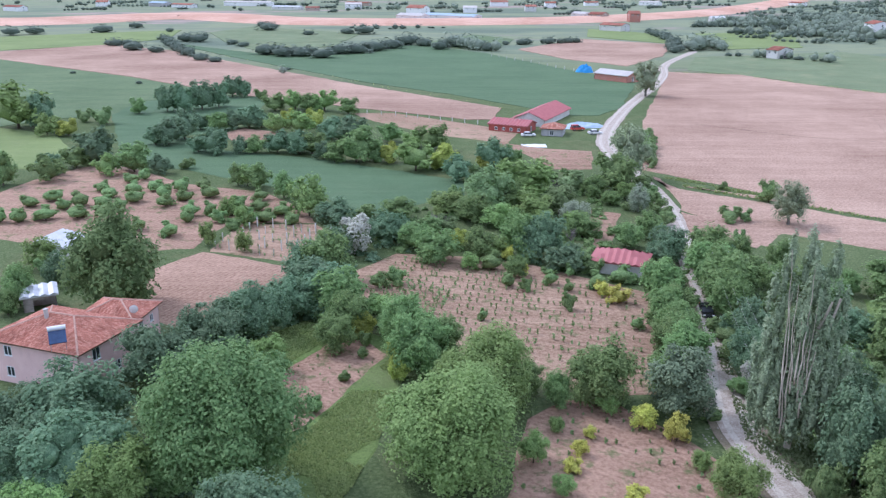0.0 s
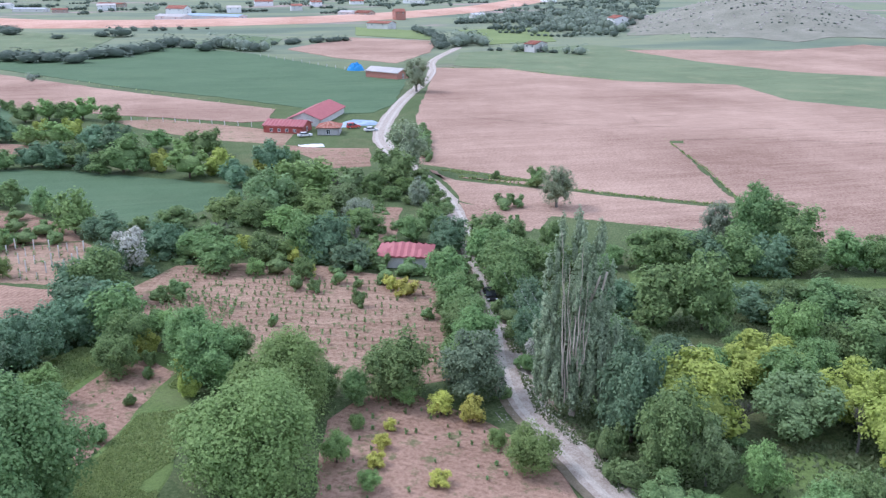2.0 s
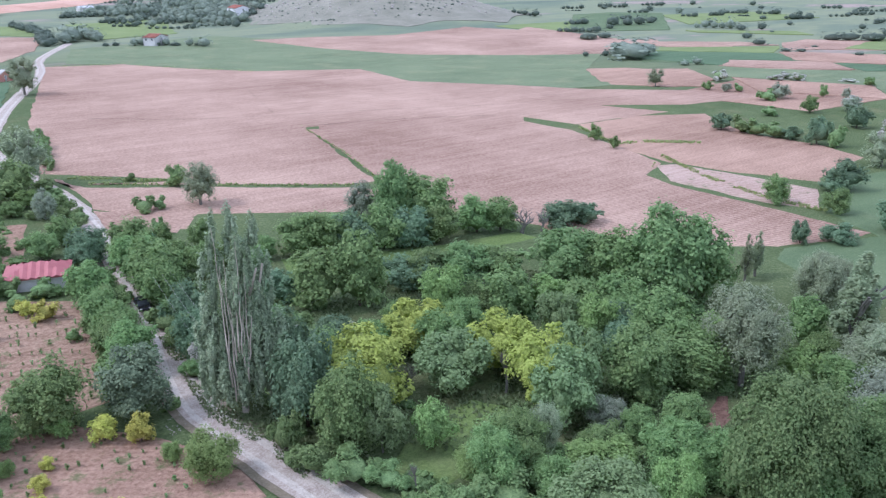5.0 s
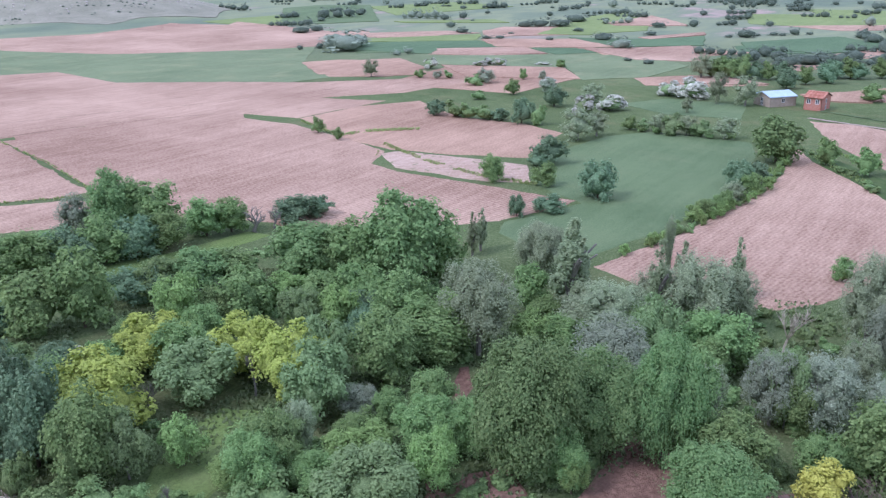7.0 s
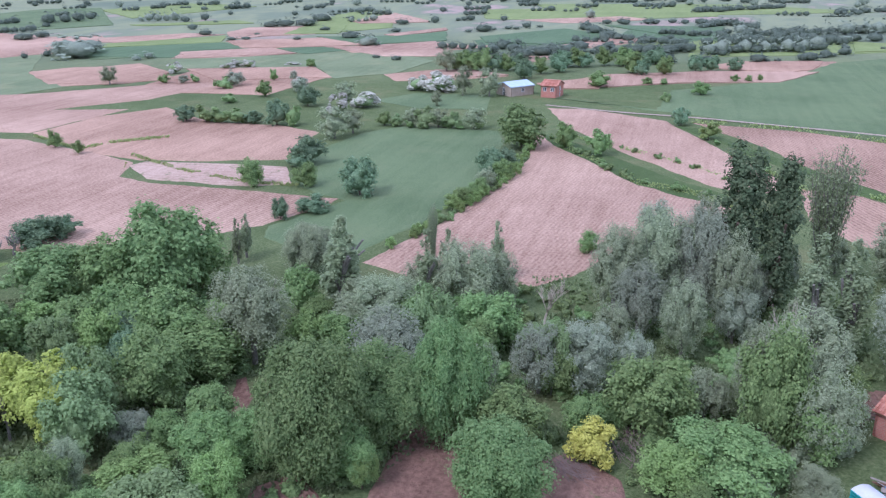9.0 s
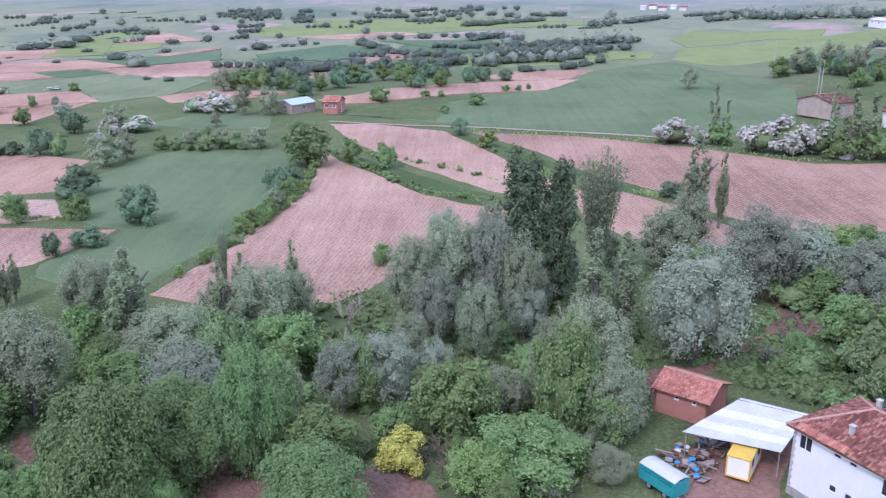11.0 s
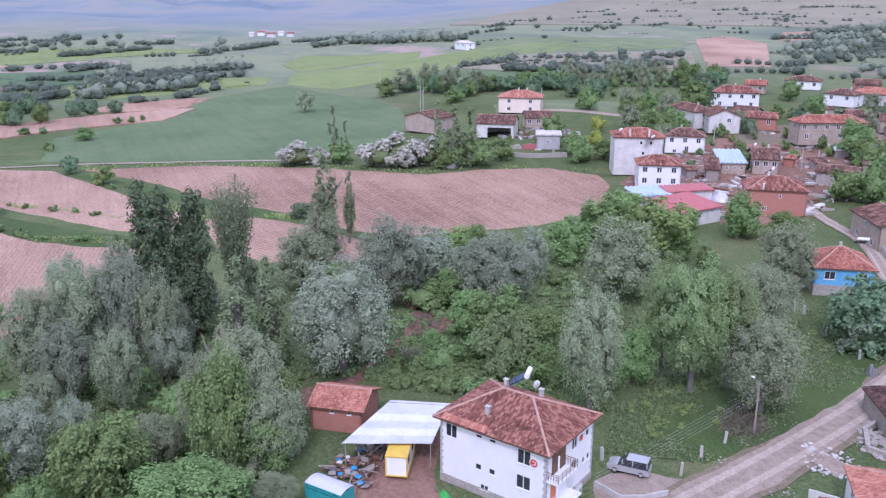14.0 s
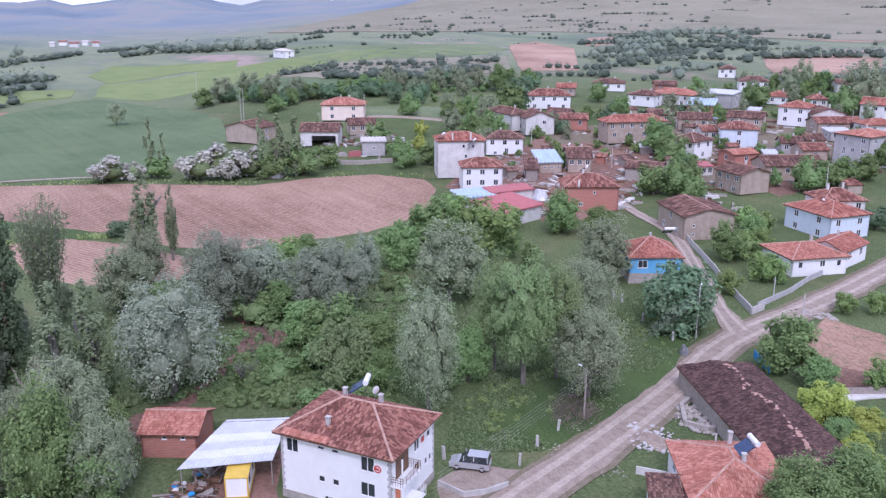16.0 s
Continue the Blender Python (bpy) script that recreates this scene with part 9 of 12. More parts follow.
field("far_field", "tilled pink field in the open valley", "soil_c", 0.090, (525.9, 284.1), (553.5, 247.6), (500.2, 218.4), (474.5, 245.5), (493.2, 278.4))
field("far_field", "tilled pink field in the open valley", "soil_a", 0.030, (447.2, 256.4), (472.2, 211.6), (454.3, 176.6), (429.3, 179.7), (415.3, 212.1))
field("far_field", "green corn strip in the open valley", "crop_light", 0.035, (402.9, 306.3), (435.8, 275.0), (435.7, 250.0), (403.9, 279.0))
field("far_field", "green corn strip in the open valley", "crop_dark", 0.040, (386.1, 304.1), (403.9, 279.0), (432.9, 248.4), (408.1, 218.1), (383.2, 242.5), (352.7, 275.4))
field("far_field", "tilled pink field in the open valley", "soil_a", 0.045, (390.0, 246.6), (399.7, 229.7), (394.3, 189.3), (371.0, 213.6), (362.2, 238.6))
field("far_field", "green corn strip in the open valley", "crop_dark", 0.050, (416.0, 209.2), (431.5, 193.6), (415.2, 169.2), (395.7, 183.8))
field("far_field", "tilled pink field in the open valley", "soil_c", 0.055, (428.5, 182.6), (453.2, 156.4), (455.4, 100.0), (422.0, 121.7), (384.3, 135.5), (398.2, 155.0))
field("far_field", "green pasture in the open valley", "pasture", 0.060, (356.4, 225.9), (373.0, 179.2), (405.0, 157.6), (383.4, 121.4), (343.8, 118.9), (318.4, 136.3), (352.6, 158.7), (332.5, 205.5))
field("far_field", "tilled pink rise in the open valley", "soil_a", 0.065, (596.6, 237.9), (672.9, 246.1), (660.1, 217.9), (609.7, 184.2), (584.6, 201.4))
field("far_field", "tilled pink field in the open valley", "soil_a", 0.070, (470.0, 66.0), (521.6, 43.7), (500.7, 18.6), (470.2, 42.0))
field("far_field", "light green corn in the open valley", "crop_light", 0.075, (463.9, 32.7), (497.9, 17.0), (490.8, -15.6), (450.1, 12.2))
field("far_field", "tilled pink field in the open valley", "soil_b", 0.080, (389.0, -11.1), (411.1, -18.7), (426.8, -63.0), (389.2, -54.8), (377.6, -24.3))
field("far_field", "tilled pink field in the open valley", "soil_a", 0.085, (329.6, 45.7), (359.5, 31.5), (375.4, -1.9), (378.1, -39.6), (359.9, -33.8), (335.4, 12.3), (322.8, 32.1))
field("far_field", "tilled pink field in the open valley", "soil_a", 0.090, (401.5, 104.6), (411.4, 84.7), (417.5, 61.1), (393.6, 65.2), (385.2, 97.6))
field("far_field", "tilled pink field in the open valley", "soil_c", 0.030, (336.0, 121.1), (352.5, 106.7), (352.8, 84.5), (342.4, 70.3), (327.4, 89.8), (318.8, 110.3))
field("far_field", "green pasture in the open valley", "crop", 0.035, (273.8, 103.0), (292.9, 92.9), (293.5, 66.2), (265.6, 61.6), (263.0, 83.5))
field("far_field", "green corn field in the open valley", "crop_dark", 0.040, (481.9, 119.0), (555.3, 78.4), (535.1, 48.2), (467.0, 77.7), (445.0, 106.8))
field("far_field", "green corn field in the open valley", "crop_dark", 0.045, (564.7, 40.5), (606.2, -3.9), (567.8, -20.7), (506.3, -16.0), (497.9, 17.0), (514.7, 43.1))
field("far_field", "light pasture in the open valley", "crop_light", 0.050, (739.2, 177.7), (797.5, 63.5), (833.2, -18.4), (704.0, -16.2), (632.7, 89.6), (640.3, 149.6))
field("far_field", "tilled pink strip in the open valley", "soil_a", 0.055, (635.5, 123.0), (687.0, 54.2), (658.7, 27.7), (612.7, 86.7))
field("far_field", "light pasture in the open valley", "crop_light", 0.060, (833.9, 146.7), (863.1, -36.1), (781.7, -138.5), (726.0, -30.0), (732.9, 116.8))
field("far_field", "light pasture in the open valley", "crop_light", 0.065, (659.4, 498.5), (773.8, 468.1), (733.6, 386.5), (581.4, 411.3))
field("far_field", "light pasture in the open valley", "crop_light", 0.070, (451.6, 494.8), (551.6, 492.6), (522.9, 432.1), (438.9, 423.0))
field("far_field", "tilled pink field in the open valley", "soil_a", 0.075, (380.1, 416.5), (464.0, 470.7), (438.7, 362.2), (364.7, 306.6), (324.1, 328.7))
field("far_field", "green corn strip in the open valley", "crop", 0.080, (367.9, 287.8), (413.0, 261.5), (367.4, 251.8), (346.7, 271.1))
field("far_field", "light pasture in the open valley", "crop_light", 0.085, (570.7, 251.3), (678.0, 273.7), (718.3, 252.3), (549.7, 191.3), (510.3, 214.0))
field("far_field", "scrubby grass slope in the open valley", "heath", 0.260, (443.7, -196.9), (449.4, -254.2), (437.9, -306.4), (425.1, -349.9), (338.1, -280.8), (347.8, -243.8), (373.8, -195.8))
field("far_field", "green slope pasture in the open valley", "pasture", 0.030, (630.9, -292.8), (561.0, -323.5), (521.4, -402.8), (469.0, -387.0), (442.4, -328.4), (450.5, -244.4), (572.7, -256.9))
# ---- hedges and far trees ----
hedge(('green', 'dark'), 11, 9.0, (0.9, 1.3), (-110.6, 544.0), (-86.0, 522.0), (-63.2, 529.7), (-37.9, 561.6), (-19.9, 621.5))
hedge(('green', 'dark'), 12, 9.0, (0.8, 1.1), (42.6, 598.5), (68.7, 608.6), (97.8, 619.1))
hedge(('green', 'grey'), 13, 10.0, (0.9, 1.3), (-16.9, 588.1), (5.7, 579.6), (33.7, 546.8))
hedge(('green', 'dark'), 14, 9.0, (0.8, 1.1), (-191.5, 655.0), (-177.7, 666.8))
hedge(('shrub', 'green'), 15, 9.0, (0.8, 1.2), (-206.8, 643.5), (-151.1, 513.7), (-133.5, 497.0))
hedge(('green',), 16, 8.0, (0.8, 1.1), (-225.3, 592.9), (-205.1, 584.1))
hedge(('grey',), 17, 9.0, (0.8, 1.1), (156.2, 549.2), (180.3, 601.4), (175.8, 549.6))
hedge(('grey', 'olive'), 18, 9.0, (0.6, 0.8), (169.9, 519.6), (191.8, 506.1), (216.9, 481.0))
hedge(('green', 'dark'), 19, 11.0, (0.9, 1.2), (167.0, 712.2), (163.2, 625.5), (144.3, 537.4))
hedge(('green',), 20, 10.0, (0.8, 1.1), (-170.4, 807.6), (-146.4, 775.7))
hedge(('green', 'shrub'), 21, 14.0, (0.8, 1.1), (-82.0, 777.4), (-41.4, 763.1), (2.7, 779.7))
scatter(('green', 'dark', 'grey'), 60, 22, (254.6, 874.8), (517.7, 1324.3), (715.4, 1438.9), (620.6, 1139.7), (294.7, 559.9), (270.3, 603.3), (229.2, 653.5), size=(0.8, 1.3), keep=6.0)
scatter(('green', 'dark'), 40, 23, (276.0, 889.7), (397.5, 1003.4), (505.7, 1005.1), (586.4, 1063.4), (319.5, 634.1), (282.8, 619.3), (248.8, 706.3), size=(0.9, 1.3), keep=7.0)
scatter(('green', 'dark', 'olive'), 70, 24, (-632.5, 1122.8), (-360.3, 1168.0), (-249.8, 1075.0), (-142.8, 996.0), (79.9, 1087.5), (447.2, 1366.3), (590.6, 1811.8), (-428.1, 1757.4), (-902.3, 1609.8), size=(0.8, 1.3), keep=9.0)
scatter(('green', 'dark'), 36, 25, (125.2, 1005.4), (405.4, 1237.1), (574.7, 1663.8), (208.3, 1683.6), size=(0.9, 1.3), keep=8.0)
hedge(('green', 'shrub'), 43, 4.0, (0.7, 1), (-103.5, 194.5), (-98.2, 197.4), (-91.9, 201.5))
hedge(('green',), 44, 6.0, (0.6, 0.9), (-49.5, 200.6), (-38.7, 187.0), (-31.8, 183.6))
# woodland beside the vineyard
# wood and hedges beside the vineyards
plant("dark", -39.4, 232.1, 6.7, 4.4)
plant("olive", 9.1, 172.5, 9.1, 5.2)
plant("light", 18.4, 187.2, 8.2, 7.0)
plant("light", 15.3, 196.1, 5.8, 3.8)
plant("olive", 29.4, 190.9, 4.9, 4.3)
plant("bare", 25.6, 188.0, 5.0, 3.2)
plant("green", 39.2, 189.8, 9.2, 5.1)
plant("green", 33.4, 185.4, 4.7, 2.6)
plant("green", 14.3, 174.2, 5.7, 3.8)
plant("light", 17.9, 168.6, 5.0, 4.4)
plant("olive", 24.1, 171.7, 5.7, 3.9)
plant("light", 0.7, 171.5, 4.7, 4.1)
plant("green", 5.4, 165.7, 5.4, 3.9)
plant("light", 10.9, 161.7, 4.5, 3.9)
plant("green", -9.4, 167.7, 4.1, 3.6)
plant("dark", -10.7, 151.6, 5.8, 4.2)
plant("green", -5.1, 147.4, 5.1, 3.4)
plant("bare", 0.1, 158.7, 4.1, 3.3)
plant("olive", 0.1, 159.2, 3.1, 2.7)
plant("green", -0.8, 140.1, 5.6, 3.9)
plant("yellow", 3.3, 147.9, 3.8, 2.4)
plant("green", 6.3, 141.6, 5.2, 2.9)
plant("light", 9.3, 142.9, 3.8, 2.6)
plant("green", 13.7, 144.1, 8.0, 3.5)
plant("dark", 17.0, 143.1, 7.8, 4.4)
plant("bare", 23.8, 149.3, 4.2, 2.6)
plant("light", 26.2, 160.2, 3.6, 2.8)
plant("silver", 26.5, 164.1, 4.8, 3.3)
plant("dark", 20.5, 136.5, 4.4, 3.8)
plant("shrub", 24.8, 135.8, 3.4, 2.8)
plant("green", 11.9, 132.8, 3.7, 2.0)
plant("light", 4.6, 136.7, 2.8, 1.8)
plant("olive", 19.9, 155.2, 3.1, 2.7)
plant("green", -2.6, 155.6, 3.6, 2.7)
plant("light", 19.7, 163.2, 3.2, 2.8)
plant("green", 9.5, 185.3, 4.7, 3.1)
plant("dark", -19.4, 142.8, 5.6, 3.5)
plant("dark", -21.7, 165.1, 4.8, 4.2)
plant("shrub", -15.4, 167.8, 3.3, 2.9)
plant("dark", -30.6, 249.8, 8.0, 5.2)
plant("dark", -25.9, 246.3, 8.3, 4.8)
plant("dark", -34.6, 254.9, 5.4, 3.2)
plant("green", -22.9, 221.9, 8.8, 5.6)
plant("green", -28.6, 221.7, 5.4, 3.5)
plant("dark", -32.1, 225.8, 4.8, 3.1)
plant("green", -15.7, 249.9, 5.8, 3.8)
plant("yellow", -14.0, 221.7, 5.6, 3.5)
plant("shrub", -18.3, 223.2, 4.3, 2.8)
plant("green", -2.9, 238.4, 7.4, 4.8)
plant("light", -6.9, 211.7, 7.8, 5.1)
plant("yellow", 0.2, 212.7, 6.8, 4.5)
plant("dark", 3.7, 200.5, 6.1, 4.0)
plant("yellow", 11.1, 211.3, 4.1, 2.7)
plant("dark", 12.5, 212.6, 8.4, 4.5)
plant("shrub", 17.9, 219.0, 5.3, 2.5)
plant("shrub", 8.3, 202.7, 3.9, 2.6)
plant("light", -8.7, 241.4, 5.1, 3.3)
plant("dark", -98.4, 305.9, 9.7, 4.4)
plant("dark", -92.3, 306.0, 10.0, 4.8)
plant("dark", -87.5, 311.3, 10.6, 5.2)
plant("dark", -82.8, 316.8, 9.3, 4.6)
plant("dark", -84.1, 343.5, 8.7, 4.9)
plant("dark", -79.3, 343.6, 6.7, 3.6)
plant("green", -106.9, 300.8, 5.9, 3.0)
plant("shrub", -71.5, 335.9, 4.6, 2.9)
plant("green", -60.4, 307.9, 6.5, 4.3)
plant("light", -53.6, 310.6, 7.4, 4.8)
plant("green", -47.9, 308.1, 6.5, 4.3)
plant("light", -42.7, 308.6, 7.7, 5.0)
plant("green", -33.5, 301.5, 6.1, 4.0)
plant("dark", -62.2, 273.1, 7.1, 4.7)
plant("dark", -58.3, 273.1, 5.5, 3.6)
plant("light", -51.4, 263.2, 6.4, 4.2)
plant("light", -44.4, 263.5, 7.1, 4.7)
plant("yellow", -41.4, 274.3, 6.5, 3.8)
plant("yellow", -51.3, 282.9, 4.9, 3.2)
plant("dark", -77.3, 253.6, 8.0, 4.7)
plant("dark", -79.7, 245.0, 7.9, 5.1)
plant("dark", -83.1, 244.8, 6.0, 3.4)
plant("green", -70.8, 268.0, 5.9, 3.9)
plant("dark", -77.0, 269.9, 5.2, 3.4)
plant("dark", -66.6, 271.6, 5.8, 3.8)
plant("dark", -62.7, 232.4, 7.4, 4.8)
plant("dark", -68.0, 234.4, 4.6, 2.9)
plant("dark", -56.0, 233.1, 4.5, 2.9)
plant("green", -51.8, 233.2, 4.9, 3.2)
plant("dark", -46.0, 234.1, 6.1, 4.0)
plant("dark", -41.1, 234.8, 4.9, 3.2)
plant("green", -36.1, 232.6, 6.2, 4.1)
plant("light", -135.6, 271.8, 14.4, 9.4)
plant("dark", -127.9, 271.3, 11.5, 5.4)
plant("light", -121.0, 259.5, 6.5, 4.3)
plant("yellow", -114.2, 258.9, 5.5, 3.6)
plant("shrub", -119.3, 284.4, 4.6, 3.0)
plant("shrub", -111.6, 280.2, 5.9, 3.9)
plant("dark", -89.9, 217.2, 9.6, 5.8)
plant("green", -93.6, 214.4, 5.7, 3.7)
plant("dark", -96.6, 206.7, 5.5, 3.6)
plant("light", -82.8, 205.6, 5.4, 3.5)
plant("green", -77.2, 209.6, 7.5, 4.9)
plant("dark", -69.7, 208.1, 4.7, 2.9)
plant("shrub", -65.1, 213.1, 3.1, 2.0)
plant("dark", -218.6, 586.0, 7.4, 6.4)
plant("dark", -195.6, 552.5, 9.0, 7.8)
plant("dark", -177.1, 538.9, 6.8, 5.9)
plant("dark", -136.1, 490.0, 6.9, 5.7)
plant("dark", -125.8, 480.3, 5.4, 4.7)
plant("dark", -182.9, 626.5, 9.3, 8.0)
plant("dark", -172.1, 619.1, 9.1, 8.0)
plant("green", -223.9, 721.1, 6.0, 3.7)
plant("dark", -106.3, 524.1, 11.1, 7.4)
plant("dark", -94.4, 514.0, 9.2, 8.0)
plant("dark", -83.8, 514.1, 9.2, 7.3)
plant("dark", -70.1, 505.9, 9.4, 8.2)
plant("dark", -62.9, 528.8, 10.2, 8.5)
plant("dark", -53.3, 534.8, 9.9, 8.6)
plant("dark", -44.2, 550.4, 10.2, 8.9)
plant("dark", -34.6, 568.8, 10.9, 8.4)
plant("dark", -25.5, 595.5, 11.4, 8.4)
plant("dark", -13.1, 586.9, 9.0, 6.4)
plant("dark", -2.4, 561.1, 9.4, 6.1)
plant("dark", -144.8, 600.8, 5.8, 5.0)
plant("dark", -133.0, 582.6, 5.6, 4.9)
plant("dark", -147.2, 743.1, 11.4, 9.5)
plant("dark", -62.9, 703.1, 11.4, 9.9)
plant("dark", -76.5, 703.7, 7.8, 6.8)
plant("dark", -105.8, 688.3, 6.6, 5.7)
plant("silver", -78.8, 426.6, 6.1, 2.2)
plant("dark", -269.3, 773.0, 8.5, 7.4)
plant("dark", -276.9, 715.3, 10.5, 9.2)
plant("dark", -322.5, 694.6, 10.2, 8.9)
plant("dark", -334.2, 681.9, 10.1, 8.7)
plant("dark", 40.0, 195.1, 7.5, 4.1)
plant("dark", 38.1, 139.5, 5.1, 3.0)
plant("grey", 45.8, 202.7, 13.7, 5.9)
plant("grey", 81.7, 348.1, 14.5, 6.3)
plant("grey", 68.7, 163.6, 9.1, 4.1)
plant("green", 71.3, 181.5, 5.0, 2.6)
plant("silver", 40.9, 173.4, 5.5, 2.6)
plant("silver", 164.1, 563.1, 15.4, 7.2)
plant("shrub", 64.5, 192.3, 2.2, 1.0)
plant("shrub", 54.2, 149.6, 3.4, 1.2)
plant("shrub", 48.1, 154.1, 2.6, 1.4)
plant("shrub", 57.8, 165.7, 3.3, 2.6)
plant("shrub", 60.9, 166.2, 2.6, 1.7)
plant("shrub", -78.7, 441.7, 2.6, 2.0)
plant("shrub", -180.7, 423.5, 2.4, 1.7)
plant("shrub", -135.1, 383.9, 2.6, 1.7)
hedge(('shrub',), 47, 3.2, (0.7, 0.95), (24.4, 135.9), (29.0, 130.4), (33.9, 127.8))
hedge(('gold', 'shrub', 'light'), 48, 6.0, (0.6, 0.9), (8.8, 130.3), (16.7, 135.8), (20.7, 130.3), (27.0, 120.5))
hedge(('shrub',), 49, 3.5, (0.7, 1.0), (47.2, 195.6), (45.7, 177.9), (44.4, 160.9))
hedge(('shrub', 'green'), 50, 4.5, (0.8, 1.2), (44.2, 138.9), (43.0, 125.3), (40.1, 108.0), (37.4, 94.5), (36.4, 84.9))
hedge(('shrub',), 51, 3.0, (0.6, 1), (52.7, 213.7), (55.1, 227.6), (63.5, 261.1))
hedge(('green', 'shrub'), 52, 3.6, (0.6, 0.95), (33.7, 125.3), (30.2, 104.3), (26.0, 88.7))
hedge(('shrub', 'green', 'light'), 53, 3.4, (0.6, 1.0), (-12.2, 119.2), (-7.4, 109.7), (-3.3, 104.1), (0.5, 99.0))
hedge(('shrub', 'dark'), 54, 4.0, (0.7, 1.1), (-24.1, 135.6), (-18.2, 120.3), (-14.7, 111.7))
hedge(('shrub', 'light'), 55, 4.0, (0.5, 0.8), (-26.5, 100.6), (-22.6, 98.9), (-23.4, 92.8))
scatter(('shrub', 'dark', 'green'), 5, 56, (-64.6, 115.6), (-68.6, 135.4), (-67.4, 141.3), (-61.6, 129.9), (-61.9, 113.5), size=(0.51, 0.95), keep=3.0)
scatter(('dark', 'green', 'shrub'), 5, 57, (-54.6, 91.2), (-44.5, 91.2), (-34.2, 88.5), (-25.1, 72.5), (-26.6, 63.8), (-42.0, 63.8), size=(0.595, 0.9974999999999999), keep=2.8)
# wood and scrub under the big poplar
scatter(('green', 'green', 'light', 'shrub', 'olive', 'dark'), 10, 58, (58.3, 109.5), (69.5, 105.2), (86.0, 100.1), (91.1, 84.6), (99.3, 70.2), (98.1, 59.5), (82.8, 50.3), (73.1, 63.8), (59.9, 76.5), (52.2, 93.1), size=(0.4675, 0.8075), keep=2.6)
scatter(('shrub', 'green', 'olive'), 5, 61, (49.4, 58.0), (61.0, 56.3), (70.0, 47.7), (73.3, 41.2), (63.8, 34.7), (55.4, 34.6), (44.6, 45.0), size=(0.51, 0.9025), keep=2.6)
scatter(('green', 'shrub', 'dark'), 9, 63, (46.4, 149.8), (61.9, 135.0), (69.1, 132.4), (62.6, 122.5), (44.9, 135.7), size=(0.425, 0.76), keep=3.0)
scatter(('shrub', 'green'), 2, 66, (47.5, 133.2), (43.6, 111.8), (42.5, 102.4), (39.3, 105.5), (41.2, 119.7), size=(0.51, 0.95), keep=2.4)
# valley trees
plant("dark", 160.8, 64.0, 7.8, 4.2)
plant("dark", 183.3, 86.3, 6.8, 4.5)
plant("dark", 179.7, 86.5, 3.3, 3.3)
plant("green", 164.1, 77.8, 4.7, 2.7)
plant("green", 161.9, 89.3, 5.8, 2.9)
plant("dark", 147.2, 68.6, 3.2, 3.4)
plant("dark", 140.8, 72.3, 4.2, 1.9)
plant("grey", 212.4, 91.3, 8.4, 4.8)
plant("grey", 220.1, 89.0, 6.9, 3.5)
plant("green", 233.2, 84.4, 3.6, 2.1)
plant("olive", 234.3, 80.4, 3.1, 2.0)
plant("grey", 233.7, 76.0, 5.6, 3.3)
plant("olive", 233.0, 72.0, 5.9, 3.6)
plant("grey", 234.0, 68.2, 5.4, 3.2)
plant("olive", 234.3, 64.2, 4.9, 3.2)
plant("grey", 235.1, 58.1, 6.1, 3.7)
plant("walnut", 213.8, 40.2, 10.8, 6.7)
plant("dark", 185.2, 41.7, 6.0, 3.6)
plant("dark", 190.4, 38.9, 5.1, 2.9)
plant("grey", 172.1, 39.5, 4.3, 2.8)
plant("green", 181.0, 37.9, 4.6, 2.3)
plant("green", 167.4, 39.8, 3.3, 2.0)
plant("green", 159.5, 41.6, 3.5, 2.3)
plant("light", 155.2, 42.5, 3.1, 2.0)
plant("shrub", 147.4, 42.6, 2.2, 1.8)
plant("green", 164.1, 40.4, 2.9, 1.7)
plant("shrub", 142.4, 43.9, 1.8, 1.5)
plant("shrub", 137.8, 44.6, 1.7, 1.3)
plant("green", 216.7, 29.3, 6.7, 2.9)
plant("green", 210.6, 20.0, 6.4, 3.2)
plant("dark", 255.5, 1.3, 5.2, 2.8)
plant("light", 237.2, -6.2, 4.7, 2.9)
plant("blossom", 248.6, 105.0, 6.0, 3.9)
plant("blossom", 260.4, 100.8, 4.9, 5.1)
plant("dark", 257.6, 119.6, 6.6, 4.1)
plant("dark", 225.0, 114.7, 7.7, 3.8)
plant("shrub", 226.3, 110.0, 5.9, 3.0)
plant("grey", 271.3, 111.9, 6.3, 4.2)
plant("dark", 223.6, 143.7, 4.9, 3.6)
plant("shrub", 224.4, 137.5, 4.7, 3.4)
plant("shrub", 223.9, 132.2, 4.7, 3.3)
plant("shrub", 225.2, 127.7, 4.3, 3.3)
plant("dark", 226.4, 123.1, 3.7, 3.3)
plant("shrub", 256.9, 148.2, 3.0, 2.8)
plant("grey", 268.4, 79.0, 5.2, 2.2)
hedge(('shrub', 'light'), 71, 3.0, (0.25, 0.5), (219.2, 38.5), (188.4, 36.2), (165.6, 38.2), (150.4, 41.2), (137.3, 43.9), (129.7, 46.5))
hedge(('shrub',), 74, 4.0, (0.5, 0.8), (232.7, 86.3), (232.4, 80.7), (233.5, 64.0), (236.0, 54.7))
field("grass_bank", "lush green bank between tilled fields", "verge", 0.100, (236.3, 40.9), (225.4, 29.0), (207.7, 14.2), (191.2, 0.5), (181.0, -9.9), (169.8, -10.7), (176.0, 0.2), (187.9, 12.6), (205.2, 23.5), (218.5, 33.2))
field("grass_bank", "lush green bank between tilled fields", "verge", 0.110, (254.7, 4.4), (236.8, -7.5), (214.8, -18.7), (193.5, -30.0), (182.7, -40.0), (191.0, -41.5), (209.0, -29.4), (229.2, -16.8), (251.8, -4.2))
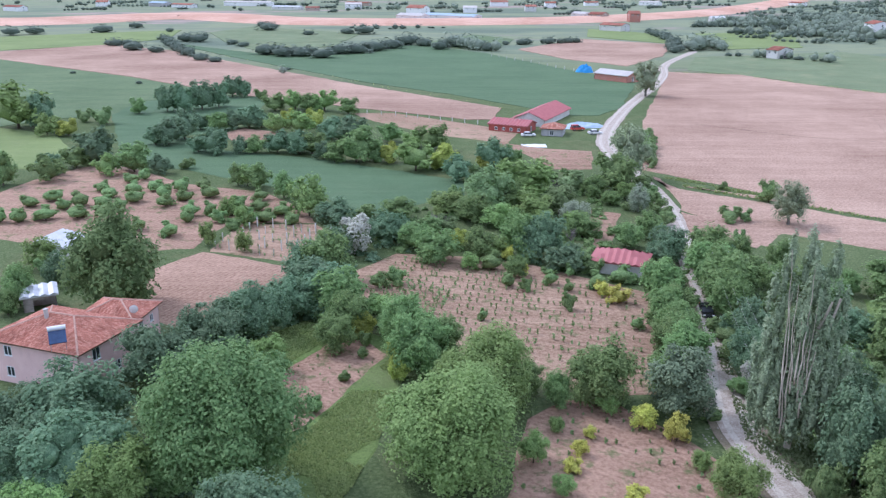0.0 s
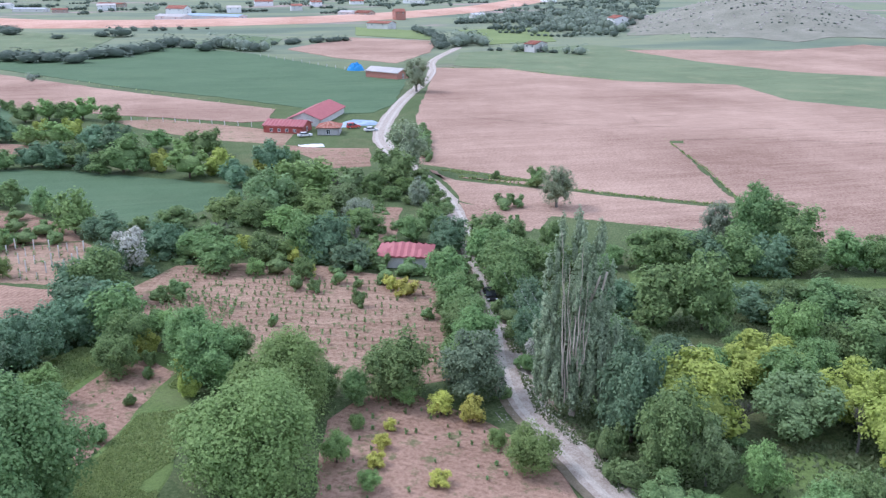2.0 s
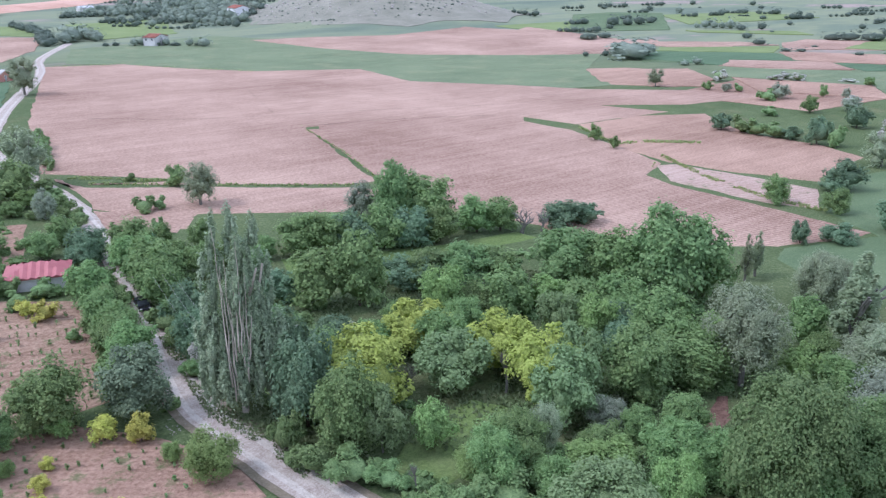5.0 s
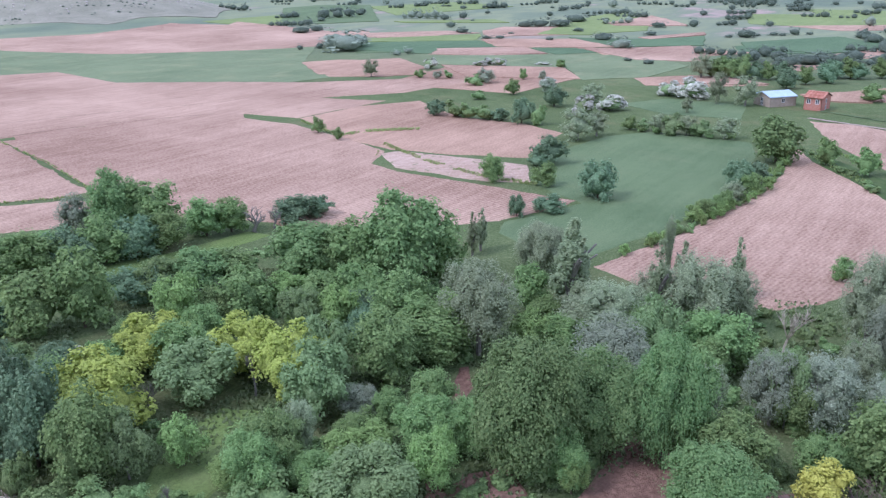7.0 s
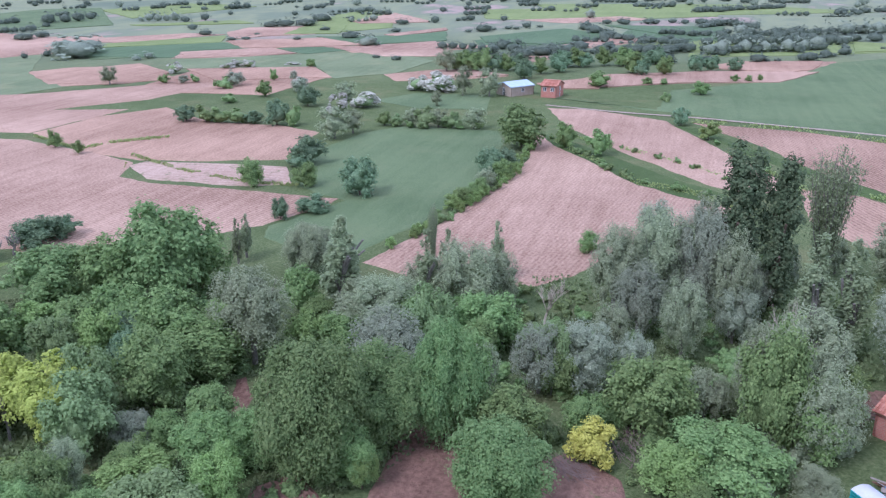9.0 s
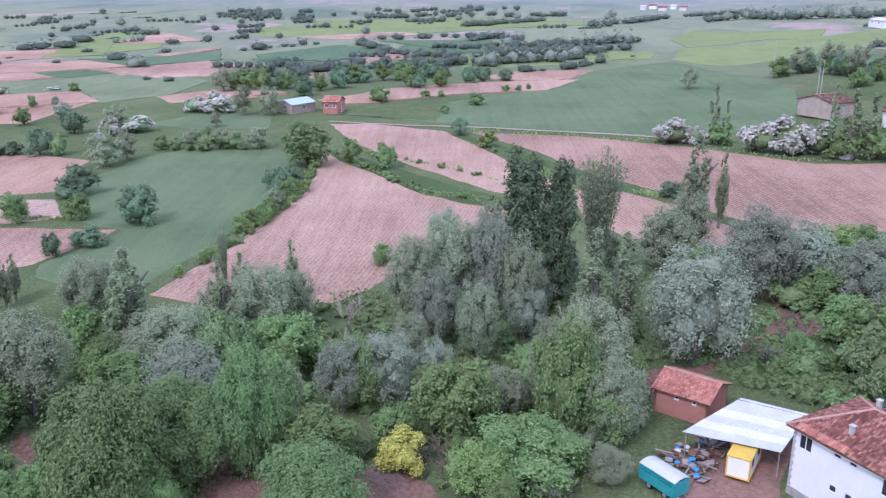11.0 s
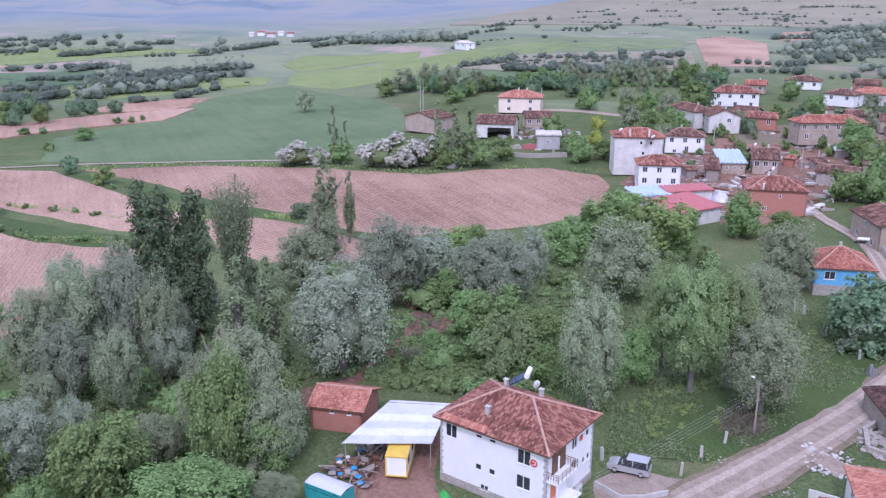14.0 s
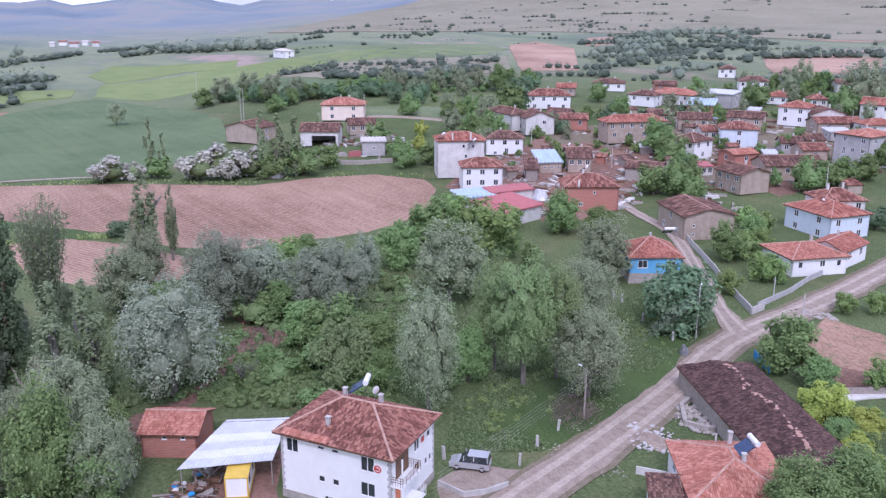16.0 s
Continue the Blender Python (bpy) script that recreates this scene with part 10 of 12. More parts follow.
track("farm_track", "grassy farm track between wheat and tilled soil", "dirt", 0.12, (1.8, 1.8, 1.8, 1.8, 1.8, 1.8), (279.3, 44.5), (272.2, 20.9), (268.1, -3.8), (261.1, -28.0), (254.4, -51.5), (245.8, -66.9))
plant("green", 182.3, 156.7, 4.3, 2.0)
plant("green", 177.8, 146.0, 3.6, 1.6)
plant("green", 560.0, -51.0, 5.6, 2.7)
plant("green", 443.9, 168.7, 8.3, 5.5)
plant("grey", 282.4, 213.2, 7.5, 3.9)
plant("grey", 368.3, 300.4, 11.8, 8.4)
plant("grey", 377.0, 297.2, 10.3, 5.7)
plant("blossom", 343.8, 192.6, 2.9, 3.7)
plant("blossom", 335.9, 192.4, 2.4, 3.7)
plant("blossom", 341.5, 185.9, 3.4, 3.2)
plant("blossom", 301.0, 142.9, 2.6, 3.2)
plant("blossom", 317.1, 206.9, 4.6, 3.5)
plant("blossom", 298.7, 86.2, 6.5, 6.1)
plant("blossom", 299.2, 94.9, 5.1, 4.1)
plant("blossom", 355.5, 171.0, 1.2, 3.8)
hedge(('green', 'dark', 'grey'), 73, 8.0, (0.8, 1.2), (290.0, 79.5), (298.6, 71.5), (288.1, 62.9))
hedge(('shrub', 'green'), 76, 8.0, (0.7, 1), (269.9, 145.6), (277.0, 138.2))
hedge(('shrub',), 77, 7.0, (0.6, 0.9), (293.5, 171.1), (292.8, 162.4))
hedge(('green', 'dark'), 78, 9.0, (0.8, 1.2), (349.8, 96.0), (358.6, 83.5), (362.8, 67.3))
hedge(('green', 'dark'), 79, 10.0, (0.9, 1.2), (337.8, 62.5), (380.7, 50.6), (386.3, 29.1), (403.5, 10.6), (402.3, -8.9))
hedge(('dark', 'green'), 80, 10.0, (0.9, 1.3), (420.4, 97.9), (419.4, 72.4), (438.2, 58.6), (443.8, 36.7), (433.0, 19.6), (453.6, -1.3))
hedge(('green', 'dark'), 81, 12.0, (0.8, 1.2), (578.8, 70.7), (508.0, 42.5), (487.9, 19.5), (483.4, -9.8))
hedge(('dark', 'green'), 82, 12.0, (0.9, 1.2), (522.8, -16.4), (504.3, -45.1), (521.4, -75.6), (538.1, -103.4))
hedge(('poplar', 'grey', 'dark'), 83, 11.0, (0.9, 1.2), (552.3, -20.2), (567.3, -50.0), (567.7, -81.7), (582.7, -111.4))
hedge(('green', 'shrub'), 84, 10.0, (0.8, 1.1), (413.0, -26.0), (427.5, -48.8), (456.6, -72.0))
hedge(('dark',), 85, 16.0, (0.8, 1.2), (608.6, 62.9), (631.2, 11.1), (626.9, -11.3))
hedge(('shrub', 'green'), 86, 14.0, (0.8, 1.2), (520.9, 135.7), (558.9, 115.5), (572.6, 95.7))
hedge(('green', 'dark'), 87, 12.0, (0.8, 1.1), (364.1, 27.3), (354.1, 13.2), (371.8, -1.9), (385.1, -17.9))
plant("green", 322.8, 32.1, 5.2, 4.2)
plant("green", 334.6, 15.4, 2.5, 2.3)
plant("green", 336.2, 9.2, 2.1, 1.5)
plant("green", 349.1, -16.7, 3.0, 1.9)
plant("green", 350.5, -21.9, 2.8, 1.5)
plant("green", 354.7, -26.2, 2.6, 1.1)
plant("green", 314.7, -4.2, 4.3, 3.4)
hedge(('shrub',), 88, 5.0, (0.6, 0.9), (294.0, 9.4), (307.7, 3.3))
scatter(('green', 'dark', 'shrub'), 50, 89, (442.8, 115.3), (500.9, 70.5), (559.1, -17.2), (545.1, -104.7), (482.5, -93.5), (438.3, -19.6), (396.2, 55.3), (384.5, 100.1), size=(0.7, 1.2), keep=9.0)
scatter(('green', 'dark', 'grey', 'shrub'), 45, 90, (450.9, 415.7), (565.2, 322.9), (580.1, 159.2), (641.3, 11.4), (733.4, -138.3), (932.2, -173.8), (889.0, 243.9), (698.3, 638.3), size=(0.8, 1.3), keep=14.0)
scatter(('green', 'dark', 'shrub'), 40, 91, (415.5, 395.2), (492.7, 386.5), (611.4, 213.6), (1031.6, 365.8), (817.8, 643.4), (550.4, 558.5), size=(0.8, 1.3), keep=14.0)
scatter(('green', 'dark'), 34, 92, (635.3, 185.7), (727.2, 85.8), (722.8, -123.3), (892.8, -152.4), (963.2, 112.2), (971.8, 280.3), size=(0.8, 1.4), keep=18.0)
scatter(('dark', 'green'), 30, 93, (870.1, 251.7), (860.1, 100.7), (910.0, -179.4), (626.1, -298.2), (680.8, -323.9), (1057.7, -71.4), (1019.4, 293.7), size=(1, 1.6), keep=22.0)
hedge(('dark',), 94, 12.0, (1, 1.3), (755.1, -109.0), (796.2, -151.7), (863.7, -196.3))
hedge(('green', 'grey'), 95, 14.0, (1, 1.5), (798.6, -214.0), (801.0, -231.1), (810.0, -253.2), (699.0, -277.5), (625.6, -288.9))
plant("grey", 356.7, -91.8, 9.5, 4.3)
plant("grey", 516.5, -77.7, 7.3, 5.1)
hedge(('grey', 'dark', 'green'), 96, 9.0, (0.9, 1.2), (369.1, -132.0), (373.9, -141.7), (355.6, -145.2), (335.4, -149.3), (322.2, -160.1))
hedge(('dark',), 97, 9.0, (0.9, 1.2), (293.3, -159.5), (288.3, -172.4), (281.8, -190.8))
hedge(('green', 'dark'), 98, 11.0, (0.9, 1.2), (378.3, -195.6), (352.1, -203.6), (335.6, -228.3), (358.1, -274.2))
hedge(('shrub', 'green'), 100, 6.0, (0.7, 1), (219.7, -111.1), (217.6, -120.2))
hedge(('green', 'light', 'shrub'), 101, 7.0, (0.8, 1.1), (237.3, -139.6), (216.4, -136.6), (205.2, -136.6), (204.3, -129.4))
hedge(('shrub',), 102, 9.0, (0.4, 0.6), (231.8, -8.2), (202.9, -17.8), (192.9, -24.7))
plant("dark", 183.6, -45.5, 3.3, 2.6)
plant("blossom", 243.9, -59.5, 7.0, 6.1)
plant("blossom", 242.4, -65.4, 4.9, 3.3)
plant("green", 240.7, -71.6, 6.2, 4.1)
plant("blossom", 229.6, -80.2, 8.5, 6.0)
plant("blossom", 226.9, -86.6, 9.2, 6.0)
plant("blossom", 224.1, -92.9, 8.3, 4.8)
plant("dark", 227.5, -90.2, 6.2, 3.3)
plant("green", 218.2, -96.7, 6.9, 4.8)
plant("green", 216.3, -104.7, 7.9, 5.6)
plant("poplar", 242.9, -70.5, 17.2, 2.0)
plant("poplar", 240.9, -73.6, 12.6, 1.5)
plant("poplar", 220.7, -94.7, 18.8, 2.1)
plant("poplar", 218.1, -98.6, 17.2, 3.2)
plant("poplar", 215.6, -102.4, 16.5, 2.7)
# village trees
hedge(('green', 'light', 'green'), 103, 6.0, (0.7, 1.0), (212.6, -131.2), (207.8, -136.1), (206.2, -143.1))
hedge(('green', 'dark'), 104, 7.0, (0.8, 1.1), (153.4, -166.3), (145.1, -167.8), (142.7, -180.4), (154.3, -189.6))
hedge(('green',), 105, 7.0, (0.7, 1), (178.0, -202.0), (179.2, -209.7))
scatter(('green', 'dark', 'light'), 26, 106, (386.1, -381.4), (405.6, -458.9), (370.6, -503.5), (300.1, -409.0), (276.9, -314.6), (297.4, -294.4), size=(0.7, 1.1), keep=7.0)
scatter(('green', 'dark', 'grey'), 60, 107, (426.1, -415.3), (535.1, -603.8), (520.6, -730.3), (354.0, -523.6), (266.4, -386.5), (290.9, -351.2), (366.9, -367.1), size=(0.8, 1.2), keep=7.0)
hedge(('green', 'dark'), 108, 8.0, (0.8, 1.1), (320.1, -462.9), (303.6, -495.9), (278.3, -525.8))
hedge(('green', 'grey', 'dark'), 109, 8.0, (0.9, 1.2), (209.9, -317.5), (205.8, -334.9), (206.3, -370.2), (214.3, -407.5))
hedge(('dark', 'green'), 110, 8.0, (0.9, 1.2), (287.8, -231.8), (276.7, -235.0), (290.4, -256.4))
hedge(('green',), 111, 7.0, (0.8, 1.1), (124.9, -193.8), (122.1, -201.7), (120.3, -216.8), (116.1, -225.9))
hedge(('green', 'light'), 112, 6.0, (0.7, 1.0), (110.5, -158.1), (109.1, -164.2), (100.1, -149.5), (94.1, -137.5))
hedge(('green', 'dark'), 113, 7.0, (0.8, 1), (93.9, -181.2), (93.3, -189.5))
hedge(('light', 'green', 'shrub'), 114, 5.0, (0.6, 0.9), (135.9, -129.8), (134.9, -135.8), (124.7, -129.1))
hedge(('green', 'dark'), 115, 8.0, (0.8, 1.1), (316.1, -179.0), (300.4, -188.6), (292.8, -200.3))
hedge(('grey', 'green', 'light'), 116, 7.0, (0.7, 1), (273.2, -169.0), (261.1, -178.6), (251.7, -192.3))
scatter(('green', 'shrub', 'dark', 'light'), 34, 117, (249.1, -187.7), (243.1, -229.4), (209.3, -254.5), (181.0, -318.4), (143.1, -274.3), (162.2, -254.2), (181.1, -221.2), (203.8, -192.9), size=(0.5, 0.8), keep=6.0)
scatter(('shrub', 'dark', 'green'), 110, 118, (669.5, -300.8), (612.5, -353.3), (606.6, -500.1), (631.9, -756.8), (527.4, -983.6), (644.1, -1193.0), (975.2, -910.8), (1038.2, -653.4), size=(0.6, 1.0), keep=16.0)
scatter(('shrub', 'dark'), 60, 119, (305.7, 606.6), (366.8, 664.9), (1081.8, 1596.0), (487.7, 581.1), (464.4, 526.0), (365.6, 542.9), size=(0.22, 0.45), keep=5.0)
scatter(('shrub', 'dark', 'green'), 26, 120, (441.4, -202.8), (425.7, -259.2), (419.5, -343.1), (347.2, -284.6), (359.0, -218.8), size=(0.7, 1.1), keep=10.0)
hedge(('yellow', 'light', 'green'), 121, 4.4, (0.36, 0.62), (54.9, -98.2), (48.5, -88.6), (41.7, -82.9), (45.1, -93.5), (39.6, -85.9))
plant("green", 60.3, -99.7, 7.7, 4.0)
plant("green", 36.7, -66.2, 7.5, 3.8)
plant("green", 36.5, -75.3, 6.9, 3.5)
plant("yellow", 49.0, -90.6, 5.1, 3.0)
plant("yellow", 39.2, -80.8, 4.5, 2.3)
plant("light", 68.5, -127.9, 3.4, 1.8)
plant("light", 50.2, -104.3, 4.1, 2.2)
hedge(('green', 'shrub', 'light'), 122, 5.0, (0.6, 0.9), (87.1, -129.5), (84.7, -132.8), (84.9, -121.7))
hedge(('shrub', 'light'), 123, 3.0, (0.5, 0.8), (71.1, -131.6), (64.5, -131.8))
plant("dark", 79.0, -99.6, 8.7, 5.1)
plant("dark", 79.3, -104.4, 5.0, 2.6)
# willow belt filler
scatter(('green', 'grey', 'shrub', 'green', 'olive'), 12, 124, (100.4, 47.1), (112.5, 34.3), (107.5, 21.3), (111.7, 6.2), (114.9, -5.1), (101.0, -7.0), (95.8, 11.8), (90.6, 24.8), (87.5, 41.4), size=(0.4675, 0.855), keep=2.6)
scatter(('green', 'shrub', 'olive', 'light'), 9, 125, (81.6, 21.1), (84.7, 10.2), (90.4, -0.6), (90.1, -9.2), (86.7, -14.7), (71.9, -12.3), (64.2, -2.5), (81.2, 4.9), (86.6, 13.0), size=(0.425, 0.8075), keep=2.3)
scatter(('grey', 'green', 'silver'), 12, 126, (138.2, 17.9), (150.9, -5.3), (142.9, -20.4), (135.5, -31.5), (109.9, -27.0), (107.0, -16.8), (111.6, -7.3), (120.1, 6.9), size=(0.4675, 0.8075), keep=3.4)
scatter(('green', 'grey', 'shrub'), 7, 127, (111.9, 38.4), (116.9, 25.1), (104.8, 0.4), (105.9, -13.2), (101.0, -20.1), (83.6, -16.0), (74.6, -3.4), (75.7, 12.9), (80.8, 29.7), size=(0.4675, 0.8075), keep=2.6)
scatter(('green', 'light', 'shrub', 'grey'), 14, 128, (143.4, -31.5), (154.8, -68.4), (144.7, -103.5), (125.5, -110.7), (109.8, -115.2), (92.1, -97.4), (100.4, -83.3), (109.5, -67.6), (128.8, -56.6), (114.0, -32.2), size=(0.425, 0.8075), keep=3.2)
scatter(('shrub', 'light', 'green'), 4, 129, (103.7, -41.9), (105.6, -55.3), (90.2, -65.0), (75.1, -63.0), (73.9, -53.5), (92.4, -53.6), (93.8, -44.1), size=(0.34, 0.76), keep=2.6)
scatter(('green', 'shrub', 'light'), 12, 130, (150.8, -92.9), (154.8, -110.6), (147.6, -118.0), (143.2, -130.8), (131.3, -126.7), (128.4, -105.8), (138.6, -96.3), size=(0.51, 0.855), keep=3.0)
# patchwork of the open valley
field("far_field", "green pasture in the open valley", "pasture", 0.100, (358.7, 233.2), (415.3, 146.3), (385.0, 114.2), (340.2, 117.6), (321.8, 135.2), (348.8, 157.0), (330.4, 212.5))
field("far_field", "green crop in the open valley", "crop", 0.112, (599.7, 549.5), (649.9, 552.8), (682.9, 513.8), (523.6, 386.6), (457.1, 421.2))
field("far_field", "tilled pink field in the open valley", "soil_a", 0.124, (426.1, 393.3), (436.4, 366.2), (453.1, 343.5), (430.0, 322.6), (381.1, 322.6), (347.4, 322.6))
field("far_field", "tilled pink field in the open valley", "soil_c", 0.136, (301.3, 266.8), (333.1, 232.6), (299.7, 194.5), (276.2, 236.3))
field("far_field", "tilled pink field in the open valley", "soil_a", 0.148, (437.9, 332.2), (478.9, 301.5), (478.1, 273.8), (417.1, 309.4))
field("far_field", "light green corn strip in the open valley", "crop_light", 0.160, (413.6, 310.6), (471.5, 270.1), (437.5, 253.8), (395.2, 300.5))
field("far_field", "dark green corn in the open valley", "crop_dark", 0.172, (392.4, 300.2), (435.0, 251.3), (408.8, 224.9), (391.3, 250.6), (364.7, 237.0), (357.8, 282.3))
field("far_field", "tilled pink field in the open valley", "soil_a", 0.184, (386.6, 248.3), (417.5, 213.1), (396.7, 188.8), (364.0, 230.5))
field("far_field", "tilled pink field in the open valley", "soil_a", 0.196, (491.9, 281.5), (526.3, 280.1), (552.9, 247.3), (514.0, 225.4), (453.5, 256.3))
field("far_field", "tilled pink field in the open valley", "soil_c", 0.208, (441.0, 252.9), (477.4, 203.1), (442.6, 172.0), (425.9, 191.1), (411.3, 226.3))
field("far_field", "tilled pink field in the open valley", "soil_c", 0.220, (329.4, 209.1), (350.2, 159.0), (320.9, 138.5), (302.0, 179.6))
field("far_field", "tilled pink field in the open valley", "soil_a", 0.232, (423.0, 180.2), (469.7, 139.3), (454.6, 124.7), (404.3, 110.9), (393.9, 141.7))
field("far_field", "light green corn in the open valley", "crop_light", 0.244, (486.5, 240.2), (658.5, 274.4), (680.4, 239.0), (585.7, 235.7), (501.9, 209.6))
field("far_field", "tilled pink rise in the open valley", "soil_a", 0.256, (590.5, 237.6), (681.4, 234.5), (599.1, 180.9), (573.7, 222.4))
field("far_field", "tilled pink field in the open valley", "soil_a", 0.268, (501.5, 180.1), (556.8, 156.6), (536.6, 150.9), (492.9, 169.9))
field("far_field", "dark green corn in the open valley", "crop_dark", 0.280, (478.2, 214.2), (492.9, 169.9), (528.9, 148.7), (474.4, 133.4), (443.4, 169.1), (459.6, 192.2))
field("far_field", "light green strip in the open valley", "crop_light", 0.292, (526.4, 375.1), (580.7, 322.3), (560.2, 297.9), (520.1, 361.8))
field("far_field", "tilled pink field in the open valley", "soil_a", 0.304, (463.5, 66.5), (521.0, 43.6), (505.5, 23.4), (482.9, 37.2), (454.4, 46.2))
field("far_field", "light green corn in the open valley", "crop_light", 0.316, (474.0, 36.4), (501.3, 14.0), (485.0, -18.4), (452.3, 12.3), (447.4, 31.4))
field("far_field", "dark green corn in the open valley", "crop_dark", 0.328, (501.7, 120.4), (566.9, 80.0), (524.5, 43.9), (468.4, 70.3), (470.8, 109.7))
field("far_field", "dark green corn in the open valley", "crop_dark", 0.340, (599.4, 58.1), (604.4, -18.2), (529.5, -18.1), (509.3, 8.1), (548.6, 22.4))
field("far_field", "tilled pink field in the open valley", "soil_c", 0.352, (391.0, -5.3), (415.6, -21.3), (424.8, -56.9), (393.0, -49.8), (383.2, -40.0), (383.5, -20.1))
field("far_field", "tilled pink field in the open valley", "soil_a", 0.364, (343.5, 33.8), (377.5, -4.2), (379.8, -19.9), (386.1, -51.2), (351.6, -33.2), (340.3, 4.1), (323.4, 29.0))
field("far_field", "tilled pink field in the open valley", "soil_c", 0.376, (325.2, 55.8), (341.7, 40.7), (357.5, 31.2), (318.5, 31.6), (314.3, 47.6))
field("far_field", "tilled pink field in the open valley", "soil_a", 0.388, (352.9, 104.2), (356.5, 90.3), (345.4, 70.9), (335.0, 84.8), (334.6, 99.3))
field("far_field", "bright green corn in the open valley", "crop_light", 0.400, (504.0, -81.6), (517.6, -99.8), (476.4, -92.4), (467.5, -77.4))
plant("grey", 354.8, 283.7, 13.1, 11.4)
plant("grey", 362.7, 299.9, 7.5, 6.1)
plant("grey", 372.5, 289.4, 11.8, 7.6)
plant("dark", 418.7, 370.3, 7.5, 6.5)
plant("dark", 435.3, 370.6, 6.5, 5.7)
plant("dark", 523.3, 438.6, 12.7, 5.2)
plant("dark", 535.2, 434.1, 10.5, 4.5)
plant("dark", 546.0, 431.9, 12.3, 5.3)
plant("dark", 567.9, 437.8, 8.5, 4.7)
plant("dark", 344.2, 305.6, 4.8, 1.9)
plant("dark", 354.8, 301.4, 5.5, 2.2)
plant("silver", 352.0, 249.7, 3.9, 2.6)
plant("silver", 359.1, 247.8, 5.4, 2.7)
plant("green", 290.2, 194.5, 3.5, 2.2)
plant("silver", 292.2, 187.2, 3.2, 2.4)
plant("shrub", 296.0, 184.4, 3.0, 2.4)
plant("silver", 292.0, 165.2, 5.5, 4.1)
plant("shrub", 284.1, 165.5, 4.1, 3.5)
plant("green", 307.8, 156.7, 4.7, 1.8)
plant("silver", 309.8, 149.2, 4.0, 1.8)
plant("green", 349.8, 160.0, 3.7, 2.5)
plant("silver", 285.6, 135.5, 4.8, 3.7)
plant("dark", 507.9, 314.9, 5.9, 4.1)
plant("dark", 472.2, 284.7, 5.9, 5.1)
plant("dark", 534.5, 271.6, 7.8, 6.8)
plant("dark", 540.2, 263.9, 8.7, 7.6)
plant("dark", 546.8, 252.5, 9.6, 8.4)
plant("dark", 591.3, 259.5, 9.4, 8.2)
plant("grey", 440.1, 167.7, 8.1, 6.3)
plant("dark", 476.0, 191.7, 7.2, 6.2)
plant("dark", 521.3, 179.6, 4.5, 3.9)
plant("dark", 579.0, 194.4, 6.3, 5.5)
plant("dark", 388.5, 144.0, 2.9, 2.4)
plant("dark", 382.4, 132.0, 3.9, 2.9)
plant("dark", 519.9, 226.7, 4.6, 4.0)
plant("grey", 348.5, 98.0, 10.1, 5.2)
plant("dark", 447.9, 253.0, 3.7, 3.2)
plant("dark", 452.9, 246.8, 3.7, 3.2)
plant("dark", 458.8, 217.8, 3.3, 2.9)
plant("dark", 482.5, 255.1, 2.4, 2.1)
plant("dark", 489.7, -18.1, 9.0, 2.7)
plant("dark", 491.0, -22.4, 8.1, 2.7)
plant("dark", 491.7, -26.6, 10.8, 2.7)
plant("dark", 492.9, -31.0, 9.9, 2.7)
plant("dark", 494.1, -35.3, 9.0, 2.7)
plant("dark", 495.3, -39.7, 8.1, 2.7)
plant("dark", 496.0, -43.8, 10.8, 2.7)
plant("dark", 497.3, -48.2, 9.9, 2.7)
plant("dark", 498.5, -52.6, 9.0, 2.7)
plant("dark", 499.7, -56.9, 8.1, 2.7)
plant("dark", 500.4, -61.0, 10.8, 2.7)
plant("dark", 501.6, -65.4, 9.9, 2.7)
plant("dark", 502.9, -69.8, 9.0, 2.7)
plant("dark", 504.1, -74.1, 8.1, 2.7)
field("hill_slope", "dry scrub on a round stony hill", "scree", 0.25, (579.0, 640.0), (577.3, 667.6), (562.9, 692.7), (554.1, 725.8), (525.3, 738.9), (507.7, 747.8), (474.4, 773.0), (447.0, 769.4), (420.0, 755.5), (384.7, 761.3), (372.1, 743.3), (334.4, 713.6), (338.8, 697.4), (307.0, 669.9), (326.0, 640.0), (308.4, 611.2), (336.4, 580.8), (337.5, 565.5), (368.9, 540.9), (387.5, 516.1), (418.4, 521.7), (447.0, 516.0), (476.3, 505.5), (503.7, 528.6), (531.2, 544.9), (546.6, 554.2), (571.5, 585.2), (568.3, 613.4))
field("hill_slope", "dry scrubby hillside above the village", "heath", 0.4, (913.5, -406.7), (757.4, -385.9), (685.7, -412.0), (655.3, -476.1), (618.9, -538.0), (545.6, -585.1), (446.7, -614.9), (347.4, -653.4), (253.1, -695.4), (370.8, -1141.3), (649.8, -1785.4), (1150.0, -1991.9), (1478.4, -1761.9), (1608.7, -1349.9), (1409.4, -950.6), (1180.7, -654.5))
# village greenery
scatter(('green', 'light', 'grey'), 26, 131, (298.9, -339.3), (247.4, -359.5), (229.9, -436.4), (171.5, -328.5), (198.8, -290.5), (226.7, -258.5), size=(0.6, 0.95), keep=6.0)
scatter(('green', 'light', 'shrub'), 26, 132, (231.7, -182.0), (203.8, -192.9), (175.9, -204.7), (164.7, -251.6), (141.5, -265.0), (115.0, -218.6), (137.2, -191.9), (159.6, -172.8), (187.6, -155.9), size=(0.4, 0.65), keep=5.0)
scatter(('green', 'dark', 'light'), 60, 133, (450.9, -447.7), (548.9, -619.3), (542.1, -760.2), (449.1, -686.3), (412.3, -773.0), (288.7, -545.0), (335.1, -490.2), (268.0, -384.2), (303.5, -344.4), size=(0.7, 1.1), keep=5.0)
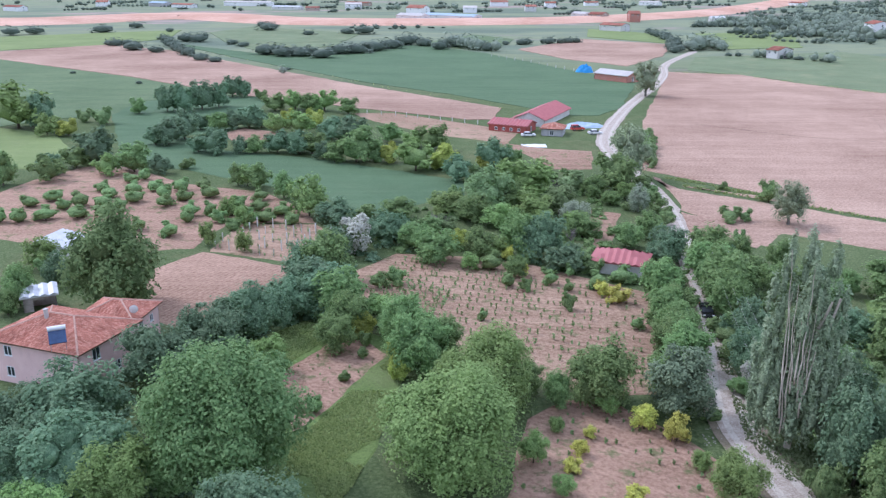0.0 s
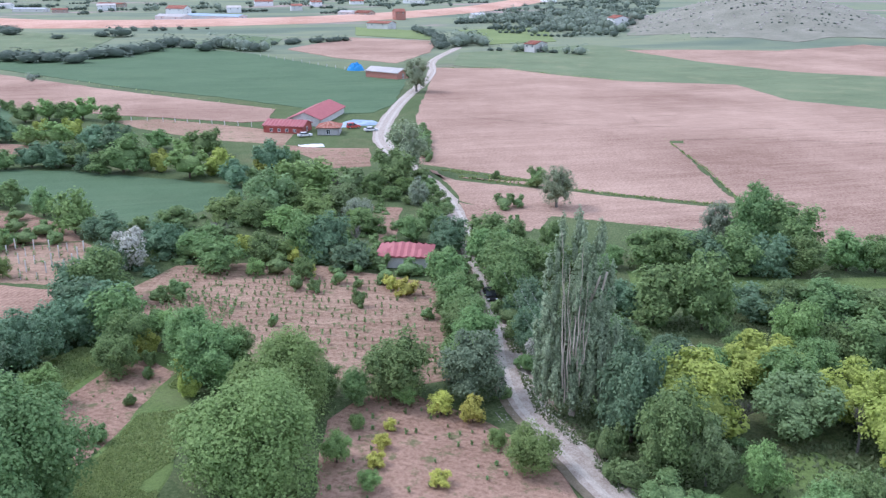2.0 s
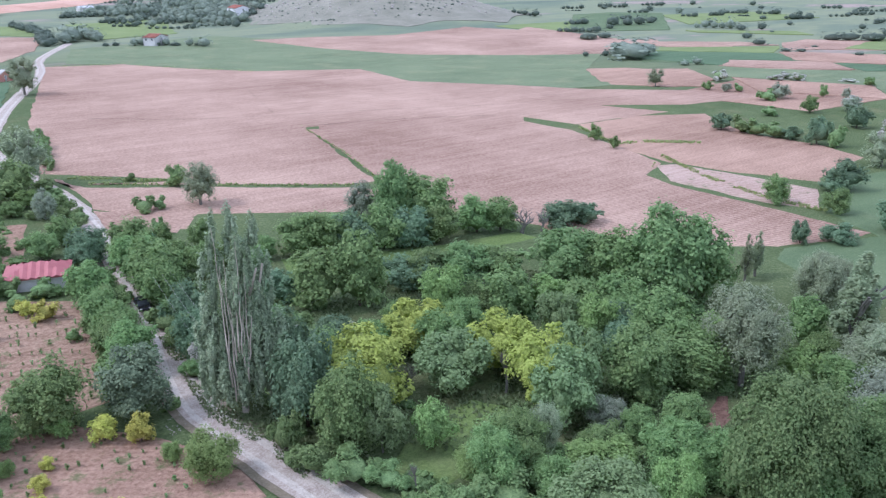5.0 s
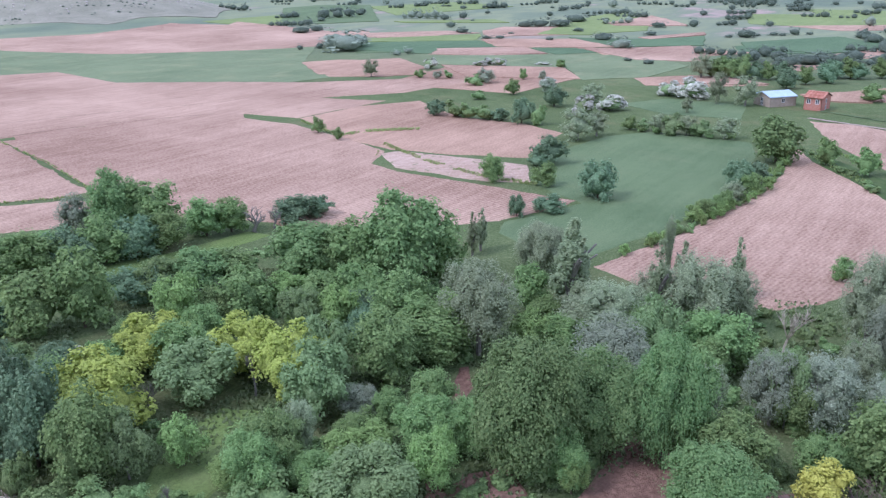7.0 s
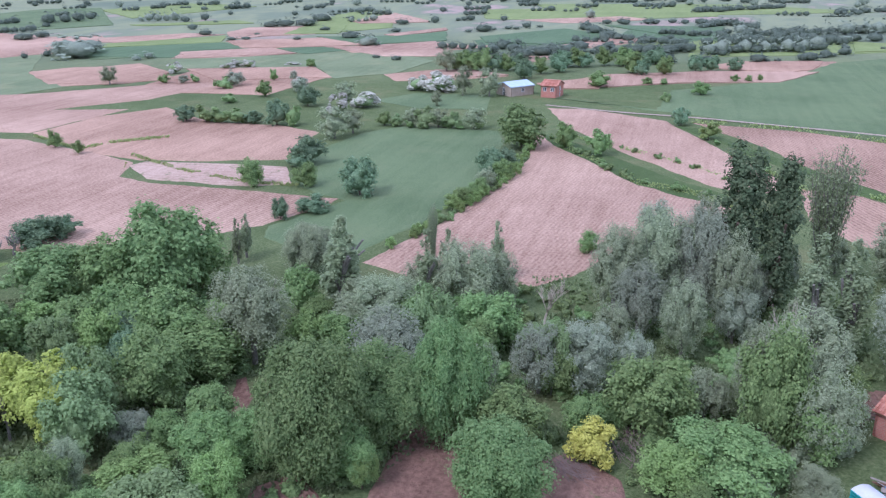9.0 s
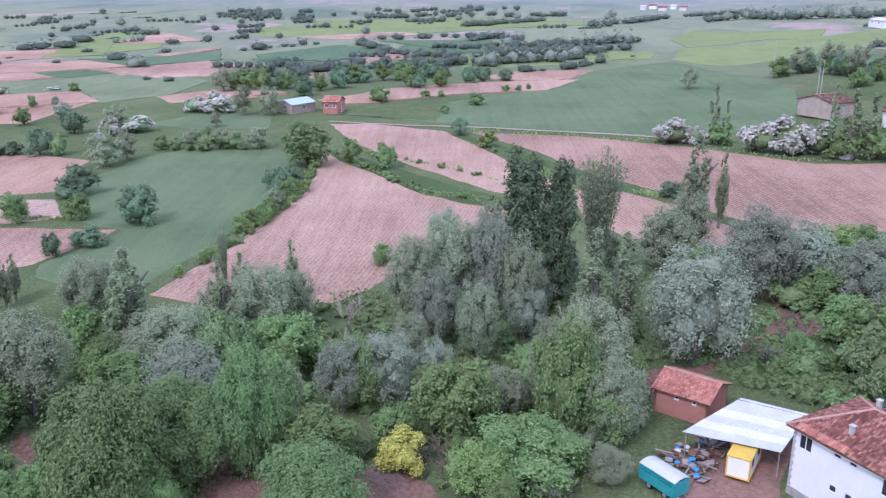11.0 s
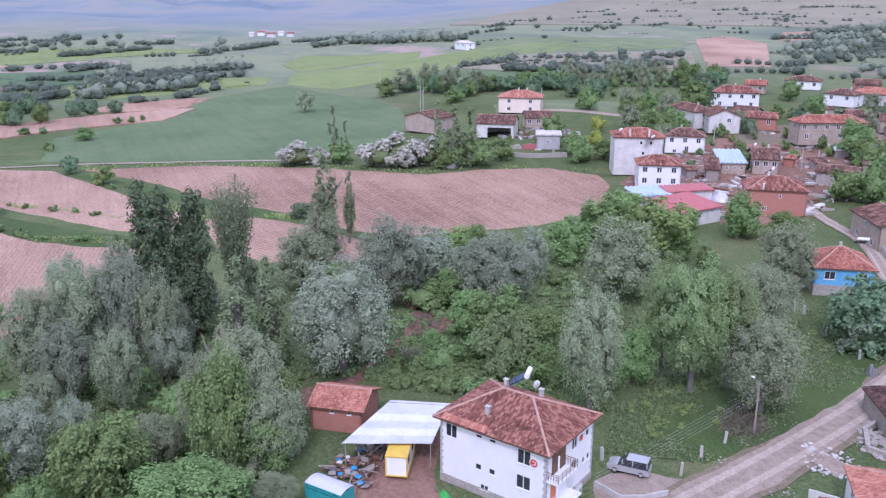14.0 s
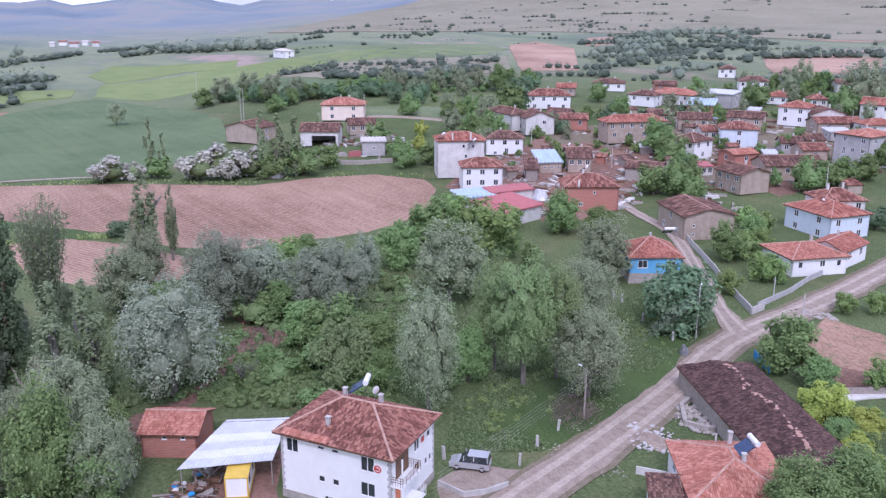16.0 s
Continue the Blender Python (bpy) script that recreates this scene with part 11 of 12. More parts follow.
scatter(('green', 'grey', 'shrub'), 24, 134, (360.0, -246.2), (297.7, -246.2), (233.7, -193.7), (231.7, -174.7), (265.1, -181.3), size=(0.6, 1.0), keep=5.0)
plant("grey", 242.2, -190.5, 9.3, 4.2)
plant("grey", 232.8, -168.4, 9.1, 4.2)
plant("grey", 166.0, -300.6, 18.4, 8.0)
plant("grey", 205.6, -264.5, 9.2, 4.2)
plant("dark", 304.7, -220.2, 8.0, 4.4)
plant("dark", 245.8, -206.4, 10.7, 6.3)
plant("green", 284.8, -232.2, 10.2, 5.2)
plant("green", 219.2, -168.6, 9.6, 4.9)
scatter(('green', 'dark', 'olive', 'grey'), 60, 135, (-719.4, 1444.2), (-319.1, 1377.5), (-22.7, 1443.1), (450.7, 1561.2), (357.6, 1235.0), (77.7, 1058.1), (-142.8, 996.0), (-243.2, 1046.2), (-546.9, 1094.1), size=(0.9, 1.4), keep=8.0)
scatter(('green', 'dark', 'grey'), 70, 136, (243.8, 837.0), (455.1, 1201.8), (725.3, 1459.1), (724.5, 1333.3), (340.1, 619.6), (292.8, 655.0), (223.9, 676.3), size=(0.9, 1.4), keep=6.0)
hedge(('shrub',), 137, 4.0, (0.35, 0.6), (227.8, 34.7), (204.2, 20.7), (185.5, 8.7), (179.6, -4.3), (168.3, -13.7))
hedge(('shrub',), 138, 5.0, (0.3, 0.5), (232.9, 30.1), (216.1, 12.1), (202.2, -4.3), (189.4, -14.8), (179.6, -28.2))
tufts("rough grass bank between fields", 700, 139, 0.48, "grass_lush", (129.7, 227.5), (120.2, 188.9), (109.6, 157.7), (108.7, 156.5), (119.2, 187.2), (128.4, 225.3))
tufts("rough grass bank between fields", 900, 141, 0.48, "grass_lush", (56.3, 197.4), (79.4, 178.0), (103.1, 158.2), (105.6, 149.0), (104.5, 147.4), (101.9, 156.4), (78.5, 176.1), (55.6, 195.3))
tufts("rough grass bank between fields", 900, 142, 0.48, "grass_lush", (170.9, 127.9), (181.9, 133.3), (170.8, 111.1), (165.2, 92.1), (166.0, 80.1), (163.5, 79.0), (162.8, 90.8), (168.1, 109.5), (178.8, 131.2), (168.1, 126.0))
tufts("rough grass bank between fields", 1500, 143, 0.48, "grass_lush", (231.5, 35.3), (208.5, 21.1), (188.9, 9.0), (181.8, -4.3), (170.7, -13.9), (166.8, -13.7), (177.4, -4.3), (184.1, 8.6), (202.6, 20.5), (224.3, 34.2))
tufts("rough grass bank between fields", 900, 144, 0.48, "grass_lush", (234.4, 30.3), (220.0, 12.4), (204.5, -4.3), (191.4, -14.9), (181.3, -28.5), (178.9, -28.2), (188.7, -14.8), (201.3, -4.3), (216.3, 12.2), (230.2, 29.7))
tufts("rough grass bank between fields", 1500, 145, 0.54, "grass_lush", (265.7, -1.9), (259.8, -33.6), (242.7, -65.0), (217.7, -90.3), (214.9, -105.5), (207.8, -123.2), (195.8, -132.3), (192.5, -130.2), (204.1, -121.2), (210.9, -103.6), (213.3, -88.5), (236.8, -63.5), (253.3, -32.7), (259.1, -1.8))
tufts("rough grass bank between fields", 900, 146, 0.48, "grass_lush", (223.4, -13.7), (192.9, -24.7), (190.5, -37.7), (185.4, -44.6), (181.2, -43.6), (186.1, -36.8), (188.4, -24.1), (217.6, -13.3))
tufts("rough grass bank between fields", 900, 147, 0.54, "grass_lush", (-198.7, 617.6), (-115.7, 504.0), (-37.2, 393.8), (22.1, 318.0), (21.7, 312.3), (-36.4, 385.2), (-112.6, 490.2), (-192.3, 597.3))
tufts("rough grass bank between fields", 700, 148, 0.48, "grass_lush", (114.0, 440.1), (146.4, 428.1), (164.6, 390.4), (184.0, 362.2), (180.5, 354.9), (161.2, 382.0), (143.1, 418.0), (111.4, 429.5))
tufts("rough grass bank between fields", 700, 149, 0.42, "grass_lush", (52.7, 210.5), (63.5, 196.9), (77.3, 184.3), (76.3, 181.6), (62.6, 193.8), (51.8, 207.0))
tufts("rough grass bank between fields", 900, 150, 0.30, "grass_lush", (78.9, -63.6), (80.2, -77.7), (87.2, -99.0), (85.7, -97.4), (79.0, -76.6), (77.8, -62.8))
tufts("rough grass bank between fields", 700, 151, 0.54, "grass_lush", (195.5, 174.5), (183.9, 150.8), (193.5, 147.5), (204.0, 137.0), (201.2, 135.2), (190.9, 145.6), (181.5, 148.9), (192.8, 172.2))
scatter(('shrub', 'green', 'light', 'grey'), 60, 152, (221.4, -155.7), (227.1, -188.3), (223.0, -254.4), (223.3, -345.4), (199.6, -380.3), (112.4, -221.6), (129.3, -192.9), (148.2, -177.9), (178.1, -169.0), (181.4, -142.8), size=(0.45, 0.75), keep=5.0)
hedge(('dark', 'green'), 155, 6.0, (0.8, 1.1), (545.9, -29.0), (553.8, -54.3), (570.4, -82.7), (593.4, -115.1))
hedge(('dark', 'green', 'grey'), 156, 6.0, (0.8, 1.1), (438.1, -5.6), (455.8, -20.8), (460.8, -39.1), (479.2, -63.1))
hedge(('green', 'dark'), 157, 5.0, (0.7, 1.0), (312.1, -135.9), (323.5, -158.9), (308.1, -171.9), (300.1, -191.2))
undergrowth("brambles and weeds between willows and house", 161, 51, "leaf_shrub", (113.4, -39.7), (130.6, -60.6), (129.0, -86.3), (105.7, -81.2), (83.4, -61.9), (80.1, -49.0), (92.6, -46.4), size=(0.5, 1.2))
rubble("grey stones strewn over the stony hill", 447.0, 640.0, 118.0, 108.0, 700, 21, (0.5, 1.5), "stone")
scatter(('shrub', 'dark', 'olive'), 90, 158, (301.4, 598.1), (358.3, 649.4), (434.6, 640.6), (478.0, 569.3), (461.9, 523.1), (363.8, 540.2), size=(0.2, 0.45), keep=4.0)
scatter(('green', 'dark', 'grey'), 60, 159, (246.5, 794.8), (386.9, 976.4), (484.9, 963.6), (336.6, 637.9), (272.4, 586.3), (226.8, 643.9), size=(0.9, 1.3), keep=6.0)
hedge(('dark',), 160, 9.0, (0.9, 1.3), (746.2, -2.0), (786.3, -39.9), (820.2, -73.4))
hedge(('dark', 'green'), 161, 9.0, (0.8, 1.1), (887.3, -218.9), (916.6, -275.0), (779.6, -277.1))
hedge(('dark', 'green'), 162, 7.0, (0.8, 1.1), (596.0, -6.6), (625.9, -20.5), (599.0, -38.9))
scatter(('dark', 'olive', 'shrub'), 50, 163, (547.6, -243.2), (632.6, -384.5), (803.0, -720.2), (715.9, -967.7), (483.7, -658.9), (495.1, -446.0), (466.9, -284.2), size=(0.5, 0.8), keep=9.0)
# ---- white house yard ----
canopy((77.48, -22.28), (73.72, -30.93), (80.21, -35.95), (83.71, -29.99), 3.0, 3.7)
cabin(75.39, -28.06, -120.3, 2.3, 5.2, 2.15)
trailer(71.63, -19.25, -145.4)
junk(76.37, -23.32, 2.6, 70, 5)
junk(79.31, -26.31, 1.6, 26, 6)
field("yard", "trodden dark earth yard", "soil_f", 0.035, (70.8, -20.0), (75.7, -22.6), (81.5, -27.7), (80.5, -34.8), (69.8, -30.1), (65.1, -31.9), (62.8, -27.4), (65.4, -19.5))
field("yard", "bare red earth behind the brick shed", "soil_f", 0.040, (94.9, -18.2), (97.1, -21.6), (94.9, -23.3), (88.1, -20.2), (84.8, -17.7), (89.1, -17.4))
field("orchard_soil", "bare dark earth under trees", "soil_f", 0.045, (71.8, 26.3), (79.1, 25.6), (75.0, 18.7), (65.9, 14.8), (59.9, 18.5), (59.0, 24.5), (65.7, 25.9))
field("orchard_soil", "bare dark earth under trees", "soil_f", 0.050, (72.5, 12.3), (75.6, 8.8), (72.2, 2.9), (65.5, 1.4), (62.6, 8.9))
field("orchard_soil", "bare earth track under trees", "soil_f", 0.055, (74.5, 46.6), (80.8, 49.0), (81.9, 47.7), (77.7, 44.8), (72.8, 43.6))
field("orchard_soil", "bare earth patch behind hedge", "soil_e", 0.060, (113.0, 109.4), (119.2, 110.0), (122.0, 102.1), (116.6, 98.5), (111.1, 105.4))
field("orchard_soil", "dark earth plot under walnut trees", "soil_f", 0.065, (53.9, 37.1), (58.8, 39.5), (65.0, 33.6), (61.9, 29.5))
field("meadow", "bright green clearing", "lawn", 0.065, (44.8, 62.4), (51.5, 66.2), (58.1, 66.1), (60.5, 61.1), (58.8, 55.1), (52.6, 56.4), (45.7, 54.6), (42.0, 54.4), (40.6, 59.6))
field("meadow", "bright green clearing behind hedge", "lawn", 0.070, (64.7, 123.5), (80.1, 116.3), (91.1, 112.2), (106.6, 109.4), (107.2, 104.1), (90.6, 105.5), (74.8, 103.6), (60.7, 113.7))
field("meadow", "lush green clearing", "verge", 0.075, (96.6, -32.7), (113.2, -42.3), (134.5, -59.2), (124.9, -63.3), (103.9, -58.2), (85.6, -58.2), (76.2, -55.2), (90.8, -42.6))
field("meadow", "lush green verge beside the village road", "verge", 0.080, (70.3, -50.4), (75.5, -54.9), (79.3, -63.0), (80.2, -77.7), (93.2, -109.7), (80.5, -108.6), (68.6, -87.6), (63.3, -67.3), (63.2, -58.4))
field("garden", "tilled garden plot", "soil_e", 0.090, (65.5, -111.6), (69.7, -124.3), (60.6, -124.6), (53.3, -123.5), (46.7, -110.0), (57.4, -107.1))
field("garden", "tilled garden plot", "soil_f", 0.030, (57.7, -103.4), (60.1, -110.1), (52.1, -114.8), (48.3, -107.6), (54.6, -98.5))
field("yard", "pale trodden gravel forecourt", "dirt", 0.035, (65.2, -45.3), (65.8, -47.9), (63.9, -51.8), (60.4, -55.1), (58.9, -52.3), (58.0, -46.4), (60.6, -42.7))
field("yard", "village yard earth", "soil_f", 0.040, (174.0, -142.8), (172.5, -155.4), (157.9, -150.3), (145.2, -134.8), (140.7, -127.3), (166.3, -138.4))
field("yard", "village yard earth", "dirt", 0.045, (186.6, -191.1), (185.2, -202.2), (168.3, -181.9), (153.6, -170.8), (147.4, -159.9), (164.2, -166.6))
field("yard", "bare village earth among houses", "soil_f", 0.045, (196.6, -154.6), (214.1, -192.2), (186.3, -200.8), (195.6, -262.7), (171.7, -274.9), (147.1, -281.6), (121.3, -237.7), (123.3, -191.5), (150.4, -204.3), (160.4, -192.0), (155.4, -168.4), (172.5, -155.4))
car("parked_van", "silver estate van parked on gravel beside the house", 65.08, -49.79, 42.0, "silver_paint")
car("black_car", "black saloon car standing on the gravel road", 38.74, 116.71, -98.1, "black_paint", 4.3, 1.7, False)
car("white_car", "white car parked in the village street", 188.56, -206.21, -107.3, "frame", 4.2, 1.7, False)
# balcony, badges and roof things of the white house
white_house_details(68.56, -38.18, -60.1, 9.42, 12.32, 7.30)
solar(71.36, -40.03, 8.9, 139.9)
dish(70.68, -41.46, 8.0, -80.1, 1.2)
# poles and wires
pole("concrete_pole", "pale lattice concrete utility pole with street lamp", 75.23, -99.45, 8.2, "concrete", lattice=True, lamp=True, yaw=-60)
pole("wooden_pole", "weathered wooden utility pole", 77.02, -98.04, 4.2)
pole("wooden_pole", "weathered wooden utility pole with lamp", 66.20, -67.68, 6.6, lamp=True)
wire((75.23, -99.45, 7.96), (58.37, -40.91, 5.60), 0.5)
wire((75.23, -99.45, 7.56), (58.07, -40.51, 5.35), 0.5)
wire((75.23, -99.45, 7.16), (57.77, -40.11, 5.10), 0.5)
wire((75.23, -99.45, 6.76), (57.48, -39.72, 4.85), 0.5)
wire((75.23, -99.45, 6.36), (57.20, -39.33, 4.60), 0.5)
pole("power_pole", "steel power pole with crossarms beside the road", 36.01, 87.42, 6.7, "metal", arms=((6.4, 1.6), (5.7, 1.6)), lattice=True, yaw=20)
pole("power_pole", "steel power pole with crossarms beside the road", 44.01, 129.15, 5.8, "metal", arms=((5.5, 1.6),), lattice=True, yaw=20)
wire((34.61, 86.93, 6.60), (42.61, 128.66, 5.66), 0.6)
wire((36.01, 87.42, 6.60), (44.01, 129.15, 5.66), 0.6)
wire((37.41, 87.91, 6.60), (45.41, 129.64, 5.66), 0.6)
pole("utility_pole", "slim grey utility pole", 268.74, -155.43, 9.1, "concrete")
pole("utility_pole", "slim grey utility pole", 310.27, -125.59, 10.6, "concrete")
pole("utility_pole", "slim grey utility pole", 308.90, -126.16, 7.9, "concrete")
pole("utility_pole", "slim grey utility pole", 256.14, -194.36, 6.3, "concrete")
pole("utility_pole", "slim grey utility pole", 212.44, -187.80, 6.1, "concrete")
pole("utility_pole", "slim grey utility pole", 209.24, -183.09, 5.5, "concrete")
pole("utility_pole", "slim grey utility pole", 174.33, -190.13, 3.9, "concrete")
pole("utility_pole", "slim grey utility pole", 170.07, -179.60, 6.2, "concrete")
pole("utility_pole", "slim grey utility pole", 180.09, -228.32, 6.4, "concrete")
pole("utility_pole", "slim grey utility pole", 113.03, -194.30, 10.1, "concrete")
pole("utility_pole", "slim grey utility pole", 79.34, -124.60, 4.0, "concrete")
pole("utility_pole", "slim grey utility pole", 71.73, -121.29, 3.8, "concrete")
pole("utility_pole", "slim grey utility pole", 151.74, -271.08, 7.4, "concrete")
pole("utility_pole", "slim grey utility pole", 322.07, -131.58, 10.1, "concrete")
pole("utility_pole", "slim grey utility pole", 373.37, -131.33, 15.1, "concrete")
pole("utility_pole", "slim grey utility pole", 298.16, 48.61, 3.9, "concrete")
# fences and walls
posts("concrete_post", "short concrete fence post in the grass", "roadside posts", 1.5, 0.12, 9.0, "concrete", (68.3, -48.5), (68.2, -48.6))
posts("concrete_post", "short concrete fence post in the grass", "roadside posts", 1.5, 0.12, 9.0, "concrete", (62.4, -54.4), (62.4, -54.4))
posts("concrete_post", "short concrete fence post in the grass", "roadside posts", 1.5, 0.12, 9.0, "concrete", (64.3, -58.5), (64.2, -58.6))
posts("concrete_post", "short concrete fence post in the grass", "roadside posts", 1.5, 0.12, 9.0, "concrete", (65.8, -63.1), (65.7, -63.1))
posts("concrete_post", "short concrete fence post in the grass", "roadside posts", 1.5, 0.12, 9.0, "concrete", (76.6, -95.9), (76.6, -96.0))
posts("concrete_post", "short concrete fence post in the grass", "roadside posts", 1.5, 0.12, 9.0, "concrete", (84.6, -98.3), (84.5, -98.4))
posts("concrete_post", "short concrete fence post in the grass", "roadside posts", 1.5, 0.12, 9.0, "concrete", (95.2, -102.7), (95.1, -102.8))
posts("concrete_post", "short concrete fence post in the grass", "roadside posts", 1.5, 0.12, 9.0, "concrete", (92.8, -102.2), (92.7, -102.3))
garden_wall("garden_wall", "pale plastered garden wall along the lane", 1.3, 0.18, "concrete", (112.6, -142.7), (96.6, -130.6), (84.0, -120.5), (76.9, -115.3), (77.2, -119.0))
garden_wall("garden_wall", "white painted garden wall along the road", 1.0, 0.15, "greywall", (78.3, -118.8), (79.7, -130.3), (81.7, -138.5), (82.9, -148.6))
garden_wall("stone_wall", "low rubble stone wall above the field", 1.3, 0.6, "stone", (224.5, -115.1), (217.1, -122.4), (213.3, -132.6))
garden_wall("stone_wall", "low rubble stone terrace wall", 1.0, 0.5, "stone", (233.2, -117.7), (227.5, -125.4))
garden_wall("red_gate", "rust-red sheet metal yard gate", 1.8, 0.08, "sheet_red", (226.7, -125.3), (225.0, -128.7), category="gate")
garden_wall("ruin_wall", "broken rubble stone wall round a ruined yard", 0.7, 0.5, "stone", (62.7, -84.5), (61.5, -79.7), (58.3, -76.5), (55.5, -77.4), (54.8, -80.1))
garden_wall("yard_wall", "low grey concrete yard wall", 0.7, 0.2, "concrete", (64.1, -44.9), (60.9, -45.8), (60.0, -48.0), (59.8, -50.7))
garden_wall("picket_wall", "white painted yard wall", 0.9, 0.15, "offwhite", (54.1, -63.5), (51.9, -65.0), (51.1, -65.4))
garden_wall("garden_fence", "grey garden fence panels", 1.2, 0.06, "plank", (53.2, -96.2), (51.6, -99.9), (47.5, -105.9), category="fence")
garden_wall("garden_path_edge", "pale concrete garden edge", 0.25, 1.4, "offwhite", (52.2, -95.8), (50.2, -101.4), (46.2, -109.1), category="path")
garden_wall("blue_fence", "blue tarpaulin fence beside the barn", 1.2, 0.08, "tarp_blue", (66.1, -100.7), (61.3, -97.5), category="fence")
posts("fence_post", "white concrete fence post along a field", "white fence posts", 1.6, 0.12, 8.0, "offwhite", (28.6, 517.0), (48.2, 478.1), (65.5, 436.8))
posts("fence_post", "pale fence post beside farm plot", "farm fence posts", 1.5, 0.09, 4.5, "offwhite", (-32.0, 304.2), (-16.6, 298.1), (3.0, 285.4), (15.5, 278.9))
# heaps
brush(67.13, -67.36, 3.0, 1.3, 3)
brush(78.53, 2.31, 3.0, 2.0, 4)
brush(72.76, 7.87, 1.6, 0.5, 7, "long cut poles lying on bare earth")
mound("earth_mound", "dark mound of dug earth", 109.31, -53.43, 3.2, 2.2, 1.0, "soil_f", 10)
mound("earth_mound", "dark mound of dug earth", 118.72, -58.12, 1.8, 1.0, 0.5, "soil_f", 10)
mound("earth_mound", "reddish mound of dug earth", 94.62, -22.43, 3.0, 2.0, 0.9, "soil_f", 45)
mound("rubble_mound", "pale heap of broken plaster and stone", 57.88, -70.44, 2.2, 1.4, 0.6, "dirt", 5)
mound("tarpaulin_cover", "heap under a pale tarpaulin", 158.70, -142.30, 3.0, 2.2, 2.0, "sheet_grey", 5)
mound("tarpaulin_cover", "large heap under a bright blue tarpaulin", 70.49, 434.32, 4.5, 3.5, 3.4, "tarp_blue", 34)
mound("garden_cover", "pale plastic sheet laid on a garden bed", 26.26, 244.67, 3.6, 2.4, 0.3, "frame", 45)
rubble("pale broken stones beside the road", 57.69, -70.71, 4.5, 3.0, 120, 3, (0.1, 0.35), "concrete")
rubble("fallen stones on the ruined yard wall", 62.74, -84.54, 1.0, 0.7, 26, 1236, (0.12, 0.34), "stone")
rubble("fallen stones on the ruined yard wall", 62.13, -82.03, 1.0, 0.7, 26, 1220, (0.12, 0.34), "stone")
rubble("fallen stones on the ruined yard wall", 61.45, -79.71, 1.0, 0.7, 26, 1206, (0.12, 0.34), "stone")
rubble("fallen stones on the ruined yard wall", 59.78, -77.91, 1.0, 0.7, 26, 1208, (0.12, 0.34), "stone")
rubble("fallen stones on the ruined yard wall", 58.21, -76.63, 1.0, 0.7, 26, 1214, (0.12, 0.34), "stone")
rubble("fallen stones on the ruined yard wall", 56.72, -76.82, 1.0, 0.7, 26, 1234, (0.12, 0.34), "stone")
rubble("fallen stones on the ruined yard wall", 55.47, -77.40, 1.0, 0.7, 26, 1255, (0.12, 0.34), "stone")
rubble("fallen stones on the ruined yard wall", 54.98, -78.83, 1.0, 0.7, 26, 1275, (0.12, 0.34), "stone")
rubble("fallen stones of the ruined yard wall", 57.95, -80.03, 4.0, 2.2, 120, 4)
rubble("rubble stones at the garden edge", 70.18, -123.53, 3.0, 1.5, 70, 5)
rubble("scattered building rubble in a village yard", 172.84, -149.69, 9.0, 4.0, 120, 6, (0.2, 0.6))
mound("green_sack", "bright green plastic sack by the house wall", 68.53, -30.15, 0.8, 0.5, 0.45, "green_paint", 2, "sack")
mound("rubbish_skip", "small grey rubbish bin by the road", 72.29, -93.22, 0.8, 0.6, 1.4, "metal", 2, "bin")
# roof things
solar(-44.70, 91.20, 6.75, 25)
dish(-39.69, 102.04, 5.8, 20, 0.9, 0.55)
solar(45.02, -68.98, 4.6, 150)
dish(49.01, -69.82, 3.2, 120, 1.3)
solar(102.73, -124.72, 5.8, 60)
solar(184.83, -140.37, 10.6, 130)
solar(156.65, -155.24, 6.0, 130)
solar(182.28, -173.30, 6.8, 130)
solar(190.20, -133.80, 12.1, 130)
solar(101.68, -172.85, 5.3, 130)
# young plants in the fields
vines("young_vine", "young vine in tilled soil", "vine", 0.8, 1.25, 2.0, 3, (-11.1, 121.5), (25.0, 92.9), (31.8, 122.9), (-7.8, 141.0), miss=0.18)
vines("young_vine", "young leafy vine row plant", "vine", 1.5, 1.6, 2.4, 4, (-11.4, 120.3), (-1.1, 109.8), (0.5, 122.7), (-8.6, 130.2), miss=0.1)
vines("vine_stake", "pale wooden vine stake", "stake", 1.9, 3.0, 3.4, 5, (-41.5, 147.8), (-24.0, 140.9), (-21.1, 155.6), (-39.7, 163.1), miss=0.05, stake=True)
vines("young_vine", "young vine between stakes", "vine", 1.2, 1.5, 3.4, 6, (-41.5, 147.8), (-24.0, 140.9), (-21.1, 155.6), (-39.7, 163.1), miss=0.2)
vines("weed_plant", "small weed tuft on bare soil", "weed", 0.6, 1.9, 2.2, 8, (7.3, 69.8), (29.4, 69.9), (20.9, 89.4), (14.2, 88.7), miss=0.45)
vines("weed_plant", "small weed tuft on bare soil", "weed", 0.4, 2.6, 2.6, 9, (-16.9, 84.7), (-19.8, 95.8), (-14.1, 106.8), (-7.7, 102.4), miss=0.6)
plant("sapling", -88.2, 176.5, 2.7, 2.3)
plant("sapling", -85.0, 181.5, 3.0, 2.6)
plant("sapling", -77.4, 176.6, 3.4, 2.3)
plant("sapling", -80.2, 166.1, 3.0, 2.8)
plant("sapling", -74.3, 167.4, 3.0, 2.5)
plant("sapling", -74.2, 184.2, 2.9, 2.1)
plant("sapling", -74.1, 198.2, 2.7, 2.1)
plant("sapling", -70.1, 188.5, 2.8, 2.2)
plant("sapling", -66.9, 180.1, 3.1, 2.3)
plant("sapling", -69.1, 168.8, 3.0, 2.8)
plant("sapling", -72.4, 176.7, 3.0, 2.2)
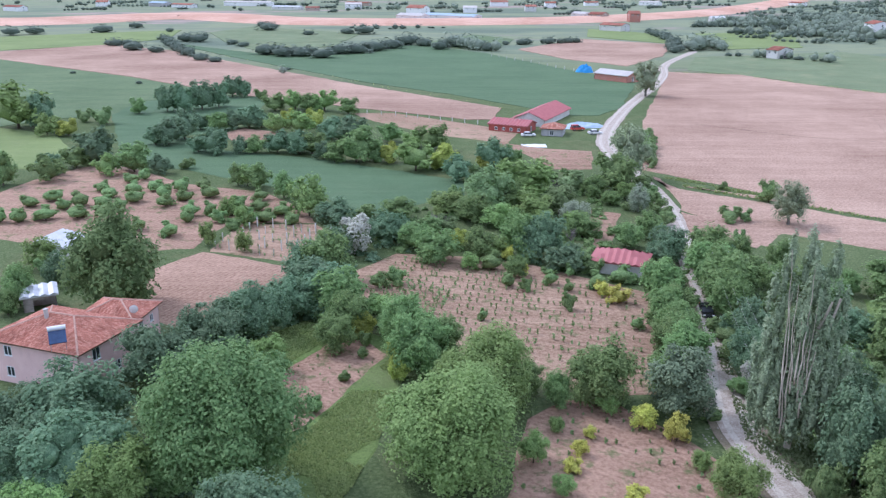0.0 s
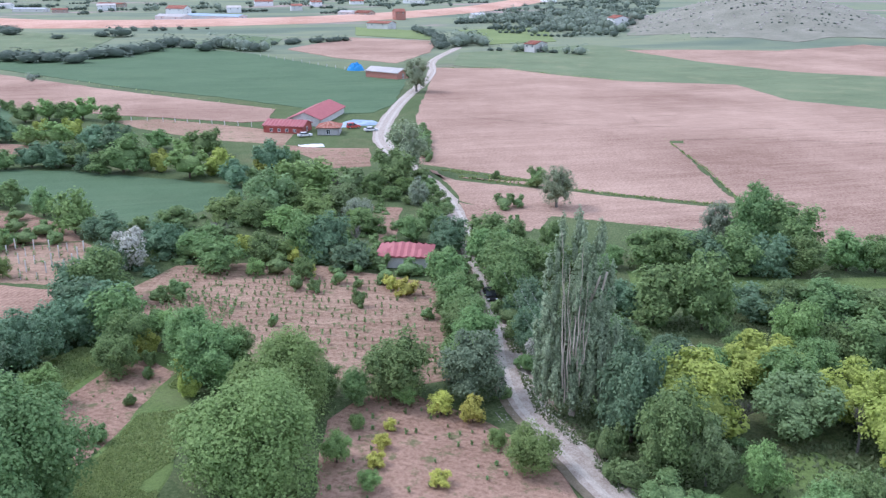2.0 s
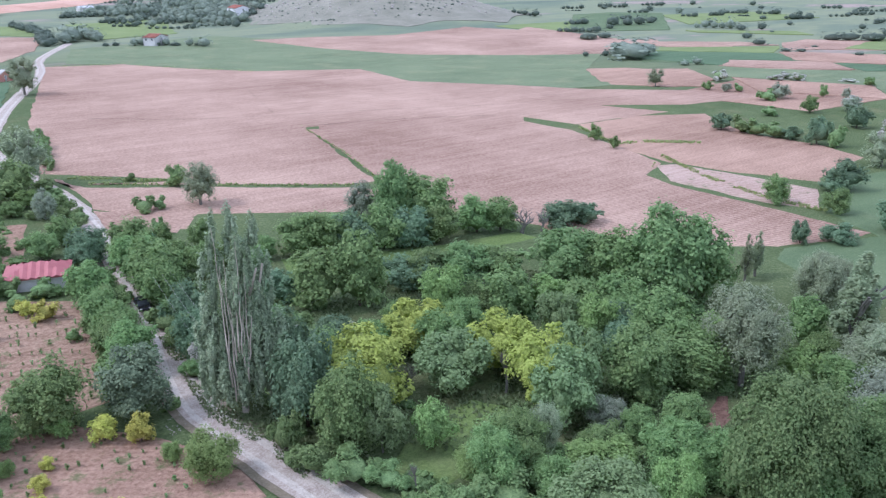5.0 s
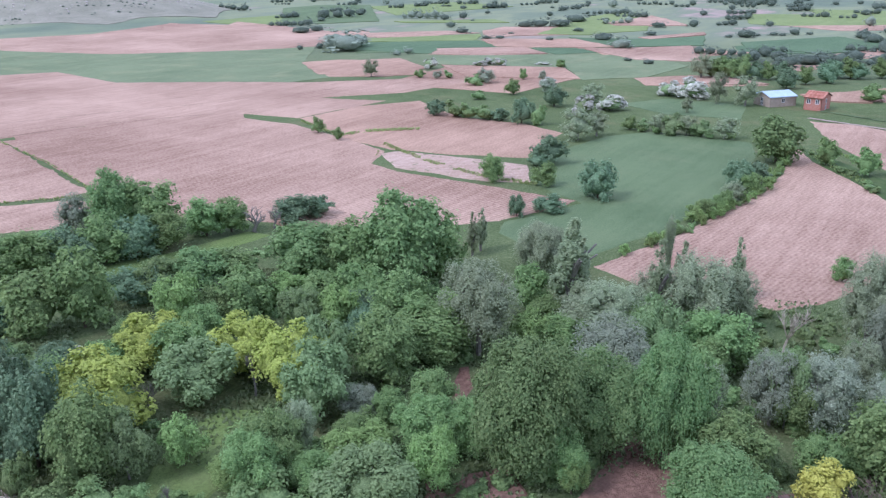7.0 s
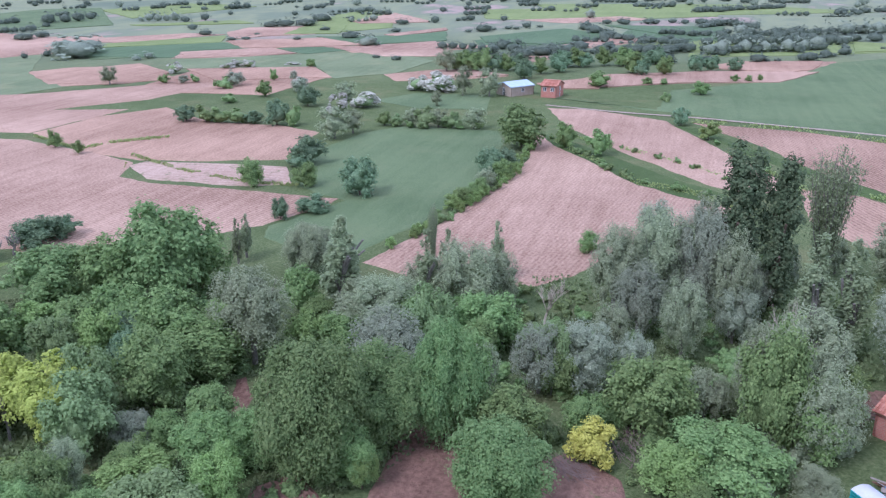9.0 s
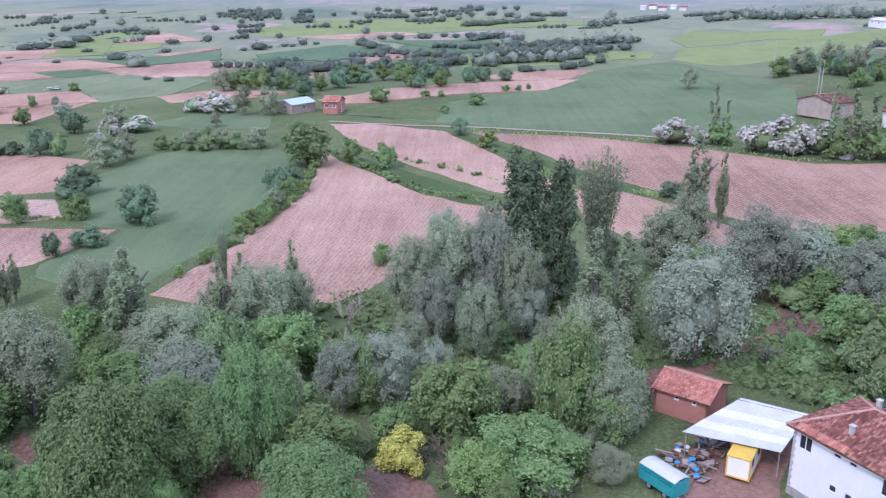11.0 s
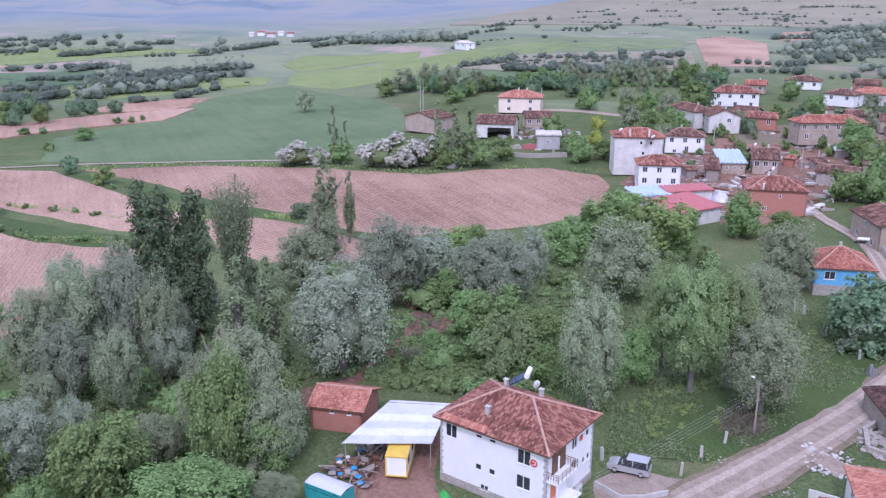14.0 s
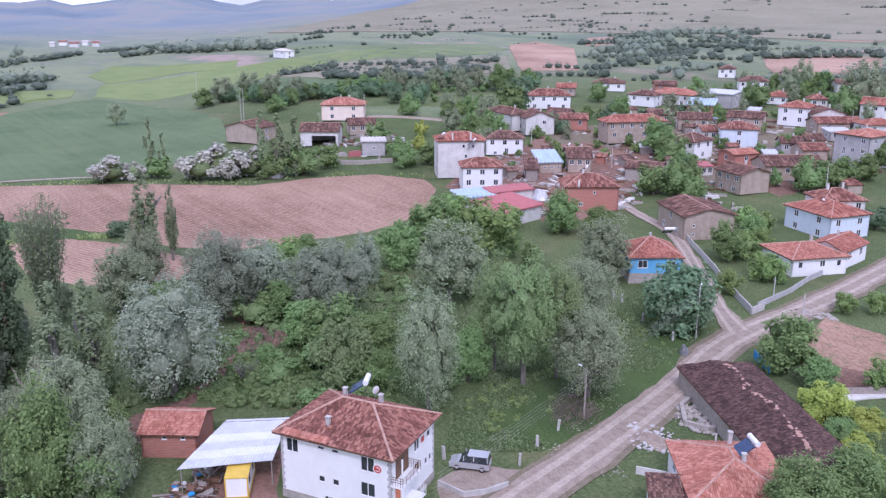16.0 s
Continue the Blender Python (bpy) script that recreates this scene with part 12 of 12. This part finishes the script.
plant("sapling", -59.4, 176.8, 2.9, 2.3)
plant("sapling", -61.8, 184.3, 3.3, 2.0)
plant("sapling", -65.7, 190.7, 3.0, 2.1)
plant("sapling", -59.9, 190.8, 3.2, 2.1)
plant("sapling", -56.7, 181.7, 2.7, 2.0)
plant("sapling", -51.8, 168.9, 3.3, 2.2)
plant("sapling", -51.8, 184.3, 3.3, 2.3)
plant("sapling", -48.0, 170.7, 3.0, 1.8)
plant("sapling", -55.2, 192.5, 2.7, 1.7)
plant("sapling", -43.4, 169.9, 2.8, 2.9)
plant("sapling", -43.8, 176.9, 2.8, 2.1)
plant("sapling", -40.0, 181.9, 2.7, 2.0)
plant("sapling", -38.9, 173.6, 2.7, 2.3)
plant("sapling", -33.0, 169.9, 2.7, 2.5)
plant("sapling", -35.4, 164.7, 3.0, 2.2)
plant("sapling", -51.7, 155.3, 3.0, 2.3)
plant("sapling", -58.9, 159.2, 2.7, 1.8)
plant("sapling", -51.1, 164.6, 3.4, 1.8)
plant("sapling", -40.8, 159.7, 2.7, 2.0)
plant("sapling", -84.8, 164.4, 3.4, 2.3)
plant("sapling", -88.8, 164.3, 3.2, 2.2)
plant("sapling", -80.0, 174.2, 2.7, 1.7)
plant("sapling", -68.2, 174.3, 2.7, 2.0)
plant("sapling", -71.8, 201.2, 3.3, 1.8)
plant("sapling", -77.5, 189.5, 2.8, 1.8)
plant("sapling", -45.0, 164.6, 3.0, 1.8)
plant("sapling", -38.5, 163.4, 3.4, 2.0)
plant("sapling", -30.1, 163.5, 2.8, 2.0)
plant("light", -43.2, 150.0, 4.5, 1.6)
plant("light", -35.6, 146.0, 4.0, 1.7)
plant("light", -44.2, 169.1, 4.0, 2.1)
plant("light", -39.1, 161.8, 4.2, 2.2)
plant("sapling", -10.5, 105.6, 2.2, 1.0)
plant("sapling", -10.5, 101.6, 1.8, 0.8)
plant("sapling", -12.0, 94.9, 1.6, 0.8)
plant("sapling", -14.6, 87.2, 2.2, 1.2)
plant("sapling", -7.6, 129.4, 3.2, 1.8)
plant("sapling", -10.2, 127.7, 3.0, 1.6)
plant("sapling", 8.1, 136.1, 3.4, 2.1)
plant("sapling", 13.0, 126.4, 2.4, 1.2)
plant("sapling", 18.7, 118.6, 3.0, 1.3)
plant("sapling", 19.9, 126.2, 2.0, 1.0)
plant("sapling", 15.2, 140.5, 3.0, 1.8)
plant("sapling", 17.3, 129.0, 2.6, 1.3)
plant("sapling", 24.6, 127.4, 3.0, 1.8)
plant("sapling", 10.4, 128.4, 2.6, 1.4)
plant("sapling", 27.4, 111.2, 2.0, 1.0)
plant("sapling", 5.8, 114.3, 2.0, 0.8)
# undergrowth and grass
undergrowth("low brambles and seedlings under the trees", 190, 52, "leaf_shrub", (42.5, 102.4), (64.6, 120.6), (91.6, 106.6), (112.9, 86.3), (113.8, 69.8), (88.5, 49.1), (77.9, 47.1), (66.6, 58.0), (59.0, 69.1), (47.6, 69.2), (38.7, 65.5), (37.3, 79.0), size=(0.7, 1.6))
undergrowth("nettles and brambles in the wood", 120, 53, "leaf_green", (40.4, 55.7), (43.6, 63.6), (46.9, 53.5), (61.0, 53.0), (69.8, 44.6), (78.5, 36.2), (87.9, 24.1), (70.7, 17.8), (38.6, 45.6), size=(0.7, 1.6))
undergrowth("brambles between the willows", 190, 54, "leaf_green", (99.1, 51.6), (112.5, 34.3), (117.9, 15.0), (124.6, -9.2), (104.8, -20.4), (81.8, -13.2), (77.9, 0.6), (85.4, 7.7), (83.8, 23.0), (88.3, 38.7), size=(0.7, 1.6))
undergrowth("brambles and nettles beside the yard", 170, 55, "leaf_shrub", (111.9, 38.4), (119.7, 17.8), (118.1, -14.8), (115.0, -31.4), (91.3, -19.5), (81.2, -15.5), (70.8, -3.2), (69.3, 17.1), (73.8, 27.7), size=(0.7, 1.6))
undergrowth("lush brambles between willows and road", 150, 56, "leaf_shrub", (132.2, -28.7), (142.8, -58.3), (146.9, -90.6), (125.5, -110.7), (100.3, -105.6), (85.1, -90.4), (86.2, -71.9), (91.8, -62.3), (105.6, -55.3), (103.7, -41.9), (98.8, -29.0), size=(0.6, 1.3))
undergrowth("weeds under the village road trees", 74, 57, "leaf_light", (75.9, -54.3), (81.7, -68.8), (77.9, -80.9), (88.8, -106.0), (81.5, -107.1), (72.1, -82.6), (68.8, -67.1), (69.8, -55.6), size=(0.4, 0.8))
undergrowth("hedge undergrowth along the gravel road", 105, 58, "leaf_shrub", (46.9, 148.3), (47.6, 138.9), (40.0, 100.9), (37.3, 87.4), (37.8, 79.0), (42.6, 70.8), (51.4, 88.8), (47.9, 108.0), (50.1, 130.5), (53.2, 151.8), size=(0.7, 1.6))
undergrowth("hedge undergrowth along the gravel road", 43, 59, "leaf_green", (33.7, 125.3), (41.8, 138.9), (37.7, 116.1), (34.7, 100.8), (30.8, 86.1), (28.4, 83.6), (25.6, 87.4), size=(0.7, 1.6))
undergrowth("undergrowth in the garden hedges", 93, 60, "leaf_dark", (-39.9, 115.7), (-29.6, 130.1), (-19.3, 151.3), (-9.8, 170.8), (1.6, 148.1), (-13.9, 138.6), (-18.5, 115.8), (-27.3, 104.0), (-33.1, 100.6), size=(0.6, 1.3))
undergrowth("undergrowth in the lower garden", 99, 61, "leaf_dark", (-55.2, 91.2), (-36.7, 100.5), (-29.7, 88.5), (-20.1, 72.6), (-18.4, 60.8), (-41.4, 60.8), size=(0.6, 1.3))
undergrowth("undergrowth in the woodland", 161, 62, "leaf_green", (-15.4, 154.9), (-3.0, 184.8), (10.6, 207.1), (31.1, 213.6), (36.6, 195.6), (29.0, 130.4), (18.3, 133.0), (7.4, 138.7), (-8.5, 144.7), size=(0.8, 1.7))
tufts("long meadow grass under the trees", 9000, 4, 0.45, "grass_blades", (53.9, 101.9), (87.8, 102.2), (109.5, 67.0), (90.2, 35.4), (77.3, 20.2), (57.7, 30.3), (38.3, 48.9), (41.9, 65.2))
tufts("long meadow grass in the willow belt", 9000, 5, 0.5, "grass_blades", (115.7, 39.5), (134.6, -7.6), (143.8, -60.8), (124.4, -94.2), (81.9, -69.8), (76.6, -53.9), (98.3, -34.7), (101.0, -20.1), (68.4, 12.1), (71.2, 27.0))
tufts("grass beside the village road", 11000, 6, 0.32, "grass_blades", (69.3, -49.6), (77.9, -56.6), (86.3, -83.4), (97.5, -114.4), (76.3, -101.9), (69.2, -80.5), (63.2, -58.4))
tufts("long grass in the orchard strips", 4200, 7, 0.3, "grass_lush", (-27.5, 98.6), (-26.2, 106.6), (-19.8, 113.7), (-14.5, 110.1), (-20.8, 98.1))
tufts("long grass in the orchard strips", 7500, 77, 0.3, "grass_lush", (-16.0, 82.0), (-14.1, 84.7), (-11.1, 92.2), (-6.5, 102.0), (-4.8, 97.1), (-6.0, 86.0), (-8.8, 72.6), (-11.2, 64.7), (-15.8, 64.6))
tufts("rough grass along the gravel road", 5000, 8, 0.4, "grass_blades", (43.3, 138.9), (46.2, 138.9), (38.5, 100.8), (37.5, 86.1), (42.5, 70.7), (34.8, 64.0), (34.2, 72.7), (32.6, 81.2), (34.1, 91.5), (37.1, 108.0))
tufts("rough grass under the orchard trees", 5000, 9, 0.4, "grass_blades", (-52.6, 91.2), (-36.3, 104.0), (-26.5, 100.6), (-19.0, 91.3), (-19.1, 63.8), (-39.0, 63.8))
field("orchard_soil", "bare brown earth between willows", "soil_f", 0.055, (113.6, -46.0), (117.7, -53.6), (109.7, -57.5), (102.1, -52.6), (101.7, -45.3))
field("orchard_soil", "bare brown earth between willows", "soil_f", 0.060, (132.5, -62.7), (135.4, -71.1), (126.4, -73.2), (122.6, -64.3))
field("meadow", "lush green grass between willows", "verge", 0.060, (112.2, -46.3), (119.7, -58.7), (113.1, -66.9), (93.5, -60.3), (78.7, -56.6), (77.8, -47.7), (94.2, -47.1))
car("white_car", "white car parked at the farm gate", 46.98, 262.88, 10, "frame", 4.3, 1.7, False)
car("white_car", "white car parked beside the farm hut", 25.97, 258.88, 10, "frame", 4.3, 1.7, False)
car("red_wagon", "red farm wagon standing in the yard", 42.58, 269.75, 10, "red", 4.3, 1.7, True)
mound("covered_stack", "stack under a grey-blue tarpaulin at the farm", 45.34, 275.98, 7.0, 2.6, 1.4, "sheet_blue", 7, "heap", 10)
clutter("boards, blocks and litter in the village yards", 420, 3, (186.4, -146.7), (220.8, -183.1), (234.2, -224.0), (216.1, -262.5), (188.5, -293.3), (160.0, -307.6), (115.3, -226.8), (129.9, -201.0), (120.4, -169.5), (143.1, -165.7), (168.3, -181.9), (143.6, -137.0), (160.8, -141.3))
clutter("boards and stones in the yards above the field", 70, 4, (238.4, -120.4), (257.4, -138.8), (242.3, -152.0), (224.2, -149.0), (215.4, -133.0))
house("shed", "small yard shed with old brown tiles", 180.04, -149.95, -103.7, 2.94, 4.00, 2.30, over=0.25, kind='gable', rh=0.8, wall='plank', cover='tile_brown', front=(), left=(), category='shed', group='village sheds')
house("shed", "small yard shed with old brown tiles", 192.13, -174.50, -126.6, 3.23, 4.00, 2.30, over=0.25, kind='shed', rh=0.8, wall='tan', cover='tile_brown', front=(), left=(), category='shed', group='village sheds')
house("shed", "small yard shed with old red tiles", 176.53, -182.25, -151.1, 2.88, 4.00, 2.30, over=0.25, kind='gable', rh=0.8, wall='brick', cover='tile_red', front=(), left=(), category='shed', group='village sheds')
house("shed", "small yard shed with old brown tiles", 169.83, -185.55, -109.9, 3.78, 4.00, 2.30, over=0.25, kind='shed', rh=0.8, wall='stone', cover='tile_brown', front=(), left=(), category='shed', group='village sheds')
house("shed", "small yard shed with grey sheet roof", 176.85, -201.20, -128.9, 3.90, 4.00, 2.30, over=0.25, kind='gable', rh=0.8, wall='plank', cover='sheet_grey', front=(), left=(), category='shed', group='village sheds')
house("shed", "small yard shed with old brown tiles", 151.66, -190.84, -150.4, 2.85, 4.00, 2.30, over=0.25, kind='shed', rh=0.8, wall='tan', cover='tile_brown', front=(), left=(), category='shed', group='village sheds')
house("shed", "small yard shed with old red tiles", 160.88, -221.25, -111.2, 3.70, 4.00, 2.30, over=0.25, kind='gable', rh=0.8, wall='plank', cover='tile_red', front=(), left=(), category='shed', group='village sheds')
house("shed", "small yard shed with grey sheet roof", 147.77, -221.91, -131.1, 3.94, 4.00, 2.30, over=0.25, kind='shed', rh=0.8, wall='tan', cover='sheet_grey', front=(), left=(), category='shed', group='village sheds')
house("shed", "small yard shed with old brown tiles", 125.01, -202.83, -149.3, 2.89, 4.00, 2.30, over=0.25, kind='gable', rh=0.8, wall='plank', cover='tile_brown', front=(), left=(), category='shed', group='village sheds')
house("shed", "small yard shed with old red tiles", 115.26, -209.34, -116.5, 4.16, 4.00, 2.30, over=0.25, kind='shed', rh=0.8, wall='tan', cover='tile_red', front=(), left=(), category='shed', group='village sheds')
house("shed", "small yard shed with old brown tiles", 186.17, -232.83, -130.7, 4.27, 4.00, 2.30, over=0.25, kind='gable', rh=0.8, wall='plank', cover='tile_brown', front=(), left=(), category='shed', group='village sheds')
house("shed", "small yard shed with grey sheet roof", 187.74, -269.54, -157.1, 4.19, 4.00, 2.30, over=0.25, kind='shed', rh=0.8, wall='plank', cover='sheet_grey', front=(), left=(), category='shed', group='village sheds')
house("shed", "small yard shed with old brown tiles", 218.01, -237.86, -105.1, 4.24, 4.00, 2.30, over=0.25, kind='gable', rh=0.8, wall='tan', cover='tile_brown', front=(), left=(), category='shed', group='village sheds')
plant("green", 174.3, -203.1, 10.0, 5.2)
plant("green", 164.9, -198.6, 8.9, 4.6)
plant("green", 221.9, -176.5, 9.1, 4.7)
plant("green", 241.1, -200.7, 12.0, 6.1)
plant("green", 243.0, -246.8, 7.8, 4.0)
plant("green", 216.4, -231.6, 8.0, 4.1)
plant("green", 218.9, -277.9, 8.6, 4.4)
plant("green", 197.1, -285.0, 8.3, 4.3)
plant("green", 165.2, -289.6, 9.6, 4.9)
plant("green", 151.2, -233.8, 6.0, 3.1)
plant("green", 133.4, -170.3, 7.0, 3.5)
plant("green", 140.2, -172.0, 8.4, 4.3)
plant("green", 98.2, -136.9, 7.0, 3.3)
plant("green", 122.7, -235.8, 8.0, 3.9)
plant("yellow", 220.4, -146.5, 5.0, 2.6)
plant("yellow", 236.5, -158.4, 5.0, 2.4)
track("village_lane", "pale dirt lane behind the village houses", "dirt", 0.12, (3.4, 3.4, 3.4), (272.6, -156.5), (266.4, -167.2), (250.8, -178.9), (236.8, -183.5), (225.5, -182.0))
field("pasture", "light grass slope below the houses", "pasture", 0.070, (293.2, -148.8), (283.7, -175.5), (265.0, -199.6), (243.1, -188.3), (268.0, -168.2), (269.4, -154.6), (267.2, -137.5))
brush(88.66, -17.74, 2.6, 1.4, 11, "heap of brown cut brushwood beside the shed")
brush(69.08, -68.76, 2.8, 1.5, 12, "heap of purple-brown cut branches under trees")
rubble("small stones along the dirt road edge", 62.26, -59.68, 3.4, 1.6, 34, 985, (0.05, 0.16), "stone", turn=35)
rubble("small stones along the dirt road edge", 64.28, -66.45, 3.4, 1.6, 34, 1040, (0.05, 0.16), "stone", turn=35)
rubble("small stones along the dirt road edge", 66.09, -73.06, 3.4, 1.6, 34, 1090, (0.05, 0.16), "stone", turn=35)
rubble("small stones along the dirt road edge", 67.62, -79.85, 3.4, 1.6, 34, 1140, (0.05, 0.16), "stone", turn=35)
rubble("small stones along the dirt road edge", 70.51, -89.89, 3.4, 1.6, 34, 1200, (0.05, 0.16), "stone", turn=35)
rubble("small stones along the dirt road edge", 72.89, -98.97, 3.4, 1.6, 34, 1250, (0.05, 0.16), "stone", turn=35)
rubble("small stones along the dirt road edge", 56.97, -60.96, 3.4, 1.6, 34, 1060, (0.05, 0.16), "stone", turn=35)
rubble("small stones along the dirt road edge", 59.36, -68.78, 3.4, 1.6, 34, 1120, (0.05, 0.16), "stone", turn=35)
rubble("small stones along the dirt road edge", 60.78, -77.25, 3.4, 1.6, 34, 1190, (0.05, 0.16), "stone", turn=35)
rubble("small stones along the dirt road edge", 64.27, -89.19, 3.4, 1.6, 34, 1260, (0.05, 0.16), "stone", turn=35)
rubble("small stones along the dirt road edge", 70.46, -106.32, 3.4, 1.6, 34, 1330, (0.05, 0.16), "stone", turn=35)
rubble("small stones along the dirt road edge", 72.76, -119.80, 3.4, 1.6, 34, 1400, (0.05, 0.16), "stone", turn=35)
rubble("small stones along the gravel road edge", 28.77, 75.71, 2.6, 1.2, 30, 1292, (0.05, 0.15), "stone", turn=60)
rubble("small stones along the gravel road edge", 29.45, 82.38, 2.6, 1.2, 30, 1269, (0.05, 0.15), "stone", turn=60)
rubble("small stones along the gravel road edge", 31.38, 91.52, 2.6, 1.2, 30, 1257, (0.05, 0.15), "stone", turn=60)
rubble("small stones along the gravel road edge", 34.05, 83.60, 2.6, 1.2, 30, 1337, (0.05, 0.15), "stone", turn=60)
rubble("small stones along the gravel road edge", 34.22, 75.72, 2.6, 1.2, 30, 1387, (0.05, 0.15), "stone", turn=60)
rubble("small stones along the gravel road edge", 34.73, 69.90, 2.6, 1.2, 30, 1437, (0.05, 0.15), "stone", turn=60)
far_done()
field("yard", "bare village earth among houses", "soil_f", 0.10, (182.4, -129.5), (199.7, -149.4), (202.9, -164.2), (201.4, -180.3), (191.8, -189.5), (190.5, -204.5), (173.0, -206.6), (156.2, -198.5), (148.5, -178.9), (150.3, -165.1), (139.7, -152.2), (136.4, -136.9), (141.7, -131.8), (155.2, -133.4), (169.0, -130.4))
field("yard", "bare village earth among houses", "dirt_edge", 0.11, (218.5, -195.1), (216.7, -213.1), (204.5, -231.5), (188.8, -239.9), (173.6, -241.7), (152.8, -214.4), (159.4, -204.5), (179.3, -209.0), (195.9, -202.7), (201.3, -184.7))
field("yard", "bare village earth among houses", "dirt_edge", 0.12, (193.9, -230.5), (187.2, -258.0), (169.1, -277.5), (145.1, -277.8), (122.1, -236.7), (130.8, -217.9), (134.5, -195.3), (141.8, -186.1), (163.6, -198.2))
clutter("boards, stones and litter in the yards below the village", 260, 8, (182.4, -129.5), (202.9, -164.2), (194.3, -192.0), (175.2, -209.2), (156.2, -198.5), (137.8, -150.3), (141.7, -131.8), (169.0, -130.4))
clutter("boards, stones and litter beside the village lanes", 220, 9, (192.1, -220.1), (187.2, -258.0), (169.1, -277.5), (145.1, -277.8), (119.0, -231.2), (134.5, -195.3), (154.3, -189.6))
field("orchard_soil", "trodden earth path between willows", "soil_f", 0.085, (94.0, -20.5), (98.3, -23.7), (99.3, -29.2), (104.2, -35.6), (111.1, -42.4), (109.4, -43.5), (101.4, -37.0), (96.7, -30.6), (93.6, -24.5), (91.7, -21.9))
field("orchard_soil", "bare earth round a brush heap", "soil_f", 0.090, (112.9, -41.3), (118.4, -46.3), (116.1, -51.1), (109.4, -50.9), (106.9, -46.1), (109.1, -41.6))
brush(111.9, -45.9, 4.2, 1.9, 21, "heap of purple-brown cut branches under trees")
mound("earth_mound", "reddish mound of dug earth", 122.0, -49.0, 4.0, 2.6, 1.2, "soil_f", 12)
brush(93.1, -22.3, 2.6, 1.5, 22, "heap of purple-brown cut branches under trees")
plant("bare", 98.0, -37.5, 4.9, 2.6)
plant("olive", 88.1, -47.4, 9.5, 3.9)
plant("green", 86.4, -49.5, 6.7, 3.0)
plant("bare", 95.4, -49.8, 7.1, 2.7)
plant("grey", 88.0, -14.8, 12.9, 4.6)
plant("grey", 80.7, -16.0, 9.2, 3.5)
plant("shrub", 96.4, -42.3, 3.5, 3.0)
plant("green", 106.4, -50.4, 6.7, 2.9)
plant("green", 123.8, -36.3, 5.4, 2.2)
plant("shrub", 104.5, -34.1, 2.7, 2.3)
plant("shrub", 87.9, -44.0, 2.4, 2.1)
plant("bare", 98.6, -16.9, 11.7, 2.0)
undergrowth("lush brambles and nettles between the willows", 130, 71, "leaf_shrub", (96.4, -31.2), (106.5, -39.8), (106.8, -48.7), (100.0, -52.7), (86.8, -54.1), (81.9, -49.5), (87.0, -42.8), (92.3, -35.8), size=(0.8, 1.8))
undergrowth("low willow growth beside the brick shed", 70, 72, "leaf_grey", (103.1, -14.2), (102.2, -19.6), (90.5, -19.6), (77.2, -16.9), (79.5, -10.0), size=(0.8, 1.9))
for root, m in LATER:
    root.matrix_basis = m
